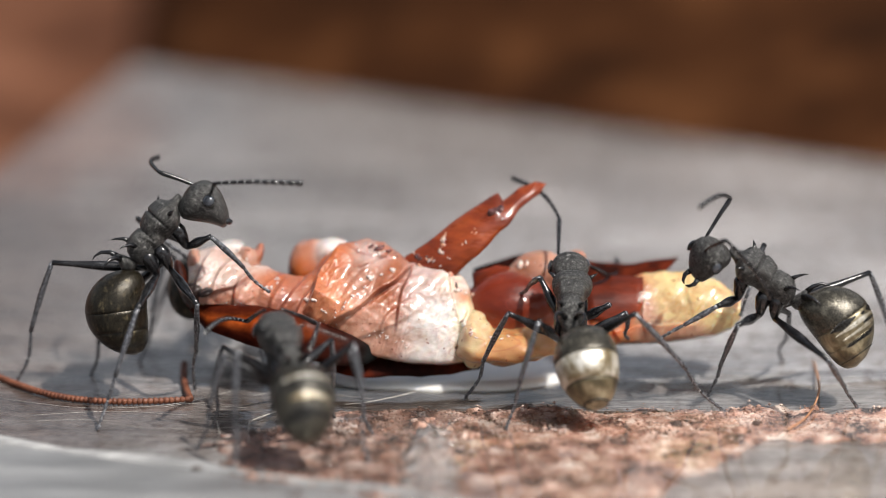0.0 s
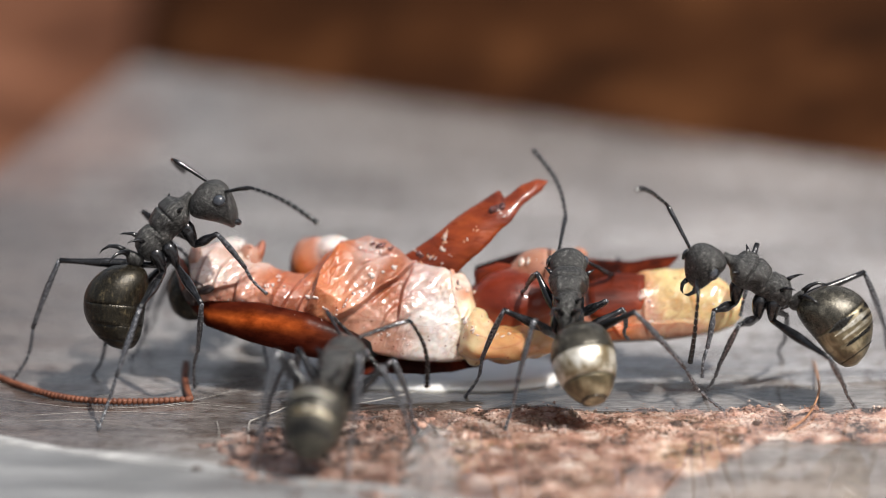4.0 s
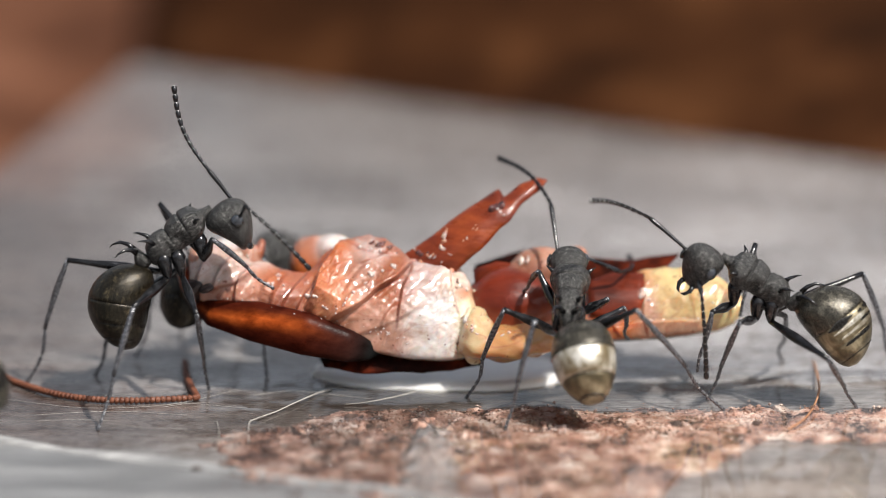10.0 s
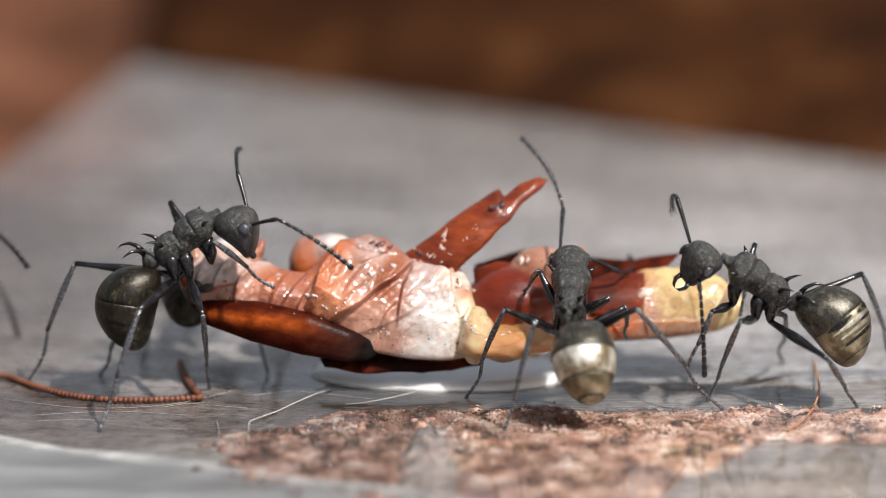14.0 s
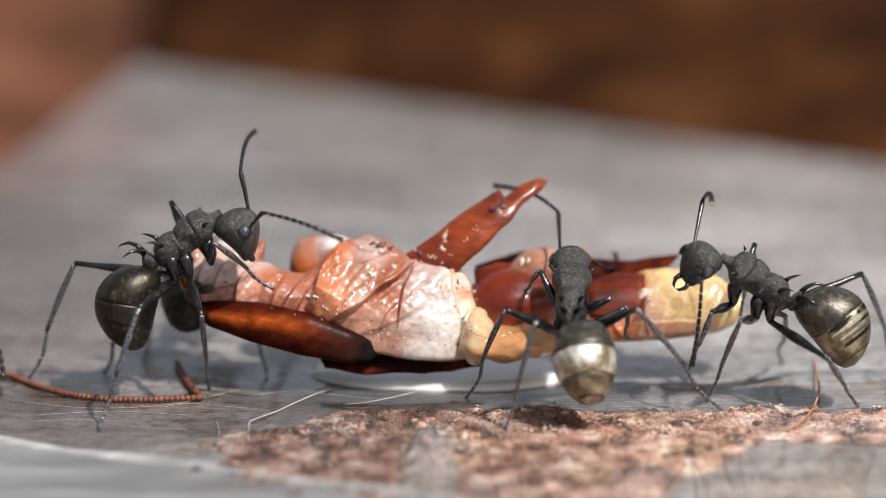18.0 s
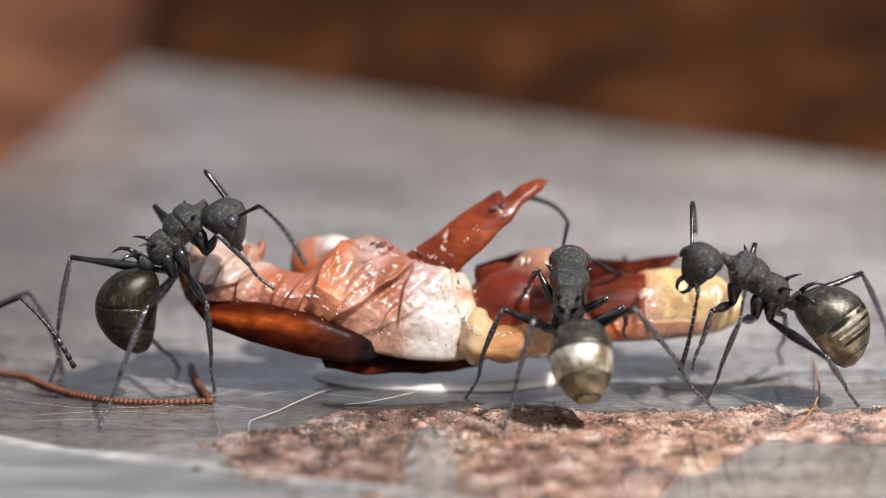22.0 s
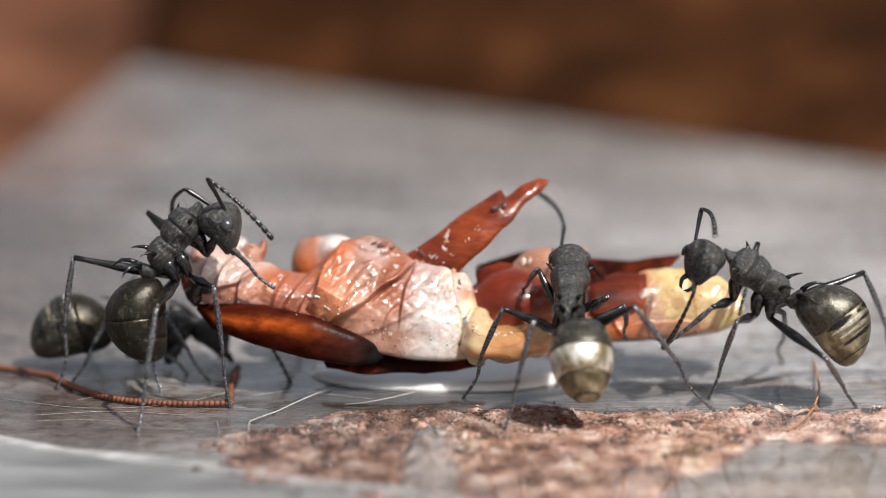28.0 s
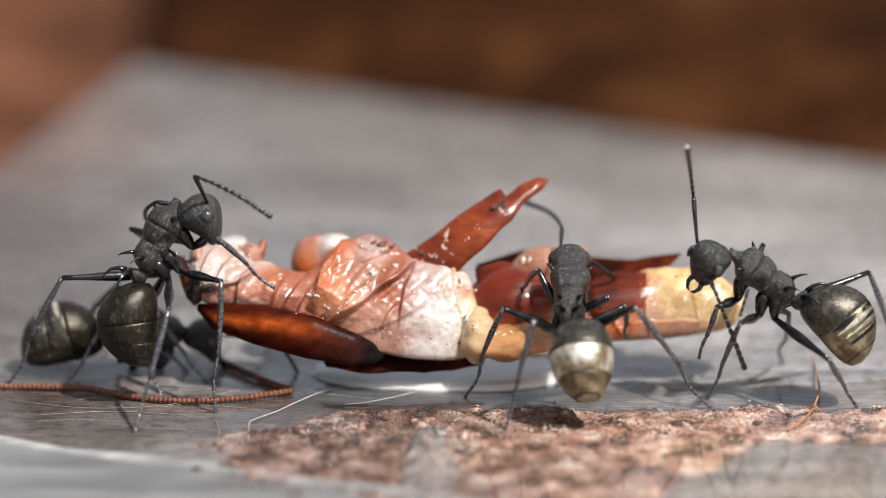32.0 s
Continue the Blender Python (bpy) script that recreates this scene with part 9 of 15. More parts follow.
    walk(c["funiculus_l"], [
        (0, mm(1.85, 0, 0, 124.5, 48.3, 132.6)), (0.5, mm(1.85, 0, 0, 116.1, 43.8, 125.3)), (0.6, mm(1.85, 0, 0, 116.6, 44.1, 125.8)),
        (1, mm(1.85, 0, 0, -126.9, 27.7, -148.2)), (1.5, mm(1.85, 0, 0, -137.6, 51.8, -144.3)), (2, mm(1.85, 0, 0, -85.7, 72, -85.5)),
        (3, mm(1.85, 0, 0, -101.5, 70.7, -102.1)), (5.5, mm(1.85, 0, 0, -95.9, 74, -96.1)), (6, mm(1.85, 0, 0, -27.4, 71.3, -26.1)),
        (9, mm(1.85, 0, 0, -44, 71.9, -42.6)), (10, mm(1.85, 0, 0, -26.6, 71, -25.3)), (13, mm(1.85, 0, 0, -30.1, 70.8, -28.7)),
        (14.5, mm(1.85, 0, 0, 0.1, 68.7, 0.1)), (16.5, mm(1.85, 0, 0, -21.6, 76.6, -21.1)), (17, mm(1.85, 0, 0, -39, 78.2, -38.4)),
        (17.5, mm(1.85, 0, 0, -76.2, 76.3, -75.8)), (18, mm(1.85, 0, 0, -63.3, 78.4, -62.9)), (18.5, mm(1.85, 0, 0, -96.1, 66.6, -96.6)),
        (19, mm(1.85, 0, 0, -62.7, 73.4, -61.7)), (20, mm(1.85, 0, 0, -103.9, 68.5, -104.9)), (21, mm(1.85, 0, 0, -98.2, 70.1, -98.7)),
        (22, mm(1.85, 0, 0, -69.9, 67.8, -68.4)), (22.5, mm(1.85, 0, 0, -56.4, 63.4, -53.4)), (23, mm(1.85, 0, 0, -43.7, 53.3, -37.4)),
        (23.5, mm(1.85, 0, 0, -95.7, 69.1, -96.1)), (24, mm(1.85, 0, 0, -122.9, 59.7, -126.8)), (25, mm(1.85, 0, 0, -121.3, 56.1, -126.2)),
        (25.5, mm(1.85, 0, 0, -73.8, 27.6, -57.9)), (27.5, mm(1.85, 0, 0, -107.8, 78, -108.1)), (28, mm(1.85, 0, 0, -102.3, 54.4, -105)),
        (28.5, mm(1.85, 0, 0, -10.8, 80.1, -10.6)), (29, mm(1.85, 0, 0, -100.2, 81.7, -100.3)), (30, mm(1.85, 0, 0, -56.3, 85.9, -56.3)),
        (31, mm(1.85, 0, 0, -88.9, 85.9, -88.9)), (31.5, mm(1.85, 0, 0, -0.4, 82.3, -0.4)), (32, mm(1.85, 0, 0, 11.7, 70.8, 11.1)),])
    walk(c["antenna_r"], [
        (0, mm(2.29, 0.48, 0, -65.2, -49.8, -88.5)), (0.5, mm(2.34, 0.36, 0.15, -34.5, -2, -93.8)), (1, mm(2.32, 0.4, 0.13, -29.7, 11.2, -81)),
        (1.5, mm(2.3, 0.46, 0.06, -24.3, -21.7, -42.8)), (2, mm(2.27, 0.52, -0.01, -24.4, 2.8, -49)), (2.5, mm(2.27, 0.52, -0.01, -27, -30.4, -30.5)),
        (3, mm(2.27, 0.53, -0.02, -42.9, -21.5, -63)), (3.5, mm(2.26, 0.54, -0.02, -11.3, -23.5, -22.6)),
        (5.5, mm(2.25, 0.56, -0.04, -36.6, -31.5, -31.9)), (6, mm(2.25, 0.56, -0.04, -8.8, -20.4, -19.4)),
        (6.5, mm(2.25, 0.57, -0.04, -36.8, -31.4, -31.8)), (7, mm(2.25, 0.57, -0.05, -60.3, -39, -43.4)),
        (7.5, mm(2.24, 0.57, -0.05, -67.2, -42.3, -49.9)), (8, mm(2.24, 0.57, -0.05, 0.1, -13.7, -13.1)),
        (8.5, mm(2.24, 0.57, -0.05, -32.7, -29.8, -29.8)), (9, mm(2.24, 0.57, -0.05, -59.3, -38.4, -42.3)),
        (9.5, mm(2.26, 0.54, -0.01, -6.6, -9.1, -22)), (10, mm(2.28, 0.52, 0.03, 9.9, -9.1, -9)), (10.5, mm(2.28, 0.52, 0.02, 0.4, -19.4, -18.4)),
        (11, mm(2.28, 0.52, 0.02, -13.9, -27.1, -26.6)), (11.5, mm(2.28, 0.52, 0.02, -29.8, -32.5, -33.1)),
        (12, mm(2.28, 0.52, 0.01, -41.4, -35.6, -37.7)), (12.5, mm(2.28, 0.52, 0.01, -65.6, -43.7, -53.1)),
        (13, mm(2.28, 0.52, 0, -55.8, -39.7, -44.5)), (13.5, mm(2.3, 0.47, 0.06, -61.5, -43.6, -52.8)),
        (14, mm(2.32, 0.43, 0.11, -16.4, -27.8, -37.8)), (14.5, mm(2.33, 0.38, 0.17, 6.2, -17.8, -25.7)),
        (16.5, mm(2.31, 0.45, 0.1, 10, -16.4, -15.5)), (17, mm(2.29, 0.48, 0.05, -40.1, -37.2, -40)),
        (17.5, mm(2.28, 0.51, 0.01, -40.7, -35.5, -37.4)), (18, mm(2.32, 0.41, 0.13, -38.7, -24.4, -73)),
        (18.5, mm(2.22, 0.59, -0.11, -72.6, -47, -63.1)), (19, mm(2.29, 0.49, 0.05, -34.3, -15.2, -61.9)),
        (19.5, mm(2.26, 0.55, -0.02, -33.3, -9, -54.9)), (20, mm(2.22, 0.59, -0.09, -17.8, -22, -20.9)),
        (20.5, mm(2.25, 0.56, -0.02, -54.2, -37.7, -41)), (21, mm(2.28, 0.51, 0.06, -55.1, -38.1, -73.9)),
        (21.5, mm(2.28, 0.51, 0.05, -38.1, -28.6, -49.4)), (22, mm(2.29, 0.5, 0.04, -38.1, -18.6, -64.1)),
        (22.5, mm(2.29, 0.5, 0.04, -21.7, -14.6, -41.3)), (23, mm(2.29, 0.5, 0.04, -20.1, 14.6, -49.8)),
        (23.5, mm(2.29, 0.5, 0.03, -46, -25.3, -79.9)), (24, mm(2.29, 0.5, 0.03, -41.2, -14.6, -81.2)),
        (24.5, mm(2.3, 0.47, 0.05, -30.1, -14.5, -55.1)), (25, mm(2.31, 0.44, 0.07, -33.6, -30.2, -46.9)),
        (25.5, mm(2.33, 0.39, 0.1, -41.8, -40.1, -45.9)), (27.5, mm(2.31, 0.43, 0.11, 14.3, -12.8, -12.4)),
        (28, mm(2.25, 0.56, -0.05, -42, -7.9, -75.3)), (28.5, mm(2.34, 0.32, 0.3, 26.7, -0.2, -1.6)), (29, mm(2.25, 0.57, -0.03, -52, -36, -39)),
        (29.5, mm(2.25, 0.57, -0.02, 2.4, -14.8, -14.2)), (30, mm(2.25, 0.56, 0, -54.3, -37.5, -41.6)),
        (30.5, mm(2.24, 0.57, -0.03, -16.4, -24.6, -24.2)), (31.5, mm(2.23, 0.58, -0.09, -34.7, -28.4, -28.7)),
        (32, mm(2.22, 0.59, -0.12, -63.8, -37.1, -41.2)),])
    walk(c["funiculus_r"], [
        (0, mm(1.85, 0, 0, -75.9, -40.1, -111.3)), (0.5, mm(1.85, 0, 0, -61.9, -37.5, -131.3)), (1, mm(1.85, 0, 0, -42.3, -39.3, -150.1)),
        (1.5, mm(1.85, 0, 0, 33.3, -40.1, 157)), (2, mm(1.85, 0, 0, 37.5, -42.6, 152.5)), (2.5, mm(1.85, 0, 0, 65.4, -60.7, 117.8)),
        (3, mm(1.85, 0, 0, -44.7, -41.3, -146.8)), (3.5, mm(1.85, 0, 0, 90.2, -41.8, 89.7)), (5.5, mm(1.85, 0, 0, 153.4, -54.2, 22.1)),
        (6, mm(1.85, 0, 0, 96.1, -30.2, 78.1)), (6.5, mm(1.85, 0, 0, 59.4, -68.4, 122.5)), (7, mm(1.85, 0, 0, -132.5, -62.1, -44)),
        (7.5, mm(1.85, 0, 0, -48.9, -47.3, -139.9)), (8, mm(1.85, 0, 0, 94.9, -12.6, 68.6)), (8.5, mm(1.85, 0, 0, 50.5, -67.8, 131.6)),
        (9, mm(1.85, 0, 0, -141.4, -50.5, -31.6)), (9.5, mm(1.85, 0, 0, 84.9, -35.5, 98.7)), (10, mm(1.85, 0, 0, 95.5, -7.2, 52.3)),
        (10.5, mm(1.85, 0, 0, 94.8, -17.8, 74.8)), (11, mm(1.85, 0, 0, 72.1, -44.3, 114.9)), (11.5, mm(1.85, 0, 0, 153.5, -38.8, 17.4)),
        (12, mm(1.85, 0, 0, -97.7, -78.1, -82.1)), (12.5, mm(1.85, 0, 0, -115.9, -28.8, -44.8)), (13, mm(1.85, 0, 0, -118, -55.7, -57.2)),
        (13.5, mm(1.85, 0, 0, -122.6, -36, -42.6)), (14, mm(1.85, 0, 0, 62.5, -57.9, 121.6)), (14.5, mm(1.85, 0, 0, 85.9, -11.3, 110)),
        (16.5, mm(1.85, 0, 0, 90, -0.1, 75.4)), (17, mm(1.85, 0, 0, 19.6, -79, 160.7)), (17.5, mm(1.85, 0, 0, 164.1, -73.5, 15.3)),
        (18, mm(1.85, 0, 0, -52.9, -51.6, -134)), (18.5, mm(1.85, 0, 0, -96, -26.3, -76.7)), (19, mm(1.85, 0, 0, -0.8, -40.8, -179.5)),
        (19.5, mm(1.85, 0, 0, 8.9, -35.4, 174.8)), (20, mm(1.85, 0, 0, 99.5, -44.3, 76.5)), (20.5, mm(1.85, 0, 0, -33.2, -62.1, -150)),
        (21, mm(1.85, 0, 0, -85.4, -32.4, -98.5)), (21.5, mm(1.85, 0, 0, -17.1, -66.4, -164.2)), (22, mm(1.85, 0, 0, -22.9, -40.3, -164.7)),
        (22.5, mm(1.85, 0, 0, 51.7, -53.5, 134.5)), (23, mm(1.85, 0, 0, 47.2, -42.2, 144)), (23.5, mm(1.85, 0, 0, -106.8, -23.6, -53)),
        (24, mm(1.85, 0, 0, -94.4, -35.4, -82.3)), (24.5, mm(1.85, 0, 0, 2, -47.4, 178.6)), (25, mm(1.85, 0, 0, 12.5, -53.4, 169.9)),
        (25.5, mm(1.85, 0, 0, 6.7, -51.8, 174.7)), (27.5, mm(1.85, 0, 0, 111.3, -15.1, 33.8)), (28, mm(1.85, 0, 0, -51.7, -23.9, -152.8)),
        (28.5, mm(1.85, 0, 0, 94.5, -2.4, 28.3)), (29, mm(1.85, 0, 0, -41.8, -74.8, -139.2)), (29.5, mm(1.85, 0, 0, 100.1, -14.3, 54.2)),
        (30, mm(1.85, 0, 0, -48.6, -71.3, -133)), (30.5, mm(1.85, 0, 0, 76.6, -51.3, 106.9)), (31, mm(1.85, 0, 0, 147, -45, 24.7)),
        (31.5, mm(1.85, 0, 0, 89.4, -71, 90.6)), (32, mm(1.85, 0, 0, -138.2, -48.7, -33.8)),])
    walk(c["fl"], [
        (0, mm(0.35, 0.34, -1.08, 165.6, -3.2, 64)), (1, mm(0.35, 0.34, -1.08, 157.8, -3.3, 62.4)), (1.5, mm(0.35, 0.34, -1.08, -179.3, -3.4, 61.6)),
        (2, mm(0.35, 0.34, -1.08, -150.5, -3.4, 61.6)), (3, mm(0.35, 0.34, -1.08, -147.7, -3.4, 61.6)),
        (6, mm(0.35, 0.34, -1.08, -151.1, -3.5, 61.6)), (8, mm(0.35, 0.34, -1.08, -153.8, -3.5, 61.6)),
        (9, mm(0.35, 0.34, -1.08, -155.3, -3.5, 61.6)), (10.5, mm(0.35, 0.34, -1.08, -164.4, -3.5, 61.6)),
        (11.5, mm(0.35, 0.34, -1.08, -170, -3.5, 61.5)), (12, mm(0.35, 0.34, -1.08, -171.7, -3.5, 61.5)),
        (14, mm(0.35, 0.34, -1.08, -165.7, -3.5, 61.5)), (19, mm(0.35, 0.34, -1.08, -164.2, -3.5, 61.5)),
        (20.5, mm(0.35, 0.34, -1.08, -164.2, -3.5, 61.4)), (21.5, mm(0.35, 0.34, -1.08, -163.9, -3.5, 61.6)),
        (22.5, mm(0.35, 0.34, -1.08, -163.6, -3.5, 61.8)), (25, mm(0.35, 0.34, -1.08, -175.4, -3.4, 62.2)),
        (25.5, mm(0.35, 0.34, -1.08, -178.3, -3.4, 62.3)), (27.5, mm(0.35, 0.34, -1.08, 174.4, -3.3, 62.6)),
        (28, mm(0.35, 0.34, -1.08, 172.7, -3.3, 62.7)), (28.5, mm(0.35, 0.34, -1.08, 168.1, -3.3, 62.8)),
        (29, mm(0.35, 0.34, -1.08, 163.5, -3.3, 62.9)), (30.5, mm(0.35, 0.34, -1.08, 158.8, -3.3, 63.2)),
        (31, mm(0.35, 0.34, -1.08, 171.9, -3.2, 63.3)), (31.5, mm(0.35, 0.34, -1.08, -169.9, -3.2, 63.4)),
        (32, mm(0.35, 0.34, -1.08, -168.5, -3.2, 63.5)),])
    shank(c, "fl", [
        (0, mm(1.06, 0, 0, 0, -52.99, 0)), (1, mm(1.06, 0, 0, 0, -53.09, 0)), (1.5, mm(1.06, 0, 0, 0, -57.98, 0)), (2, mm(1.06, 0, 0, 0, -72.21, 0)),
        (3, mm(1.06, 0, 0, 0, -75.09, 0)), (6, mm(1.06, 0, 0, 0, -84.88, 0)), (8, mm(1.06, 0, 0, 0, -91.64, 0)), (9, mm(1.06, 0, 0, 0, -94.56, 0)),
        (10.5, mm(1.06, 0, 0, 0, -84.23, 0)), (11.5, mm(1.06, 0, 0, 0, -79.33, 0)), (12, mm(1.06, 0, 0, 0, -76.15, 0)),
        (14, mm(1.06, 0, 0, 0, -80.13, 0)), (19, mm(1.06, 0, 0, 0, -80.46, 0)), (20.5, mm(1.06, 0, 0, 0, -83.49, 0)),
        (21.5, mm(1.06, 0, 0, 0, -84.08, 0)), (22.5, mm(1.06, 0, 0, 0, -86.12, 0)), (25, mm(1.06, 0, 0, 0, -80.62, 0)),
        (25.5, mm(1.06, 0, 0, 0, -78.89, 0)), (27.5, mm(1.06, 0, 0, 0, -70.39, 0)), (28, mm(1.06, 0, 0, 0, -68.75, 0)),
        (28.5, mm(1.06, 0, 0, 0, -70.13, 0)), (29, mm(1.06, 0, 0, 0, -69.81, 0)), (30.5, mm(1.06, 0, 0, 0, -69.6, 0)),
        (31, mm(1.06, 0, 0, 0, -79.23, 0)), (31.5, mm(1.06, 0, 0, 0, -94.5, 0)), (32, mm(1.06, 0, 0, 0, -95.48, 0)),])
    walk(c["ml"], [
        (0, mm(-0.52, 0.36, -1.16, 5.6, -18.6, 74.2)), (1, mm(-0.52, 0.36, -1.16, 1.8, -18.9, 73.4)), (8, mm(-0.52, 0.36, -1.16, 3.6, -27.2, 73.2)),
        (20.5, mm(-0.52, 0.36, -1.16, 5, -30.4, 72.9)), (25.5, mm(-0.52, 0.36, -1.16, 7.3, -26.2, 73.4)),
        (32, mm(-0.52, 0.36, -1.16, 6.2, -22.6, 73.8)),])
    shank(c, "ml", [
        (0, mm(1.85, 0, 0, -180, 60.8, -180)), (8, mm(1.85, 0, 0, -180, 55.1, 180)), (21.5, mm(1.85, 0, 0, -180, 54.7, 180)),
        (32, mm(1.85, 0, 0, -180, 59.2, -180)),])
    walk(c["hl"], [
        (0, mm(-0.95, 0.32, -0.98, 46.4, -25.8, 137.6)), (1, mm(-0.95, 0.32, -0.98, 41.7, -25.3, 138.3)),
        (12.5, mm(-0.95, 0.32, -0.98, 44.5, -25.3, 138.3)), (29.5, mm(-0.95, 0.32, -0.98, 45.2, -25.3, 138.2)),
        (32, mm(-0.95, 0.32, -0.98, 45.4, -25.8, 137.7)),])
    shank(c, "hl", [
        (0, mm(3.08, 0, 0, -180, 76.3, -180)), (21.5, mm(3.08, 0, 0, 180, 77.2, 180)), (25.5, mm(3.08, 0, 0, 180, 78.9, 180)),
        (32, mm(3.08, 0, 0, 180, 76, 180)),])
    walk(c["fr"], [
        (0, mm(0.35, -0.34, -1.08, -16.3, -13.3, -84.3)), (1.5, mm(0.35, -0.34, -1.08, -15.5, -18.4, -82.6)),
        (6, mm(0.35, -0.34, -1.08, -19.1, -22.9, -81.3)), (20.5, mm(0.35, -0.34, -1.08, -20.2, -23.8, -81)),
        (25.5, mm(0.35, -0.34, -1.08, -21.5, -18.3, -83.4)), (29.5, mm(0.35, -0.34, -1.08, -18.2, -16.9, -83.5)),
        (32, mm(0.35, -0.34, -1.08, -15.9, -14.6, -83.9)),])
    shank(c, "fr", [
        (0, mm(1.82, 0, 0, 180, 42.9, -180)), (7, mm(1.82, 0, 0, 180, 40.1, 180)), (22.5, mm(1.82, 0, 0, 180, 41, -180)),
        (32, mm(1.82, 0, 0, -180, 42.5, 180)),])
    walk(c["mr"], [
        (0, mm(-0.52, -0.36, -1.16, 22.7, 24.5, -140.5)), (2.5, mm(-0.52, -0.36, -1.16, 24.9, 24.1, -140.7)),
        (14.5, mm(-0.52, -0.36, -1.16, 25.8, 22.5, -141.4)), (21, mm(-0.52, -0.36, -1.16, 25.5, 23.1, -141.2)),
        (25.5, mm(-0.52, -0.36, -1.16, 23.8, 25.3, -140.1)), (32, mm(-0.52, -0.36, -1.16, 23.2, 24.5, -140.6)),])
    shank(c, "mr", [
        (0, mm(1.17, 0, 0, 0, 39.7, 0)), (20, mm(1.17, 0, 0, 0, 41.3, 0)), (25.5, mm(1.17, 0, 0, 0, 36.8, 0)), (32, mm(1.17, 0, 0, 0, 40, 0)),])
    walk(c["hr"], [
        (0, mm(-0.95, -0.32, -0.98, -20.6, -22.3, -128.4)), (1.5, mm(-0.95, -0.32, -0.98, -21.1, -20.4, -129.1)),
        (24.5, mm(-0.95, -0.32, -0.98, -22, -19.8, -129.4)), (32, mm(-0.95, -0.32, -0.98, -20.7, -22, -128.5)),])
    shank(c, "hr", [
        (0, mm(3.26, 0, 0, 0, 77.7, 0)), (17, mm(3.26, 0, 0, 0, 75.9, 0)), (25.5, mm(3.26, 0, 0, 0, 74.5, 0)), (32, mm(3.26, 0, 0, 0, 77.8, 0)),])
    walk(d["body"], [
        (0, mm(-4.95, -5.51, 3.21, 0, -12.7, 101.6)), (1.5, mm(-4.92, -5.53, 3.14, 0, -11.8, 90.1)), (2, mm(-4.83, -5.52, 3.17, 0, -13.1, 86.4)),
        (3, mm(-4.32, -6.03, 2.65, 0, -7.3, 77)), (3.5, mm(-3.31, -5.84, 2.37, 0, 2.1, 59.7)), (4.25, mm(-3.62, -6.22, 2.67, 0, -13, 95.4)),
        (5.25, mm(-4.69, -7.03, 2.62, 0, -13.7, 142)), (5.5, mm(-4.99, -7.25, 2.59, 0, -13.1, 153.6)), (6, mm(-7.22, -7.38, 2.85, 0, -9.7, 173)),
        (7, mm(-9.62, -7.45, 2.82, 0, -8.4, 175.1)), (7.5, mm(-12.81, -7.3, 3.02, 0, -9.1, 177.4)), (8, mm(-15.53, -7.16, 3.15, 0, -3.9, 178.9)),
        (8.5, mm(-16.43, -7.14, 2.81, 0, -4.6, 176)), (9, mm(-16.52, -7.14, 2.79, 0, -5.1, 175.9)), (10, mm(-17.77, -6.74, 3.04, 0, -1.8, 174)),
        (10.75, mm(-19.29, -3.54, 2.82, 0, -2.7, 129.5)), (11, mm(-19.8, -2.47, 2.75, 0, -2.9, 114.6)),
        (11.25, mm(-19.5, -3.03, 3.05, 0, -5.3, 85.1)), (11.5, mm(-19.2, -3.6, 3.36, 0, -7.7, 55.5)), (11.75, mm(-18.9, -4.16, 3.67, 0, -10, 26)),
        (12, mm(-18.6, -4.73, 3.97, 0, -12.4, -3.6)), (12.5, mm(-17.95, -6.17, 5, 0, -21.4, -0.8)), (12.75, mm(-17.83, -6.46, 5.2, 0, -23.2, -0.2)),
        (14.5, mm(-17.89, -6.39, 5.15, 0, -22.7, -0.4)), (17, mm(-19.51, -4.79, 3.75, 0, -11.8, -4.1)), (19, mm(-17.65, -4.56, 3.52, 0, -6.2, 1.8)),
        (20.5, mm(-17.34, -2.63, 3, 0, -7.5, 2.2)), (22, mm(-17.05, 1.08, 2.16, 0, -3, 8.3)), (23.25, mm(-15.25, 2.45, 2.32, 0, -1.9, 5.9)),
        (24, mm(-12.86, 3.01, 2.62, 0, -7.3, 4.8)), (25, mm(-10.77, 3.23, 2.27, 0, 7.5, 3.5)), (25.5, mm(-10.5, 3.12, 1.87, 0, 5.8, 4)),
        (27.5, mm(-9.23, 2.89, 1.37, 0, 7.7, 7)), (29, mm(-9.36, 2.91, 1.45, 0, 7, 7)), (30, mm(-10.38, 2.88, 1.34, 0, 5.6, 6.5)),
        (31, mm(-9.68, 2.82, 1.14, 0, 4.9, 6.5)), (32, mm(-9.55, 2.84, 1.22, 0, 6.3, 6.3)),])
    walk(d["head"], [
        (0, mm(1.12, 0, 0.12, 0, 54, 0)), (3, mm(1.12, 0, 0.12, 0, 54, 0)), (5.5, mm(1.12, 0, 0.12, 0, 26, 0)), (32, mm(1.12, 0, 0.12, 0, 26, 0)),])
    walk(d["gaster"], [
        (0, mm(-1.52, 0, -0.12, 0, 17.6, 180)), (32, mm(-1.52, 0, -0.12, 0, 19.9, -180)),])
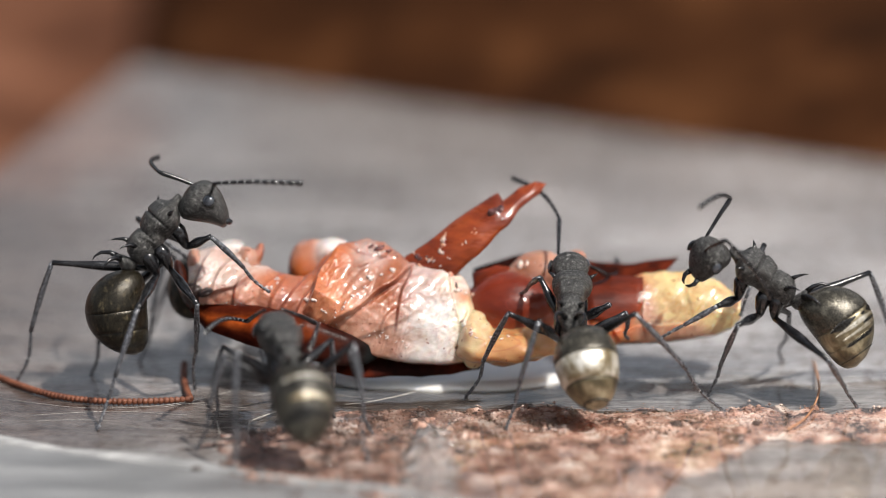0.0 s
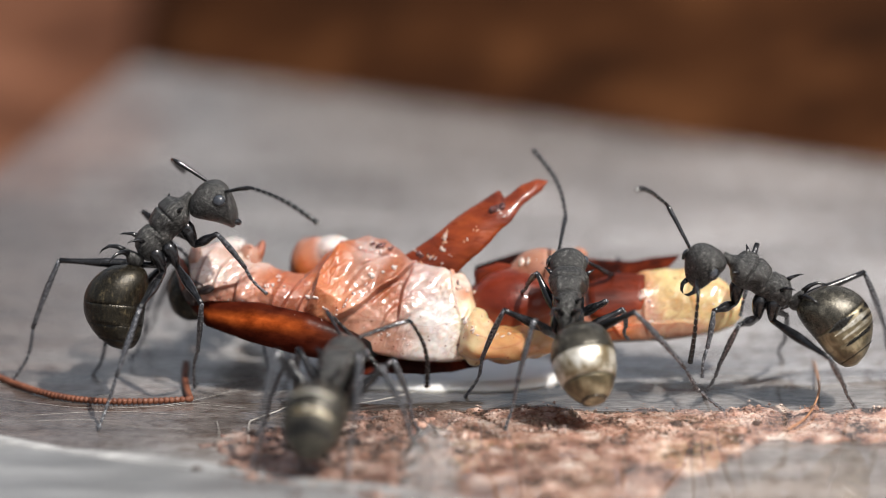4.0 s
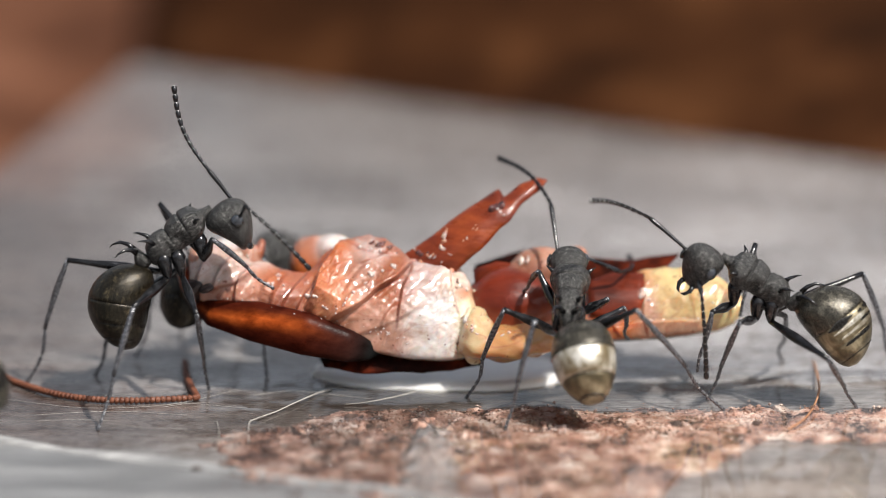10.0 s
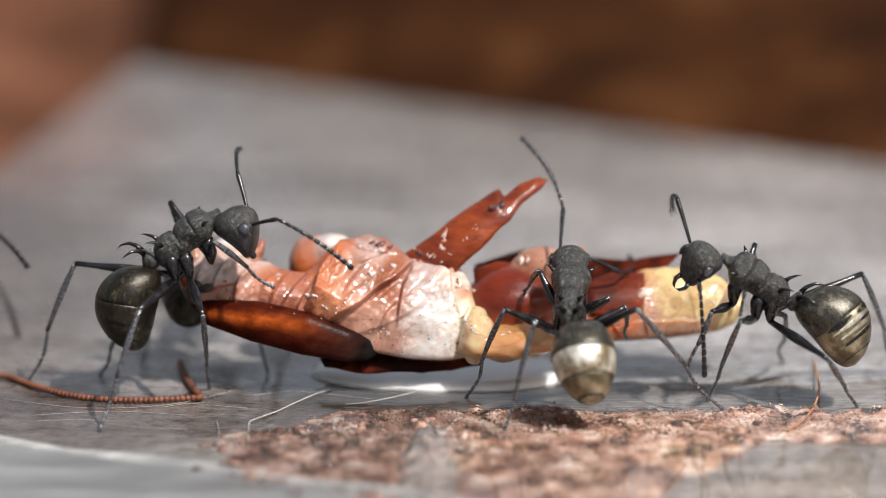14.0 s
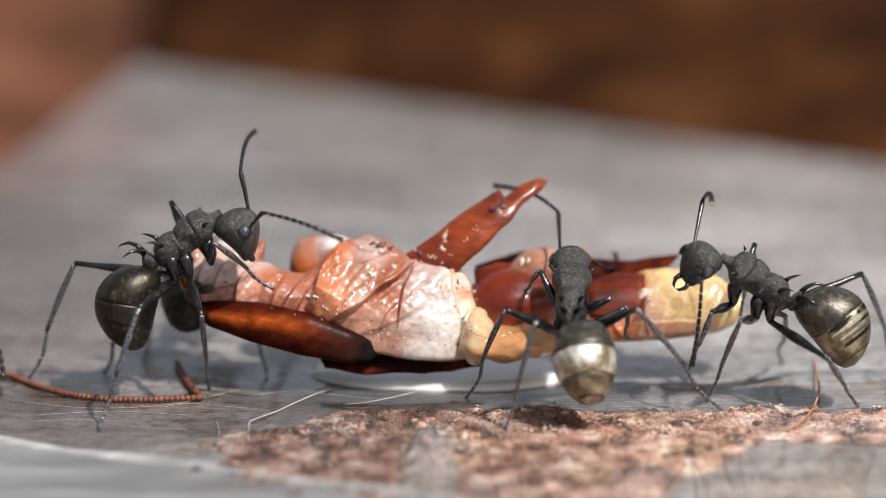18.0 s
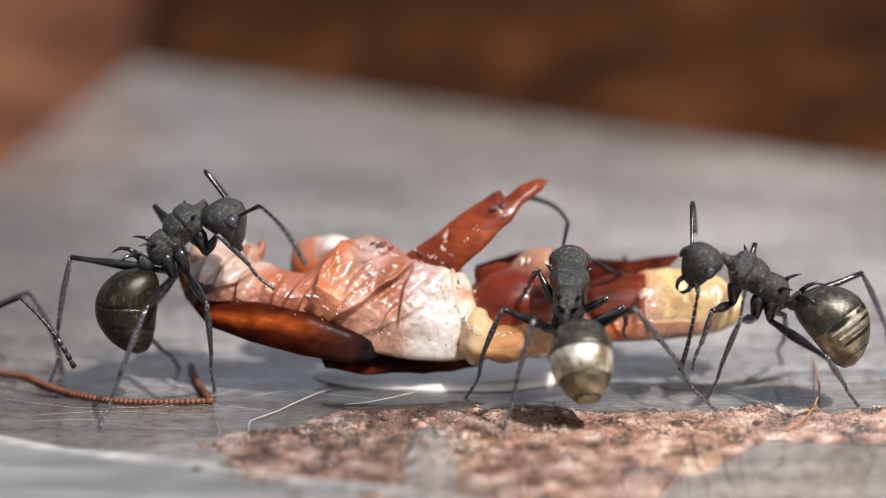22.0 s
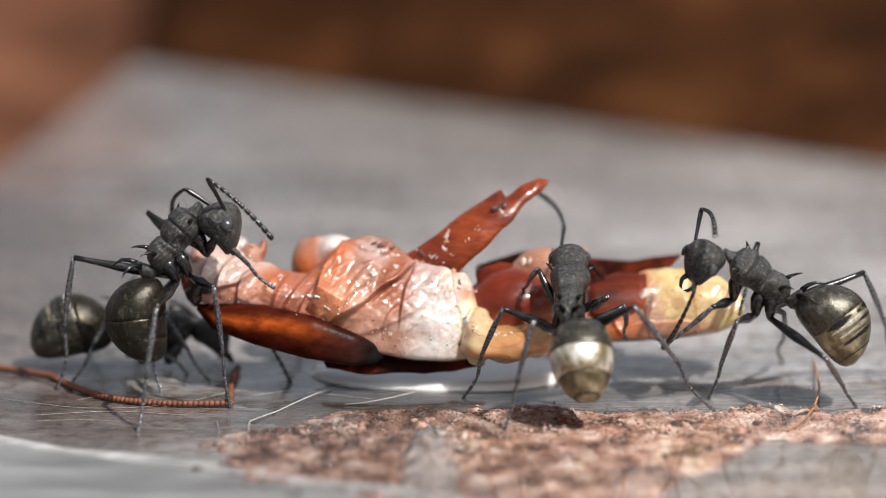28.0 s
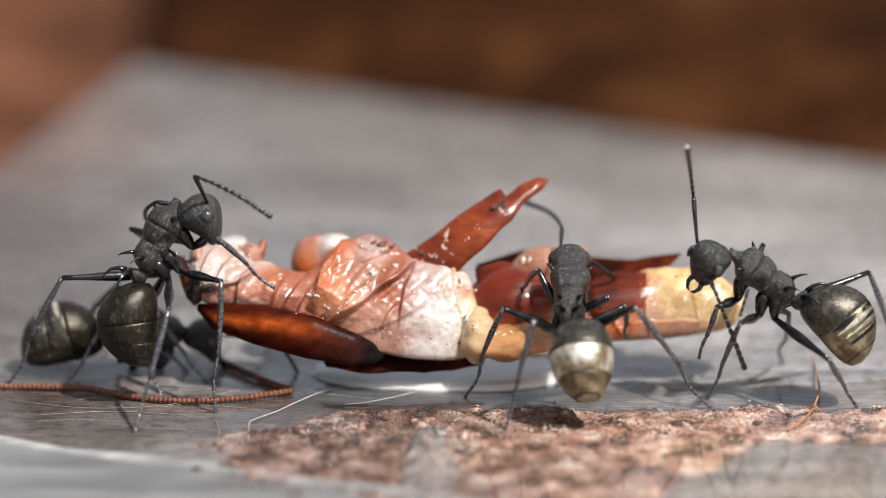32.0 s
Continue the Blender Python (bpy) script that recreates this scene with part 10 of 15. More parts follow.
    walk(d["antenna_l"], [
        (0, mm(2.36, 0.26, 0.12, 0, 39.52, 12.44)), (1, mm(2.36, 0.26, 0.12, 0, 55.33, 6.54)), (2, mm(2.36, 0.26, 0.12, 0, 57.19, 23.36)),
        (3, mm(2.36, 0.26, 0.13, 0, 20.94, 24.17)), (3.75, mm(2.36, 0.26, 0.14, 12.4, 4.3, 29.7)), (4, mm(2.36, 0.26, 0.13, 12.4, -3.8, 26.8)),
        (4.5, mm(2.36, 0.26, 0.11, 25.2, -20, 52.8)), (5, mm(2.36, 0.26, 0.11, 25.7, -28.3, 44.3)), (5.25, mm(2.36, 0.26, 0.11, 18.8, -28.2, 27.8)),
        (5.5, mm(2.36, 0.26, 0.11, 13.6, -17.2, 23.9)), (5.75, mm(2.36, 0.26, 0.12, 18.4, -2.3, 42.6)),
        (6.25, mm(2.36, 0.26, 0.13, 22.3, -0.1, 59.7)), (6.5, mm(2.36, 0.26, 0.13, 21.5, -10, 51.4)), (7, mm(2.36, 0.26, 0.13, 18.6, -36.8, 22.1)),
        (7.25, mm(2.36, 0.26, 0.12, 25, -34.5, 36.4)), (7.75, mm(2.36, 0.26, 0.13, 23.6, -13.6, 58.5)), (8, mm(2.36, 0.26, 0.14, 20.9, -4.8, 53.7)),
        (8.5, mm(2.36, 0.26, 0.14, 10.8, 2.6, 24.5)), (9, mm(2.36, 0.26, 0.14, 23.1, -17.3, 53.1)), (9.5, mm(2.36, 0.26, 0.14, 26.5, -29.1, 53.7)),
        (9.75, mm(2.36, 0.26, 0.14, 24.3, -34.1, 38.3)), (10, mm(2.36, 0.26, 0.15, 15.4, -28.3, 24.2)),
        (10.25, mm(2.36, 0.26, 0.15, 16, -11.1, 34.8)), (10.5, mm(2.36, 0.26, 0.14, 20, 0.9, 52.9)), (11, mm(2.36, 0.26, 0.14, 21.2, -3, 56.4)),
        (11.5, mm(2.36, 0.26, 0.13, 17, -32.7, 23.2)), (11.75, mm(2.36, 0.26, 0.12, 22, -35.9, 28.6)), (12.25, mm(2.36, 0.26, 0.11, 24.9, -18, 54.6)),
        (12.75, mm(2.36, 0.26, 0.1, 19.3, -1.4, 44.1)), (13, mm(2.36, 0.26, 0.1, 12.5, 4.4, 27.4)), (13.25, mm(2.36, 0.26, 0.1, 14.1, -0.9, 30.1)),
        (13.75, mm(2.36, 0.26, 0.1, 24.5, -16.6, 52.7)), (14.25, mm(2.36, 0.26, 0.1, 23.3, -27.4, 37.6)),
        (14.5, mm(2.36, 0.26, 0.1, 15.6, -27.6, 22.3)), (14.75, mm(2.36, 0.26, 0.1, 14.4, -18.5, 24.6)), (15, mm(2.36, 0.26, 0.1, 20.1, -4.3, 45.8)),
        (15.25, mm(2.36, 0.26, 0.1, 22.8, 2.2, 59)), (15.75, mm(2.36, 0.26, 0.11, 20.8, -7.4, 47.3)), (16, mm(2.36, 0.26, 0.11, 16.2, -23, 26.7)),
        (16.25, mm(2.36, 0.26, 0.11, 16.9, -32.6, 22.2)), (16.5, mm(2.36, 0.26, 0.11, 24.7, -31.5, 38.5)),
        (17, mm(2.36, 0.26, 0.12, 24.2, -15.5, 56.6)), (17.25, mm(2.36, 0.26, 0.12, 21, -7.5, 49.9)), (17.5, mm(2.36, 0.26, 0.12, 14.2, 1.8, 32.7)),
        (17.75, mm(2.36, 0.26, 0.12, 11.2, 3.9, 25.6)), (18.25, mm(2.36, 0.26, 0.13, 23, -13.8, 54.8)),
        (18.75, mm(2.36, 0.26, 0.13, 26.3, -29.6, 49.7)), (19, mm(2.36, 0.26, 0.13, 23.1, -35.7, 32.4)),
        (19.25, mm(2.36, 0.26, 0.13, 15.5, -30.1, 23.1)), (19.75, mm(2.36, 0.26, 0.13, 21, -0.7, 55.3)),
        (20.25, mm(2.36, 0.26, 0.13, 20.9, -1.2, 54.2)), (20.5, mm(2.36, 0.26, 0.13, 17.7, -14.8, 36.4)),
        (20.75, mm(2.36, 0.26, 0.13, 15.6, -30.8, 22.8)), (21, mm(2.36, 0.26, 0.13, 23.8, -35.5, 34.3)),
        (21.25, mm(2.36, 0.26, 0.14, 26.3, -29.2, 51.6)), (21.75, mm(2.36, 0.26, 0.14, 22.4, -13.6, 55)),
        (22.25, mm(2.36, 0.26, 0.14, 10.4, 4.2, 24.9)), (22.5, mm(2.36, 0.26, 0.14, 14.1, 1.3, 34.3)),
        (22.75, mm(2.36, 0.26, 0.15, 20.5, -8.3, 52.1)), (23.25, mm(2.36, 0.26, 0.15, 25.4, -25.9, 56.1)),
        (23.5, mm(2.36, 0.26, 0.14, 25.9, -35.2, 41.1)), (23.75, mm(2.36, 0.26, 0.13, 18.4, -36, 23.9)),
        (24, mm(2.36, 0.26, 0.13, 17.3, -23.8, 30.1)), (24.25, mm(2.36, 0.26, 0.14, 20.1, -6.9, 50.2)),
        (24.75, mm(2.36, 0.26, 0.17, 19.8, 2.1, 57.7)), (25, mm(2.36, 0.26, 0.18, 17, -5.6, 45.8)), (25.25, mm(2.36, 0.26, 0.18, 14.5, -24.3, 28.4)),
        (25.5, mm(2.36, 0.26, 0.18, 20.8, -37.1, 31.8)), (25.75, mm(2.36, 0.26, 0.18, 26, -34.4, 51.6)),
        (26.25, mm(2.36, 0.26, 0.18, 22.6, -19.2, 60.5)), (26.75, mm(2.36, 0.26, 0.18, 11.3, -0.3, 28.8)),
        (27, mm(2.36, 0.26, 0.18, 10.5, 4.5, 27.4)), (27.5, mm(2.36, 0.26, 0.18, 20.8, -11.2, 59.5)), (28, mm(2.36, 0.26, 0.18, 25.4, -33, 53.4)),
        (28.25, mm(2.36, 0.26, 0.18, 24.7, -42.4, 34.4)), (28.5, mm(2.36, 0.26, 0.18, 18.4, -36.2, 28.5)),
        (29, mm(2.36, 0.26, 0.18, 19.5, -2.4, 57.5)), (29.5, mm(2.36, 0.26, 0.18, 18.1, 0.5, 51.6)), (29.75, mm(2.36, 0.26, 0.18, 14.6, -12.6, 34)),
        (30, mm(2.36, 0.26, 0.17, 15.6, -30.7, 26.5)), (30.25, mm(2.36, 0.26, 0.17, 24.8, -35.6, 43.9)),
        (30.5, mm(2.36, 0.26, 0.17, 25.5, -29.6, 58.7)), (31, mm(2.36, 0.26, 0.17, 21.5, -17.5, 54.5)), (31.5, mm(2.36, 0.26, 0.17, 9.6, 3, 24.4)),
        (32, mm(2.36, 0.26, 0.18, 19.5, -5.3, 55.4)),])
    walk(d["funiculus_l"], [
        (0, mm(1.85, 0, 0, 0, 8.23, 130.75)), (1, mm(1.85, 0, 0, 0, 30.75, 164.26)), (2, mm(1.85, 0, 0, 0, 29.6, 155.16)),
        (3, mm(1.85, 0, 0, 0, -7.68, 161.59)), (4.25, mm(1.85, 0, 0, -98.4, 56.7, -100)), (4.75, mm(1.85, 0, 0, -69.5, 58.3, -66.2)),
        (5.25, mm(1.85, 0, 0, -105.7, 41.8, -112.9)), (5.75, mm(1.85, 0, 0, -84.3, 60.1, -83.4)), (6, mm(1.85, 0, 0, -56.1, 58.7, -51.8)),
        (6.25, mm(1.85, 0, 0, -53.8, 56.9, -48.9)), (6.75, mm(1.85, 0, 0, -102.5, 43.3, -107.9)), (7.25, mm(1.85, 0, 0, -100.1, 36.2, -106.8)),
        (7.5, mm(1.85, 0, 0, -83.6, 54.1, -82.2)), (7.75, mm(1.85, 0, 0, -66.2, 56.2, -62)), (8.5, mm(1.85, 0, 0, -74.2, 55.9, -71.1)),
        (8.75, mm(1.85, 0, 0, -88, 54.5, -87.6)), (9.25, mm(1.85, 0, 0, -72.1, 51.5, -67.5)), (9.75, mm(1.85, 0, 0, -99, 35.6, -105.3)),
        (10.25, mm(1.85, 0, 0, -88.9, 52.4, -88.6)), (10.75, mm(1.85, 0, 0, -53.7, 52.2, -47.1)), (11, mm(1.85, 0, 0, -64, 54.6, -59.2)),
        (11.25, mm(1.85, 0, 0, -95.2, 51.1, -96.7)), (11.75, mm(1.85, 0, 0, -101.1, 33.6, -109.5)), (12.25, mm(1.85, 0, 0, -67.2, 63.3, -64.8)),
        (12.75, mm(1.85, 0, 0, -98.5, 67.9, -99.2)), (13.5, mm(1.85, 0, 0, -103.4, 66.6, -104.6)), (13.75, mm(1.85, 0, 0, -66.1, 69.2, -64.7)),
        (14, mm(1.85, 0, 0, -69, 65.9, -67.2)), (14.25, mm(1.85, 0, 0, -104.3, 51.6, -108)), (14.5, mm(1.85, 0, 0, -108.9, 40.8, -117.6)),
        (14.75, mm(1.85, 0, 0, -112.6, 49.3, -118.8)), (15.25, mm(1.85, 0, 0, -48.7, 66.5, -46.2)), (15.5, mm(1.85, 0, 0, -48.8, 65.4, -46.1)),
        (16, mm(1.85, 0, 0, -108.3, 46.6, -114.5)), (16.25, mm(1.85, 0, 0, -104.1, 37.4, -112.5)), (16.5, mm(1.85, 0, 0, -100.8, 42.9, -105.7)),
        (16.75, mm(1.85, 0, 0, -77.7, 57.4, -75.5)), (17, mm(1.85, 0, 0, -67.5, 60.1, -64.5)), (17.5, mm(1.85, 0, 0, -81.8, 59, -80.5)),
        (18, mm(1.85, 0, 0, -85.9, 58.3, -85.1)), (18.5, mm(1.85, 0, 0, -70.7, 54.9, -66.8)), (19, mm(1.85, 0, 0, -100.5, 34.1, -108.2)),
        (19.5, mm(1.85, 0, 0, -94.4, 53.5, -95.5)), (19.75, mm(1.85, 0, 0, -63.1, 57.8, -59.1)), (20, mm(1.85, 0, 0, -51.1, 55.4, -45.6)),
        (20.25, mm(1.85, 0, 0, -65.5, 58.3, -61.8)), (20.5, mm(1.85, 0, 0, -96.8, 52.8, -98.5)), (21, mm(1.85, 0, 0, -100.1, 34.4, -107.6)),
        (21.5, mm(1.85, 0, 0, -71.2, 52.7, -66.8)), (22, mm(1.85, 0, 0, -80.7, 54.9, -78.7)), (22.5, mm(1.85, 0, 0, -74.5, 54.9, -71.3)),
        (23, mm(1.85, 0, 0, -69.9, 52.3, -65.1)), (23.25, mm(1.85, 0, 0, -81.3, 48.4, -78.5)), (23.5, mm(1.85, 0, 0, -98, 35.3, -103.6)),
        (24, mm(1.85, 0, 0, -102.1, 46.2, -106.6)), (24.5, mm(1.85, 0, 0, -55.9, 50.8, -48.8)), (24.75, mm(1.85, 0, 0, -58.3, 48.6, -50.6)),
        (25.25, mm(1.85, 0, 0, -93, 45.2, -94.2)), (25.5, mm(1.85, 0, 0, -97.8, 33, -104.1)), (26, mm(1.85, 0, 0, -78.2, 43, -73)),
        (26.5, mm(1.85, 0, 0, -79.9, 48.3, -76.6)), (27, mm(1.85, 0, 0, -64.2, 49.2, -57.4)), (27.75, mm(1.85, 0, 0, -75.1, 44.8, -69.4)),
        (28.25, mm(1.85, 0, 0, -96.6, 25.3, -105.1)), (28.5, mm(1.85, 0, 0, -97.4, 35.6, -102.6)), (29, mm(1.85, 0, 0, -63.4, 47.5, -55.8)),
        (29.25, mm(1.85, 0, 0, -56.9, 45.9, -47.8)), (30, mm(1.85, 0, 0, -96.7, 41.5, -100.1)), (30.25, mm(1.85, 0, 0, -96.3, 32.4, -101.6)),
        (30.75, mm(1.85, 0, 0, -74.7, 45.3, -69)), (31.25, mm(1.85, 0, 0, -79.8, 50.3, -76.9)), (31.5, mm(1.85, 0, 0, -65.5, 50.8, -59.6)),
        (32, mm(1.85, 0, 0, -68.4, 48.7, -62.2)),])
    walk(d["antenna_r"], [
        (0, mm(2.36, -0.26, 0.12, 0, 33.65, -61.19)), (1, mm(2.36, -0.26, 0.12, 0, 45.42, -30.7)), (2, mm(2.36, -0.26, 0.11, 0, 35.33, -42.48)),
        (3, mm(2.36, -0.26, 0.13, 0, 46.24, -32.44)), (4, mm(2.36, -0.26, 0.13, -22.1, -8, -54.6)), (4.5, mm(2.36, -0.26, 0.11, -11.5, 4.3, -25.2)),
        (5, mm(2.36, -0.26, 0.11, -22.6, -13.3, -49.9)), (5.5, mm(2.36, -0.26, 0.11, -26.3, -26, -51.2)),
        (5.75, mm(2.36, -0.26, 0.12, -24.4, -32.1, -37.5)), (6, mm(2.36, -0.26, 0.12, -16, -30.2, -23)),
        (6.25, mm(2.36, -0.26, 0.13, -15.9, -16.4, -31)), (6.5, mm(2.36, -0.26, 0.13, -20, -1.7, -50.7)),
        (7, mm(2.36, -0.26, 0.13, -21.7, -0.3, -57.6)), (7.25, mm(2.36, -0.26, 0.12, -19.7, -11.9, -43.6)),
        (7.5, mm(2.36, -0.26, 0.12, -16.1, -28.5, -24.5)), (7.75, mm(2.36, -0.26, 0.13, -21.1, -36.7, -27.5)),
        (8, mm(2.36, -0.26, 0.14, -26.2, -32.3, -47)), (8.5, mm(2.36, -0.26, 0.14, -23, -13.8, -57.5)), (9, mm(2.36, -0.26, 0.14, -12.1, 3.6, -28.6)),
        (9.25, mm(2.36, -0.26, 0.14, -11.9, 2.3, -28.1)), (9.75, mm(2.36, -0.26, 0.14, -23.2, -16.2, -57.6)),
        (10.25, mm(2.36, -0.26, 0.15, -26.4, -32.7, -48.3)), (10.5, mm(2.36, -0.26, 0.14, -21.6, -36.7, -29.6)),
        (10.75, mm(2.36, -0.26, 0.14, -15.7, -27.3, -25.8)), (11, mm(2.36, -0.26, 0.14, -18.8, -9.3, -44)),
        (11.25, mm(2.36, -0.26, 0.13, -21.4, 1, -57.5)), (11.75, mm(2.36, -0.26, 0.12, -20.9, -3.7, -50.8)),
        (12, mm(2.36, -0.26, 0.12, -17, -18.9, -30.5)), (12.25, mm(2.36, -0.26, 0.11, -15.7, -29.8, -21)),
        (12.75, mm(2.36, -0.26, 0.1, -25.4, -23.2, -47.6)), (13.25, mm(2.36, -0.26, 0.1, -22.5, -10.1, -49.5)),
        (13.75, mm(2.36, -0.26, 0.1, -11.9, 4.5, -25.4)), (14.25, mm(2.36, -0.26, 0.1, -23, -9.5, -51.8)),
        (14.75, mm(2.36, -0.26, 0.1, -25.3, -24.3, -46.2)), (15.25, mm(2.36, -0.26, 0.1, -14.8, -29.1, -19.8)),
        (15.5, mm(2.36, -0.26, 0.1, -18.2, -17.4, -33)), (15.75, mm(2.36, -0.26, 0.11, -22, -3.5, -52.9)),
        (16, mm(2.36, -0.26, 0.11, -23.1, 2.2, -60.4)), (16.25, mm(2.36, -0.26, 0.11, -22.1, 1, -56.1)),
        (16.75, mm(2.36, -0.26, 0.11, -14.6, -25, -22.3)), (17, mm(2.36, -0.26, 0.12, -21.3, -32.6, -29.7)),
        (17.25, mm(2.36, -0.26, 0.12, -26.4, -29.2, -47.1)), (17.75, mm(2.36, -0.26, 0.12, -23.9, -16.4, -54.6)),
        (18.25, mm(2.36, -0.26, 0.13, -11.7, 2.2, -25.9)), (18.5, mm(2.36, -0.26, 0.13, -13.8, 3.6, -31.8)),
        (18.75, mm(2.36, -0.26, 0.13, -20.3, -4.6, -49.8)), (19.25, mm(2.36, -0.26, 0.13, -25.2, -22.6, -55.6)),
        (19.5, mm(2.36, -0.26, 0.13, -26.1, -33.1, -42.5)), (19.75, mm(2.36, -0.26, 0.13, -20.3, -37.2, -24.8)),
        (20, mm(2.36, -0.26, 0.13, -17.9, -28.6, -27.4)), (20.25, mm(2.36, -0.26, 0.13, -20.7, -11.4, -47.1)),
        (20.75, mm(2.36, -0.26, 0.13, -21.7, 2.7, -58.9)), (21, mm(2.36, -0.26, 0.13, -19.3, -1.7, -47.7)),
        (21.25, mm(2.36, -0.26, 0.14, -14.9, -17, -28.2)), (21.5, mm(2.36, -0.26, 0.14, -17.9, -31.3, -26.2)),
        (21.75, mm(2.36, -0.26, 0.14, -25.9, -32.8, -44.2)), (22, mm(2.36, -0.26, 0.14, -26.2, -27, -56.8)),
        (22.5, mm(2.36, -0.26, 0.14, -21.3, -15.1, -49.5)), (22.75, mm(2.36, -0.26, 0.15, -13.7, -4.3, -31.1)),
        (23, mm(2.36, -0.26, 0.15, -11.1, 4.3, -26)), (23.5, mm(2.36, -0.26, 0.14, -21.9, -7.7, -56.7)),
        (24, mm(2.36, -0.26, 0.13, -25.7, -27.9, -48.8)), (24.25, mm(2.36, -0.26, 0.14, -24.4, -38.5, -32)),
        (24.5, mm(2.36, -0.26, 0.15, -19.4, -37.8, -25)), (24.75, mm(2.36, -0.26, 0.17, -19.9, -22.4, -42)),
        (25, mm(2.36, -0.26, 0.18, -19.8, -5.7, -56.7)), (25.5, mm(2.36, -0.26, 0.18, -18.7, 2.2, -53.3)),
        (25.75, mm(2.36, -0.26, 0.18, -14.9, -7, -36.6)), (26, mm(2.36, -0.26, 0.18, -14, -25.4, -25.7)),
        (26.25, mm(2.36, -0.26, 0.18, -23.3, -34.4, -41.2)), (26.5, mm(2.36, -0.26, 0.18, -25.5, -30.6, -58.1)),
        (27, mm(2.36, -0.26, 0.18, -22.3, -20.7, -57.2)), (27.25, mm(2.36, -0.26, 0.18, -16.5, -12.6, -39.8)),
        (27.5, mm(2.36, -0.26, 0.18, -9.9, 0.1, -24.5)), (27.75, mm(2.36, -0.26, 0.18, -13.4, 4, -35.4)),
        (28.25, mm(2.36, -0.26, 0.18, -21.2, -11.1, -61.1)), (28.75, mm(2.36, -0.26, 0.18, -25.9, -37.7, -45)),
        (29, mm(2.36, -0.26, 0.18, -23.2, -44, -28)), (29.25, mm(2.36, -0.26, 0.18, -20.9, -33.4, -35.6)),
        (29.5, mm(2.36, -0.26, 0.18, -20.3, -13.9, -52.8)), (30, mm(2.36, -0.26, 0.17, -19.5, 2.7, -57.1)),
        (30.25, mm(2.36, -0.26, 0.17, -16.5, 0.3, -43.9)), (30.5, mm(2.36, -0.26, 0.17, -12.5, -14.2, -26.8)),
        (30.75, mm(2.36, -0.26, 0.17, -18.4, -29.7, -32.3)), (31, mm(2.36, -0.26, 0.17, -25.2, -31.5, -51.9)),
        (31.25, mm(2.36, -0.26, 0.17, -25.3, -27.5, -61.5)), (31.5, mm(2.36, -0.26, 0.17, -24.1, -24.2, -60.3)),
        (31.75, mm(2.36, -0.26, 0.18, -20.4, -19.7, -47.9)), (32, mm(2.36, -0.26, 0.18, -12.1, -8, -28.1)),])
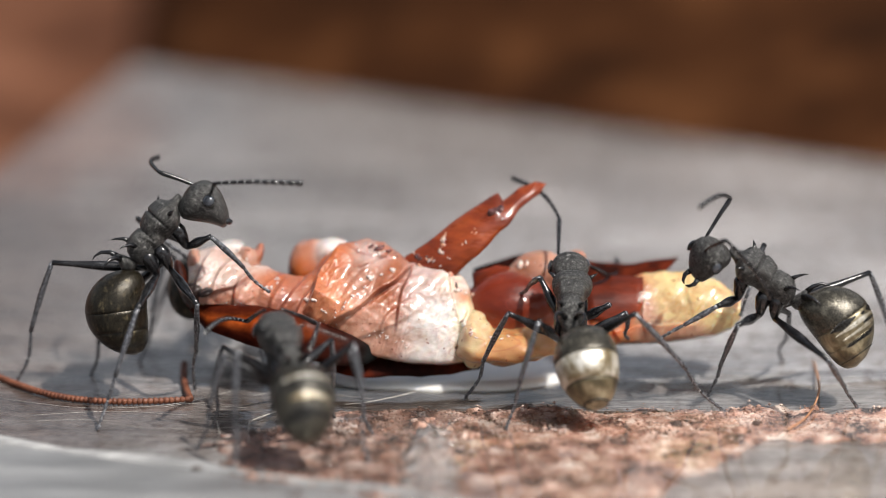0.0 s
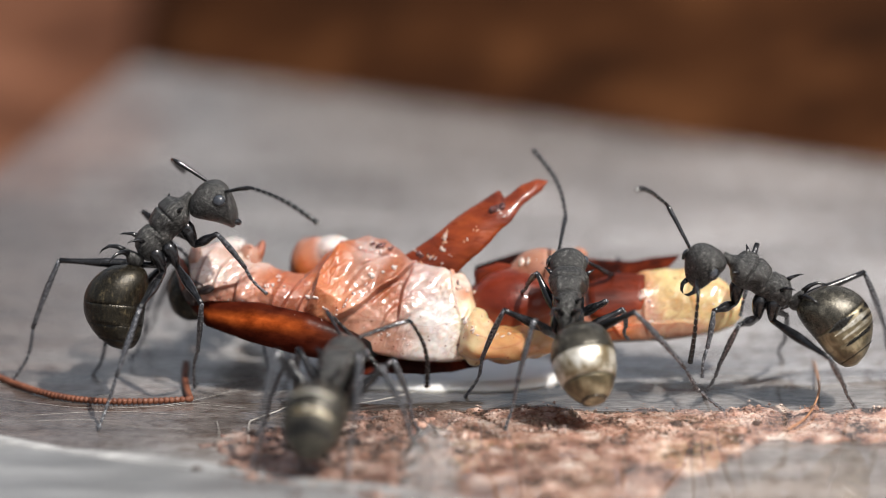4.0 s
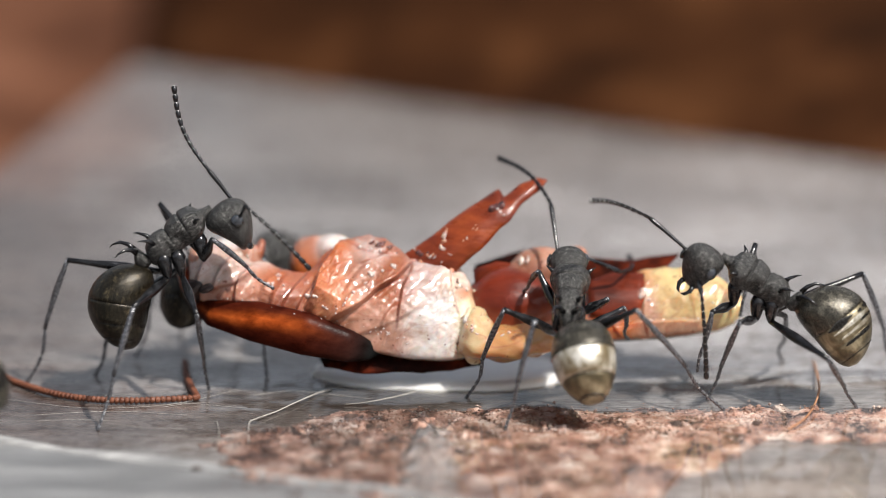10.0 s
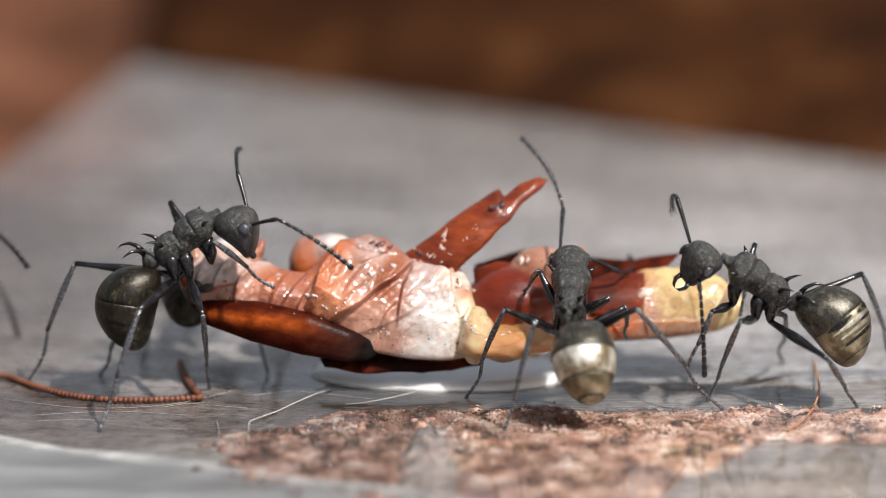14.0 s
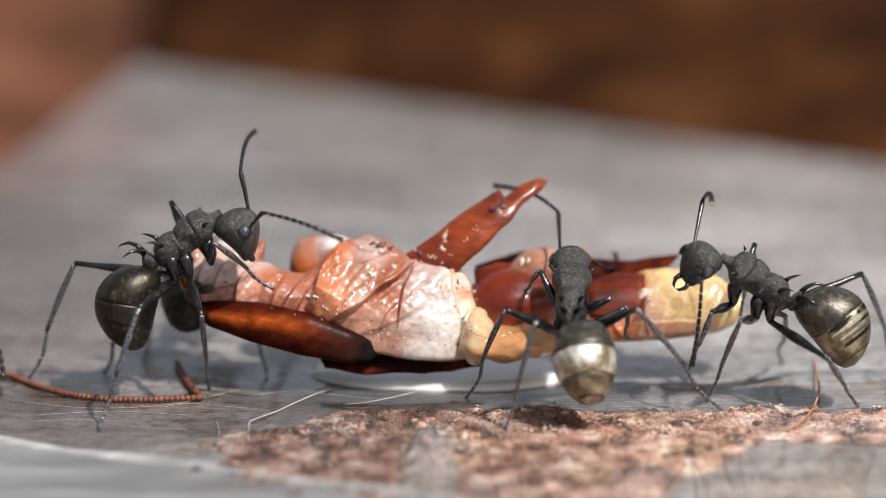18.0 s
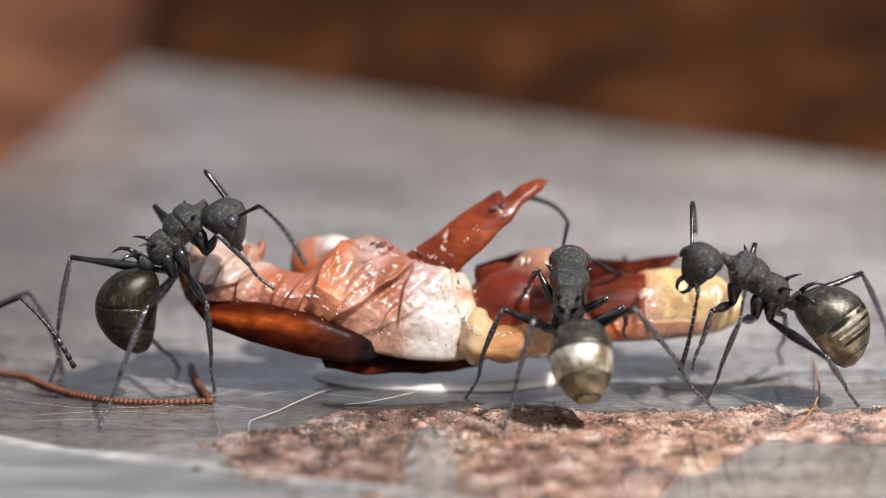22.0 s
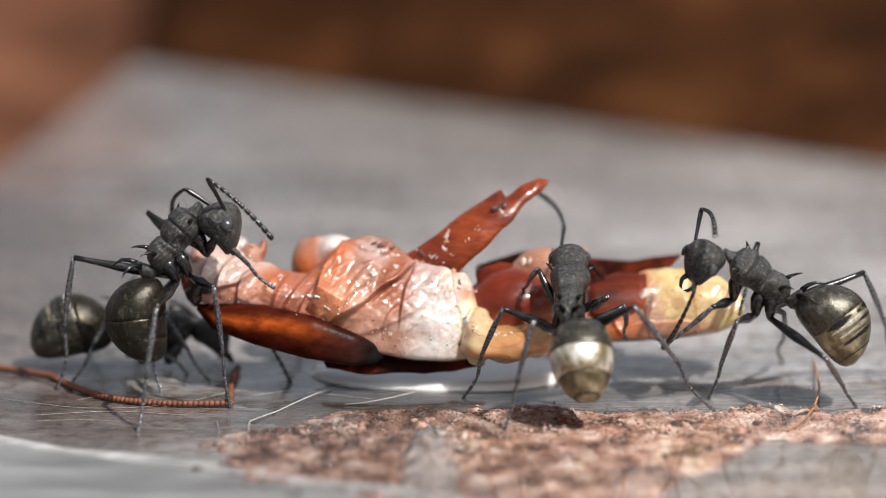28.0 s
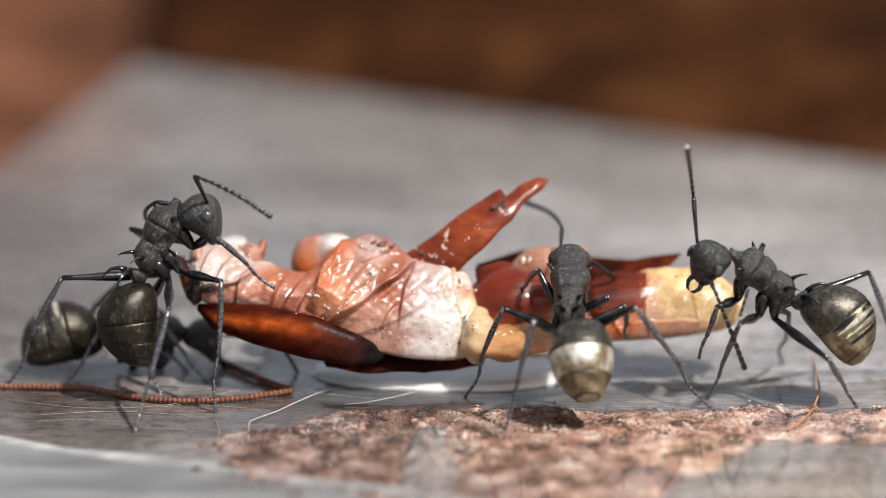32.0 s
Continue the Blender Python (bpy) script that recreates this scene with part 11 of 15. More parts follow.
    walk(d["funiculus_r"], [
        (0, mm(1.85, 0, 0, 0, 11.94, -134.79)), (1, mm(1.85, 0, 0, 0, -4.4, -166.81)), (2, mm(1.85, 0, 0, 0, -9.79, -153.56)),
        (3, mm(1.85, 0, 0, 0, 26.37, -135.63)), (3.75, mm(1.85, 0, 0, 69.4, 52.8, 64.8)), (4.75, mm(1.85, 0, 0, 95.3, 59.6, 96.2)),
        (5.25, mm(1.85, 0, 0, 68.1, 60, 65.1)), (5.5, mm(1.85, 0, 0, 80.7, 55.5, 78.7)), (5.75, mm(1.85, 0, 0, 101.1, 40.4, 106.9)),
        (6, mm(1.85, 0, 0, 103.8, 41.1, 110.5)), (6.25, mm(1.85, 0, 0, 99.3, 51.6, 101.8)), (6.75, mm(1.85, 0, 0, 51.9, 56, 46.6)),
        (7, mm(1.85, 0, 0, 58.1, 58.3, 53.8)), (7.5, mm(1.85, 0, 0, 103.8, 42.6, 109.9)), (7.75, mm(1.85, 0, 0, 100.7, 33.4, 108.9)),
        (8.25, mm(1.85, 0, 0, 74.6, 52.1, 70.7)), (9.5, mm(1.85, 0, 0, 81.6, 55.1, 79.8)), (10, mm(1.85, 0, 0, 75.3, 49.6, 71)),
        (10.5, mm(1.85, 0, 0, 99.8, 33.3, 107.5)), (10.75, mm(1.85, 0, 0, 100.1, 43.9, 104.4)), (11.25, mm(1.85, 0, 0, 58, 55.5, 52.9)),
        (11.5, mm(1.85, 0, 0, 52.2, 56, 46.9)), (12, mm(1.85, 0, 0, 104.5, 50, 108.7)), (12.25, mm(1.85, 0, 0, 105.8, 39.7, 114)),
        (12.5, mm(1.85, 0, 0, 105.4, 44.1, 111.6)), (12.75, mm(1.85, 0, 0, 80.1, 64.6, 79.1)), (13, mm(1.85, 0, 0, 61.1, 68.7, 59.3)),
        (13.5, mm(1.85, 0, 0, 105.2, 63.1, 106.9)), (14, mm(1.85, 0, 0, 103.3, 64.9, 104.6)), (14.5, mm(1.85, 0, 0, 60.7, 68.3, 58.9)),
        (14.75, mm(1.85, 0, 0, 88.4, 61.4, 88.1)), (15, mm(1.85, 0, 0, 105.1, 40.3, 112.7)), (15.5, mm(1.85, 0, 0, 109.6, 52.4, 114.2)),
        (16, mm(1.85, 0, 0, 46.6, 62.6, 43.2)), (16.25, mm(1.85, 0, 0, 59.7, 63.9, 56.9)), (16.5, mm(1.85, 0, 0, 97.6, 58.3, 98.9)),
        (17, mm(1.85, 0, 0, 103.1, 37.4, 110.9)), (17.5, mm(1.85, 0, 0, 70.5, 56, 66.9)), (18, mm(1.85, 0, 0, 89.4, 57.2, 89.2)),
        (19, mm(1.85, 0, 0, 67.7, 56.3, 63.7)), (19.25, mm(1.85, 0, 0, 77.3, 53.3, 74.3)), (19.5, mm(1.85, 0, 0, 97.7, 39.4, 102)),
        (19.75, mm(1.85, 0, 0, 100.5, 32.9, 108.8)), (20, mm(1.85, 0, 0, 102.6, 41.8, 108.5)), (20.5, mm(1.85, 0, 0, 56.3, 57, 51.5)),
        (20.75, mm(1.85, 0, 0, 53.7, 55.7, 48.4)), (21.25, mm(1.85, 0, 0, 97, 50.6, 99)), (21.5, mm(1.85, 0, 0, 101.4, 39.7, 107.5)),
        (21.75, mm(1.85, 0, 0, 96.8, 38.9, 100.8)), (22, mm(1.85, 0, 0, 78.7, 48.3, 75)), (22.25, mm(1.85, 0, 0, 73.7, 51.3, 69.4)),
        (22.5, mm(1.85, 0, 0, 85.5, 52.5, 84.4)), (23.5, mm(1.85, 0, 0, 67.7, 55.3, 63.4)), (23.75, mm(1.85, 0, 0, 69.5, 54.8, 65.5)),
        (24.25, mm(1.85, 0, 0, 98.9, 30, 107.3)), (24.75, mm(1.85, 0, 0, 92.9, 44.6, 94.2)), (25, mm(1.85, 0, 0, 67.8, 47.6, 61)),
        (25.25, mm(1.85, 0, 0, 57.4, 45.9, 48.3)), (25.75, mm(1.85, 0, 0, 78.5, 49.8, 75.1)), (26.25, mm(1.85, 0, 0, 96.5, 33.3, 101.8)),
        (26.75, mm(1.85, 0, 0, 75.9, 42.9, 69.7)), (27.25, mm(1.85, 0, 0, 83.4, 47.7, 81.1)), (27.75, mm(1.85, 0, 0, 66.1, 48.2, 59.3)),
        (28.25, mm(1.85, 0, 0, 67.3, 46.8, 60.1)), (28.5, mm(1.85, 0, 0, 81, 44.1, 77.2)), (28.75, mm(1.85, 0, 0, 95.7, 29.1, 101.7)),
        (29, mm(1.85, 0, 0, 96.8, 25.9, 105.2)), (29.25, mm(1.85, 0, 0, 96.9, 35.4, 101.9)), (29.75, mm(1.85, 0, 0, 60.2, 47.2, 52.1)),
        (30.25, mm(1.85, 0, 0, 69.8, 49.7, 64.3)), (30.75, mm(1.85, 0, 0, 96.8, 39.9, 100.5)), (31, mm(1.85, 0, 0, 92.1, 38, 93.4)),
        (31.25, mm(1.85, 0, 0, 77.9, 42.8, 72.5)), (31.75, mm(1.85, 0, 0, 88.1, 45.4, 87.4)), (32, mm(1.85, 0, 0, 78.3, 50.6, 75)),])
    walk(d["fl"], [
        (0, mm(0.35, 0.34, -1.08, 2.7, -13.1, 50.5)), (1.75, mm(0.35, 0.34, -1.08, 6.8, -16.9, 63.2)),
        (2.25, mm(0.35, 0.34, -1.08, 7.1, -19.2, 66.2)), (2.5, mm(0.35, 0.34, -1.08, -1.6, -25.4, 43.7)), (3, mm(0.35, 0.34, -1.08, -2.7, -34, 49.5)),
        (3.5, mm(0.35, 0.34, -1.08, -7.2, -48.7, 81.7)), (4.25, mm(0.35, 0.34, -1.08, -2.9, -25.9, 34.4)),
        (4.5, mm(0.35, 0.34, -1.08, 15.5, -24, 75.8)), (5, mm(0.35, 0.34, -1.08, 4.2, -28.5, 48)), (5.25, mm(0.35, 0.34, -1.08, -3.2, -29.2, 32.9)),
        (5.5, mm(0.35, 0.34, -1.08, 3.5, 9.5, 53.4)), (5.75, mm(0.35, 0.34, -1.08, 1.1, -15.9, 48.7)), (6.25, mm(0.35, 0.34, -1.08, 1, -33, 57.8)),
        (6.5, mm(0.35, 0.34, -1.08, -5.3, -15.9, 39.4)), (7, mm(0.35, 0.34, -1.08, -1.4, -28.2, 49.5)),
        (7.25, mm(0.35, 0.34, -1.08, 8.8, -33.8, 78.2)), (7.5, mm(0.35, 0.34, -1.08, -6.9, 24.8, 23.6)),
        (7.75, mm(0.35, 0.34, -1.08, -5.9, -6.5, 34.6)), (8.25, mm(0.35, 0.34, -1.08, -3.1, -29.7, 58.5)),
        (8.75, mm(0.35, 0.34, -1.08, -5, -31, 49.5)), (9.75, mm(0.35, 0.34, -1.08, -2, -31.9, 70)), (10, mm(0.35, 0.34, -1.08, -11.3, 4.4, -20.2)),
        (10.25, mm(0.35, 0.34, -1.08, -11.4, -19.3, 14.2)), (10.5, mm(0.35, 0.34, -1.08, -7, -30.3, 50.5)),
        (10.75, mm(0.35, 0.34, -1.08, 2.4, -35, 85.3)), (11, mm(0.35, 0.34, -1.08, -13.6, -38.7, -31)),
        (11.25, mm(0.35, 0.34, -1.08, -11.2, -23.7, 14.7)), (11.5, mm(0.35, 0.34, -1.08, -1.5, -12.7, 50.4)),
        (11.75, mm(0.35, 0.34, -1.08, 8.6, 0.1, 82.9)), (12, mm(0.35, 0.34, -1.08, -5.7, 13.6, 22.6)),
        (12.25, mm(0.35, 0.34, -1.08, 3.2, 31.3, 43.7)), (12.5, mm(0.35, 0.34, -1.08, 19.3, 51.4, 72.3)),
        (12.75, mm(0.35, 0.34, -1.08, 33.7, 61.6, 92.1)), (14.5, mm(0.35, 0.34, -1.08, 32, 62.2, 89)), (15.5, mm(0.35, 0.34, -1.08, 5.5, 38.5, 47)),
        (15.75, mm(0.35, 0.34, -1.08, 2.4, 34.1, 40.6)), (16, mm(0.35, 0.34, -1.08, 9.7, 20, 65.7)), (17.25, mm(0.35, 0.34, -1.08, -0.2, 1, 45.6)),
        (18.25, mm(0.35, 0.34, -1.08, 0.6, -6.7, 56.3)), (18.75, mm(0.35, 0.34, -1.08, -2.6, -6.3, 48.2)),
        (19.75, mm(0.35, 0.34, -1.08, -5.7, -17.3, 37.1)), (20, mm(0.35, 0.34, -1.08, -0.9, -14.2, 55.1)),
        (20.75, mm(0.35, 0.34, -1.08, -5.7, -30.4, 41.1)), (21, mm(0.35, 0.34, -1.08, -0.7, -19.2, 59.8)),
        (21.5, mm(0.35, 0.34, -1.08, -6.3, -42.4, 50.7)), (21.75, mm(0.35, 0.34, -1.08, -11.7, -52.2, 44.9)),
        (22, mm(0.35, 0.34, -1.08, -8.3, -36.5, 45.8)), (23, mm(0.35, 0.34, -1.08, -11.4, -60.4, 62.1)),
        (23.25, mm(0.35, 0.34, -1.08, -8.1, -63.2, 69.5)), (23.5, mm(0.35, 0.34, -1.08, -8.2, -16.9, 33.9)),
        (24.25, mm(0.35, 0.34, -1.08, -5, -44.9, 59.1)), (24.5, mm(0.35, 0.34, -1.08, -11.2, -31, 38.6)),
        (25.25, mm(0.35, 0.34, -1.08, -25.7, -59.4, 66)), (26.75, mm(0.35, 0.34, -1.08, -61.3, -76.7, 120.9)),
        (27, mm(0.35, 0.34, -1.08, -39, -68.4, 71)), (28, mm(0.35, 0.34, -1.08, -51.5, -72.6, 87.6)),
        (29.25, mm(0.35, 0.34, -1.08, -37.7, -68.2, 68.7)), (29.75, mm(0.35, 0.34, -1.08, -27.2, -61, 52)),
        (30.5, mm(0.35, 0.34, -1.08, -57.8, -75.7, 95.6)), (32, mm(0.35, 0.34, -1.08, -94.7, -77.6, 141.8)),])
    shank(d, "fl", [
        (0, mm(1.9, 0, 0, 180, 80.5, 180)), (2.25, mm(1.9, 0, 0, 180, 86.2, -180)), (2.5, mm(1.9, 0, 0, 180, 65.8, 180)),
        (3.25, mm(1.9, 0, 0, 180, 74.9, 180)), (3.75, mm(1.9, 0, 0, 180, 67.5, 180)), (4.25, mm(1.9, 0, 0, 180, 70.3, 180)),
        (4.5, mm(1.9, 0, 0, 0, 88.3, 0)), (5.25, mm(1.9, 0, 0, -180, 61.8, -180)), (5.5, mm(1.9, 0, 0, 0, 30, 0)), (5.75, mm(1.9, 0, 0, 0, 79.8, 0)),
        (6, mm(1.9, 0, 0, 180, 73.1, 180)), (6.25, mm(1.9, 0, 0, 180, 61.3, 180)), (6.5, mm(1.9, 0, 0, 0, 76.9, 0)),
        (7.25, mm(1.9, 0, 0, -180, 55.7, -180)), (7.5, mm(1.9, 0, 0, 0, 10.6, 0)), (7.75, mm(1.9, 0, 0, 0, 67.4, 0)),
        (8, mm(1.9, 0, 0, 180, 80.2, 180)), (8.25, mm(1.9, 0, 0, -180, 68.9, 180)), (9, mm(1.9, 0, 0, 180, 72.9, 180)),
        (9.75, mm(1.9, 0, 0, -180, 67.1, -180)), (10, mm(1.9, 0, 0, 0, 37.1, 0)), (10.25, mm(1.9, 0, 0, 0, 83.6, 0)),
        (10.5, mm(1.9, 0, 0, -180, 75.4, 180)), (10.75, mm(1.9, 0, 0, -180, 72.7, -180)), (11, mm(1.9, 0, 0, -180, 55.6, -180)),
        (11.5, mm(1.9, 0, 0, -180, 84.3, -180)), (11.75, mm(1.9, 0, 0, 0, 65.3, 0)), (12, mm(1.9, 0, 0, 0, 79.7, 0)),
        (12.25, mm(1.9, 0, 0, 0, 64.9, 0)), (12.5, mm(1.9, 0, 0, 0, 32.5, 0)), (12.75, mm(1.9, 0, 0, 0, 10.6, 0)), (14.5, mm(1.9, 0, 0, 0, 10.6, 0)),
        (15.25, mm(1.9, 0, 0, 0, 44.3, 0)), (15.75, mm(1.9, 0, 0, 0, 53.9, 0)), (16.25, mm(1.9, 0, 0, 0, 73.2, 0)),
        (18.25, mm(1.9, 0, 0, 180, 71.3, 180)), (18.5, mm(1.9, 0, 0, 0, 80, 0)), (19.75, mm(1.9, 0, 0, 180, 66.9, -180)),
        (20, mm(1.9, 0, 0, 0, 84.7, 0)), (20.75, mm(1.9, 0, 0, 180, 63.4, -180)), (21, mm(1.9, 0, 0, 0, 75.7, 0)),
        (21.5, mm(1.9, 0, 0, 180, 67.1, -180)), (21.75, mm(1.9, 0, 0, 180, 53.2, 180)), (22, mm(1.9, 0, 0, 0, 89.5, 0)),
        (23, mm(1.9, 0, 0, 180, 43, -180)), (23.25, mm(1.9, 0, 0, -180, 33.2, -180)), (23.5, mm(1.9, 0, 0, 0, 63.3, 0)),
        (23.75, mm(1.9, 0, 0, -180, 89.1, -180)), (24, mm(1.9, 0, 0, 180, 69.4, -180)), (24.25, mm(1.9, 0, 0, 180, 59.1, 180)),
        (24.5, mm(1.9, 0, 0, 0, 83.9, 0)), (25, mm(1.9, 0, 0, -180, 68.7, 180)), (26.75, mm(1.9, 0, 0, 180, 49.4, 180)),
        (27, mm(1.9, 0, 0, -180, 67.9, 180)), (29, mm(1.9, 0, 0, -180, 64.1, -180)), (29.75, mm(1.9, 0, 0, 180, 83, 180)),
        (30, mm(1.9, 0, 0, -180, 68.1, -180)), (31.75, mm(1.9, 0, 0, -180, 52, -180)), (32, mm(1.9, 0, 0, 180, 51.5, 180)),])
    walk(d["ml"], [
        (0, mm(-0.52, 0.36, -1.16, 13.6, -34.2, 75.3)), (2.5, mm(-0.52, 0.36, -1.16, 15.6, -42.1, 86.4)),
        (3, mm(-0.52, 0.36, -1.16, 12.2, -45.3, 87.8)), (3.25, mm(-0.52, 0.36, -1.16, 0.3, -59.5, 77.7)),
        (3.5, mm(-0.52, 0.36, -1.16, -3.3, -58.7, 94.9)), (4, mm(-0.52, 0.36, -1.16, 4, -50.1, 62.7)),
        (4.25, mm(-0.52, 0.36, -1.16, 24.2, -47.3, 92.6)), (5, mm(-0.52, 0.36, -1.16, 15.4, -51.1, 57.5)),
        (5.25, mm(-0.52, 0.36, -1.16, 16.8, -38.3, 76.1)), (5.5, mm(-0.52, 0.36, -1.16, 13.4, -41.9, 66.9)),
        (6, mm(-0.52, 0.36, -1.16, 16.3, -49.3, 81.9)), (6.25, mm(-0.52, 0.36, -1.16, 2.3, -35.8, 61.1)),
        (7, mm(-0.52, 0.36, -1.16, 13.3, -48.1, 82)), (7.25, mm(-0.52, 0.36, -1.16, -2.7, -12.6, 42.9)),
        (7.5, mm(-0.52, 0.36, -1.16, 2.2, -30.9, 57.8)), (7.75, mm(-0.52, 0.36, -1.16, 5.7, -37.9, 77)),
        (8, mm(-0.52, 0.36, -1.16, 8.3, -36.3, 99.9)), (8.25, mm(-0.52, 0.36, -1.16, -0.1, -38.1, 69.3)),
        (8.75, mm(-0.52, 0.36, -1.16, 3.9, -46, 76.9)), (9.5, mm(-0.52, 0.36, -1.16, 5.6, -42.3, 89.7)),
        (9.75, mm(-0.52, 0.36, -1.16, -9.6, -38, 43)), (10, mm(-0.52, 0.36, -1.16, -9.2, -38.8, 48.6)),
        (10.25, mm(-0.52, 0.36, -1.16, -0.2, -40.9, 78.9)), (10.5, mm(-0.52, 0.36, -1.16, 7.5, -35.6, 105.4)),
        (10.75, mm(-0.52, 0.36, -1.16, -9.9, -31.6, 36)), (11, mm(-0.52, 0.36, -1.16, -4.5, -47.8, 64.2)),
        (11.5, mm(-0.52, 0.36, -1.16, 11.5, -30, 96.5)), (11.75, mm(-0.52, 0.36, -1.16, -3.7, -16.3, 36.5)),
        (12, mm(-0.52, 0.36, -1.16, 9.2, -13.1, 72.4)), (12.5, mm(-0.52, 0.36, -1.16, 23, 19.5, 99.6)),
        (14.5, mm(-0.52, 0.36, -1.16, 23.2, 18.2, 94.1)), (15.5, mm(-0.52, 0.36, -1.16, 13.6, 6.8, 71.9)),
        (15.75, mm(-0.52, 0.36, -1.16, 17.4, -0.3, 90.7)), (17, mm(-0.52, 0.36, -1.16, 8.1, -18.6, 69.5)),
        (18.5, mm(-0.52, 0.36, -1.16, 10.2, -28.6, 92.1)), (18.75, mm(-0.52, 0.36, -1.16, 4.7, -21, 76.1)),
        (20, mm(-0.52, 0.36, -1.16, 7, -40.9, 76.9)), (20.25, mm(-0.52, 0.36, -1.16, 6.2, -26.6, 79.1)),
        (21, mm(-0.52, 0.36, -1.16, 6.2, -55.2, 73.3)), (21.25, mm(-0.52, 0.36, -1.16, 4.1, -33.2, 79.1)),
        (22, mm(-0.52, 0.36, -1.16, 1.7, -76, 75.8)), (22.25, mm(-0.52, 0.36, -1.16, -3.2, -50.6, 69.4)),
        (23, mm(-0.52, 0.36, -1.16, 2.3, -66.1, 83.6)), (23.25, mm(-0.52, 0.36, -1.16, -7.3, -42.6, 58)),
        (23.75, mm(-0.52, 0.36, -1.16, 5.7, -54.1, 75.1)), (24, mm(-0.52, 0.36, -1.16, 15.1, -54.6, 85.2)),
        (24.25, mm(-0.52, 0.36, -1.16, -3.7, -45.8, 62.9)), (25, mm(-0.52, 0.36, -1.16, -16.8, -59.6, 99.9)),
        (25.5, mm(-0.52, 0.36, -1.16, -16, -69.2, 106.1)), (25.75, mm(-0.52, 0.36, -1.16, -31.7, -71.1, 98.8)),
        (27.75, mm(-0.52, 0.36, -1.16, -38.1, -76.8, 124.9)), (29.25, mm(-0.52, 0.36, -1.16, -41.3, -77.1, 121.1)),
        (30, mm(-0.52, 0.36, -1.16, -44.5, -76, 109.8)), (31.5, mm(-0.52, 0.36, -1.16, -51.3, -80.7, 132.3)),
        (32, mm(-0.52, 0.36, -1.16, -50, -79.9, 132.2)),])
    shank(d, "ml", [
        (0, mm(2, 0, 0, -180, 70.4, -180)), (2.75, mm(2, 0, 0, -180, 73.4, 180)), (3, mm(2, 0, 0, -180, 75.1, 180)),
        (3.25, mm(2, 0, 0, -180, 51.6, -180)), (4, mm(2, 0, 0, -180, 62.7, -180)), (4.25, mm(2, 0, 0, -180, 75, -180)),
        (5, mm(2, 0, 0, 180, 53.9, 180)), (5.25, mm(2, 0, 0, -180, 85.9, -180)), (6, mm(2, 0, 0, 180, 57.8, -180)),
        (6.25, mm(2, 0, 0, 180, 79.4, 180)), (7, mm(2, 0, 0, -180, 61.6, 180)), (7.25, mm(2, 0, 0, 0, 65, 0)), (7.5, mm(2, 0, 0, 180, 80.4, 180)),
        (7.75, mm(2, 0, 0, -180, 69.1, -180)), (8.25, mm(2, 0, 0, 180, 72.3, 180)), (9, mm(2, 0, 0, 180, 64.4, 180)),
        (10.25, mm(2, 0, 0, 180, 68.2, 180)), (10.5, mm(2, 0, 0, 180, 84.6, 180)), (10.75, mm(2, 0, 0, -180, 87.9, -180)),
        (11, mm(2, 0, 0, 180, 61.3, 180)), (11.5, mm(2, 0, 0, -180, 80.8, 180)), (11.75, mm(2, 0, 0, 180, 66.1, -180)),
        (12, mm(2, 0, 0, 180, 74, 180)), (12.25, mm(2, 0, 0, 0, 81.2, 0)), (12.5, mm(2, 0, 0, 0, 43.4, 0)), (12.75, mm(2, 0, 0, 0, 57.8, 0)),
        (14.5, mm(2, 0, 0, 0, 61.4, 0)), (15.5, mm(2, 0, 0, 0, 88.3, 0)), (15.75, mm(2, 0, 0, 0, 75.2, 0)), (17.25, mm(2, 0, 0, 180, 71.8, -180)),
        (18.5, mm(2, 0, 0, 180, 64.3, 180)), (18.75, mm(2, 0, 0, -180, 87.4, -180)), (20, mm(2, 0, 0, 180, 50, 180)),
        (20.25, mm(2, 0, 0, 0, 85.7, 0)), (21, mm(2, 0, 0, 180, 48.8, 180)), (21.25, mm(2, 0, 0, 0, 83.3, 0)), (21.75, mm(2, 0, 0, -180, 58.4, 180)),
        (22, mm(2, 0, 0, 180, 41, 180)), (22.25, mm(2, 0, 0, -180, 76.7, 180)), (23, mm(2, 0, 0, -180, 50.9, -180)),
        (23.25, mm(2, 0, 0, 180, 85.6, -180)), (23.75, mm(2, 0, 0, 180, 60.8, 180)), (24, mm(2, 0, 0, -180, 58.4, -180)),
        (24.25, mm(2, 0, 0, 180, 73.3, -180)), (25.25, mm(2, 0, 0, -180, 56.7, -180)), (32, mm(2, 0, 0, 180, 57.7, 180)),])
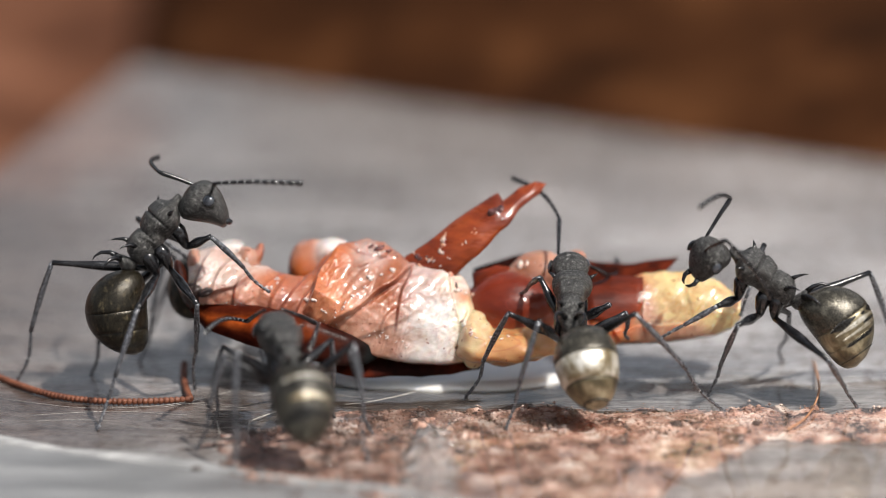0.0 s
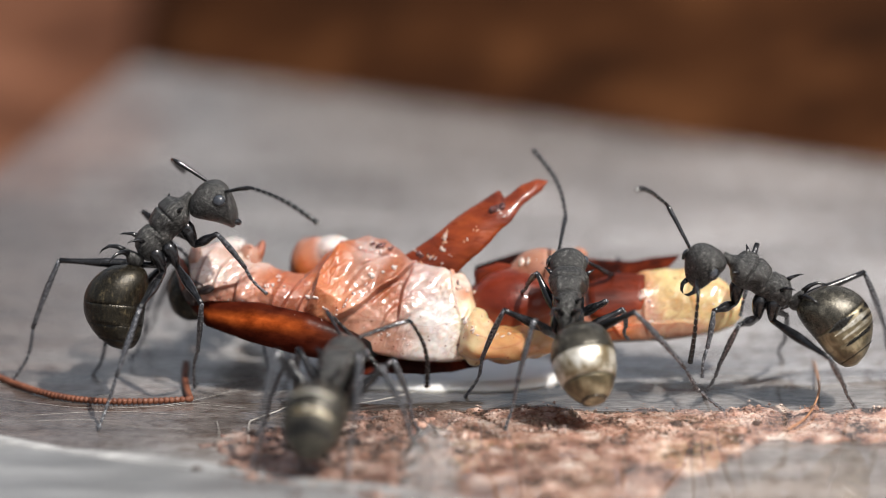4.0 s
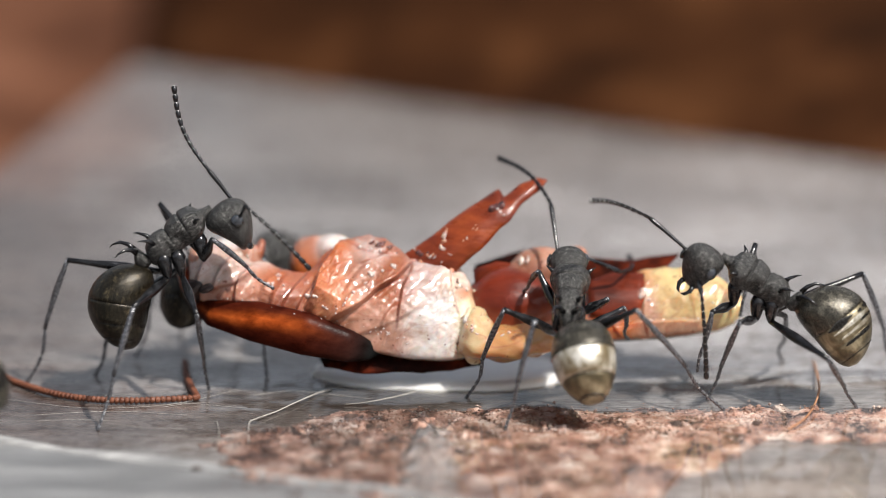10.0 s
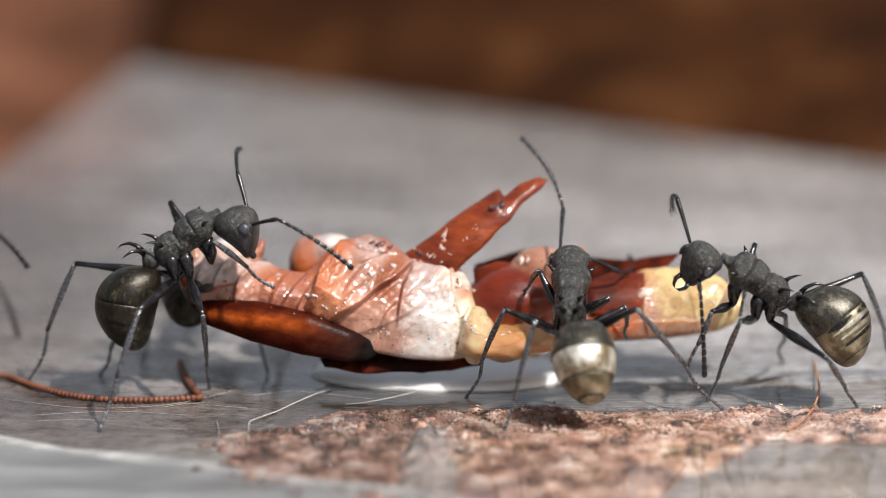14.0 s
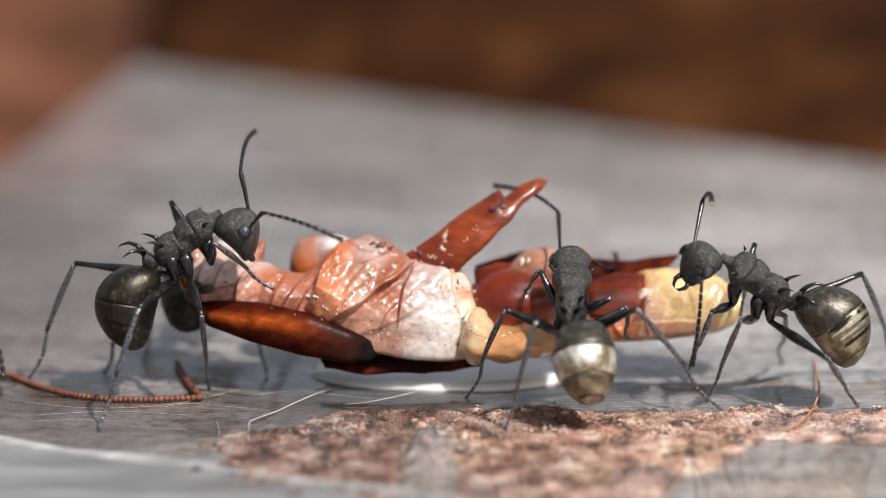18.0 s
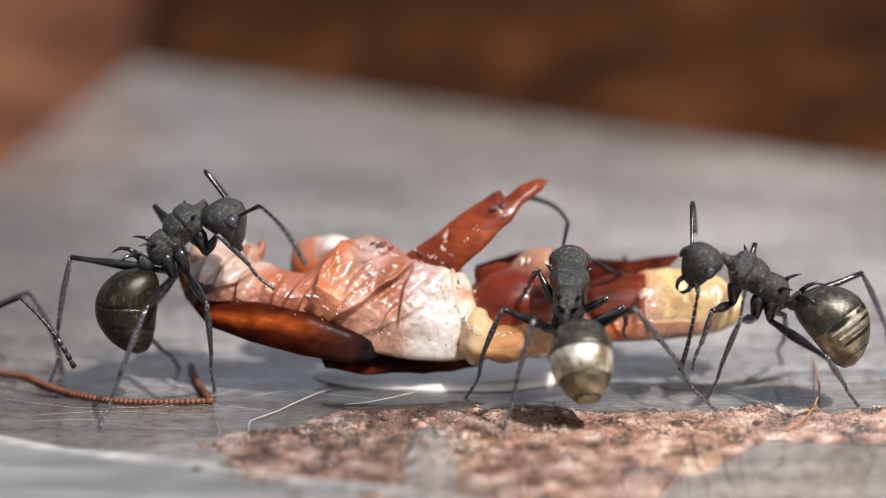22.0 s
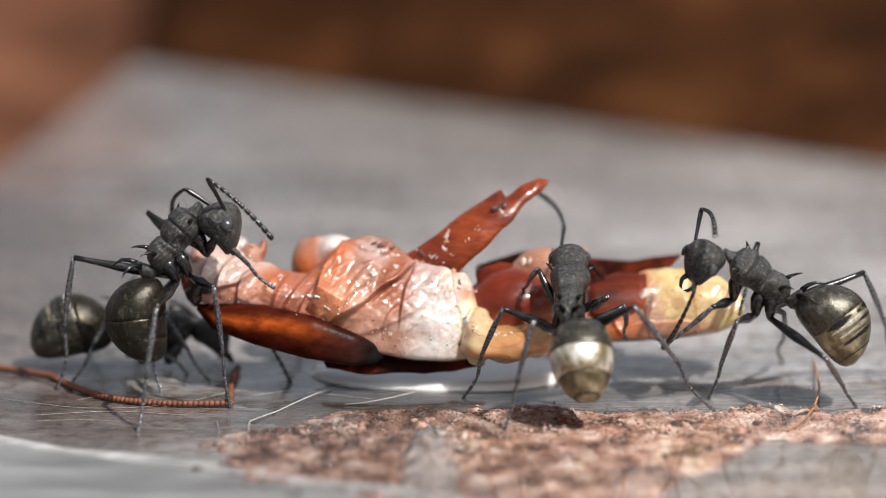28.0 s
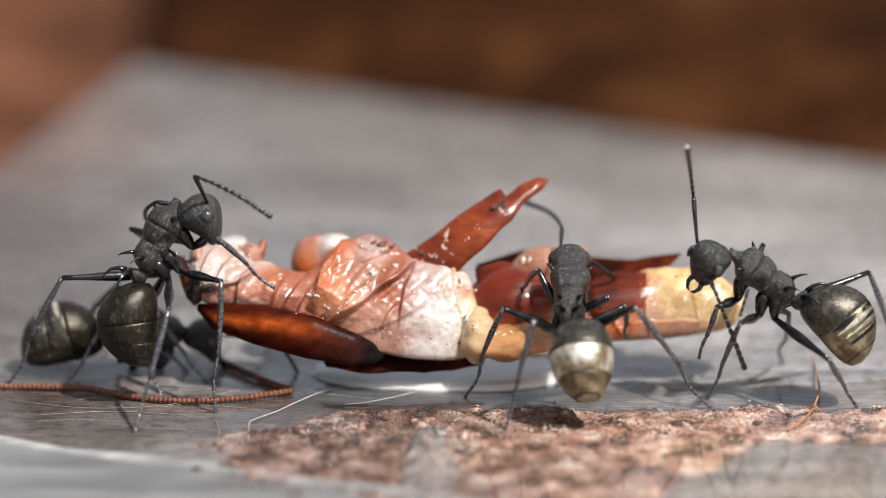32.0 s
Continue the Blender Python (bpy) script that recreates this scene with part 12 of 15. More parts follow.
    walk(d["hl"], [
        (0, mm(-0.95, 0.32, -0.98, 26.5, -49.3, 110.5)), (2.25, mm(-0.95, 0.32, -0.98, 28.4, -54.9, 123)),
        (3, mm(-0.95, 0.32, -0.98, 29.2, -61.7, 116.9)), (3.5, mm(-0.95, 0.32, -0.98, 18.2, -56.8, 143.6)),
        (4.25, mm(-0.95, 0.32, -0.98, 36.2, -60.9, 85)), (4.5, mm(-0.95, 0.32, -0.98, 39.1, -61.6, 117.4)),
        (5.5, mm(-0.95, 0.32, -0.98, 41.9, -64.5, 78.2)), (6.25, mm(-0.95, 0.32, -0.98, 20.9, -47.7, 125.8)),
        (6.5, mm(-0.95, 0.32, -0.98, 17.8, -57.6, 91.1)), (7, mm(-0.95, 0.32, -0.98, 25.4, -56.5, 108.5)),
        (7.25, mm(-0.95, 0.32, -0.98, 20.2, -44.7, 133.1)), (7.5, mm(-0.95, 0.32, -0.98, 6.5, -48.5, 63.8)),
        (7.75, mm(-0.95, 0.32, -0.98, 13.3, -49.6, 91)), (8, mm(-0.95, 0.32, -0.98, 14, -44.8, 117.1)),
        (8.25, mm(-0.95, 0.32, -0.98, 16.6, -47.6, 123.6)), (8.5, mm(-0.95, 0.32, -0.98, 18.3, -54.6, 111.5)),
        (9.5, mm(-0.95, 0.32, -0.98, 15.3, -46.4, 124.5)), (9.75, mm(-0.95, 0.32, -0.98, 13.8, -41.9, 129.3)),
        (10, mm(-0.95, 0.32, -0.98, -7.9, -45.6, 58.1)), (10.25, mm(-0.95, 0.32, -0.98, 5, -51.1, 91.2)),
        (10.5, mm(-0.95, 0.32, -0.98, 13.8, -50.3, 116.4)), (10.75, mm(-0.95, 0.32, -0.98, 15.5, -43.1, 141.4)),
        (11, mm(-0.95, 0.32, -0.98, 3.7, -50.2, 84.2)), (11.5, mm(-0.95, 0.32, -0.98, 17.7, -42.3, 116.2)),
        (11.75, mm(-0.95, 0.32, -0.98, 18.8, -38.4, 140.7)), (12.75, mm(-0.95, 0.32, -0.98, 25.5, -11.5, 125.5)),
        (15, mm(-0.95, 0.32, -0.98, 24.2, -17.3, 121.6)), (17.25, mm(-0.95, 0.32, -0.98, 19.9, -37, 119.6)),
        (18.25, mm(-0.95, 0.32, -0.98, 17.5, -36.5, 131.8)), (18.5, mm(-0.95, 0.32, -0.98, 15.5, -37, 111.4)),
        (19.75, mm(-0.95, 0.32, -0.98, 19.4, -46.6, 131.9)), (20, mm(-0.95, 0.32, -0.98, 16.3, -43.5, 108.6)),
        (20.75, mm(-0.95, 0.32, -0.98, 24.2, -57.1, 117.7)), (21, mm(-0.95, 0.32, -0.98, 16, -49, 104.5)),
        (21.75, mm(-0.95, 0.32, -0.98, 34.7, -70.4, 106.3)), (22, mm(-0.95, 0.32, -0.98, 20.3, -70.7, 90.1)),
        (22.75, mm(-0.95, 0.32, -0.98, 24.8, -66, 115.3)), (23, mm(-0.95, 0.32, -0.98, 10.5, -70.5, 88.7)),
        (23.5, mm(-0.95, 0.32, -0.98, 23.2, -63.9, 107.8)), (23.75, mm(-0.95, 0.32, -0.98, 23.1, -57.3, 122.6)),
        (24, mm(-0.95, 0.32, -0.98, 24.3, -64.1, 85.6)), (24.75, mm(-0.95, 0.32, -0.98, 9.5, -55.7, 126.7)),
        (25, mm(-0.95, 0.32, -0.98, -0.4, -62.6, 122.6)), (25.75, mm(-0.95, 0.32, -0.98, 7.7, -72.2, 120.9)),
        (26.75, mm(-0.95, 0.32, -0.98, 7.4, -67.5, 126.6)), (27, mm(-0.95, 0.32, -0.98, 31.3, -89.4, 92.1)),
        (29, mm(-0.95, 0.32, -0.98, 18.4, -87, 107.1)), (29.75, mm(-0.95, 0.32, -0.98, -173.6, -74.4, -76.3)),
        (30.25, mm(-0.95, 0.32, -0.98, 151.2, -85.3, -25.7)), (32, mm(-0.95, 0.32, -0.98, 25.8, -81.5, 109.5)),])
    shank(d, "hl", [
        (0, mm(2.5, 0, 0, 180, 58.6, -180)), (2.75, mm(2.5, 0, 0, -180, 50.7, -180)), (4.25, mm(2.5, 0, 0, -180, 50.1, 180)),
        (4.5, mm(2.5, 0, 0, -180, 61.9, 180)), (5.5, mm(2.5, 0, 0, -180, 45, -180)), (6.25, mm(2.5, 0, 0, -180, 74.3, -180)),
        (6.5, mm(2.5, 0, 0, 180, 44.2, 180)), (7, mm(2.5, 0, 0, 180, 53, 180)), (7.25, mm(2.5, 0, 0, -180, 80.2, 180)),
        (7.5, mm(2.5, 0, 0, -180, 44.5, 180)), (7.75, mm(2.5, 0, 0, -180, 44.3, 180)), (8.25, mm(2.5, 0, 0, 180, 60.8, 180)),
        (8.75, mm(2.5, 0, 0, 180, 52, -180)), (9.75, mm(2.5, 0, 0, -180, 71.5, 180)), (10, mm(2.5, 0, 0, -180, 36.7, -180)),
        (10.5, mm(2.5, 0, 0, 180, 53.7, 180)), (10.75, mm(2.5, 0, 0, 180, 74.6, 180)), (11, mm(2.5, 0, 0, -180, 60.3, 180)),
        (11.75, mm(2.5, 0, 0, 180, 67.9, -180)), (12, mm(2.5, 0, 0, 180, 52.5, 180)), (12.5, mm(2.5, 0, 0, 0, 89, 0)),
        (12.75, mm(2.5, 0, 0, 0, 79, 0)), (14.5, mm(2.5, 0, 0, 0, 82, 0)), (15.75, mm(2.5, 0, 0, -180, 66.4, 180)),
        (16, mm(2.5, 0, 0, 180, 84.8, 180)), (17, mm(2.5, 0, 0, -180, 59.5, 180)), (18.25, mm(2.5, 0, 0, 180, 70.5, 180)),
        (18.5, mm(2.5, 0, 0, -180, 59.4, -180)), (19.25, mm(2.5, 0, 0, -180, 58.6, -180)), (19.75, mm(2.5, 0, 0, 180, 51.8, -180)),
        (20, mm(2.5, 0, 0, -180, 65.6, 180)), (20.75, mm(2.5, 0, 0, 180, 47, 180)), (21, mm(2.5, 0, 0, -180, 69, -180)),
        (21.75, mm(2.5, 0, 0, -180, 40.3, -180)), (22.75, mm(2.5, 0, 0, -180, 48.3, 180)), (23.25, mm(2.5, 0, 0, -180, 39.7, -180)),
        (23.75, mm(2.5, 0, 0, 180, 60.3, 180)), (24, mm(2.5, 0, 0, 180, 40.3, 180)), (24.75, mm(2.5, 0, 0, -180, 54, 180)),
        (25, mm(2.5, 0, 0, -180, 40.6, -180)), (26.75, mm(2.5, 0, 0, 180, 55, 180)), (27, mm(2.5, 0, 0, 180, 32.8, -180)),
        (29.25, mm(2.5, 0, 0, 180, 32.2, 180)), (29.75, mm(2.5, 0, 0, -180, 25, -180)), (31.5, mm(2.5, 0, 0, -180, 45.3, -180)),
        (32, mm(2.5, 0, 0, 180, 46.2, 180)),])
    walk(d["fr"], [
        (0, mm(0.35, -0.34, -1.08, -2.7, -13.1, -50.5)), (2, mm(0.35, -0.34, -1.08, 2.8, -11, -33.1)),
        (2.25, mm(0.35, -0.34, -1.08, -5.3, -20.3, -60.3)), (3, mm(0.35, -0.34, -1.08, 4.5, -33.5, -44.1)),
        (3.25, mm(0.35, -0.34, -1.08, 7.6, -37.1, -50.8)), (3.5, mm(0.35, -0.34, -1.08, 16.8, -50, -44.9)),
        (4, mm(0.35, -0.34, -1.08, -1.3, -35.3, -58.7)), (4.25, mm(0.35, -0.34, -1.08, 9.2, -27, -18.1)),
        (5, mm(0.35, -0.34, -1.08, -9.8, -28.1, -61.6)), (5.25, mm(0.35, -0.34, -1.08, 11.6, -13.6, -4.2)),
        (5.5, mm(0.35, -0.34, -1.08, 6.7, -19, -22.7)), (5.75, mm(0.35, -0.34, -1.08, -1.3, -29, -48.8)),
        (6, mm(0.35, -0.34, -1.08, -9.9, -33.1, -77.8)), (6.25, mm(0.35, -0.34, -1.08, 5.7, -15.1, -33.3)),
        (6.75, mm(0.35, -0.34, -1.08, 2.3, -29.1, -49.6)), (7, mm(0.35, -0.34, -1.08, -1.9, -32.2, -59.3)),
        (7.25, mm(0.35, -0.34, -1.08, 7.8, 22.5, -19.9)), (7.5, mm(0.35, -0.34, -1.08, 4.6, -5.5, -34.1)),
        (7.75, mm(0.35, -0.34, -1.08, 2.9, -21.9, -50)), (8, mm(0.35, -0.34, -1.08, -1.3, -27.5, -76.1)),
        (8.25, mm(0.35, -0.34, -1.08, 6, -22.4, -44.8)), (8.75, mm(0.35, -0.34, -1.08, 4.9, -31.4, -50.1)),
        (9.5, mm(0.35, -0.34, -1.08, 4.2, -33.6, -58.8)), (9.75, mm(0.35, -0.34, -1.08, 3.7, -6, -59.3)),
        (10, mm(0.35, -0.34, -1.08, 3.9, -10.2, -62.3)), (10.25, mm(0.35, -0.34, -1.08, 7.1, -28.4, -50.4)),
        (10.5, mm(0.35, -0.34, -1.08, 10.2, -34.3, -37.5)), (10.75, mm(0.35, -0.34, -1.08, -1.6, -30.4, -82.7)),
        (11, mm(0.35, -0.34, -1.08, -3.8, -36.3, -88.3)), (11.25, mm(0.35, -0.34, -1.08, 4, -23.6, -50)),
        (11.5, mm(0.35, -0.34, -1.08, 10.8, -6.4, -6.1)), (11.75, mm(0.35, -0.34, -1.08, -9.1, 19, -85.9)),
        (12, mm(0.35, -0.34, -1.08, -3.4, 15.9, -54.7)), (12.5, mm(0.35, -0.34, -1.08, -17.3, 47.5, -69)),
        (12.75, mm(0.35, -0.34, -1.08, -34, 64.8, -89)), (14.75, mm(0.35, -0.34, -1.08, -24.9, 61.8, -77.5)),
        (15.5, mm(0.35, -0.34, -1.08, -12, 52.7, -60.8)), (15.75, mm(0.35, -0.34, -1.08, -9.6, 25.2, -62.3)),
        (17.25, mm(0.35, -0.34, -1.08, -1.9, 4.7, -53.2)), (18, mm(0.35, -0.34, -1.08, -3.5, -4.4, -65.5)),
        (18.25, mm(0.35, -0.34, -1.08, 2.9, -1.6, -42.3)), (19.5, mm(0.35, -0.34, -1.08, -0.7, -13.2, -62.9)),
        (19.75, mm(0.35, -0.34, -1.08, 5.2, -16.6, -39)), (20.5, mm(0.35, -0.34, -1.08, 0.8, -22.6, -54.3)),
        (20.75, mm(0.35, -0.34, -1.08, 9.6, -28.6, -24.8)), (21.5, mm(0.35, -0.34, -1.08, 3.3, -38.1, -58.7)),
        (21.75, mm(0.35, -0.34, -1.08, 12.7, -45.3, -33.3)), (22.75, mm(0.35, -0.34, -1.08, 5.5, -52.3, -67.2)),
        (23, mm(0.35, -0.34, -1.08, 3.1, -51.2, -73.9)), (23.25, mm(0.35, -0.34, -1.08, 10.3, -24.7, -30.9)),
        (23.75, mm(0.35, -0.34, -1.08, 4.9, -39.2, -50.1)), (24, mm(0.35, -0.34, -1.08, -2, -40.8, -62.7)),
        (24.25, mm(0.35, -0.34, -1.08, 8.4, -27.4, -38.1)), (25, mm(0.35, -0.34, -1.08, 25.3, -58.2, -71.3)),
        (25.5, mm(0.35, -0.34, -1.08, 45.4, -73.8, -97.1)), (25.75, mm(0.35, -0.34, -1.08, 25.8, -59.7, -59.3)),
        (27.5, mm(0.35, -0.34, -1.08, 123.7, -74.1, -174.7)), (29.25, mm(0.35, -0.34, -1.08, 83.8, -77.2, -127.5)),
        (30, mm(0.35, -0.34, -1.08, 40, -70.3, -72.1)), (31.25, mm(0.35, -0.34, -1.08, 116.3, -76.7, -157.9)),
        (32, mm(0.35, -0.34, -1.08, 118.2, -75.7, -161.3)),])
    shank(d, "fr", [
        (0, mm(1.9, 0, 0, 180, 80.5, 180)), (2.5, mm(1.9, 0, 0, 180, 75.4, 180)), (3, mm(1.9, 0, 0, -180, 69.4, -180)),
        (3.25, mm(1.9, 0, 0, 180, 78.2, 180)), (3.5, mm(1.9, 0, 0, -180, 64.4, -180)), (4, mm(1.9, 0, 0, 180, 73.4, 180)),
        (4.25, mm(1.9, 0, 0, 180, 59.6, 180)), (5, mm(1.9, 0, 0, -180, 78.4, 180)), (5.25, mm(1.9, 0, 0, 0, 86.9, 0)),
        (5.5, mm(1.9, 0, 0, 180, 87, 180)), (5.75, mm(1.9, 0, 0, 180, 70.4, -180)), (6, mm(1.9, 0, 0, 180, 68.4, 180)),
        (6.25, mm(1.9, 0, 0, 0, 80.3, 0)), (7, mm(1.9, 0, 0, -180, 65.1, 180)), (7.25, mm(1.9, 0, 0, 0, 10.6, 0)), (7.5, mm(1.9, 0, 0, 0, 68.6, 0)),
        (7.75, mm(1.9, 0, 0, -180, 78.3, 180)), (8, mm(1.9, 0, 0, -180, 62.4, -180)), (8.25, mm(1.9, 0, 0, -180, 86.8, -180)),
        (8.5, mm(1.9, 0, 0, 180, 74, 180)), (9.5, mm(1.9, 0, 0, 180, 61.6, 180)), (9.75, mm(1.9, 0, 0, 0, 53.7, 0)), (10, mm(1.9, 0, 0, 0, 62.6, 0)),
        (10.25, mm(1.9, 0, 0, 180, 76.9, 180)), (10.5, mm(1.9, 0, 0, -180, 49.8, -180)), (10.75, mm(1.9, 0, 0, -180, 83.9, 180)),
        (11, mm(1.9, 0, 0, -180, 73.9, 180)), (11.25, mm(1.9, 0, 0, -180, 77.9, -180)), (11.5, mm(1.9, 0, 0, 0, 86.3, 0)),
        (11.75, mm(1.9, 0, 0, 0, 25.7, 0)), (12, mm(1.9, 0, 0, 0, 57, 0)), (12.25, mm(1.9, 0, 0, 0, 61.2, 0)), (12.5, mm(1.9, 0, 0, 0, 53.4, 0)),
        (12.75, mm(1.9, 0, 0, 0, 10.6, 0)), (15.5, mm(1.9, 0, 0, 0, 10.6, 0)), (15.75, mm(1.9, 0, 0, 0, 72.9, 0)), (17, mm(1.9, 0, 0, 0, 66.6, 0)),
        (19, mm(1.9, 0, 0, 180, 84.8, 180)), (19.5, mm(1.9, 0, 0, 0, 88.2, 0)), (19.75, mm(1.9, 0, 0, -180, 75.7, 180)),
        (20.5, mm(1.9, 0, 0, 180, 81.2, 180)), (20.75, mm(1.9, 0, 0, -180, 64.5, 180)), (21.5, mm(1.9, 0, 0, 180, 77.9, 180)),
        (21.75, mm(1.9, 0, 0, 180, 65.9, 180)), (23, mm(1.9, 0, 0, -180, 63.7, 180)), (23.25, mm(1.9, 0, 0, 0, 72.1, 0)),
        (23.75, mm(1.9, 0, 0, -180, 68.2, 180)), (24, mm(1.9, 0, 0, -180, 58.8, -180)), (24.25, mm(1.9, 0, 0, 0, 86, 0)),
        (25, mm(1.9, 0, 0, 180, 58.3, 180)), (25.5, mm(1.9, 0, 0, 180, 45.2, 180)), (25.75, mm(1.9, 0, 0, 180, 72.5, -180)),
        (27.75, mm(1.9, 0, 0, -180, 40.7, 180)), (29.25, mm(1.9, 0, 0, 180, 49.2, 180)), (30, mm(1.9, 0, 0, 180, 67.9, -180)),
        (31.25, mm(1.9, 0, 0, 180, 47.5, -180)), (32, mm(1.9, 0, 0, -180, 45.9, 180)),])
    walk(d["mr"], [
        (0, mm(-0.52, -0.36, -1.16, -13.6, -34.2, -75.3)), (2, mm(-0.52, -0.36, -1.16, -9.2, -32.4, -62.5)),
        (2.25, mm(-0.52, -0.36, -1.16, -5.9, -35.9, -57.9)), (2.5, mm(-0.52, -0.36, -1.16, -13.9, -41.2, -81.6)),
        (3.25, mm(-0.52, -0.36, -1.16, 1.9, -59.7, -74.2)), (3.5, mm(-0.52, -0.36, -1.16, 14.3, -56.8, -70.5)),
        (4.25, mm(-0.52, -0.36, -1.16, -21.6, -50.4, -75.8)), (4.5, mm(-0.52, -0.36, -1.16, -11.1, -49.4, -49)),
        (5.25, mm(-0.52, -0.36, -1.16, -23.2, -49, -78.8)), (5.5, mm(-0.52, -0.36, -1.16, 5.3, -28.7, -28.9)),
        (5.75, mm(-0.52, -0.36, -1.16, -2.3, -39.9, -50.1)), (6, mm(-0.52, -0.36, -1.16, -11.2, -44.7, -73.7)),
        (6.25, mm(-0.52, -0.36, -1.16, -12.9, -46.3, -84.6)), (6.5, mm(-0.52, -0.36, -1.16, 0.6, -39.9, -58.8)),
        (7, mm(-0.52, -0.36, -1.16, -9.4, -45.6, -74.4)), (7.25, mm(-0.52, -0.36, -1.16, -17.3, -43.3, -101.1)),
        (7.5, mm(-0.52, -0.36, -1.16, 2.4, -11.8, -43.1)), (7.75, mm(-0.52, -0.36, -1.16, 0.8, -28.7, -57.9)),
        (8, mm(-0.52, -0.36, -1.16, -2.1, -35.9, -78.3)), (8.75, mm(-0.52, -0.36, -1.16, -8.7, -47.1, -89.1)),
        (9.25, mm(-0.52, -0.36, -1.16, -9.4, -45.8, -95.3)), (9.5, mm(-0.52, -0.36, -1.16, 1, -38.2, -70)),
        (10.25, mm(-0.52, -0.36, -1.16, 0.9, -47.7, -77.3)), (10.5, mm(-0.52, -0.36, -1.16, 1.4, -30, -72.9)),
        (11, mm(-0.52, -0.36, -1.16, -1, -47.4, -78.2)), (11.25, mm(-0.52, -0.36, -1.16, 5.9, -30.3, -44.4)),
        (11.5, mm(-0.52, -0.36, -1.16, -14.8, -24.8, -128.6)), (11.75, mm(-0.52, -0.36, -1.16, -13.9, -21.7, -102)),
        (12, mm(-0.52, -0.36, -1.16, -11.3, -13.1, -80.6)), (12.25, mm(-0.52, -0.36, -1.16, -17.6, -3, -92.9)),
        (12.5, mm(-0.52, -0.36, -1.16, -21.2, 17.1, -91)), (14.5, mm(-0.52, -0.36, -1.16, -23.3, 19.1, -94.3)),
        (15.25, mm(-0.52, -0.36, -1.16, -17.1, 15, -81.6)), (15.5, mm(-0.52, -0.36, -1.16, -18.9, 0, -93)),
        (17, mm(-0.52, -0.36, -1.16, -8.3, -17, -70.3)), (18.25, mm(-0.52, -0.36, -1.16, -10.5, -24.5, -92.3)),
        (18.5, mm(-0.52, -0.36, -1.16, -3.8, -21.9, -69.9)), (19.75, mm(-0.52, -0.36, -1.16, -6.5, -22.9, -83.3)),
        (20, mm(-0.52, -0.36, -1.16, -5, -38.9, -72)), (20.75, mm(-0.52, -0.36, -1.16, -7, -37.4, -80)),
        (21, mm(-0.52, -0.36, -1.16, -0.7, -57.8, -63.6)), (21.75, mm(-0.52, -0.36, -1.16, -3.9, -51.1, -80.7)),
        (22, mm(-0.52, -0.36, -1.16, 7.3, -66.2, -67.8)), (23, mm(-0.52, -0.36, -1.16, -3.7, -54.4, -88.9)),
        (23.25, mm(-0.52, -0.36, -1.16, -5.6, -49, -94.7)), (23.5, mm(-0.52, -0.36, -1.16, 6.4, -46.2, -55.2)),
        (24.25, mm(-0.52, -0.36, -1.16, -5.9, -54.8, -84.4)), (24.5, mm(-0.52, -0.36, -1.16, 9.2, -49.6, -66.3)),
        (25.25, mm(-0.52, -0.36, -1.16, 22.6, -65.9, -97.9)), (26.25, mm(-0.52, -0.36, -1.16, 45, -81.2, -136.2)),
        (26.5, mm(-0.52, -0.36, -1.16, 35, -71.4, -101.3)), (27.75, mm(-0.52, -0.36, -1.16, 76.7, -80.3, -156.4)),
        (29.25, mm(-0.52, -0.36, -1.16, 59.6, -78.7, -131.7)), (30, mm(-0.52, -0.36, -1.16, 42.3, -74, -99.9)),
        (31.25, mm(-0.52, -0.36, -1.16, 103.9, -81.1, -175.1)), (32, mm(-0.52, -0.36, -1.16, 96.7, -80.5, -169.4)),])
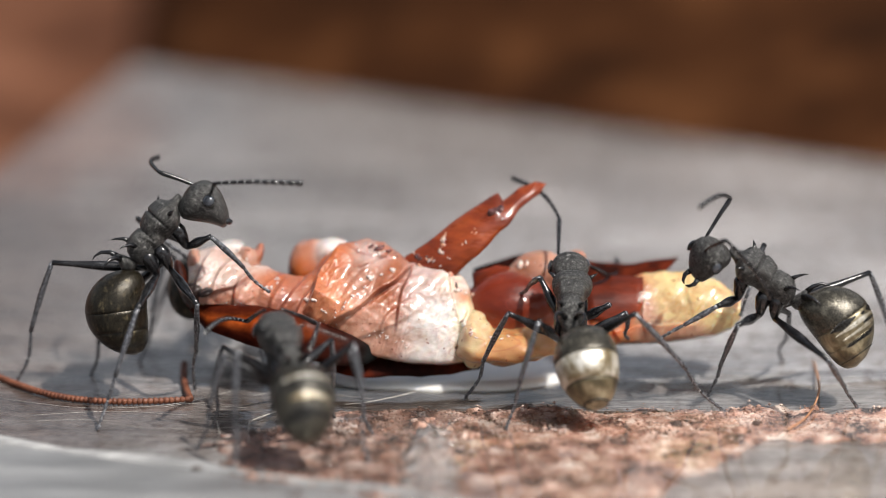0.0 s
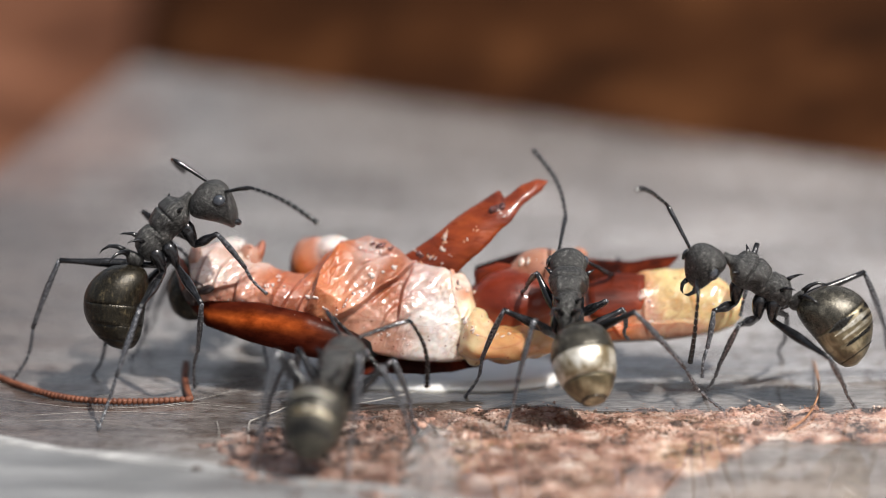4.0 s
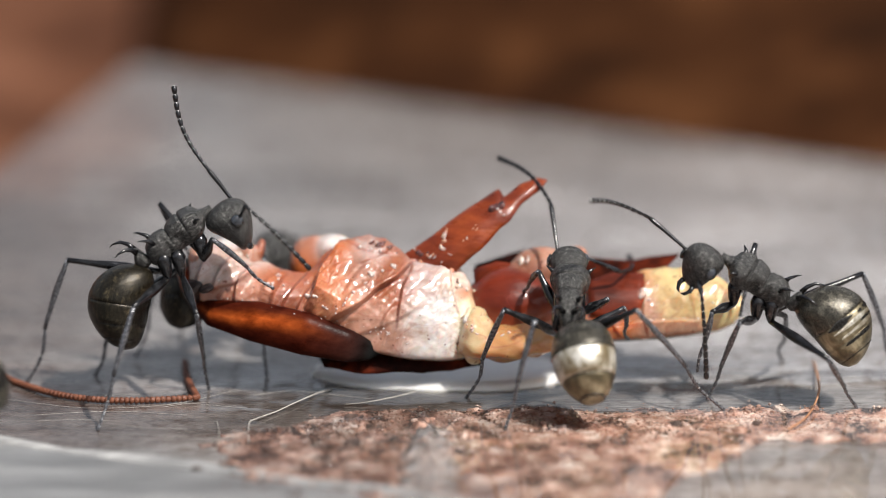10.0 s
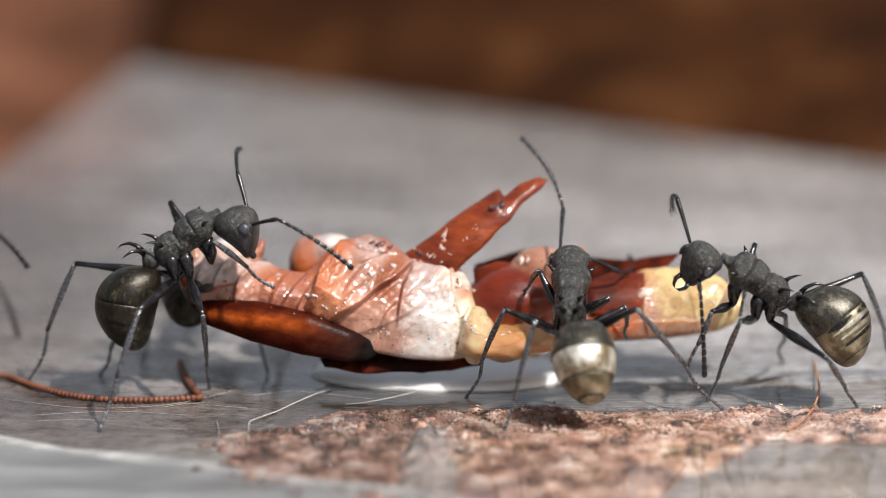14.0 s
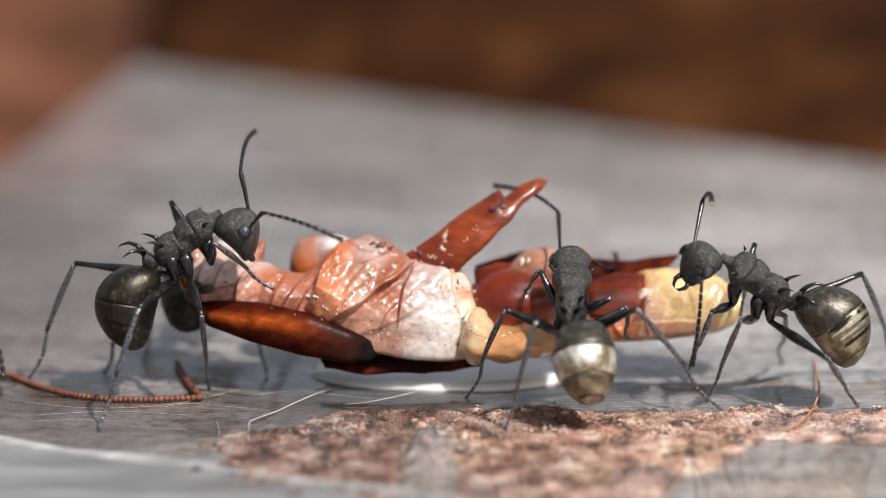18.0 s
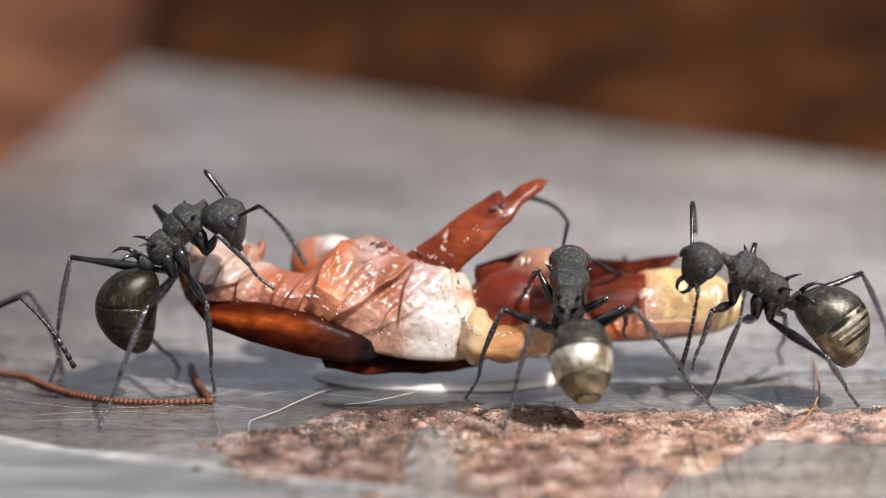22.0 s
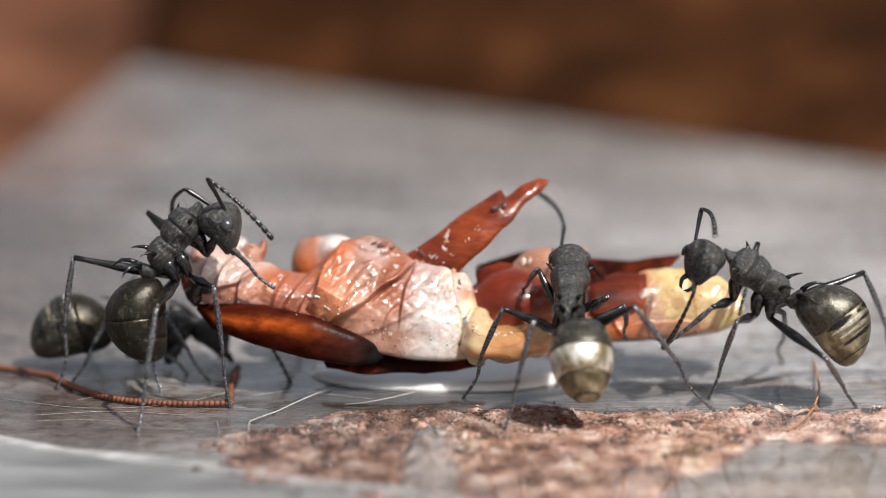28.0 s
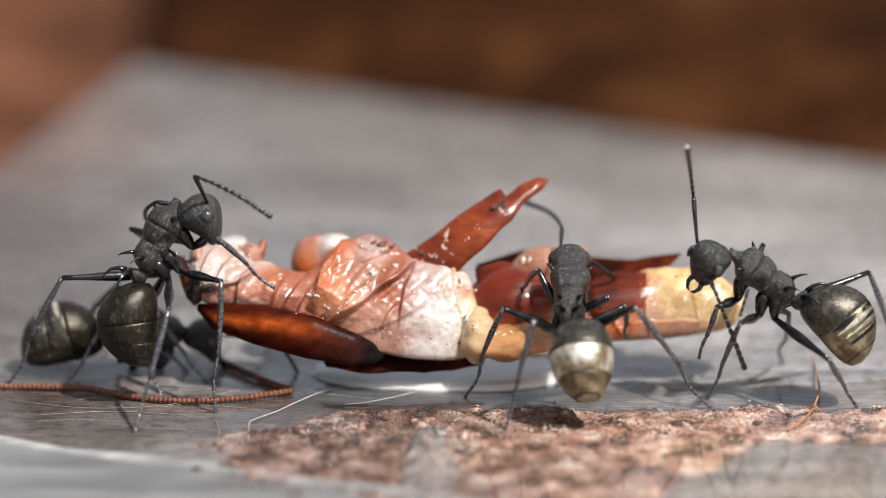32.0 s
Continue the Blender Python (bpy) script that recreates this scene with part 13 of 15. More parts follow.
    shank(d, "mr", [
        (0, mm(2, 0, 0, 180, 70.4, 180)), (2.25, mm(2, 0, 0, 180, 66.3, -180)), (2.5, mm(2, 0, 0, 180, 72.1, 180)),
        (3.25, mm(2, 0, 0, 180, 50.8, 180)), (3.5, mm(2, 0, 0, -180, 61.6, -180)), (4.25, mm(2, 0, 0, 180, 62.9, -180)),
        (4.5, mm(2, 0, 0, 180, 47.7, 180)), (5.25, mm(2, 0, 0, 180, 68.9, -180)), (5.5, mm(2, 0, 0, -180, 85.4, 180)),
        (5.75, mm(2, 0, 0, -180, 69.5, -180)), (6.25, mm(2, 0, 0, 180, 65.8, -180)), (6.5, mm(2, 0, 0, -180, 72.4, 180)),
        (7, mm(2, 0, 0, -180, 64.4, 180)), (7.25, mm(2, 0, 0, -180, 72.7, -180)), (7.5, mm(2, 0, 0, 0, 66.5, 0)),
        (7.75, mm(2, 0, 0, -180, 84.5, -180)), (8.25, mm(2, 0, 0, 180, 66.7, 180)), (9.25, mm(2, 0, 0, 180, 65.6, -180)),
        (9.5, mm(2, 0, 0, 180, 75.2, 180)), (10, mm(2, 0, 0, -180, 69.5, -180)), (10.25, mm(2, 0, 0, 180, 47.5, 180)),
        (10.5, mm(2, 0, 0, 0, 86.9, 0)), (10.75, mm(2, 0, 0, -180, 73.8, 180)), (11, mm(2, 0, 0, 180, 64.5, -180)), (11.5, mm(2, 0, 0, 0, 79.8, 0)),
        (12.25, mm(2, 0, 0, 180, 85.2, -180)), (12.5, mm(2, 0, 0, 0, 57.5, 0)), (15.25, mm(2, 0, 0, 0, 57, 0)), (15.5, mm(2, 0, 0, 0, 85, 0)),
        (16.75, mm(2, 0, 0, 0, 81.9, 0)), (17, mm(2, 0, 0, -180, 82.1, -180)), (19, mm(2, 0, 0, 180, 77.4, -180)), (19.75, mm(2, 0, 0, 0, 83, 0)),
        (20, mm(2, 0, 0, -180, 57.5, -180)), (20.5, mm(2, 0, 0, -180, 67.5, 180)), (20.75, mm(2, 0, 0, 180, 80.8, 180)),
        (21, mm(2, 0, 0, 180, 38.9, -180)), (21.75, mm(2, 0, 0, -180, 74.1, -180)), (22, mm(2, 0, 0, -180, 52.9, 180)),
        (23.25, mm(2, 0, 0, -180, 77.6, -180)), (24.25, mm(2, 0, 0, 180, 60.3, 180)), (24.5, mm(2, 0, 0, 180, 71.1, -180)),
        (26, mm(2, 0, 0, 180, 46.5, 180)), (26.25, mm(2, 0, 0, -180, 44.8, 180)), (26.5, mm(2, 0, 0, 180, 60.5, 180)),
        (28.25, mm(2, 0, 0, -180, 50, -180)), (30.25, mm(2, 0, 0, -180, 60.4, -180)), (32, mm(2, 0, 0, -180, 50.8, -180)),])
    walk(d["hr"], [
        (0, mm(-0.95, -0.32, -0.98, -26.5, -49.3, -110.5)), (2, mm(-0.95, -0.32, -0.98, -25.3, -48.1, -95.5)),
        (2.25, mm(-0.95, -0.32, -0.98, -26.4, -51.2, -115)), (3.25, mm(-0.95, -0.32, -0.98, -19.8, -63.5, -107.5)),
        (3.5, mm(-0.95, -0.32, -0.98, -11.1, -64.7, -114.3)), (4, mm(-0.95, -0.32, -0.98, -40.2, -68.5, -114.1)),
        (4.25, mm(-0.95, -0.32, -0.98, -36.4, -61.3, -82.5)), (5, mm(-0.95, -0.32, -0.98, -41.7, -62.7, -104.2)),
        (5.25, mm(-0.95, -0.32, -0.98, -37.9, -67.3, -54.1)), (5.5, mm(-0.95, -0.32, -0.98, -45, -67.8, -62.1)),
        (5.75, mm(-0.95, -0.32, -0.98, -33.9, -60.5, -101.6)), (6, mm(-0.95, -0.32, -0.98, -22.8, -49.4, -133.2)),
        (6.25, mm(-0.95, -0.32, -0.98, -21.4, -59, -86.8)), (7, mm(-0.95, -0.32, -0.98, -23.8, -53.2, -118.1)),
        (7.25, mm(-0.95, -0.32, -0.98, -3.6, -49.3, -59.2)), (7.5, mm(-0.95, -0.32, -0.98, -18.3, -52.4, -86)),
        (7.75, mm(-0.95, -0.32, -0.98, -18.4, -48.5, -114.5)), (8, mm(-0.95, -0.32, -0.98, -14.6, -37.8, -136)),
        (8.25, mm(-0.95, -0.32, -0.98, -15.2, -51.2, -108.8)), (9.25, mm(-0.95, -0.32, -0.98, -17.6, -51.3, -119.9)),
        (9.5, mm(-0.95, -0.32, -0.98, -16, -47.6, -125.9)), (9.75, mm(-0.95, -0.32, -0.98, -11.1, -48.1, -107.7)),
        (10.5, mm(-0.95, -0.32, -0.98, -14.3, -48.3, -121.9)), (10.75, mm(-0.95, -0.32, -0.98, -20, -55.4, -165.2)),
        (11, mm(-0.95, -0.32, -0.98, -18.4, -50, -153.7)), (11.25, mm(-0.95, -0.32, -0.98, -16.9, -48.3, -115.2)),
        (11.5, mm(-0.95, -0.32, -0.98, -10.4, -40, -84.7)), (11.75, mm(-0.95, -0.32, -0.98, -18.6, -35.5, -128.4)),
        (12, mm(-0.95, -0.32, -0.98, -18.2, -28, -106.7)), (12.5, mm(-0.95, -0.32, -0.98, -22.6, -19.3, -140)),
        (12.75, mm(-0.95, -0.32, -0.98, -25.4, -12.7, -126.8)), (14.75, mm(-0.95, -0.32, -0.98, -24.9, -14, -119.4)),
        (15.5, mm(-0.95, -0.32, -0.98, -22.1, -17.1, -104.8)), (15.75, mm(-0.95, -0.32, -0.98, -22.1, -25.9, -130.2)),
        (17, mm(-0.95, -0.32, -0.98, -18.6, -33.8, -104.6)), (18, mm(-0.95, -0.32, -0.98, -16.9, -33.2, -120.2)),
        (18.25, mm(-0.95, -0.32, -0.98, -15.9, -36.6, -109.2)), (19.25, mm(-0.95, -0.32, -0.98, -15.3, -37.5, -119.4)),
        (20.25, mm(-0.95, -0.32, -0.98, -19.6, -49, -113.8)), (20.5, mm(-0.95, -0.32, -0.98, -19.7, -49.3, -111.3)),
        (20.75, mm(-0.95, -0.32, -0.98, -26.6, -59.7, -122)), (21.5, mm(-0.95, -0.32, -0.98, -19.6, -58.2, -108.3)),
        (21.75, mm(-0.95, -0.32, -0.98, -52.6, -76.9, -80.7)), (22.25, mm(-0.95, -0.32, -0.98, -27.1, -69.4, -103.4)),
        (23, mm(-0.95, -0.32, -0.98, -14.5, -50.7, -122.1)), (23.25, mm(-0.95, -0.32, -0.98, -10.7, -76.8, -82.2)),
        (23.5, mm(-0.95, -0.32, -0.98, -23.9, -69.7, -91.9)), (24, mm(-0.95, -0.32, -0.98, -23.4, -54.8, -119.5)),
        (24.25, mm(-0.95, -0.32, -0.98, -17.4, -66.2, -92)), (25, mm(-0.95, -0.32, -0.98, -3.8, -54.2, -129.3)),
        (25.5, mm(-0.95, -0.32, -0.98, -11.4, -63.8, -129.5)), (25.75, mm(-0.95, -0.32, -0.98, -1.1, -77.4, -117.8)),
        (28, mm(-0.95, -0.32, -0.98, -18.9, -75.1, -125.2)), (29.25, mm(-0.95, -0.32, -0.98, -26.4, -80.6, -112.4)),
        (30, mm(-0.95, -0.32, -0.98, -167.7, -81.5, 43.7)), (31.75, mm(-0.95, -0.32, -0.98, -73.3, -84.8, -66.9)),
        (32, mm(-0.95, -0.32, -0.98, -57.6, -84.3, -82.8)),])
    shank(d, "hr", [
        (0, mm(2.5, 0, 0, 180, 58.6, 180)), (2.5, mm(2.5, 0, 0, -180, 57.5, 180)), (4, mm(2.5, 0, 0, -180, 38.3, 180)),
        (5, mm(2.5, 0, 0, -180, 55.6, -180)), (5.25, mm(2.5, 0, 0, 180, 30.1, -180)), (5.5, mm(2.5, 0, 0, 180, 33.9, 180)),
        (6, mm(2.5, 0, 0, 180, 74.4, 180)), (6.25, mm(2.5, 0, 0, -180, 39.4, -180)), (7, mm(2.5, 0, 0, -180, 62.2, 180)),
        (7.5, mm(2.5, 0, 0, 180, 44.2, 180)), (7.75, mm(2.5, 0, 0, 180, 56.4, -180)), (8, mm(2.5, 0, 0, 180, 77.8, 180)),
        (8.25, mm(2.5, 0, 0, 180, 48.8, 180)), (9.5, mm(2.5, 0, 0, -180, 61.9, -180)), (10.25, mm(2.5, 0, 0, -180, 54.7, 180)),
        (10.5, mm(2.5, 0, 0, 180, 59.1, -180)), (10.75, mm(2.5, 0, 0, -180, 43.4, 180)), (11, mm(2.5, 0, 0, -180, 63, -180)),
        (11.5, mm(2.5, 0, 0, -180, 55.6, -180)), (11.75, mm(2.5, 0, 0, 180, 74.8, 180)), (12.5, mm(2.5, 0, 0, 180, 89.3, 180)),
        (13.5, mm(2.5, 0, 0, 0, 84.2, 0)), (15.5, mm(2.5, 0, 0, 180, 84.8, 180)), (17.25, mm(2.5, 0, 0, -180, 70, -180)),
        (18, mm(2.5, 0, 0, -180, 78.2, -180)), (18.25, mm(2.5, 0, 0, -180, 59, -180)), (19.5, mm(2.5, 0, 0, -180, 73.8, -180)),
        (19.75, mm(2.5, 0, 0, 180, 50.2, -180)), (20.5, mm(2.5, 0, 0, 180, 60.5, -180)), (20.75, mm(2.5, 0, 0, 180, 37.7, -180)),
        (21.5, mm(2.5, 0, 0, 180, 59.1, 180)), (21.75, mm(2.5, 0, 0, -180, 27.5, -180)), (23, mm(2.5, 0, 0, 180, 74.3, -180)),
        (23.25, mm(2.5, 0, 0, 180, 29.1, -180)), (24, mm(2.5, 0, 0, 180, 64.5, 180)), (24.25, mm(2.5, 0, 0, -180, 37.7, -180)),
        (25.25, mm(2.5, 0, 0, 180, 52.8, -180)), (26, mm(2.5, 0, 0, 180, 39.5, 180)), (29, mm(2.5, 0, 0, -180, 46.1, 180)),
        (30.25, mm(2.5, 0, 0, -180, 32.1, -180)), (32, mm(2.5, 0, 0, 180, 41.2, -180)),])
    walk(e["body"], [
        (0, mm(-7.17, 5.42, 2.09, 0, 20.4, 74.4)), (4.5, mm(-7.06, 5.45, 2.18, 0, 17.7, 72.4)), (6.25, mm(-6.52, 5.03, 2.85, 0, 2.8, 56.8)),
        (9.5, mm(-6.51, 5.09, 2.92, 0, 1.8, 57.1)), (10.5, mm(-6.67, 5.17, 2.89, 0, 2.4, 60.3)), (12, mm(-7.59, 5.58, 2.65, 0, 7.2, 79.2)),
        (17.25, mm(-7.63, 5.62, 2.61, 0, 6.4, 80.1)), (17.75, mm(-7.58, 5.65, 2.59, 0, 5.8, 79.3)), (18.25, mm(-8.01, 6.19, 2.23, 0, 5.7, 83.9)),
        (18.5, mm(-8.38, 6.47, 2.01, 0, 5.2, 88.3)), (18.75, mm(-8.96, 6.69, 1.79, 0, 4, 95.3)), (19, mm(-9.72, 6.93, 1.67, 0, 1.9, 105.8)),
        (19.25, mm(-10.28, 6.83, 1.66, 0, 3.2, 111.5)), (19.5, mm(-11.18, 6.39, 1.72, 0, 3.1, 126)), (19.75, mm(-12.62, 5.47, 1.9, 0, 0.7, 152.8)),
        (20, mm(-14.33, 4.72, 2.08, 0, -3.4, 176.1)), (20.5, mm(-15.8, 4.47, 1.93, 0, -4.2, 175.9)), (21, mm(-18.4, 4.47, 1.93, 0, -4.2, 175.9)),
        (22, mm(-23.04, 4.47, 1.93, 0, -4.2, 175.9)), (32, mm(-23.13, 4.47, 1.93, 0, -4.2, 175.9)),])
    walk(e["head"], [
        (0, mm(1.12, 0, 0.12, 0, 20, 0)), (32, mm(1.12, 0, 0.12, 0, 24.9, 0)),])
    walk(e["gaster"], [
        (0, mm(-1.52, 0, -0.12, 0, 20.5, -180)), (32, mm(-1.52, 0, -0.12, 0, 18.8, 180)),])
    walk(e["antenna_l"], [
        (0, mm(2.36, 0.26, 0.24, 17.4, -5.6, 58.4)), (0.25, mm(2.36, 0.26, 0.24, 17.4, -8.7, 56.6)), (0.5, mm(2.36, 0.26, 0.24, 13.1, -5, 39)),
        (0.75, mm(2.36, 0.26, 0.24, 5.4, 10, 16.1)), (1, mm(2.36, 0.26, 0.24, 6.5, 22.7, 19.3)), (1.5, mm(2.36, 0.26, 0.24, 15.2, 20.8, 49.8)),
        (2, mm(2.36, 0.26, 0.24, 12.5, 8.2, 38.9)), (2.25, mm(2.36, 0.26, 0.24, 7.3, -6.1, 19.6)), (2.5, mm(2.36, 0.26, 0.24, 8.8, -14.5, 22)),
        (2.75, mm(2.36, 0.26, 0.24, 15, -7.7, 44.2)), (3, mm(2.36, 0.26, 0.23, 16.6, 3, 54.7)), (3.5, mm(2.36, 0.26, 0.23, 12.3, 24.3, 37.5)),
        (3.75, mm(2.36, 0.26, 0.23, 5.9, 30.5, 17.1)), (4, mm(2.36, 0.26, 0.23, 5.3, 26.4, 15.3)), (4.5, mm(2.36, 0.26, 0.23, 17, -0.9, 54.8)),
        (4.75, mm(2.36, 0.26, 0.22, 18.7, -7.6, 58.2)), (5, mm(2.36, 0.26, 0.21, 17.1, -9.4, 47.4)), (5.25, mm(2.36, 0.26, 0.2, 9.2, -0.2, 23.7)),
        (5.5, mm(2.36, 0.26, 0.18, 6, 17.6, 15.9)), (5.75, mm(2.36, 0.26, 0.17, 13.1, 27.2, 35)), (6.25, mm(2.36, 0.26, 0.16, 19.5, 21.4, 55.9)),
        (6.5, mm(2.36, 0.26, 0.16, 17.2, 16, 47.5)), (6.75, mm(2.36, 0.26, 0.16, 10.8, 3.7, 26.5)), (7, mm(2.36, 0.26, 0.16, 7.5, -11, 15.7)),
        (7.25, mm(2.36, 0.26, 0.16, 15.3, -12.5, 33.9)), (7.5, mm(2.36, 0.26, 0.16, 19.5, -3.4, 52.2)), (8, mm(2.36, 0.26, 0.16, 17.9, 20.5, 49.5)),
        (8.25, mm(2.36, 0.26, 0.16, 11.5, 34.3, 29)), (8.5, mm(2.36, 0.26, 0.16, 6.1, 36.3, 15)), (9, mm(2.36, 0.26, 0.16, 18.3, 6.6, 50.4)),
        (9.25, mm(2.36, 0.26, 0.16, 20.7, -4.2, 57.2)), (9.5, mm(2.36, 0.26, 0.16, 20.2, -9.6, 51.9)), (9.75, mm(2.36, 0.26, 0.16, 14.2, -8.2, 32.8)),
        (10, mm(2.36, 0.26, 0.16, 6.3, 6.8, 15.4)), (10.25, mm(2.36, 0.26, 0.16, 10.5, 23, 27)), (10.75, mm(2.36, 0.26, 0.17, 19.5, 23.5, 55.7)),
        (11.25, mm(2.36, 0.26, 0.17, 13.1, 13.2, 35.1)), (11.5, mm(2.36, 0.26, 0.17, 6.9, -2.8, 16.3)),
        (11.75, mm(2.36, 0.26, 0.18, 11.4, -13.2, 25.2)), (12, mm(2.36, 0.26, 0.18, 18.1, -8.9, 47.4)),
        (12.25, mm(2.36, 0.26, 0.18, 19.2, 0.6, 56.5)), (12.5, mm(2.36, 0.26, 0.18, 18, 12.1, 53)), (13, mm(2.36, 0.26, 0.18, 6.3, 35.3, 16.1)),
        (13.25, mm(2.36, 0.26, 0.18, 7.8, 31.2, 20.2)), (13.5, mm(2.36, 0.26, 0.18, 15.2, 15.7, 42.8)), (13.75, mm(2.36, 0.26, 0.18, 19, 1.5, 55.9)),
        (14, mm(2.36, 0.26, 0.18, 19.8, -6.9, 56)), (14.25, mm(2.36, 0.26, 0.18, 17.1, -11.2, 42.5)), (14.5, mm(2.36, 0.26, 0.18, 8.3, -4, 19.7)),
        (14.75, mm(2.36, 0.26, 0.18, 7.3, 13.5, 19)), (15.25, mm(2.36, 0.26, 0.18, 18.1, 23.7, 52.6)),
        (15.75, mm(2.36, 0.26, 0.18, 15.1, 19.5, 42.4)), (16, mm(2.36, 0.26, 0.18, 8.3, 8, 21.4)), (16.25, mm(2.36, 0.26, 0.18, 7.9, -8.3, 18)),
        (16.5, mm(2.36, 0.26, 0.18, 16.4, -12.1, 39.8)), (16.75, mm(2.36, 0.26, 0.18, 19.4, -5.1, 54.8)), (17, mm(2.36, 0.26, 0.18, 19, 4.7, 56.1)),
        (17.25, mm(2.36, 0.26, 0.18, 16, 18.8, 45)), (17.5, mm(2.36, 0.26, 0.18, 8.9, 33, 22.8)), (17.75, mm(2.36, 0.26, 0.18, 6, 35.5, 15.1)),
        (18.25, mm(2.36, 0.26, 0.17, 18.2, 9, 52.4)), (18.5, mm(2.36, 0.26, 0.17, 20, -2.3, 57.1)), (18.75, mm(2.36, 0.26, 0.17, 19.3, -9.8, 49.2)),
        (19, mm(2.36, 0.26, 0.16, 12.7, -10.9, 27.6)), (19.25, mm(2.36, 0.26, 0.16, 6.6, 2.4, 15.4)), (19.5, mm(2.36, 0.26, 0.16, 12.4, 18.5, 32.2)),
        (20, mm(2.36, 0.26, 0.14, 21.2, 24.2, 58.4)), (20.5, mm(2.36, 0.26, 0.14, 12.7, 18.5, 31.2)), (20.75, mm(2.36, 0.26, 0.14, 7, 1.2, 15.3)),
        (21, mm(2.36, 0.26, 0.14, 14.1, -10.9, 29.2)), (21.25, mm(2.36, 0.26, 0.14, 20.5, -9.2, 49.5)), (21.5, mm(2.36, 0.26, 0.14, 21.3, -1.6, 57)),
        (21.75, mm(2.36, 0.26, 0.14, 19.6, 10.2, 52.7)), (22.25, mm(2.36, 0.26, 0.14, 7.3, 39.4, 16.6)),
        (22.5, mm(2.36, 0.26, 0.14, 11.7, 35.1, 27.9)), (22.75, mm(2.36, 0.26, 0.14, 18.5, 18.3, 49.1)), (23, mm(2.36, 0.26, 0.14, 20.9, 4, 57.1)),
        (23.25, mm(2.36, 0.26, 0.14, 20.9, -5.7, 53.1)), (23.5, mm(2.36, 0.26, 0.14, 16.9, -12.1, 36.2)),
        (23.75, mm(2.36, 0.26, 0.14, 8.1, -7.4, 16.5)), (24, mm(2.36, 0.26, 0.14, 10.2, 9.4, 24)), (24.25, mm(2.36, 0.26, 0.14, 18, 20.7, 47)),
        (24.75, mm(2.36, 0.26, 0.14, 20.8, 25.1, 56.2)), (25, mm(2.36, 0.26, 0.14, 16.1, 24.8, 40.9)), (25.25, mm(2.36, 0.26, 0.14, 7.9, 13, 18.4)),
        (25.5, mm(2.36, 0.26, 0.14, 9.9, -4.9, 21)), (25.75, mm(2.36, 0.26, 0.14, 18.9, -10.8, 42.9)), (26, mm(2.36, 0.26, 0.14, 21.5, -6.4, 55.4)),
        (26.25, mm(2.36, 0.26, 0.14, 20.7, 2.3, 55.6)), (26.5, mm(2.36, 0.26, 0.14, 16.8, 17.9, 43.3)), (26.75, mm(2.36, 0.26, 0.14, 9, 35.3, 21.2)),
        (27, mm(2.36, 0.26, 0.14, 8.7, 39.1, 20)), (27.5, mm(2.36, 0.26, 0.14, 20.3, 11.5, 55.7)), (27.75, mm(2.36, 0.26, 0.14, 21, 0, 56.2)),
        (28, mm(2.36, 0.26, 0.14, 19.2, -9.4, 44.4)), (28.25, mm(2.36, 0.26, 0.14, 11.3, -12.6, 22.2)), (28.5, mm(2.36, 0.26, 0.14, 8, -1.7, 17.1)),
        (28.75, mm(2.36, 0.26, 0.14, 15.3, 14.3, 38.6)), (29, mm(2.36, 0.26, 0.14, 20.3, 21.1, 55.3)), (29.5, mm(2.36, 0.26, 0.14, 18.7, 27.2, 48.8)),
        (29.75, mm(2.36, 0.26, 0.14, 10.8, 23.2, 26.1)), (30, mm(2.36, 0.26, 0.14, 7.2, 5.6, 16.1)), (30.25, mm(2.36, 0.26, 0.14, 15.8, -8.5, 34.5)),
        (30.5, mm(2.36, 0.26, 0.14, 21.2, -9.2, 52.2)), (30.75, mm(2.36, 0.26, 0.14, 21.5, -3.7, 56.8)), (31, mm(2.36, 0.26, 0.14, 18.9, 7.7, 49.7)),
        (31.25, mm(2.36, 0.26, 0.14, 12, 26.9, 29.4)), (31.5, mm(2.36, 0.26, 0.14, 7.1, 38.6, 16.2)), (31.75, mm(2.36, 0.26, 0.14, 13.8, 34.9, 33.3)),
        (32, mm(2.36, 0.26, 0.14, 19.5, 19.7, 52.4)),])
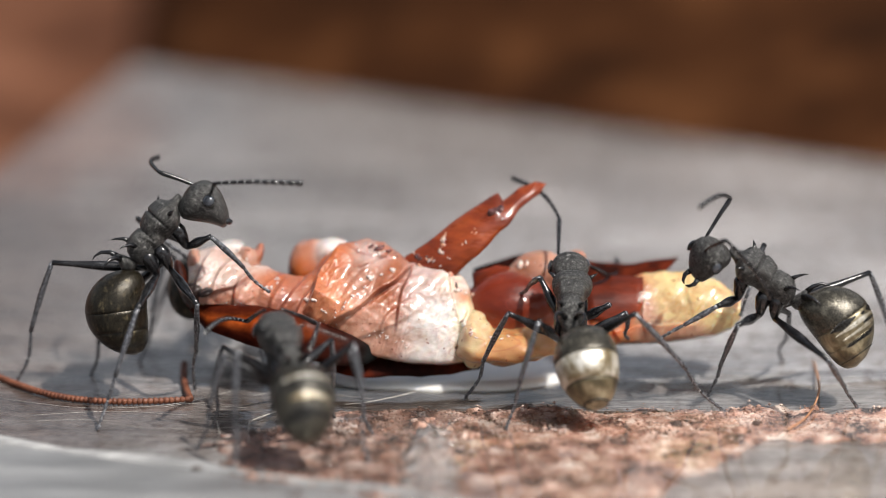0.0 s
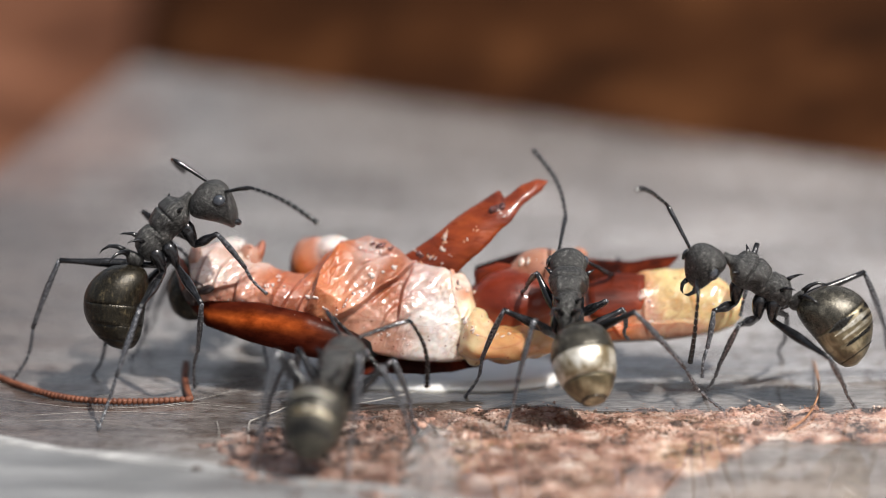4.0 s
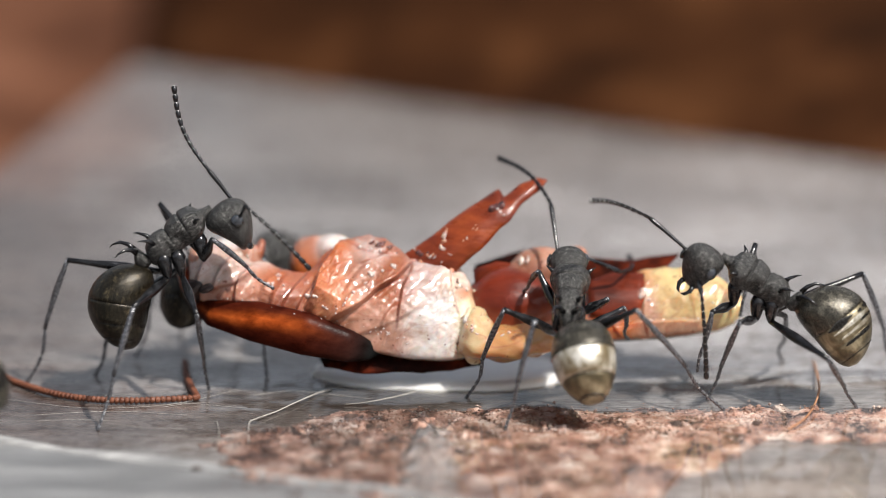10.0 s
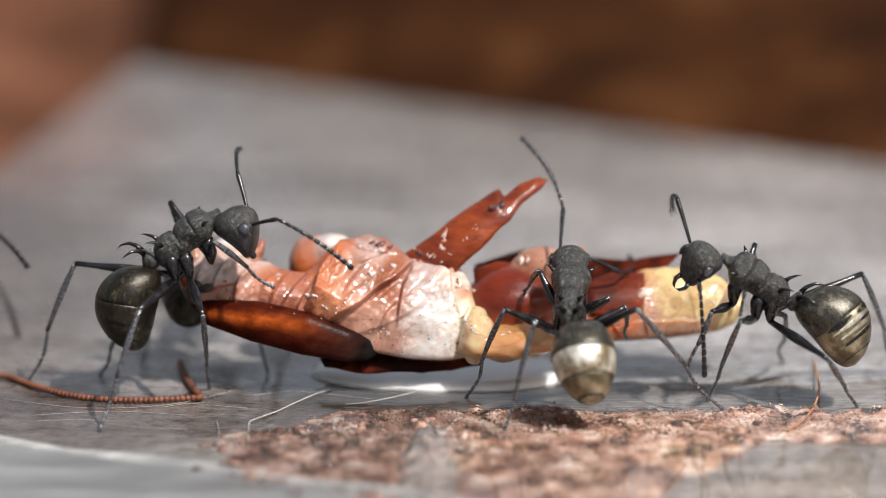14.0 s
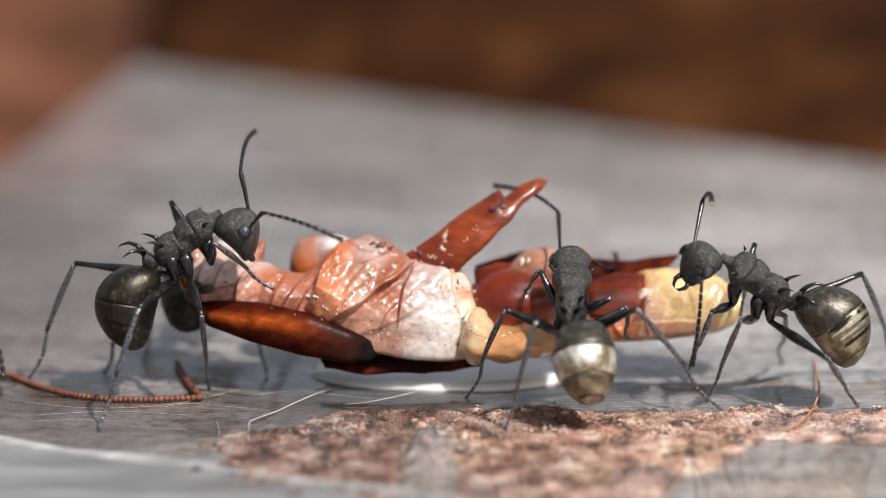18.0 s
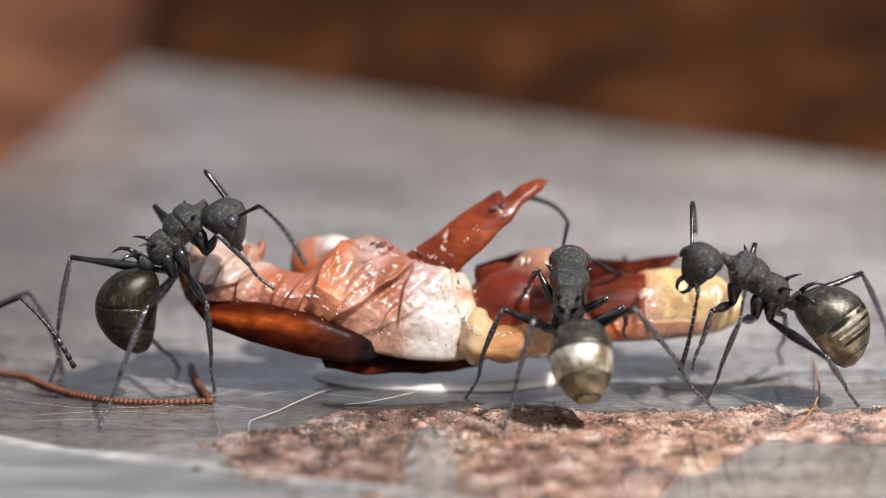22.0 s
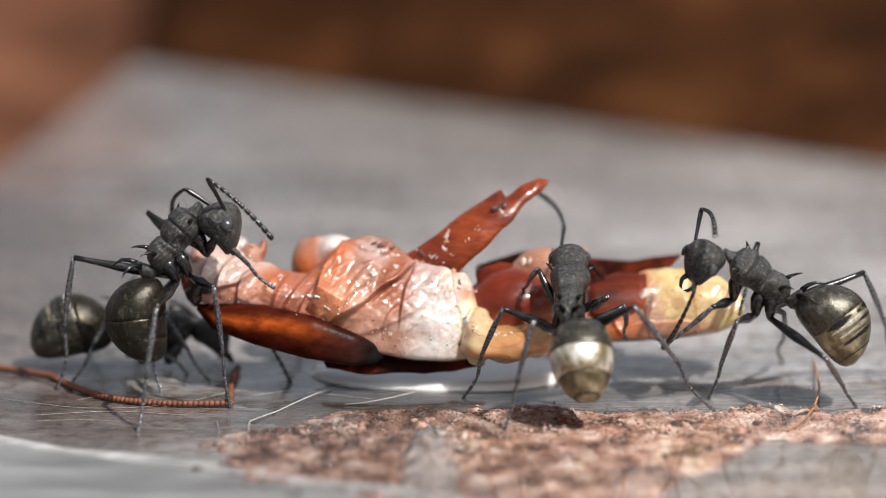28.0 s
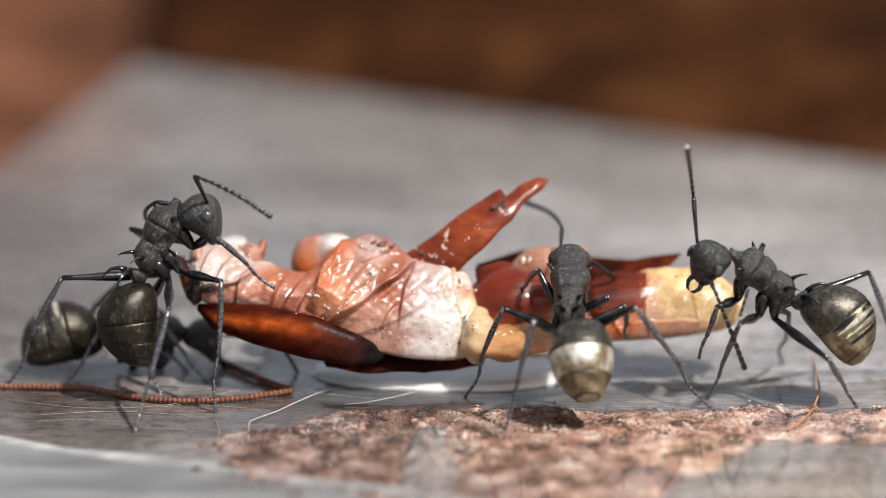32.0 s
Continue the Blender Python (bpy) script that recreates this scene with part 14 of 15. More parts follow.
    walk(e["funiculus_l"], [
        (0, mm(1.85, 0, 0, -55.3, 50.7, -48.1)), (0.5, mm(1.85, 0, 0, -70.4, 53.5, -66.1)), (1, mm(1.85, 0, 0, -42.8, 40.3, -31)),
        (1.75, mm(1.85, 0, 0, -41.8, 41.5, -30.6)), (2.5, mm(1.85, 0, 0, -83.9, 54.9, -82.6)), (3.25, mm(1.85, 0, 0, -42.3, 43.6, -32.1)),
        (4, mm(1.85, 0, 0, -40.5, 38.9, -28.2)), (5, mm(1.85, 0, 0, -76.1, 58.9, -73.9)), (5.25, mm(1.85, 0, 0, -71.9, 59.2, -69.2)),
        (5.75, mm(1.85, 0, 0, -39.2, 48.9, -31.6)), (6.25, mm(1.85, 0, 0, -29.8, 49, -23.4)), (7, mm(1.85, 0, 0, -100.3, 59.9, -101.9)),
        (7.25, mm(1.85, 0, 0, -104.3, 60.7, -106.3)), (7.75, mm(1.85, 0, 0, -36.7, 59.1, -32.6)), (8.5, mm(1.85, 0, 0, -36.8, 45.3, -28)),
        (9, mm(1.85, 0, 0, -48.7, 63, -45.4)), (9.5, mm(1.85, 0, 0, -73.4, 67.6, -72.1)), (9.75, mm(1.85, 0, 0, -97.1, 62.4, -97.9)),
        (10.5, mm(1.85, 0, 0, -33.6, 49.8, -26.9)), (11, mm(1.85, 0, 0, -34.2, 50.9, -27.8)), (11.75, mm(1.85, 0, 0, -98.4, 58.1, -99.9)),
        (12.25, mm(1.85, 0, 0, -46.1, 58.5, -41.5)), (13, mm(1.85, 0, 0, -37, 41.2, -26.4)), (14, mm(1.85, 0, 0, -57.3, 62, -54)),
        (14.25, mm(1.85, 0, 0, -89, 61.4, -88.9)), (14.5, mm(1.85, 0, 0, -81.7, 60.7, -80.5)), (15, mm(1.85, 0, 0, -40.3, 49.6, -32.9)),
        (15.5, mm(1.85, 0, 0, -32.7, 45.5, -24.6)), (16.25, mm(1.85, 0, 0, -88.3, 60.1, -88)), (16.5, mm(1.85, 0, 0, -92.8, 60.3, -93.2)),
        (17, mm(1.85, 0, 0, -42.3, 56.9, -37.3)), (17.75, mm(1.85, 0, 0, -36.9, 42.2, -26.8)), (18.5, mm(1.85, 0, 0, -47.5, 61.2, -43.7)),
        (19, mm(1.85, 0, 0, -102, 60.1, -103.8)), (19.75, mm(1.85, 0, 0, -32.1, 51.8, -26.2)), (20.25, mm(1.85, 0, 0, -30.4, 55.5, -25.8)),
        (21, mm(1.85, 0, 0, -112.1, 60.9, -115)), (21.5, mm(1.85, 0, 0, -42.1, 68.4, -40)), (22.25, mm(1.85, 0, 0, -36.3, 47.9, -28.6)),
        (23, mm(1.85, 0, 0, -36.5, 65.6, -33.9)), (23.5, mm(1.85, 0, 0, -112.5, 62.9, -115)), (23.75, mm(1.85, 0, 0, -104.8, 61.1, -106.8)),
        (24.5, mm(1.85, 0, 0, -24.6, 52.5, -20)), (25, mm(1.85, 0, 0, -39.2, 58.8, -34.9)), (25.5, mm(1.85, 0, 0, -102.6, 62.7, -104.1)),
        (25.75, mm(1.85, 0, 0, -104.7, 67.6, -105.8)), (26, mm(1.85, 0, 0, -53.9, 71.2, -52.4)), (27, mm(1.85, 0, 0, -36.1, 48.4, -28.6)),
        (27.75, mm(1.85, 0, 0, -42.9, 68.3, -40.8)), (28, mm(1.85, 0, 0, -99.4, 69.1, -100.1)), (28.25, mm(1.85, 0, 0, -112.9, 58.2, -116.5)),
        (29, mm(1.85, 0, 0, -28.3, 56.1, -24)), (29.5, mm(1.85, 0, 0, -31.2, 54.8, -26.3)), (30.25, mm(1.85, 0, 0, -107.8, 64.3, -109.6)),
        (30.75, mm(1.85, 0, 0, -44.9, 69.4, -43)), (31.25, mm(1.85, 0, 0, -43.6, 58.1, -38.9)), (31.5, mm(1.85, 0, 0, -36.7, 48.5, -29.2)),
        (32, mm(1.85, 0, 0, -32.3, 58.8, -28.4)),])
    walk(e["antenna_r"], [
        (0, mm(2.36, -0.26, 0.24, -4.5, 28, -13.3)), (0.5, mm(2.36, -0.26, 0.24, -15.9, 2.7, -52.5)),
        (0.75, mm(2.36, -0.26, 0.24, -17.6, -5.8, -58.6)), (1, mm(2.36, -0.26, 0.24, -16.6, -9.9, -51)),
        (1.25, mm(2.36, -0.26, 0.24, -10, -5.2, -27.7)), (1.5, mm(2.36, -0.26, 0.24, -5, 10.7, -14.5)),
        (2, mm(2.36, -0.26, 0.24, -14.3, 22.6, -45.4)), (2.5, mm(2.36, -0.26, 0.24, -14.3, 17.2, -45.5)),
        (3, mm(2.36, -0.26, 0.23, -6.1, -6.8, -15.9)), (3.25, mm(2.36, -0.26, 0.23, -12.4, -13.4, -32.4)),
        (3.5, mm(2.36, -0.26, 0.23, -16.8, -6.3, -51.9)), (4, mm(2.36, -0.26, 0.23, -15, 14.7, -48)), (4.5, mm(2.36, -0.26, 0.23, -4.5, 31.2, -12.6)),
        (4.75, mm(2.36, -0.26, 0.22, -8.4, 25.9, -23.6)), (5, mm(2.36, -0.26, 0.21, -15.6, 11, -46.5)),
        (5.25, mm(2.36, -0.26, 0.2, -18.9, -1.2, -57.1)), (5.5, mm(2.36, -0.26, 0.18, -19.5, -8.5, -54.2)),
        (5.75, mm(2.36, -0.26, 0.17, -15.6, -10.7, -36.8)), (6, mm(2.36, -0.26, 0.16, -7.1, 0.4, -16.4)),
        (6.25, mm(2.36, -0.26, 0.16, -9.4, 18.1, -23.8)), (6.75, mm(2.36, -0.26, 0.16, -19.8, 24.1, -55.8)),
        (7.25, mm(2.36, -0.26, 0.16, -14.8, 17.9, -38.8)), (7.5, mm(2.36, -0.26, 0.16, -7.6, 3.3, -17.8)),
        (7.75, mm(2.36, -0.26, 0.16, -10.3, -11, -21.7)), (8, mm(2.36, -0.26, 0.16, -18.5, -10.8, -44.1)),
        (8.25, mm(2.36, -0.26, 0.16, -20.4, -2.7, -56)), (8.5, mm(2.36, -0.26, 0.16, -19.5, 8.1, -55.2)), (9, mm(2.36, -0.26, 0.16, -8, 36.4, -19.4)),
        (9.25, mm(2.36, -0.26, 0.16, -7.8, 35.5, -18.9)), (9.75, mm(2.36, -0.26, 0.16, -19.5, 5.5, -55)),
        (10, mm(2.36, -0.26, 0.16, -20.6, -4.6, -56.2)), (10.25, mm(2.36, -0.26, 0.16, -18.6, -11.1, -44.8)),
        (10.5, mm(2.36, -0.26, 0.16, -10.2, -8.6, -22.3)), (10.75, mm(2.36, -0.26, 0.17, -7.1, 7.4, -17.3)),
        (11, mm(2.36, -0.26, 0.17, -14, 20.8, -37.5)), (11.5, mm(2.36, -0.26, 0.17, -18.9, 23.3, -54.6)),
        (12, mm(2.36, -0.26, 0.18, -9.2, 13.8, -24.1)), (12.25, mm(2.36, -0.26, 0.18, -6.9, -3.4, -16.3)),
        (12.5, mm(2.36, -0.26, 0.18, -15.3, -12, -36.3)), (12.75, mm(2.36, -0.26, 0.18, -19.5, -7.6, -53.7)),
        (13, mm(2.36, -0.26, 0.18, -19.3, 1, -56.8)), (13.25, mm(2.36, -0.26, 0.18, -16.6, 14, -47.5)),
        (13.5, mm(2.36, -0.26, 0.18, -9.9, 29.8, -25.9)), (13.75, mm(2.36, -0.26, 0.18, -5.6, 35.5, -14)),
        (14.25, mm(2.36, -0.26, 0.18, -17.3, 13.4, -50.1)), (14.5, mm(2.36, -0.26, 0.18, -19.3, 1.1, -57)),
        (14.75, mm(2.36, -0.26, 0.18, -19, -7.9, -51.5)), (15, mm(2.36, -0.26, 0.18, -13.8, -12.7, -31.7)),
        (15.25, mm(2.36, -0.26, 0.18, -6.6, -3.5, -15.4)), (15.75, mm(2.36, -0.26, 0.18, -16.7, 21, -47.6)),
        (16.25, mm(2.36, -0.26, 0.18, -17.4, 24, -49.7)), (16.5, mm(2.36, -0.26, 0.18, -12, 21.5, -32.4)),
        (16.75, mm(2.36, -0.26, 0.18, -6.2, 7.6, -15.5)), (17, mm(2.36, -0.26, 0.18, -11.5, -8.3, -26.6)),
        (17.25, mm(2.36, -0.26, 0.18, -18.8, -10.5, -48.7)), (17.5, mm(2.36, -0.26, 0.18, -20, -4.6, -57.2)),
        (17.75, mm(2.36, -0.26, 0.18, -18.5, 5.5, -53.2)), (18.25, mm(2.36, -0.26, 0.17, -6.2, 34.5, -15.7)),
        (18.5, mm(2.36, -0.26, 0.17, -8.7, 34.6, -21.9)), (19, mm(2.36, -0.26, 0.16, -19.6, 8, -56.1)),
        (19.25, mm(2.36, -0.26, 0.16, -19.8, -2.7, -54.8)), (19.5, mm(2.36, -0.26, 0.16, -17.1, -11.5, -40.4)),
        (19.75, mm(2.36, -0.26, 0.16, -8.7, -11.2, -18.4)), (20, mm(2.36, -0.26, 0.14, -8.9, 3, -20.9)),
        (20.25, mm(2.36, -0.26, 0.14, -16.7, 17.1, -43.9)), (20.5, mm(2.36, -0.26, 0.14, -20.7, 22.2, -57.1)),
        (21, mm(2.36, -0.26, 0.14, -17, 27.2, -44.2)), (21.25, mm(2.36, -0.26, 0.14, -8.5, 19.3, -21)),
        (21.5, mm(2.36, -0.26, 0.14, -8.2, 0.6, -18.7)), (21.75, mm(2.36, -0.26, 0.14, -17.6, -9.8, -40)),
        (22, mm(2.36, -0.26, 0.14, -21.4, -8.2, -54.4)), (22.25, mm(2.36, -0.26, 0.14, -21, -1.3, -56.2)),
        (22.5, mm(2.36, -0.26, 0.14, -17.4, 12.2, -45.9)), (22.75, mm(2.36, -0.26, 0.14, -9.7, 31.4, -23.9)),
        (23, mm(2.36, -0.26, 0.14, -7.5, 39.3, -18)), (23.5, mm(2.36, -0.26, 0.14, -19.9, 15.8, -54.8)),
        (23.75, mm(2.36, -0.26, 0.14, -20.7, 3.6, -57)), (24, mm(2.36, -0.26, 0.14, -19.3, -6.7, -47.1)),
        (24.25, mm(2.36, -0.26, 0.14, -12.5, -13.5, -25.3)), (24.5, mm(2.36, -0.26, 0.14, -7.4, -6.9, -15.7)),
        (25, mm(2.36, -0.26, 0.14, -19.6, 18.6, -53.6)), (25.5, mm(2.36, -0.26, 0.14, -19.3, 27.8, -51.2)),
        (25.75, mm(2.36, -0.26, 0.14, -11.9, 27.5, -29.8)), (26, mm(2.36, -0.26, 0.14, -6.4, 12.5, -15.6)),
        (26.25, mm(2.36, -0.26, 0.14, -13.8, -5, -31.2)), (26.5, mm(2.36, -0.26, 0.14, -20.6, -9.5, -50.4)),
        (26.75, mm(2.36, -0.26, 0.14, -21.6, -6, -56.7)), (27, mm(2.36, -0.26, 0.14, -19.4, 2.9, -51.4)),
        (27.25, mm(2.36, -0.26, 0.14, -12.9, 21, -32.7)), (27.5, mm(2.36, -0.26, 0.14, -6.7, 36.4, -16.2)),
        (27.75, mm(2.36, -0.26, 0.14, -12.3, 36.9, -29.8)), (28, mm(2.36, -0.26, 0.14, -18.9, 23.8, -50.6)),
        (28.5, mm(2.36, -0.26, 0.14, -20.1, -0.5, -52.7)), (28.75, mm(2.36, -0.26, 0.14, -15.9, -11, -34.5)),
        (29, mm(2.36, -0.26, 0.14, -7.9, -12.9, -15.7)), (29.25, mm(2.36, -0.26, 0.14, -11, -1, -25.3)),
        (29.5, mm(2.36, -0.26, 0.14, -18, 12.9, -47.9)), (30, mm(2.36, -0.26, 0.14, -20.5, 26, -55.6)),
        (30.25, mm(2.36, -0.26, 0.14, -15.6, 30.8, -39.5)), (30.5, mm(2.36, -0.26, 0.14, -7.2, 23.9, -17.8)),
        (30.75, mm(2.36, -0.26, 0.14, -9.6, 4.7, -22.7)), (31, mm(2.36, -0.26, 0.14, -18.7, -7.7, -44.5)),
        (31.25, mm(2.36, -0.26, 0.14, -21.7, -8.4, -55.7)), (31.5, mm(2.36, -0.26, 0.14, -20.9, -3.5, -54.8)),
        (31.75, mm(2.36, -0.26, 0.14, -16.1, 9.5, -41.3)), (32, mm(2.36, -0.26, 0.14, -8, 29.2, -19.7)),])
    walk(e["funiculus_r"], [
        (0, mm(1.85, 0, 0, 40, 35.4, 25.9)), (1, mm(1.85, 0, 0, 70.9, 53.8, 66.7)), (1.25, mm(1.85, 0, 0, 71.5, 54.3, 67.6)),
        (1.75, mm(1.85, 0, 0, 44.1, 41.3, 32.6)), (2.5, mm(1.85, 0, 0, 43.3, 42.5, 32.5)), (3.25, mm(1.85, 0, 0, 84.7, 54.1, 83.4)),
        (3.75, mm(1.85, 0, 0, 47.2, 48.7, 39)), (4.5, mm(1.85, 0, 0, 38.7, 35.1, 24.8)), (5.5, mm(1.85, 0, 0, 64.4, 62.3, 61.6)),
        (5.75, mm(1.85, 0, 0, 94.3, 60.9, 94.9)), (6.75, mm(1.85, 0, 0, 28.7, 47.7, 22.1)), (7.25, mm(1.85, 0, 0, 46.7, 58.6, 42.2)),
        (7.75, mm(1.85, 0, 0, 102, 59.5, 103.8)), (8, mm(1.85, 0, 0, 93.6, 65.2, 93.9)), (8.25, mm(1.85, 0, 0, 49.5, 64.9, 46.6)),
        (9, mm(1.85, 0, 0, 36.8, 45.4, 28.1)), (10, mm(1.85, 0, 0, 51.5, 65, 48.7)), (10.25, mm(1.85, 0, 0, 92, 65, 92.2)),
        (10.5, mm(1.85, 0, 0, 97.3, 60.6, 98.4)), (11.25, mm(1.85, 0, 0, 32.4, 47.5, 25.1)), (11.75, mm(1.85, 0, 0, 38.4, 50, 31.3)),
        (12.5, mm(1.85, 0, 0, 94.4, 59.6, 95.1)), (13, mm(1.85, 0, 0, 45.1, 58.1, 40.4)), (13.75, mm(1.85, 0, 0, 36.9, 40.8, 26.1)),
        (14.5, mm(1.85, 0, 0, 44.7, 57.9, 40)), (15, mm(1.85, 0, 0, 96.5, 58.5, 97.6)), (15.75, mm(1.85, 0, 0, 37.7, 49.3, 30.4)),
        (16.25, mm(1.85, 0, 0, 34.6, 46.1, 26.4)), (17, mm(1.85, 0, 0, 90.7, 60.1, 90.8)), (17.75, mm(1.85, 0, 0, 45.8, 58.7, 41.4)),
        (18.25, mm(1.85, 0, 0, 37.4, 43.2, 27.6)), (19.25, mm(1.85, 0, 0, 52.9, 64.2, 50)), (19.5, mm(1.85, 0, 0, 96.7, 62.8, 97.5)),
        (19.75, mm(1.85, 0, 0, 103, 59.6, 104.9)), (20.5, mm(1.85, 0, 0, 25.6, 54.1, 21.2)), (21, mm(1.85, 0, 0, 34.4, 56.4, 29.7)),
        (21.5, mm(1.85, 0, 0, 92.3, 64.8, 92.6)), (21.75, mm(1.85, 0, 0, 106.7, 66.5, 108.2)), (22.25, mm(1.85, 0, 0, 44, 69, 42.1)),
        (22.5, mm(1.85, 0, 0, 49.1, 66.2, 46.6)), (23, mm(1.85, 0, 0, 35.8, 48.3, 28.3)), (23.75, mm(1.85, 0, 0, 36.8, 66, 34.3)),
        (24.25, mm(1.85, 0, 0, 114.7, 58.3, 118.4)), (24.75, mm(1.85, 0, 0, 69.5, 67.6, 67.9)), (25, mm(1.85, 0, 0, 31.2, 59, 27.4)),
        (25.5, mm(1.85, 0, 0, 28.7, 53.4, 23.7)), (26, mm(1.85, 0, 0, 67.4, 64.4, 65.2)), (26.25, mm(1.85, 0, 0, 103.1, 65.1, 104.3)),
        (26.75, mm(1.85, 0, 0, 47.3, 70.4, 45.6)), (27.25, mm(1.85, 0, 0, 48.8, 62.2, 45.3)), (27.5, mm(1.85, 0, 0, 37.6, 50.4, 30.7)),
        (28.25, mm(1.85, 0, 0, 30.3, 61.5, 27.2)), (28.75, mm(1.85, 0, 0, 111.8, 63.1, 114.2)), (29, mm(1.85, 0, 0, 111.3, 58, 114.7)),
        (29.25, mm(1.85, 0, 0, 96.2, 65.3, 96.9)), (29.75, mm(1.85, 0, 0, 25.4, 55, 21.3)), (30.25, mm(1.85, 0, 0, 34.8, 54.5, 29.5)),
        (30.75, mm(1.85, 0, 0, 84.3, 66, 83.8)), (31, mm(1.85, 0, 0, 95.8, 69.8, 96.2)), (31.25, mm(1.85, 0, 0, 55.2, 71.8, 53.8)),
        (31.75, mm(1.85, 0, 0, 61.1, 68, 59.2)), (32, mm(1.85, 0, 0, 43, 56.2, 37.8)),])
    walk(e["fl"], [
        (0, mm(0.35, 0.34, -1.08, -47.3, -60.8, 77.2)), (4.5, mm(0.35, 0.34, -1.08, -39.9, -57.7, 75.2)),
        (5.25, mm(0.35, 0.34, -1.08, -20.6, -42.9, 69.6)), (5.5, mm(0.35, 0.34, -1.08, -20.4, -46.9, 48.3)),
        (6.5, mm(0.35, 0.34, -1.08, -11.4, -34, 53.6)), (10.25, mm(0.35, 0.34, -1.08, -12.2, -34.5, 48.4)),
        (10.75, mm(0.35, 0.34, -1.08, -14.2, -37.4, 41.4)), (11, mm(0.35, 0.34, -1.08, -11.8, -33.7, 61.4)),
        (12.25, mm(0.35, 0.34, -1.08, -19.6, -46.3, 44.7)), (17.75, mm(0.35, 0.34, -1.08, -19, -47.7, 45.9)),
        (18, mm(0.35, 0.34, -1.08, -14.2, -35.4, 59.5)), (18.5, mm(0.35, 0.34, -1.08, -24, -59.5, 62.2)),
        (18.75, mm(0.35, 0.34, -1.08, -45.4, -73.1, 69.1)), (19, mm(0.35, 0.34, -1.08, -5.8, -36.4, 78.9)),
        (19.25, mm(0.35, 0.34, -1.08, -11.5, -50.6, 76.4)), (19.5, mm(0.35, 0.34, -1.08, -27.1, -66.2, 66.3)),
        (19.75, mm(0.35, 0.34, -1.08, -6.6, 2.2, 58)), (20, mm(0.35, 0.34, -1.08, -9.2, -41.7, 44.4)),
        (20.5, mm(0.35, 0.34, -1.08, -8.9, -70.1, 64.1)), (20.75, mm(0.35, 0.34, -1.08, 38, -81.4, 57.9)),
        (21, mm(0.35, 0.34, -1.08, -8.5, -8.3, 27.4)), (21.25, mm(0.35, 0.34, -1.08, -9.3, -38, 38.7)),
        (21.5, mm(0.35, 0.34, -1.08, -9.7, -57.7, 53)), (21.75, mm(0.35, 0.34, -1.08, -1.6, -74.1, 69.4)),
        (22, mm(0.35, 0.34, -1.08, -9.7, -57.6, 53)), (32, mm(0.35, 0.34, -1.08, -9.6, -59, 54.3)),])
    shank(e, "fl", [
        (0, mm(1.9, 0, 0, -180, 72.5, -180)), (4.75, mm(1.9, 0, 0, 180, 75.2, 180)), (5.25, mm(1.9, 0, 0, 180, 81.9, 180)),
        (5.5, mm(1.9, 0, 0, 180, 70, -180)), (9.5, mm(1.9, 0, 0, -180, 75.3, 180)), (10.75, mm(1.9, 0, 0, 180, 70.6, 180)),
        (11, mm(1.9, 0, 0, -180, 82.7, -180)), (12.5, mm(1.9, 0, 0, -180, 68.3, 180)), (17.75, mm(1.9, 0, 0, 180, 65.2, -180)),
        (18, mm(1.9, 0, 0, 0, 84.2, 0)), (18.75, mm(1.9, 0, 0, -180, 48.4, -180)), (19, mm(1.9, 0, 0, 0, 70.5, 0)),
        (19.25, mm(1.9, 0, 0, 180, 87.7, 180)), (19.5, mm(1.9, 0, 0, -180, 61.6, -180)), (19.75, mm(1.9, 0, 0, 0, 10.6, 0)),
        (20, mm(1.9, 0, 0, -180, 83, -180)), (20.5, mm(1.9, 0, 0, 180, 43.1, -180)), (20.75, mm(1.9, 0, 0, -180, 30, 180)),
        (21, mm(1.9, 0, 0, 0, 37.7, 0)), (21.25, mm(1.9, 0, 0, 0, 88.1, 0)), (21.5, mm(1.9, 0, 0, 180, 60.7, -180)),
        (21.75, mm(1.9, 0, 0, 180, 39.2, -180)), (22, mm(1.9, 0, 0, -180, 60.8, -180)), (32, mm(1.9, 0, 0, -180, 58.7, -180)),])
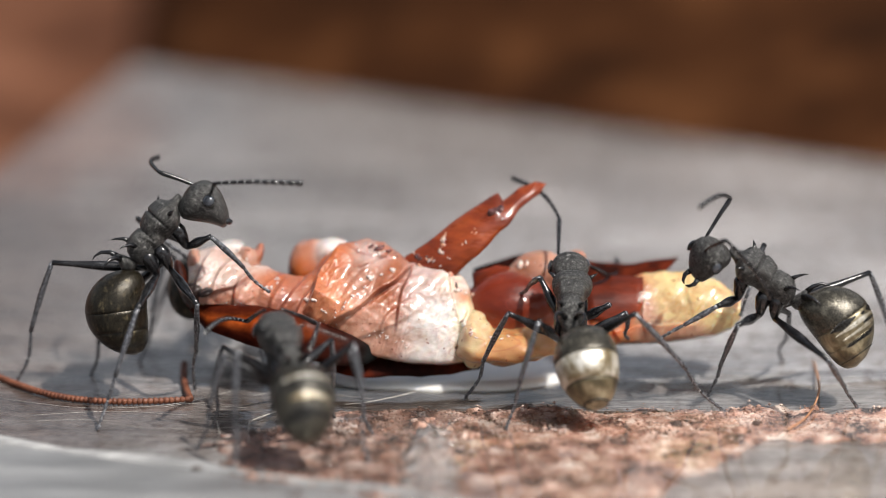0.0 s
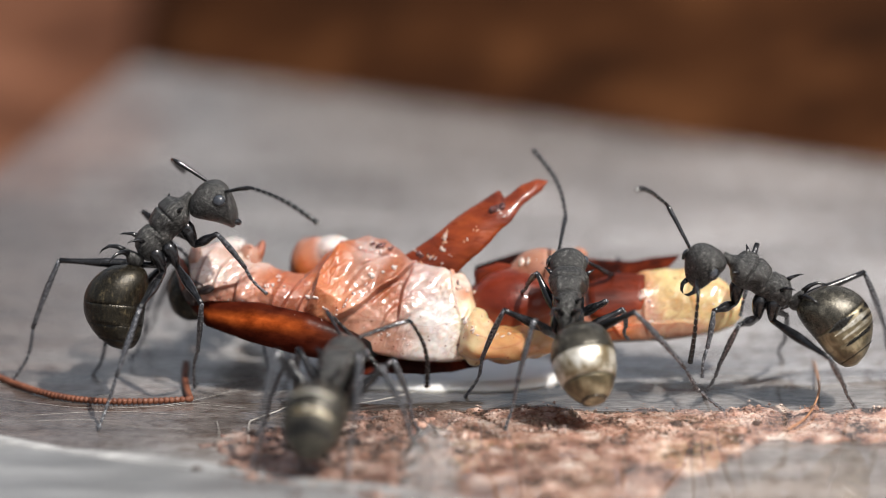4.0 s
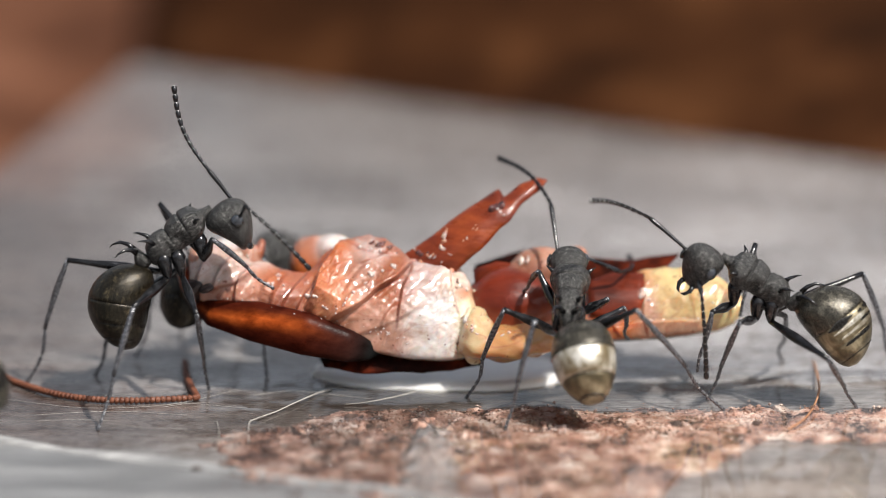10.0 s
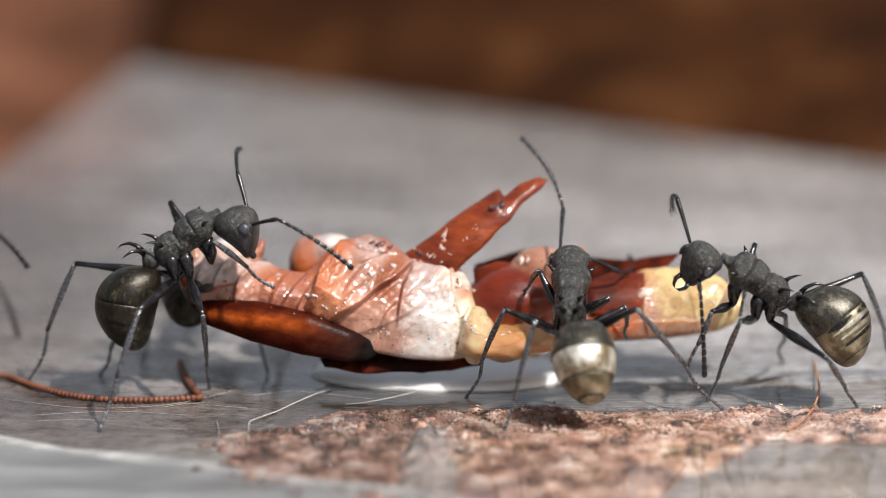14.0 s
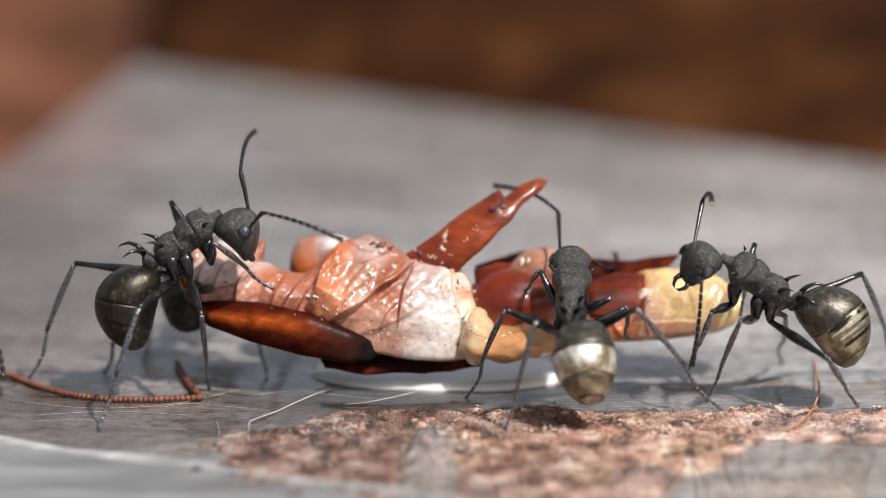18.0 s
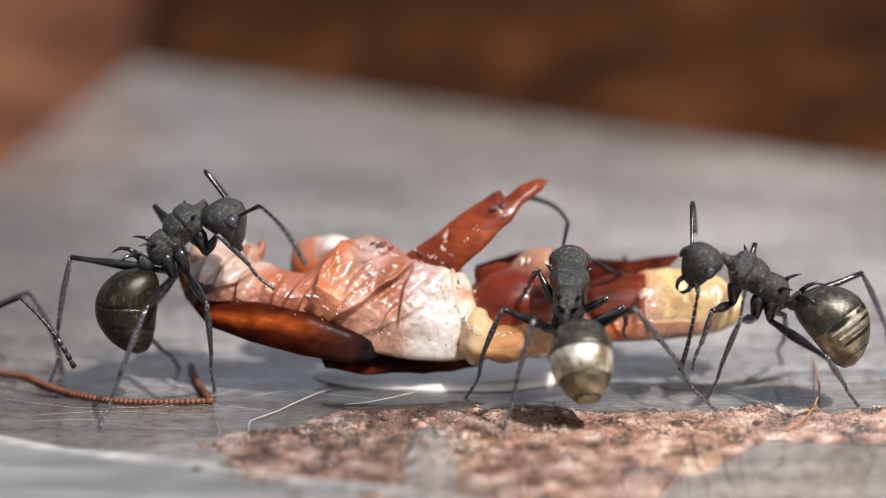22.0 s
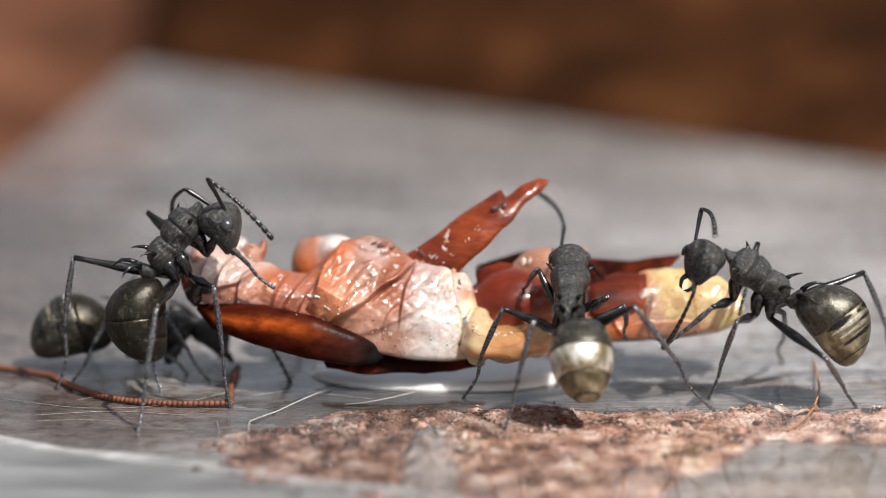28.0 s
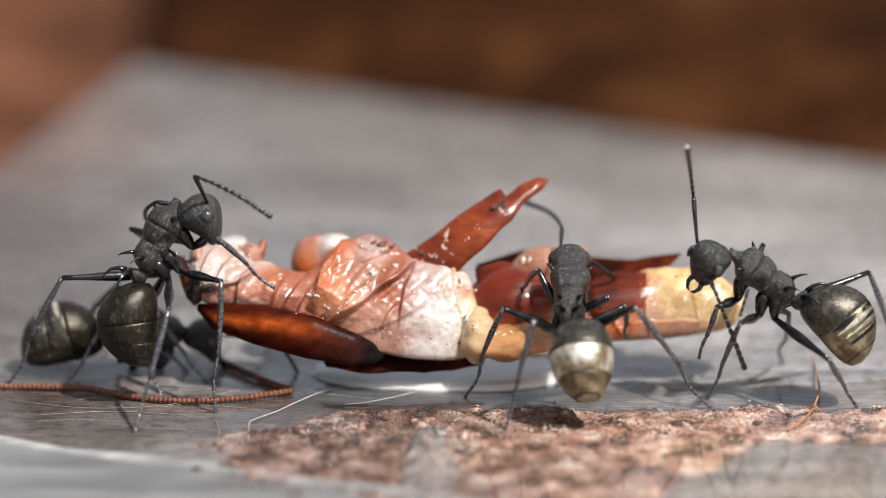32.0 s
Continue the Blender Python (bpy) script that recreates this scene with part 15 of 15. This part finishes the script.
    walk(e["ml"], [
        (0, mm(-0.52, 0.36, -1.16, -44.5, -56.1, 107.8)), (4.75, mm(-0.52, 0.36, -1.16, -29, -52.1, 100.7)),
        (5.5, mm(-0.52, 0.36, -1.16, -11.8, -43.1, 95)), (5.75, mm(-0.52, 0.36, -1.16, -13.2, -47.9, 81.8)),
        (8.25, mm(-0.52, 0.36, -1.16, -4.7, -41, 83)), (10.75, mm(-0.52, 0.36, -1.16, -10.5, -46.4, 76.1)),
        (11, mm(-0.52, 0.36, -1.16, -13.2, -48.7, 73.6)), (11.25, mm(-0.52, 0.36, -1.16, -8.4, -41.9, 88.2)),
        (12.5, mm(-0.52, 0.36, -1.16, -16.5, -50, 83.9)), (17.75, mm(-0.52, 0.36, -1.16, -14.5, -52.3, 84.8)),
        (18.25, mm(-0.52, 0.36, -1.16, -27, -71.7, 102)), (18.5, mm(-0.52, 0.36, -1.16, -105.6, -82, -178.2)),
        (18.75, mm(-0.52, 0.36, -1.16, -6.9, -49.7, 93.1)), (19.25, mm(-0.52, 0.36, -1.16, -26, -76.4, 100.9)),
        (19.5, mm(-0.52, 0.36, -1.16, -122.1, -78.7, 173.9)), (19.75, mm(-0.52, 0.36, -1.16, -4.6, -33.1, 76.5)),
        (20, mm(-0.52, 0.36, -1.16, -2.8, -58.6, 68.6)), (20.5, mm(-0.52, 0.36, -1.16, 21.9, -76.3, 73.2)),
        (20.75, mm(-0.52, 0.36, -1.16, -6.8, -39, 48.5)), (21, mm(-0.52, 0.36, -1.16, -4.6, -59.1, 62.7)),
        (21.25, mm(-0.52, 0.36, -1.16, 5.8, -71.2, 73.3)), (21.5, mm(-0.52, 0.36, -1.16, 23.6, -73, 80.8)),
        (21.75, mm(-0.52, 0.36, -1.16, -4.6, -59, 62.7)), (22, mm(-0.52, 0.36, -1.16, 5.8, -71.2, 73.3)),
        (32, mm(-0.52, 0.36, -1.16, 7.2, -71.8, 73.7)),])
    shank(e, "ml", [
        (0, mm(2, 0, 0, -180, 62.7, 180)), (5, mm(2, 0, 0, -180, 69.1, -180)), (5.5, mm(2, 0, 0, -180, 75, 180)),
        (5.75, mm(2, 0, 0, 180, 64.2, -180)), (10.5, mm(2, 0, 0, 180, 64.3, 180)), (11, mm(2, 0, 0, 180, 58.2, -180)),
        (11.25, mm(2, 0, 0, 180, 73.6, -180)), (12.5, mm(2, 0, 0, 180, 62.5, 180)), (17.75, mm(2, 0, 0, 180, 60.7, 180)),
        (18.5, mm(2, 0, 0, 180, 27.4, 180)), (18.75, mm(2, 0, 0, -180, 88.7, -180)), (19.25, mm(2, 0, 0, -180, 54.4, -180)),
        (19.5, mm(2, 0, 0, 180, 34.1, 180)), (19.75, mm(2, 0, 0, 0, 66.7, 0)), (20, mm(2, 0, 0, 180, 67.3, 180)), (20.5, mm(2, 0, 0, 180, 48.6, 180)),
        (20.75, mm(2, 0, 0, 0, 81.5, 0)), (21, mm(2, 0, 0, 180, 69.6, 180)), (21.25, mm(2, 0, 0, -180, 54.8, -180)),
        (21.5, mm(2, 0, 0, 180, 53.1, 180)), (21.75, mm(2, 0, 0, 180, 69.6, -180)), (22, mm(2, 0, 0, -180, 54.8, -180)),
        (32, mm(2, 0, 0, 180, 54.1, -180)),])
    walk(e["hl"], [
        (0, mm(-0.95, 0.32, -0.98, -17.7, -50, 136.3)), (5, mm(-0.95, 0.32, -0.98, -4.6, -48.1, 131.3)),
        (7.5, mm(-0.95, 0.32, -0.98, 10, -42.7, 130.4)), (11.5, mm(-0.95, 0.32, -0.98, 3.8, -48.2, 124.7)),
        (17.75, mm(-0.95, 0.32, -0.98, 3.7, -52.9, 123.8)), (18.75, mm(-0.95, 0.32, -0.98, 36.5, -76.7, 114)),
        (19, mm(-0.95, 0.32, -0.98, 16, -66.4, 117.8)), (19.75, mm(-0.95, 0.32, -0.98, 91.5, -83.4, 37.5)),
        (20, mm(-0.95, 0.32, -0.98, 43.5, -73.4, 104.6)), (20.25, mm(-0.95, 0.32, -0.98, 33.5, -68, 126.1)),
        (20.5, mm(-0.95, 0.32, -0.98, -1.6, -82.1, 70.5)), (20.75, mm(-0.95, 0.32, -0.98, 81, -83.6, 20.4)),
        (21, mm(-0.95, 0.32, -0.98, 48.5, -75.9, 82.7)), (21.25, mm(-0.95, 0.32, -0.98, 28.7, -65, 119.9)),
        (21.5, mm(-0.95, 0.32, -0.98, 12, -84.7, 63.2)), (21.75, mm(-0.95, 0.32, -0.98, 79.6, -82.9, 25.4)),
        (22, mm(-0.95, 0.32, -0.98, 48.5, -75.9, 82.7)), (32, mm(-0.95, 0.32, -0.98, 46.3, -75.2, 86.7)),])
    shank(e, "hl", [
        (0, mm(2.5, 0, 0, 180, 45, -180)), (5.5, mm(2.5, 0, 0, 180, 54.2, 180)), (9.75, mm(2.5, 0, 0, -180, 60.1, -180)),
        (13.75, mm(2.5, 0, 0, -180, 45.7, -180)), (18.5, mm(2.5, 0, 0, -180, 40.2, -180)), (18.75, mm(2.5, 0, 0, -180, 37.5, -180)),
        (19, mm(2.5, 0, 0, 180, 60, 180)), (19.75, mm(2.5, 0, 0, 180, 27.6, 180)), (20.25, mm(2.5, 0, 0, 180, 54.6, 180)),
        (20.5, mm(2.5, 0, 0, -180, 36.6, -180)), (20.75, mm(2.5, 0, 0, -180, 31.6, 180)), (21.25, mm(2.5, 0, 0, 180, 62, -180)),
        (21.5, mm(2.5, 0, 0, 180, 34.1, 180)), (21.75, mm(2.5, 0, 0, 180, 32.2, 180)), (22.25, mm(2.5, 0, 0, -180, 43.4, 180)),
        (32, mm(2.5, 0, 0, 180, 44.7, 180)),])
    walk(e["fr"], [
        (0, mm(0.35, -0.34, -1.08, 47.3, -60.8, -77.2)), (4.5, mm(0.35, -0.34, -1.08, 41.8, -60.5, -70.5)),
        (5.5, mm(0.35, -0.34, -1.08, 19.9, -47.6, -33.6)), (5.75, mm(0.35, -0.34, -1.08, 15.2, -39.2, -57.8)),
        (9, mm(0.35, -0.34, -1.08, 10.9, -32.6, -50.3)), (11, mm(0.35, -0.34, -1.08, 10.6, -31.8, -66.6)),
        (11.25, mm(0.35, -0.34, -1.08, 16, -40.3, -41.2)), (12.25, mm(0.35, -0.34, -1.08, 17.4, -41.8, -60.5)),
        (17.75, mm(0.35, -0.34, -1.08, 16.2, -43.4, -61.4)), (18, mm(0.35, -0.34, -1.08, 15.9, -46.8, -69.8)),
        (18.25, mm(0.35, -0.34, -1.08, 20.1, -53, -23.2)), (18.5, mm(0.35, -0.34, -1.08, 26, -60.7, -43.4)),
        (18.75, mm(0.35, -0.34, -1.08, 27.1, -64.9, -65.9)), (19, mm(0.35, -0.34, -1.08, 12.3, -60.6, -78.8)),
        (19.25, mm(0.35, -0.34, -1.08, 6.4, -42.5, 47)), (19.5, mm(0.35, -0.34, -1.08, 4.4, -1.8, 52.7)),
        (19.75, mm(0.35, -0.34, -1.08, 11.2, -15.7, 11.8)), (20, mm(0.35, -0.34, -1.08, 10.8, -44.8, -41.1)),
        (20.5, mm(0.35, -0.34, -1.08, 4.9, -65.2, -64.8)), (20.75, mm(0.35, -0.34, -1.08, 9.1, -7.9, -22.9)),
        (21, mm(0.35, -0.34, -1.08, 10, -39.5, -37)), (21.25, mm(0.35, -0.34, -1.08, 9.7, -57.7, -53)),
        (21.5, mm(0.35, -0.34, -1.08, 0.2, -71.2, -69.8)), (21.75, mm(0.35, -0.34, -1.08, 10, -39.5, -37)),
        (22, mm(0.35, -0.34, -1.08, 9.7, -57.6, -53)), (32, mm(0.35, -0.34, -1.08, 9.5, -58.9, -54.5)),])
    shank(e, "fr", [
        (0, mm(1.9, 0, 0, 180, 72.5, 180)), (5.5, mm(1.9, 0, 0, 180, 70.3, -180)), (6.25, mm(1.9, 0, 0, 180, 76, 180)),
        (10.5, mm(1.9, 0, 0, 180, 79.7, 180)), (11, mm(1.9, 0, 0, 180, 86.7, -180)), (11.25, mm(1.9, 0, 0, 180, 71.8, 180)),
        (17.5, mm(1.9, 0, 0, 180, 74.6, -180)), (18.25, mm(1.9, 0, 0, -180, 72, 180)), (18.75, mm(1.9, 0, 0, 180, 62.4, 180)),
        (19, mm(1.9, 0, 0, -180, 71.6, 180)), (19.25, mm(1.9, 0, 0, 0, 77.7, 0)), (19.5, mm(1.9, 0, 0, 0, 10.6, 0)),
        (19.75, mm(1.9, 0, 0, 0, 41.5, 0)), (20, mm(1.9, 0, 0, -180, 77.1, 180)), (20.5, mm(1.9, 0, 0, -180, 51.1, -180)),
        (20.75, mm(1.9, 0, 0, 0, 37.3, 0)), (21, mm(1.9, 0, 0, 180, 89.1, 180)), (21.25, mm(1.9, 0, 0, -180, 60.7, -180)),
        (21.5, mm(1.9, 0, 0, 180, 43.4, 180)), (21.75, mm(1.9, 0, 0, 180, 89.2, 180)), (22, mm(1.9, 0, 0, -180, 60.8, -180)),
        (32, mm(1.9, 0, 0, 180, 58.9, 180)),])
    walk(e["mr"], [
        (0, mm(-0.52, -0.36, -1.16, 44.5, -56.1, -107.8)), (4.75, mm(-0.52, -0.36, -1.16, 35.5, -57, -96.5)),
        (5.75, mm(-0.52, -0.36, -1.16, 17.9, -51.3, -68.9)), (6, mm(-0.52, -0.36, -1.16, 7.9, -43.8, -82.2)),
        (10.75, mm(-0.52, -0.36, -1.16, 5.6, -39.6, -88.2)), (11.25, mm(-0.52, -0.36, -1.16, 5.9, -37.4, -94.3)),
        (11.5, mm(-0.52, -0.36, -1.16, 15, -49.2, -77.6)), (12.75, mm(-0.52, -0.36, -1.16, 14.8, -48, -86.4)),
        (17.75, mm(-0.52, -0.36, -1.16, 13, -50.4, -86.8)), (18.25, mm(-0.52, -0.36, -1.16, 9.1, -53.4, -98.6)),
        (18.5, mm(-0.52, -0.36, -1.16, 46.6, -72.9, -75.2)), (18.75, mm(-0.52, -0.36, -1.16, 55.3, -77.4, -104.8)),
        (19, mm(-0.52, -0.36, -1.16, 20.7, -76.9, -96.2)), (19.25, mm(-0.52, -0.36, -1.16, 10.4, -66.3, -94.5)),
        (19.5, mm(-0.52, -0.36, -1.16, 12.3, -48.2, 21.7)), (19.75, mm(-0.52, -0.36, -1.16, 18.3, -51.5, -22.8)),
        (20, mm(-0.52, -0.36, -1.16, 4.7, -64.4, -67.8)), (20.5, mm(-0.52, -0.36, -1.16, -13.9, -69.1, -80.7)),
        (20.75, mm(-0.52, -0.36, -1.16, -18.4, -60.8, -100.6)), (21, mm(-0.52, -0.36, -1.16, 8.3, -45.9, -47.9)),
        (21.25, mm(-0.52, -0.36, -1.16, 5.7, -61.7, -62.2)), (21.5, mm(-0.52, -0.36, -1.16, -5.8, -71.2, -73.3)),
        (21.75, mm(-0.52, -0.36, -1.16, -19.5, -69.8, -84.4)), (22, mm(-0.52, -0.36, -1.16, -5.7, -71.2, -73.2)),
        (32, mm(-0.52, -0.36, -1.16, -7.1, -71.5, -73.8)),])
    shank(e, "mr", [
        (0, mm(2, 0, 0, 180, 62.7, -180)), (5.75, mm(2, 0, 0, 180, 58.3, -180)), (6.25, mm(2, 0, 0, -180, 68.1, 180)),
        (10.75, mm(2, 0, 0, -180, 75.4, 180)), (11.25, mm(2, 0, 0, -180, 81.7, -180)), (11.5, mm(2, 0, 0, -180, 61.4, -180)),
        (18, mm(2, 0, 0, 180, 66, 180)), (18.25, mm(2, 0, 0, 180, 70.1, 180)), (18.5, mm(2, 0, 0, -180, 47.3, -180)),
        (19, mm(2, 0, 0, 180, 54.2, 180)), (19.25, mm(2, 0, 0, 180, 67.9, 180)), (19.5, mm(2, 0, 0, 0, 84.4, 0)), (20, mm(2, 0, 0, 180, 58.5, 180)),
        (20.5, mm(2, 0, 0, 180, 58.3, -180)), (21, mm(2, 0, 0, 180, 87.4, 180)), (21.25, mm(2, 0, 0, 180, 65.6, -180)),
        (21.5, mm(2, 0, 0, 180, 54.8, 180)), (32, mm(2, 0, 0, 180, 54.5, -180)),])
    walk(e["hr"], [
        (0, mm(-0.95, -0.32, -0.98, 17.7, -50, -136.3)), (5, mm(-0.95, -0.32, -0.98, 9.8, -52.3, -125.8)),
        (7.25, mm(-0.95, -0.32, -0.98, -4.4, -48.7, -108.9)), (11.5, mm(-0.95, -0.32, -0.98, -1.7, -47.5, -120.1)),
        (18, mm(-0.95, -0.32, -0.98, -4.8, -49.2, -126.9)), (18.25, mm(-0.95, -0.32, -0.98, 2.9, -74.7, -115.6)),
        (18.75, mm(-0.95, -0.32, -0.98, -16.7, -76.7, -111.1)), (19, mm(-0.95, -0.32, -0.98, -20.4, -69, -118.7)),
        (19.25, mm(-0.95, -0.32, -0.98, 150.5, -79.4, 129.6)), (19.5, mm(-0.95, -0.32, -0.98, 178, -54.8, 82)),
        (19.75, mm(-0.95, -0.32, -0.98, -27.2, -75.6, -101.9)), (20, mm(-0.95, -0.32, -0.98, -117.5, -84.2, 18.9)),
        (20.5, mm(-0.95, -0.32, -0.98, -48.5, -75.9, -82.7)), (20.75, mm(-0.95, -0.32, -0.98, 152.1, -89.5, 139)),
        (21, mm(-0.95, -0.32, -0.98, -108.2, -82.4, 2.2)), (21.25, mm(-0.95, -0.32, -0.98, -48.5, -75.9, -82.7)),
        (21.5, mm(-0.95, -0.32, -0.98, -27, -63.7, -119.5)), (21.75, mm(-0.95, -0.32, -0.98, -108.3, -82.4, 2.4)),
        (22, mm(-0.95, -0.32, -0.98, -48.6, -75.9, -82.6)), (32, mm(-0.95, -0.32, -0.98, -45.9, -75.1, -86.9)),])
    shank(e, "hr", [
        (0, mm(2.5, 0, 0, -180, 45, 180)), (11.5, mm(2.5, 0, 0, 180, 53.6, -180)), (18, mm(2.5, 0, 0, 180, 61.1, -180)),
        (18.25, mm(2.5, 0, 0, -180, 27.1, 180)), (19, mm(2.5, 0, 0, 180, 55.8, 180)), (19.25, mm(2.5, 0, 0, -180, 6.9, -180)),
        (19.5, mm(2.5, 0, 0, -180, 6.9, 180)), (19.75, mm(2.5, 0, 0, 180, 42.5, 180)), (20, mm(2.5, 0, 0, -180, 22.7, -180)),
        (20.5, mm(2.5, 0, 0, 180, 43.4, 180)), (20.75, mm(2.5, 0, 0, -180, 27.8, -180)), (21, mm(2.5, 0, 0, -180, 28.6, 180)),
        (21.5, mm(2.5, 0, 0, 180, 64.1, 180)), (21.75, mm(2.5, 0, 0, 180, 28.5, -180)), (22, mm(2.5, 0, 0, -180, 43.4, 180)),
        (32, mm(2.5, 0, 0, -180, 44.8, 180)),])
    walk(prey["body"], [
        (0, mm(-0.05, -0.03, -0.1, 0, 0, 0)), (2, mm(-0.04, 0, 0, 0, 0, 0)), (3, mm(0, -0.01, -0.02, 0, 0, 0)), (13, mm(-0.02, 0.01, 0.03, 0, 0, 0)),
        (18, mm(0, 0, 0, 0, 0, 0)), (23, mm(0.02, 0, 0, 0, 0, 0)), (24.5, mm(0.07, -0.01, -0.02, 0, 0, 0)), (25.5, mm(0.05, -0.01, -0.03, 0, 0, 0)),
        (28, mm(0.05, 0, 0, 0, 0, 0)), (29.5, mm(0.02, 0.01, 0.03, 0, 0, 0)), (30, mm(0.07, 0, 0, 0, 0, 0)), (32, mm(0.04, 0.01, 0.03, 0, 0, 0)),])
    walk(prey["wing_case"], [
        (0, mm(-0.02, 0, 0, 0, 0, 0)), (2, mm(-0.05, 0.01, 0.03, 0, 0, 0)), (6, mm(0, 0, 0.01, 0, 0, 0)), (22, mm(0.02, 0, 0, 0, 0, 0)),
        (23, mm(0.09, -0.01, -0.03, 0, 0, 0)), (24.5, mm(0.15, -0.03, -0.1, 0, 0, 0)), (25.5, mm(0.13, -0.02, -0.07, 0, 0, 0)),
        (28, mm(0.11, -0.03, -0.09, 0, 0, 0)), (29.5, mm(0.05, 0, 0, 0, 0, 0)), (30, mm(0.07, -0.02, -0.07, 0, 0, 0)),
        (32, mm(0.13, -0.04, -0.12, 0, 0, 0)),])
    walk(feeler["body"], [
        (0, mm(-8.14, -0.91, 0.12, 0, 0, 158.8)), (3, mm(-8.14, -0.91, 0.12, 0, 0, 158.8)), (6, mm(-8.13, -0.85, 0.12, 0, 0, 159.3)),
        (9, mm(-7.98, -0.72, 0.12, 0, 0, 160.7)), (13, mm(-7.8, -0.72, 0.12, 0, 0, 160)), (19, mm(-7.8, -0.72, 0.12, 0, 0, 158.3)),
        (21, mm(-7.69, -0.85, 0.12, 0, 0, 157.2)), (22, mm(-7.46, -1.09, 0.12, 0, 0, 155.9)), (23, mm(-7.43, -1.09, 0.12, 0, 0, 155)),
        (25.5, mm(-6.98, -1.34, 0.12, 0, 0, 152.6)), (27.5, mm(-6.84, -1.34, 0.12, 0, 0, 152.5)), (29, mm(-6.72, -1.09, 0.12, 0, 0, 156)),
        (30, mm(-4.92, 0.02, 0.12, 0, 0, 168.1)), (31, mm(-4.96, -0.35, 0.12, 0, 0, 172.4)), (32, mm(-4.88, 0.02, 0.12, 0, 0, 177)),])
    walk(feeler["tip"], [
        (0, mm(0, 0, 0, 0, 0, -64)), (6, mm(0, 0, 0, 0, 0, -65)), (9, mm(0, 0, 0, 0, 0, -63.8)), (13, mm(0, 0, 0, 0, 0, -59.2)),
        (22, mm(0, 0, 0, 0, 0, -54.7)), (23, mm(0, 0, 0, 0, 0, -63.4)), (25.5, mm(0, 0, 0, 0, 0, -60.5)), (29, mm(0, 0, 0, 0, 0, -65.4)),
        (30, mm(0, 0, 0, 0, 0, -43.9)), (31, mm(0, 0, 0, 0, 0, -52.1)), (32, mm(0, 0, 0, 0, 0, -51.6)),])


motions()
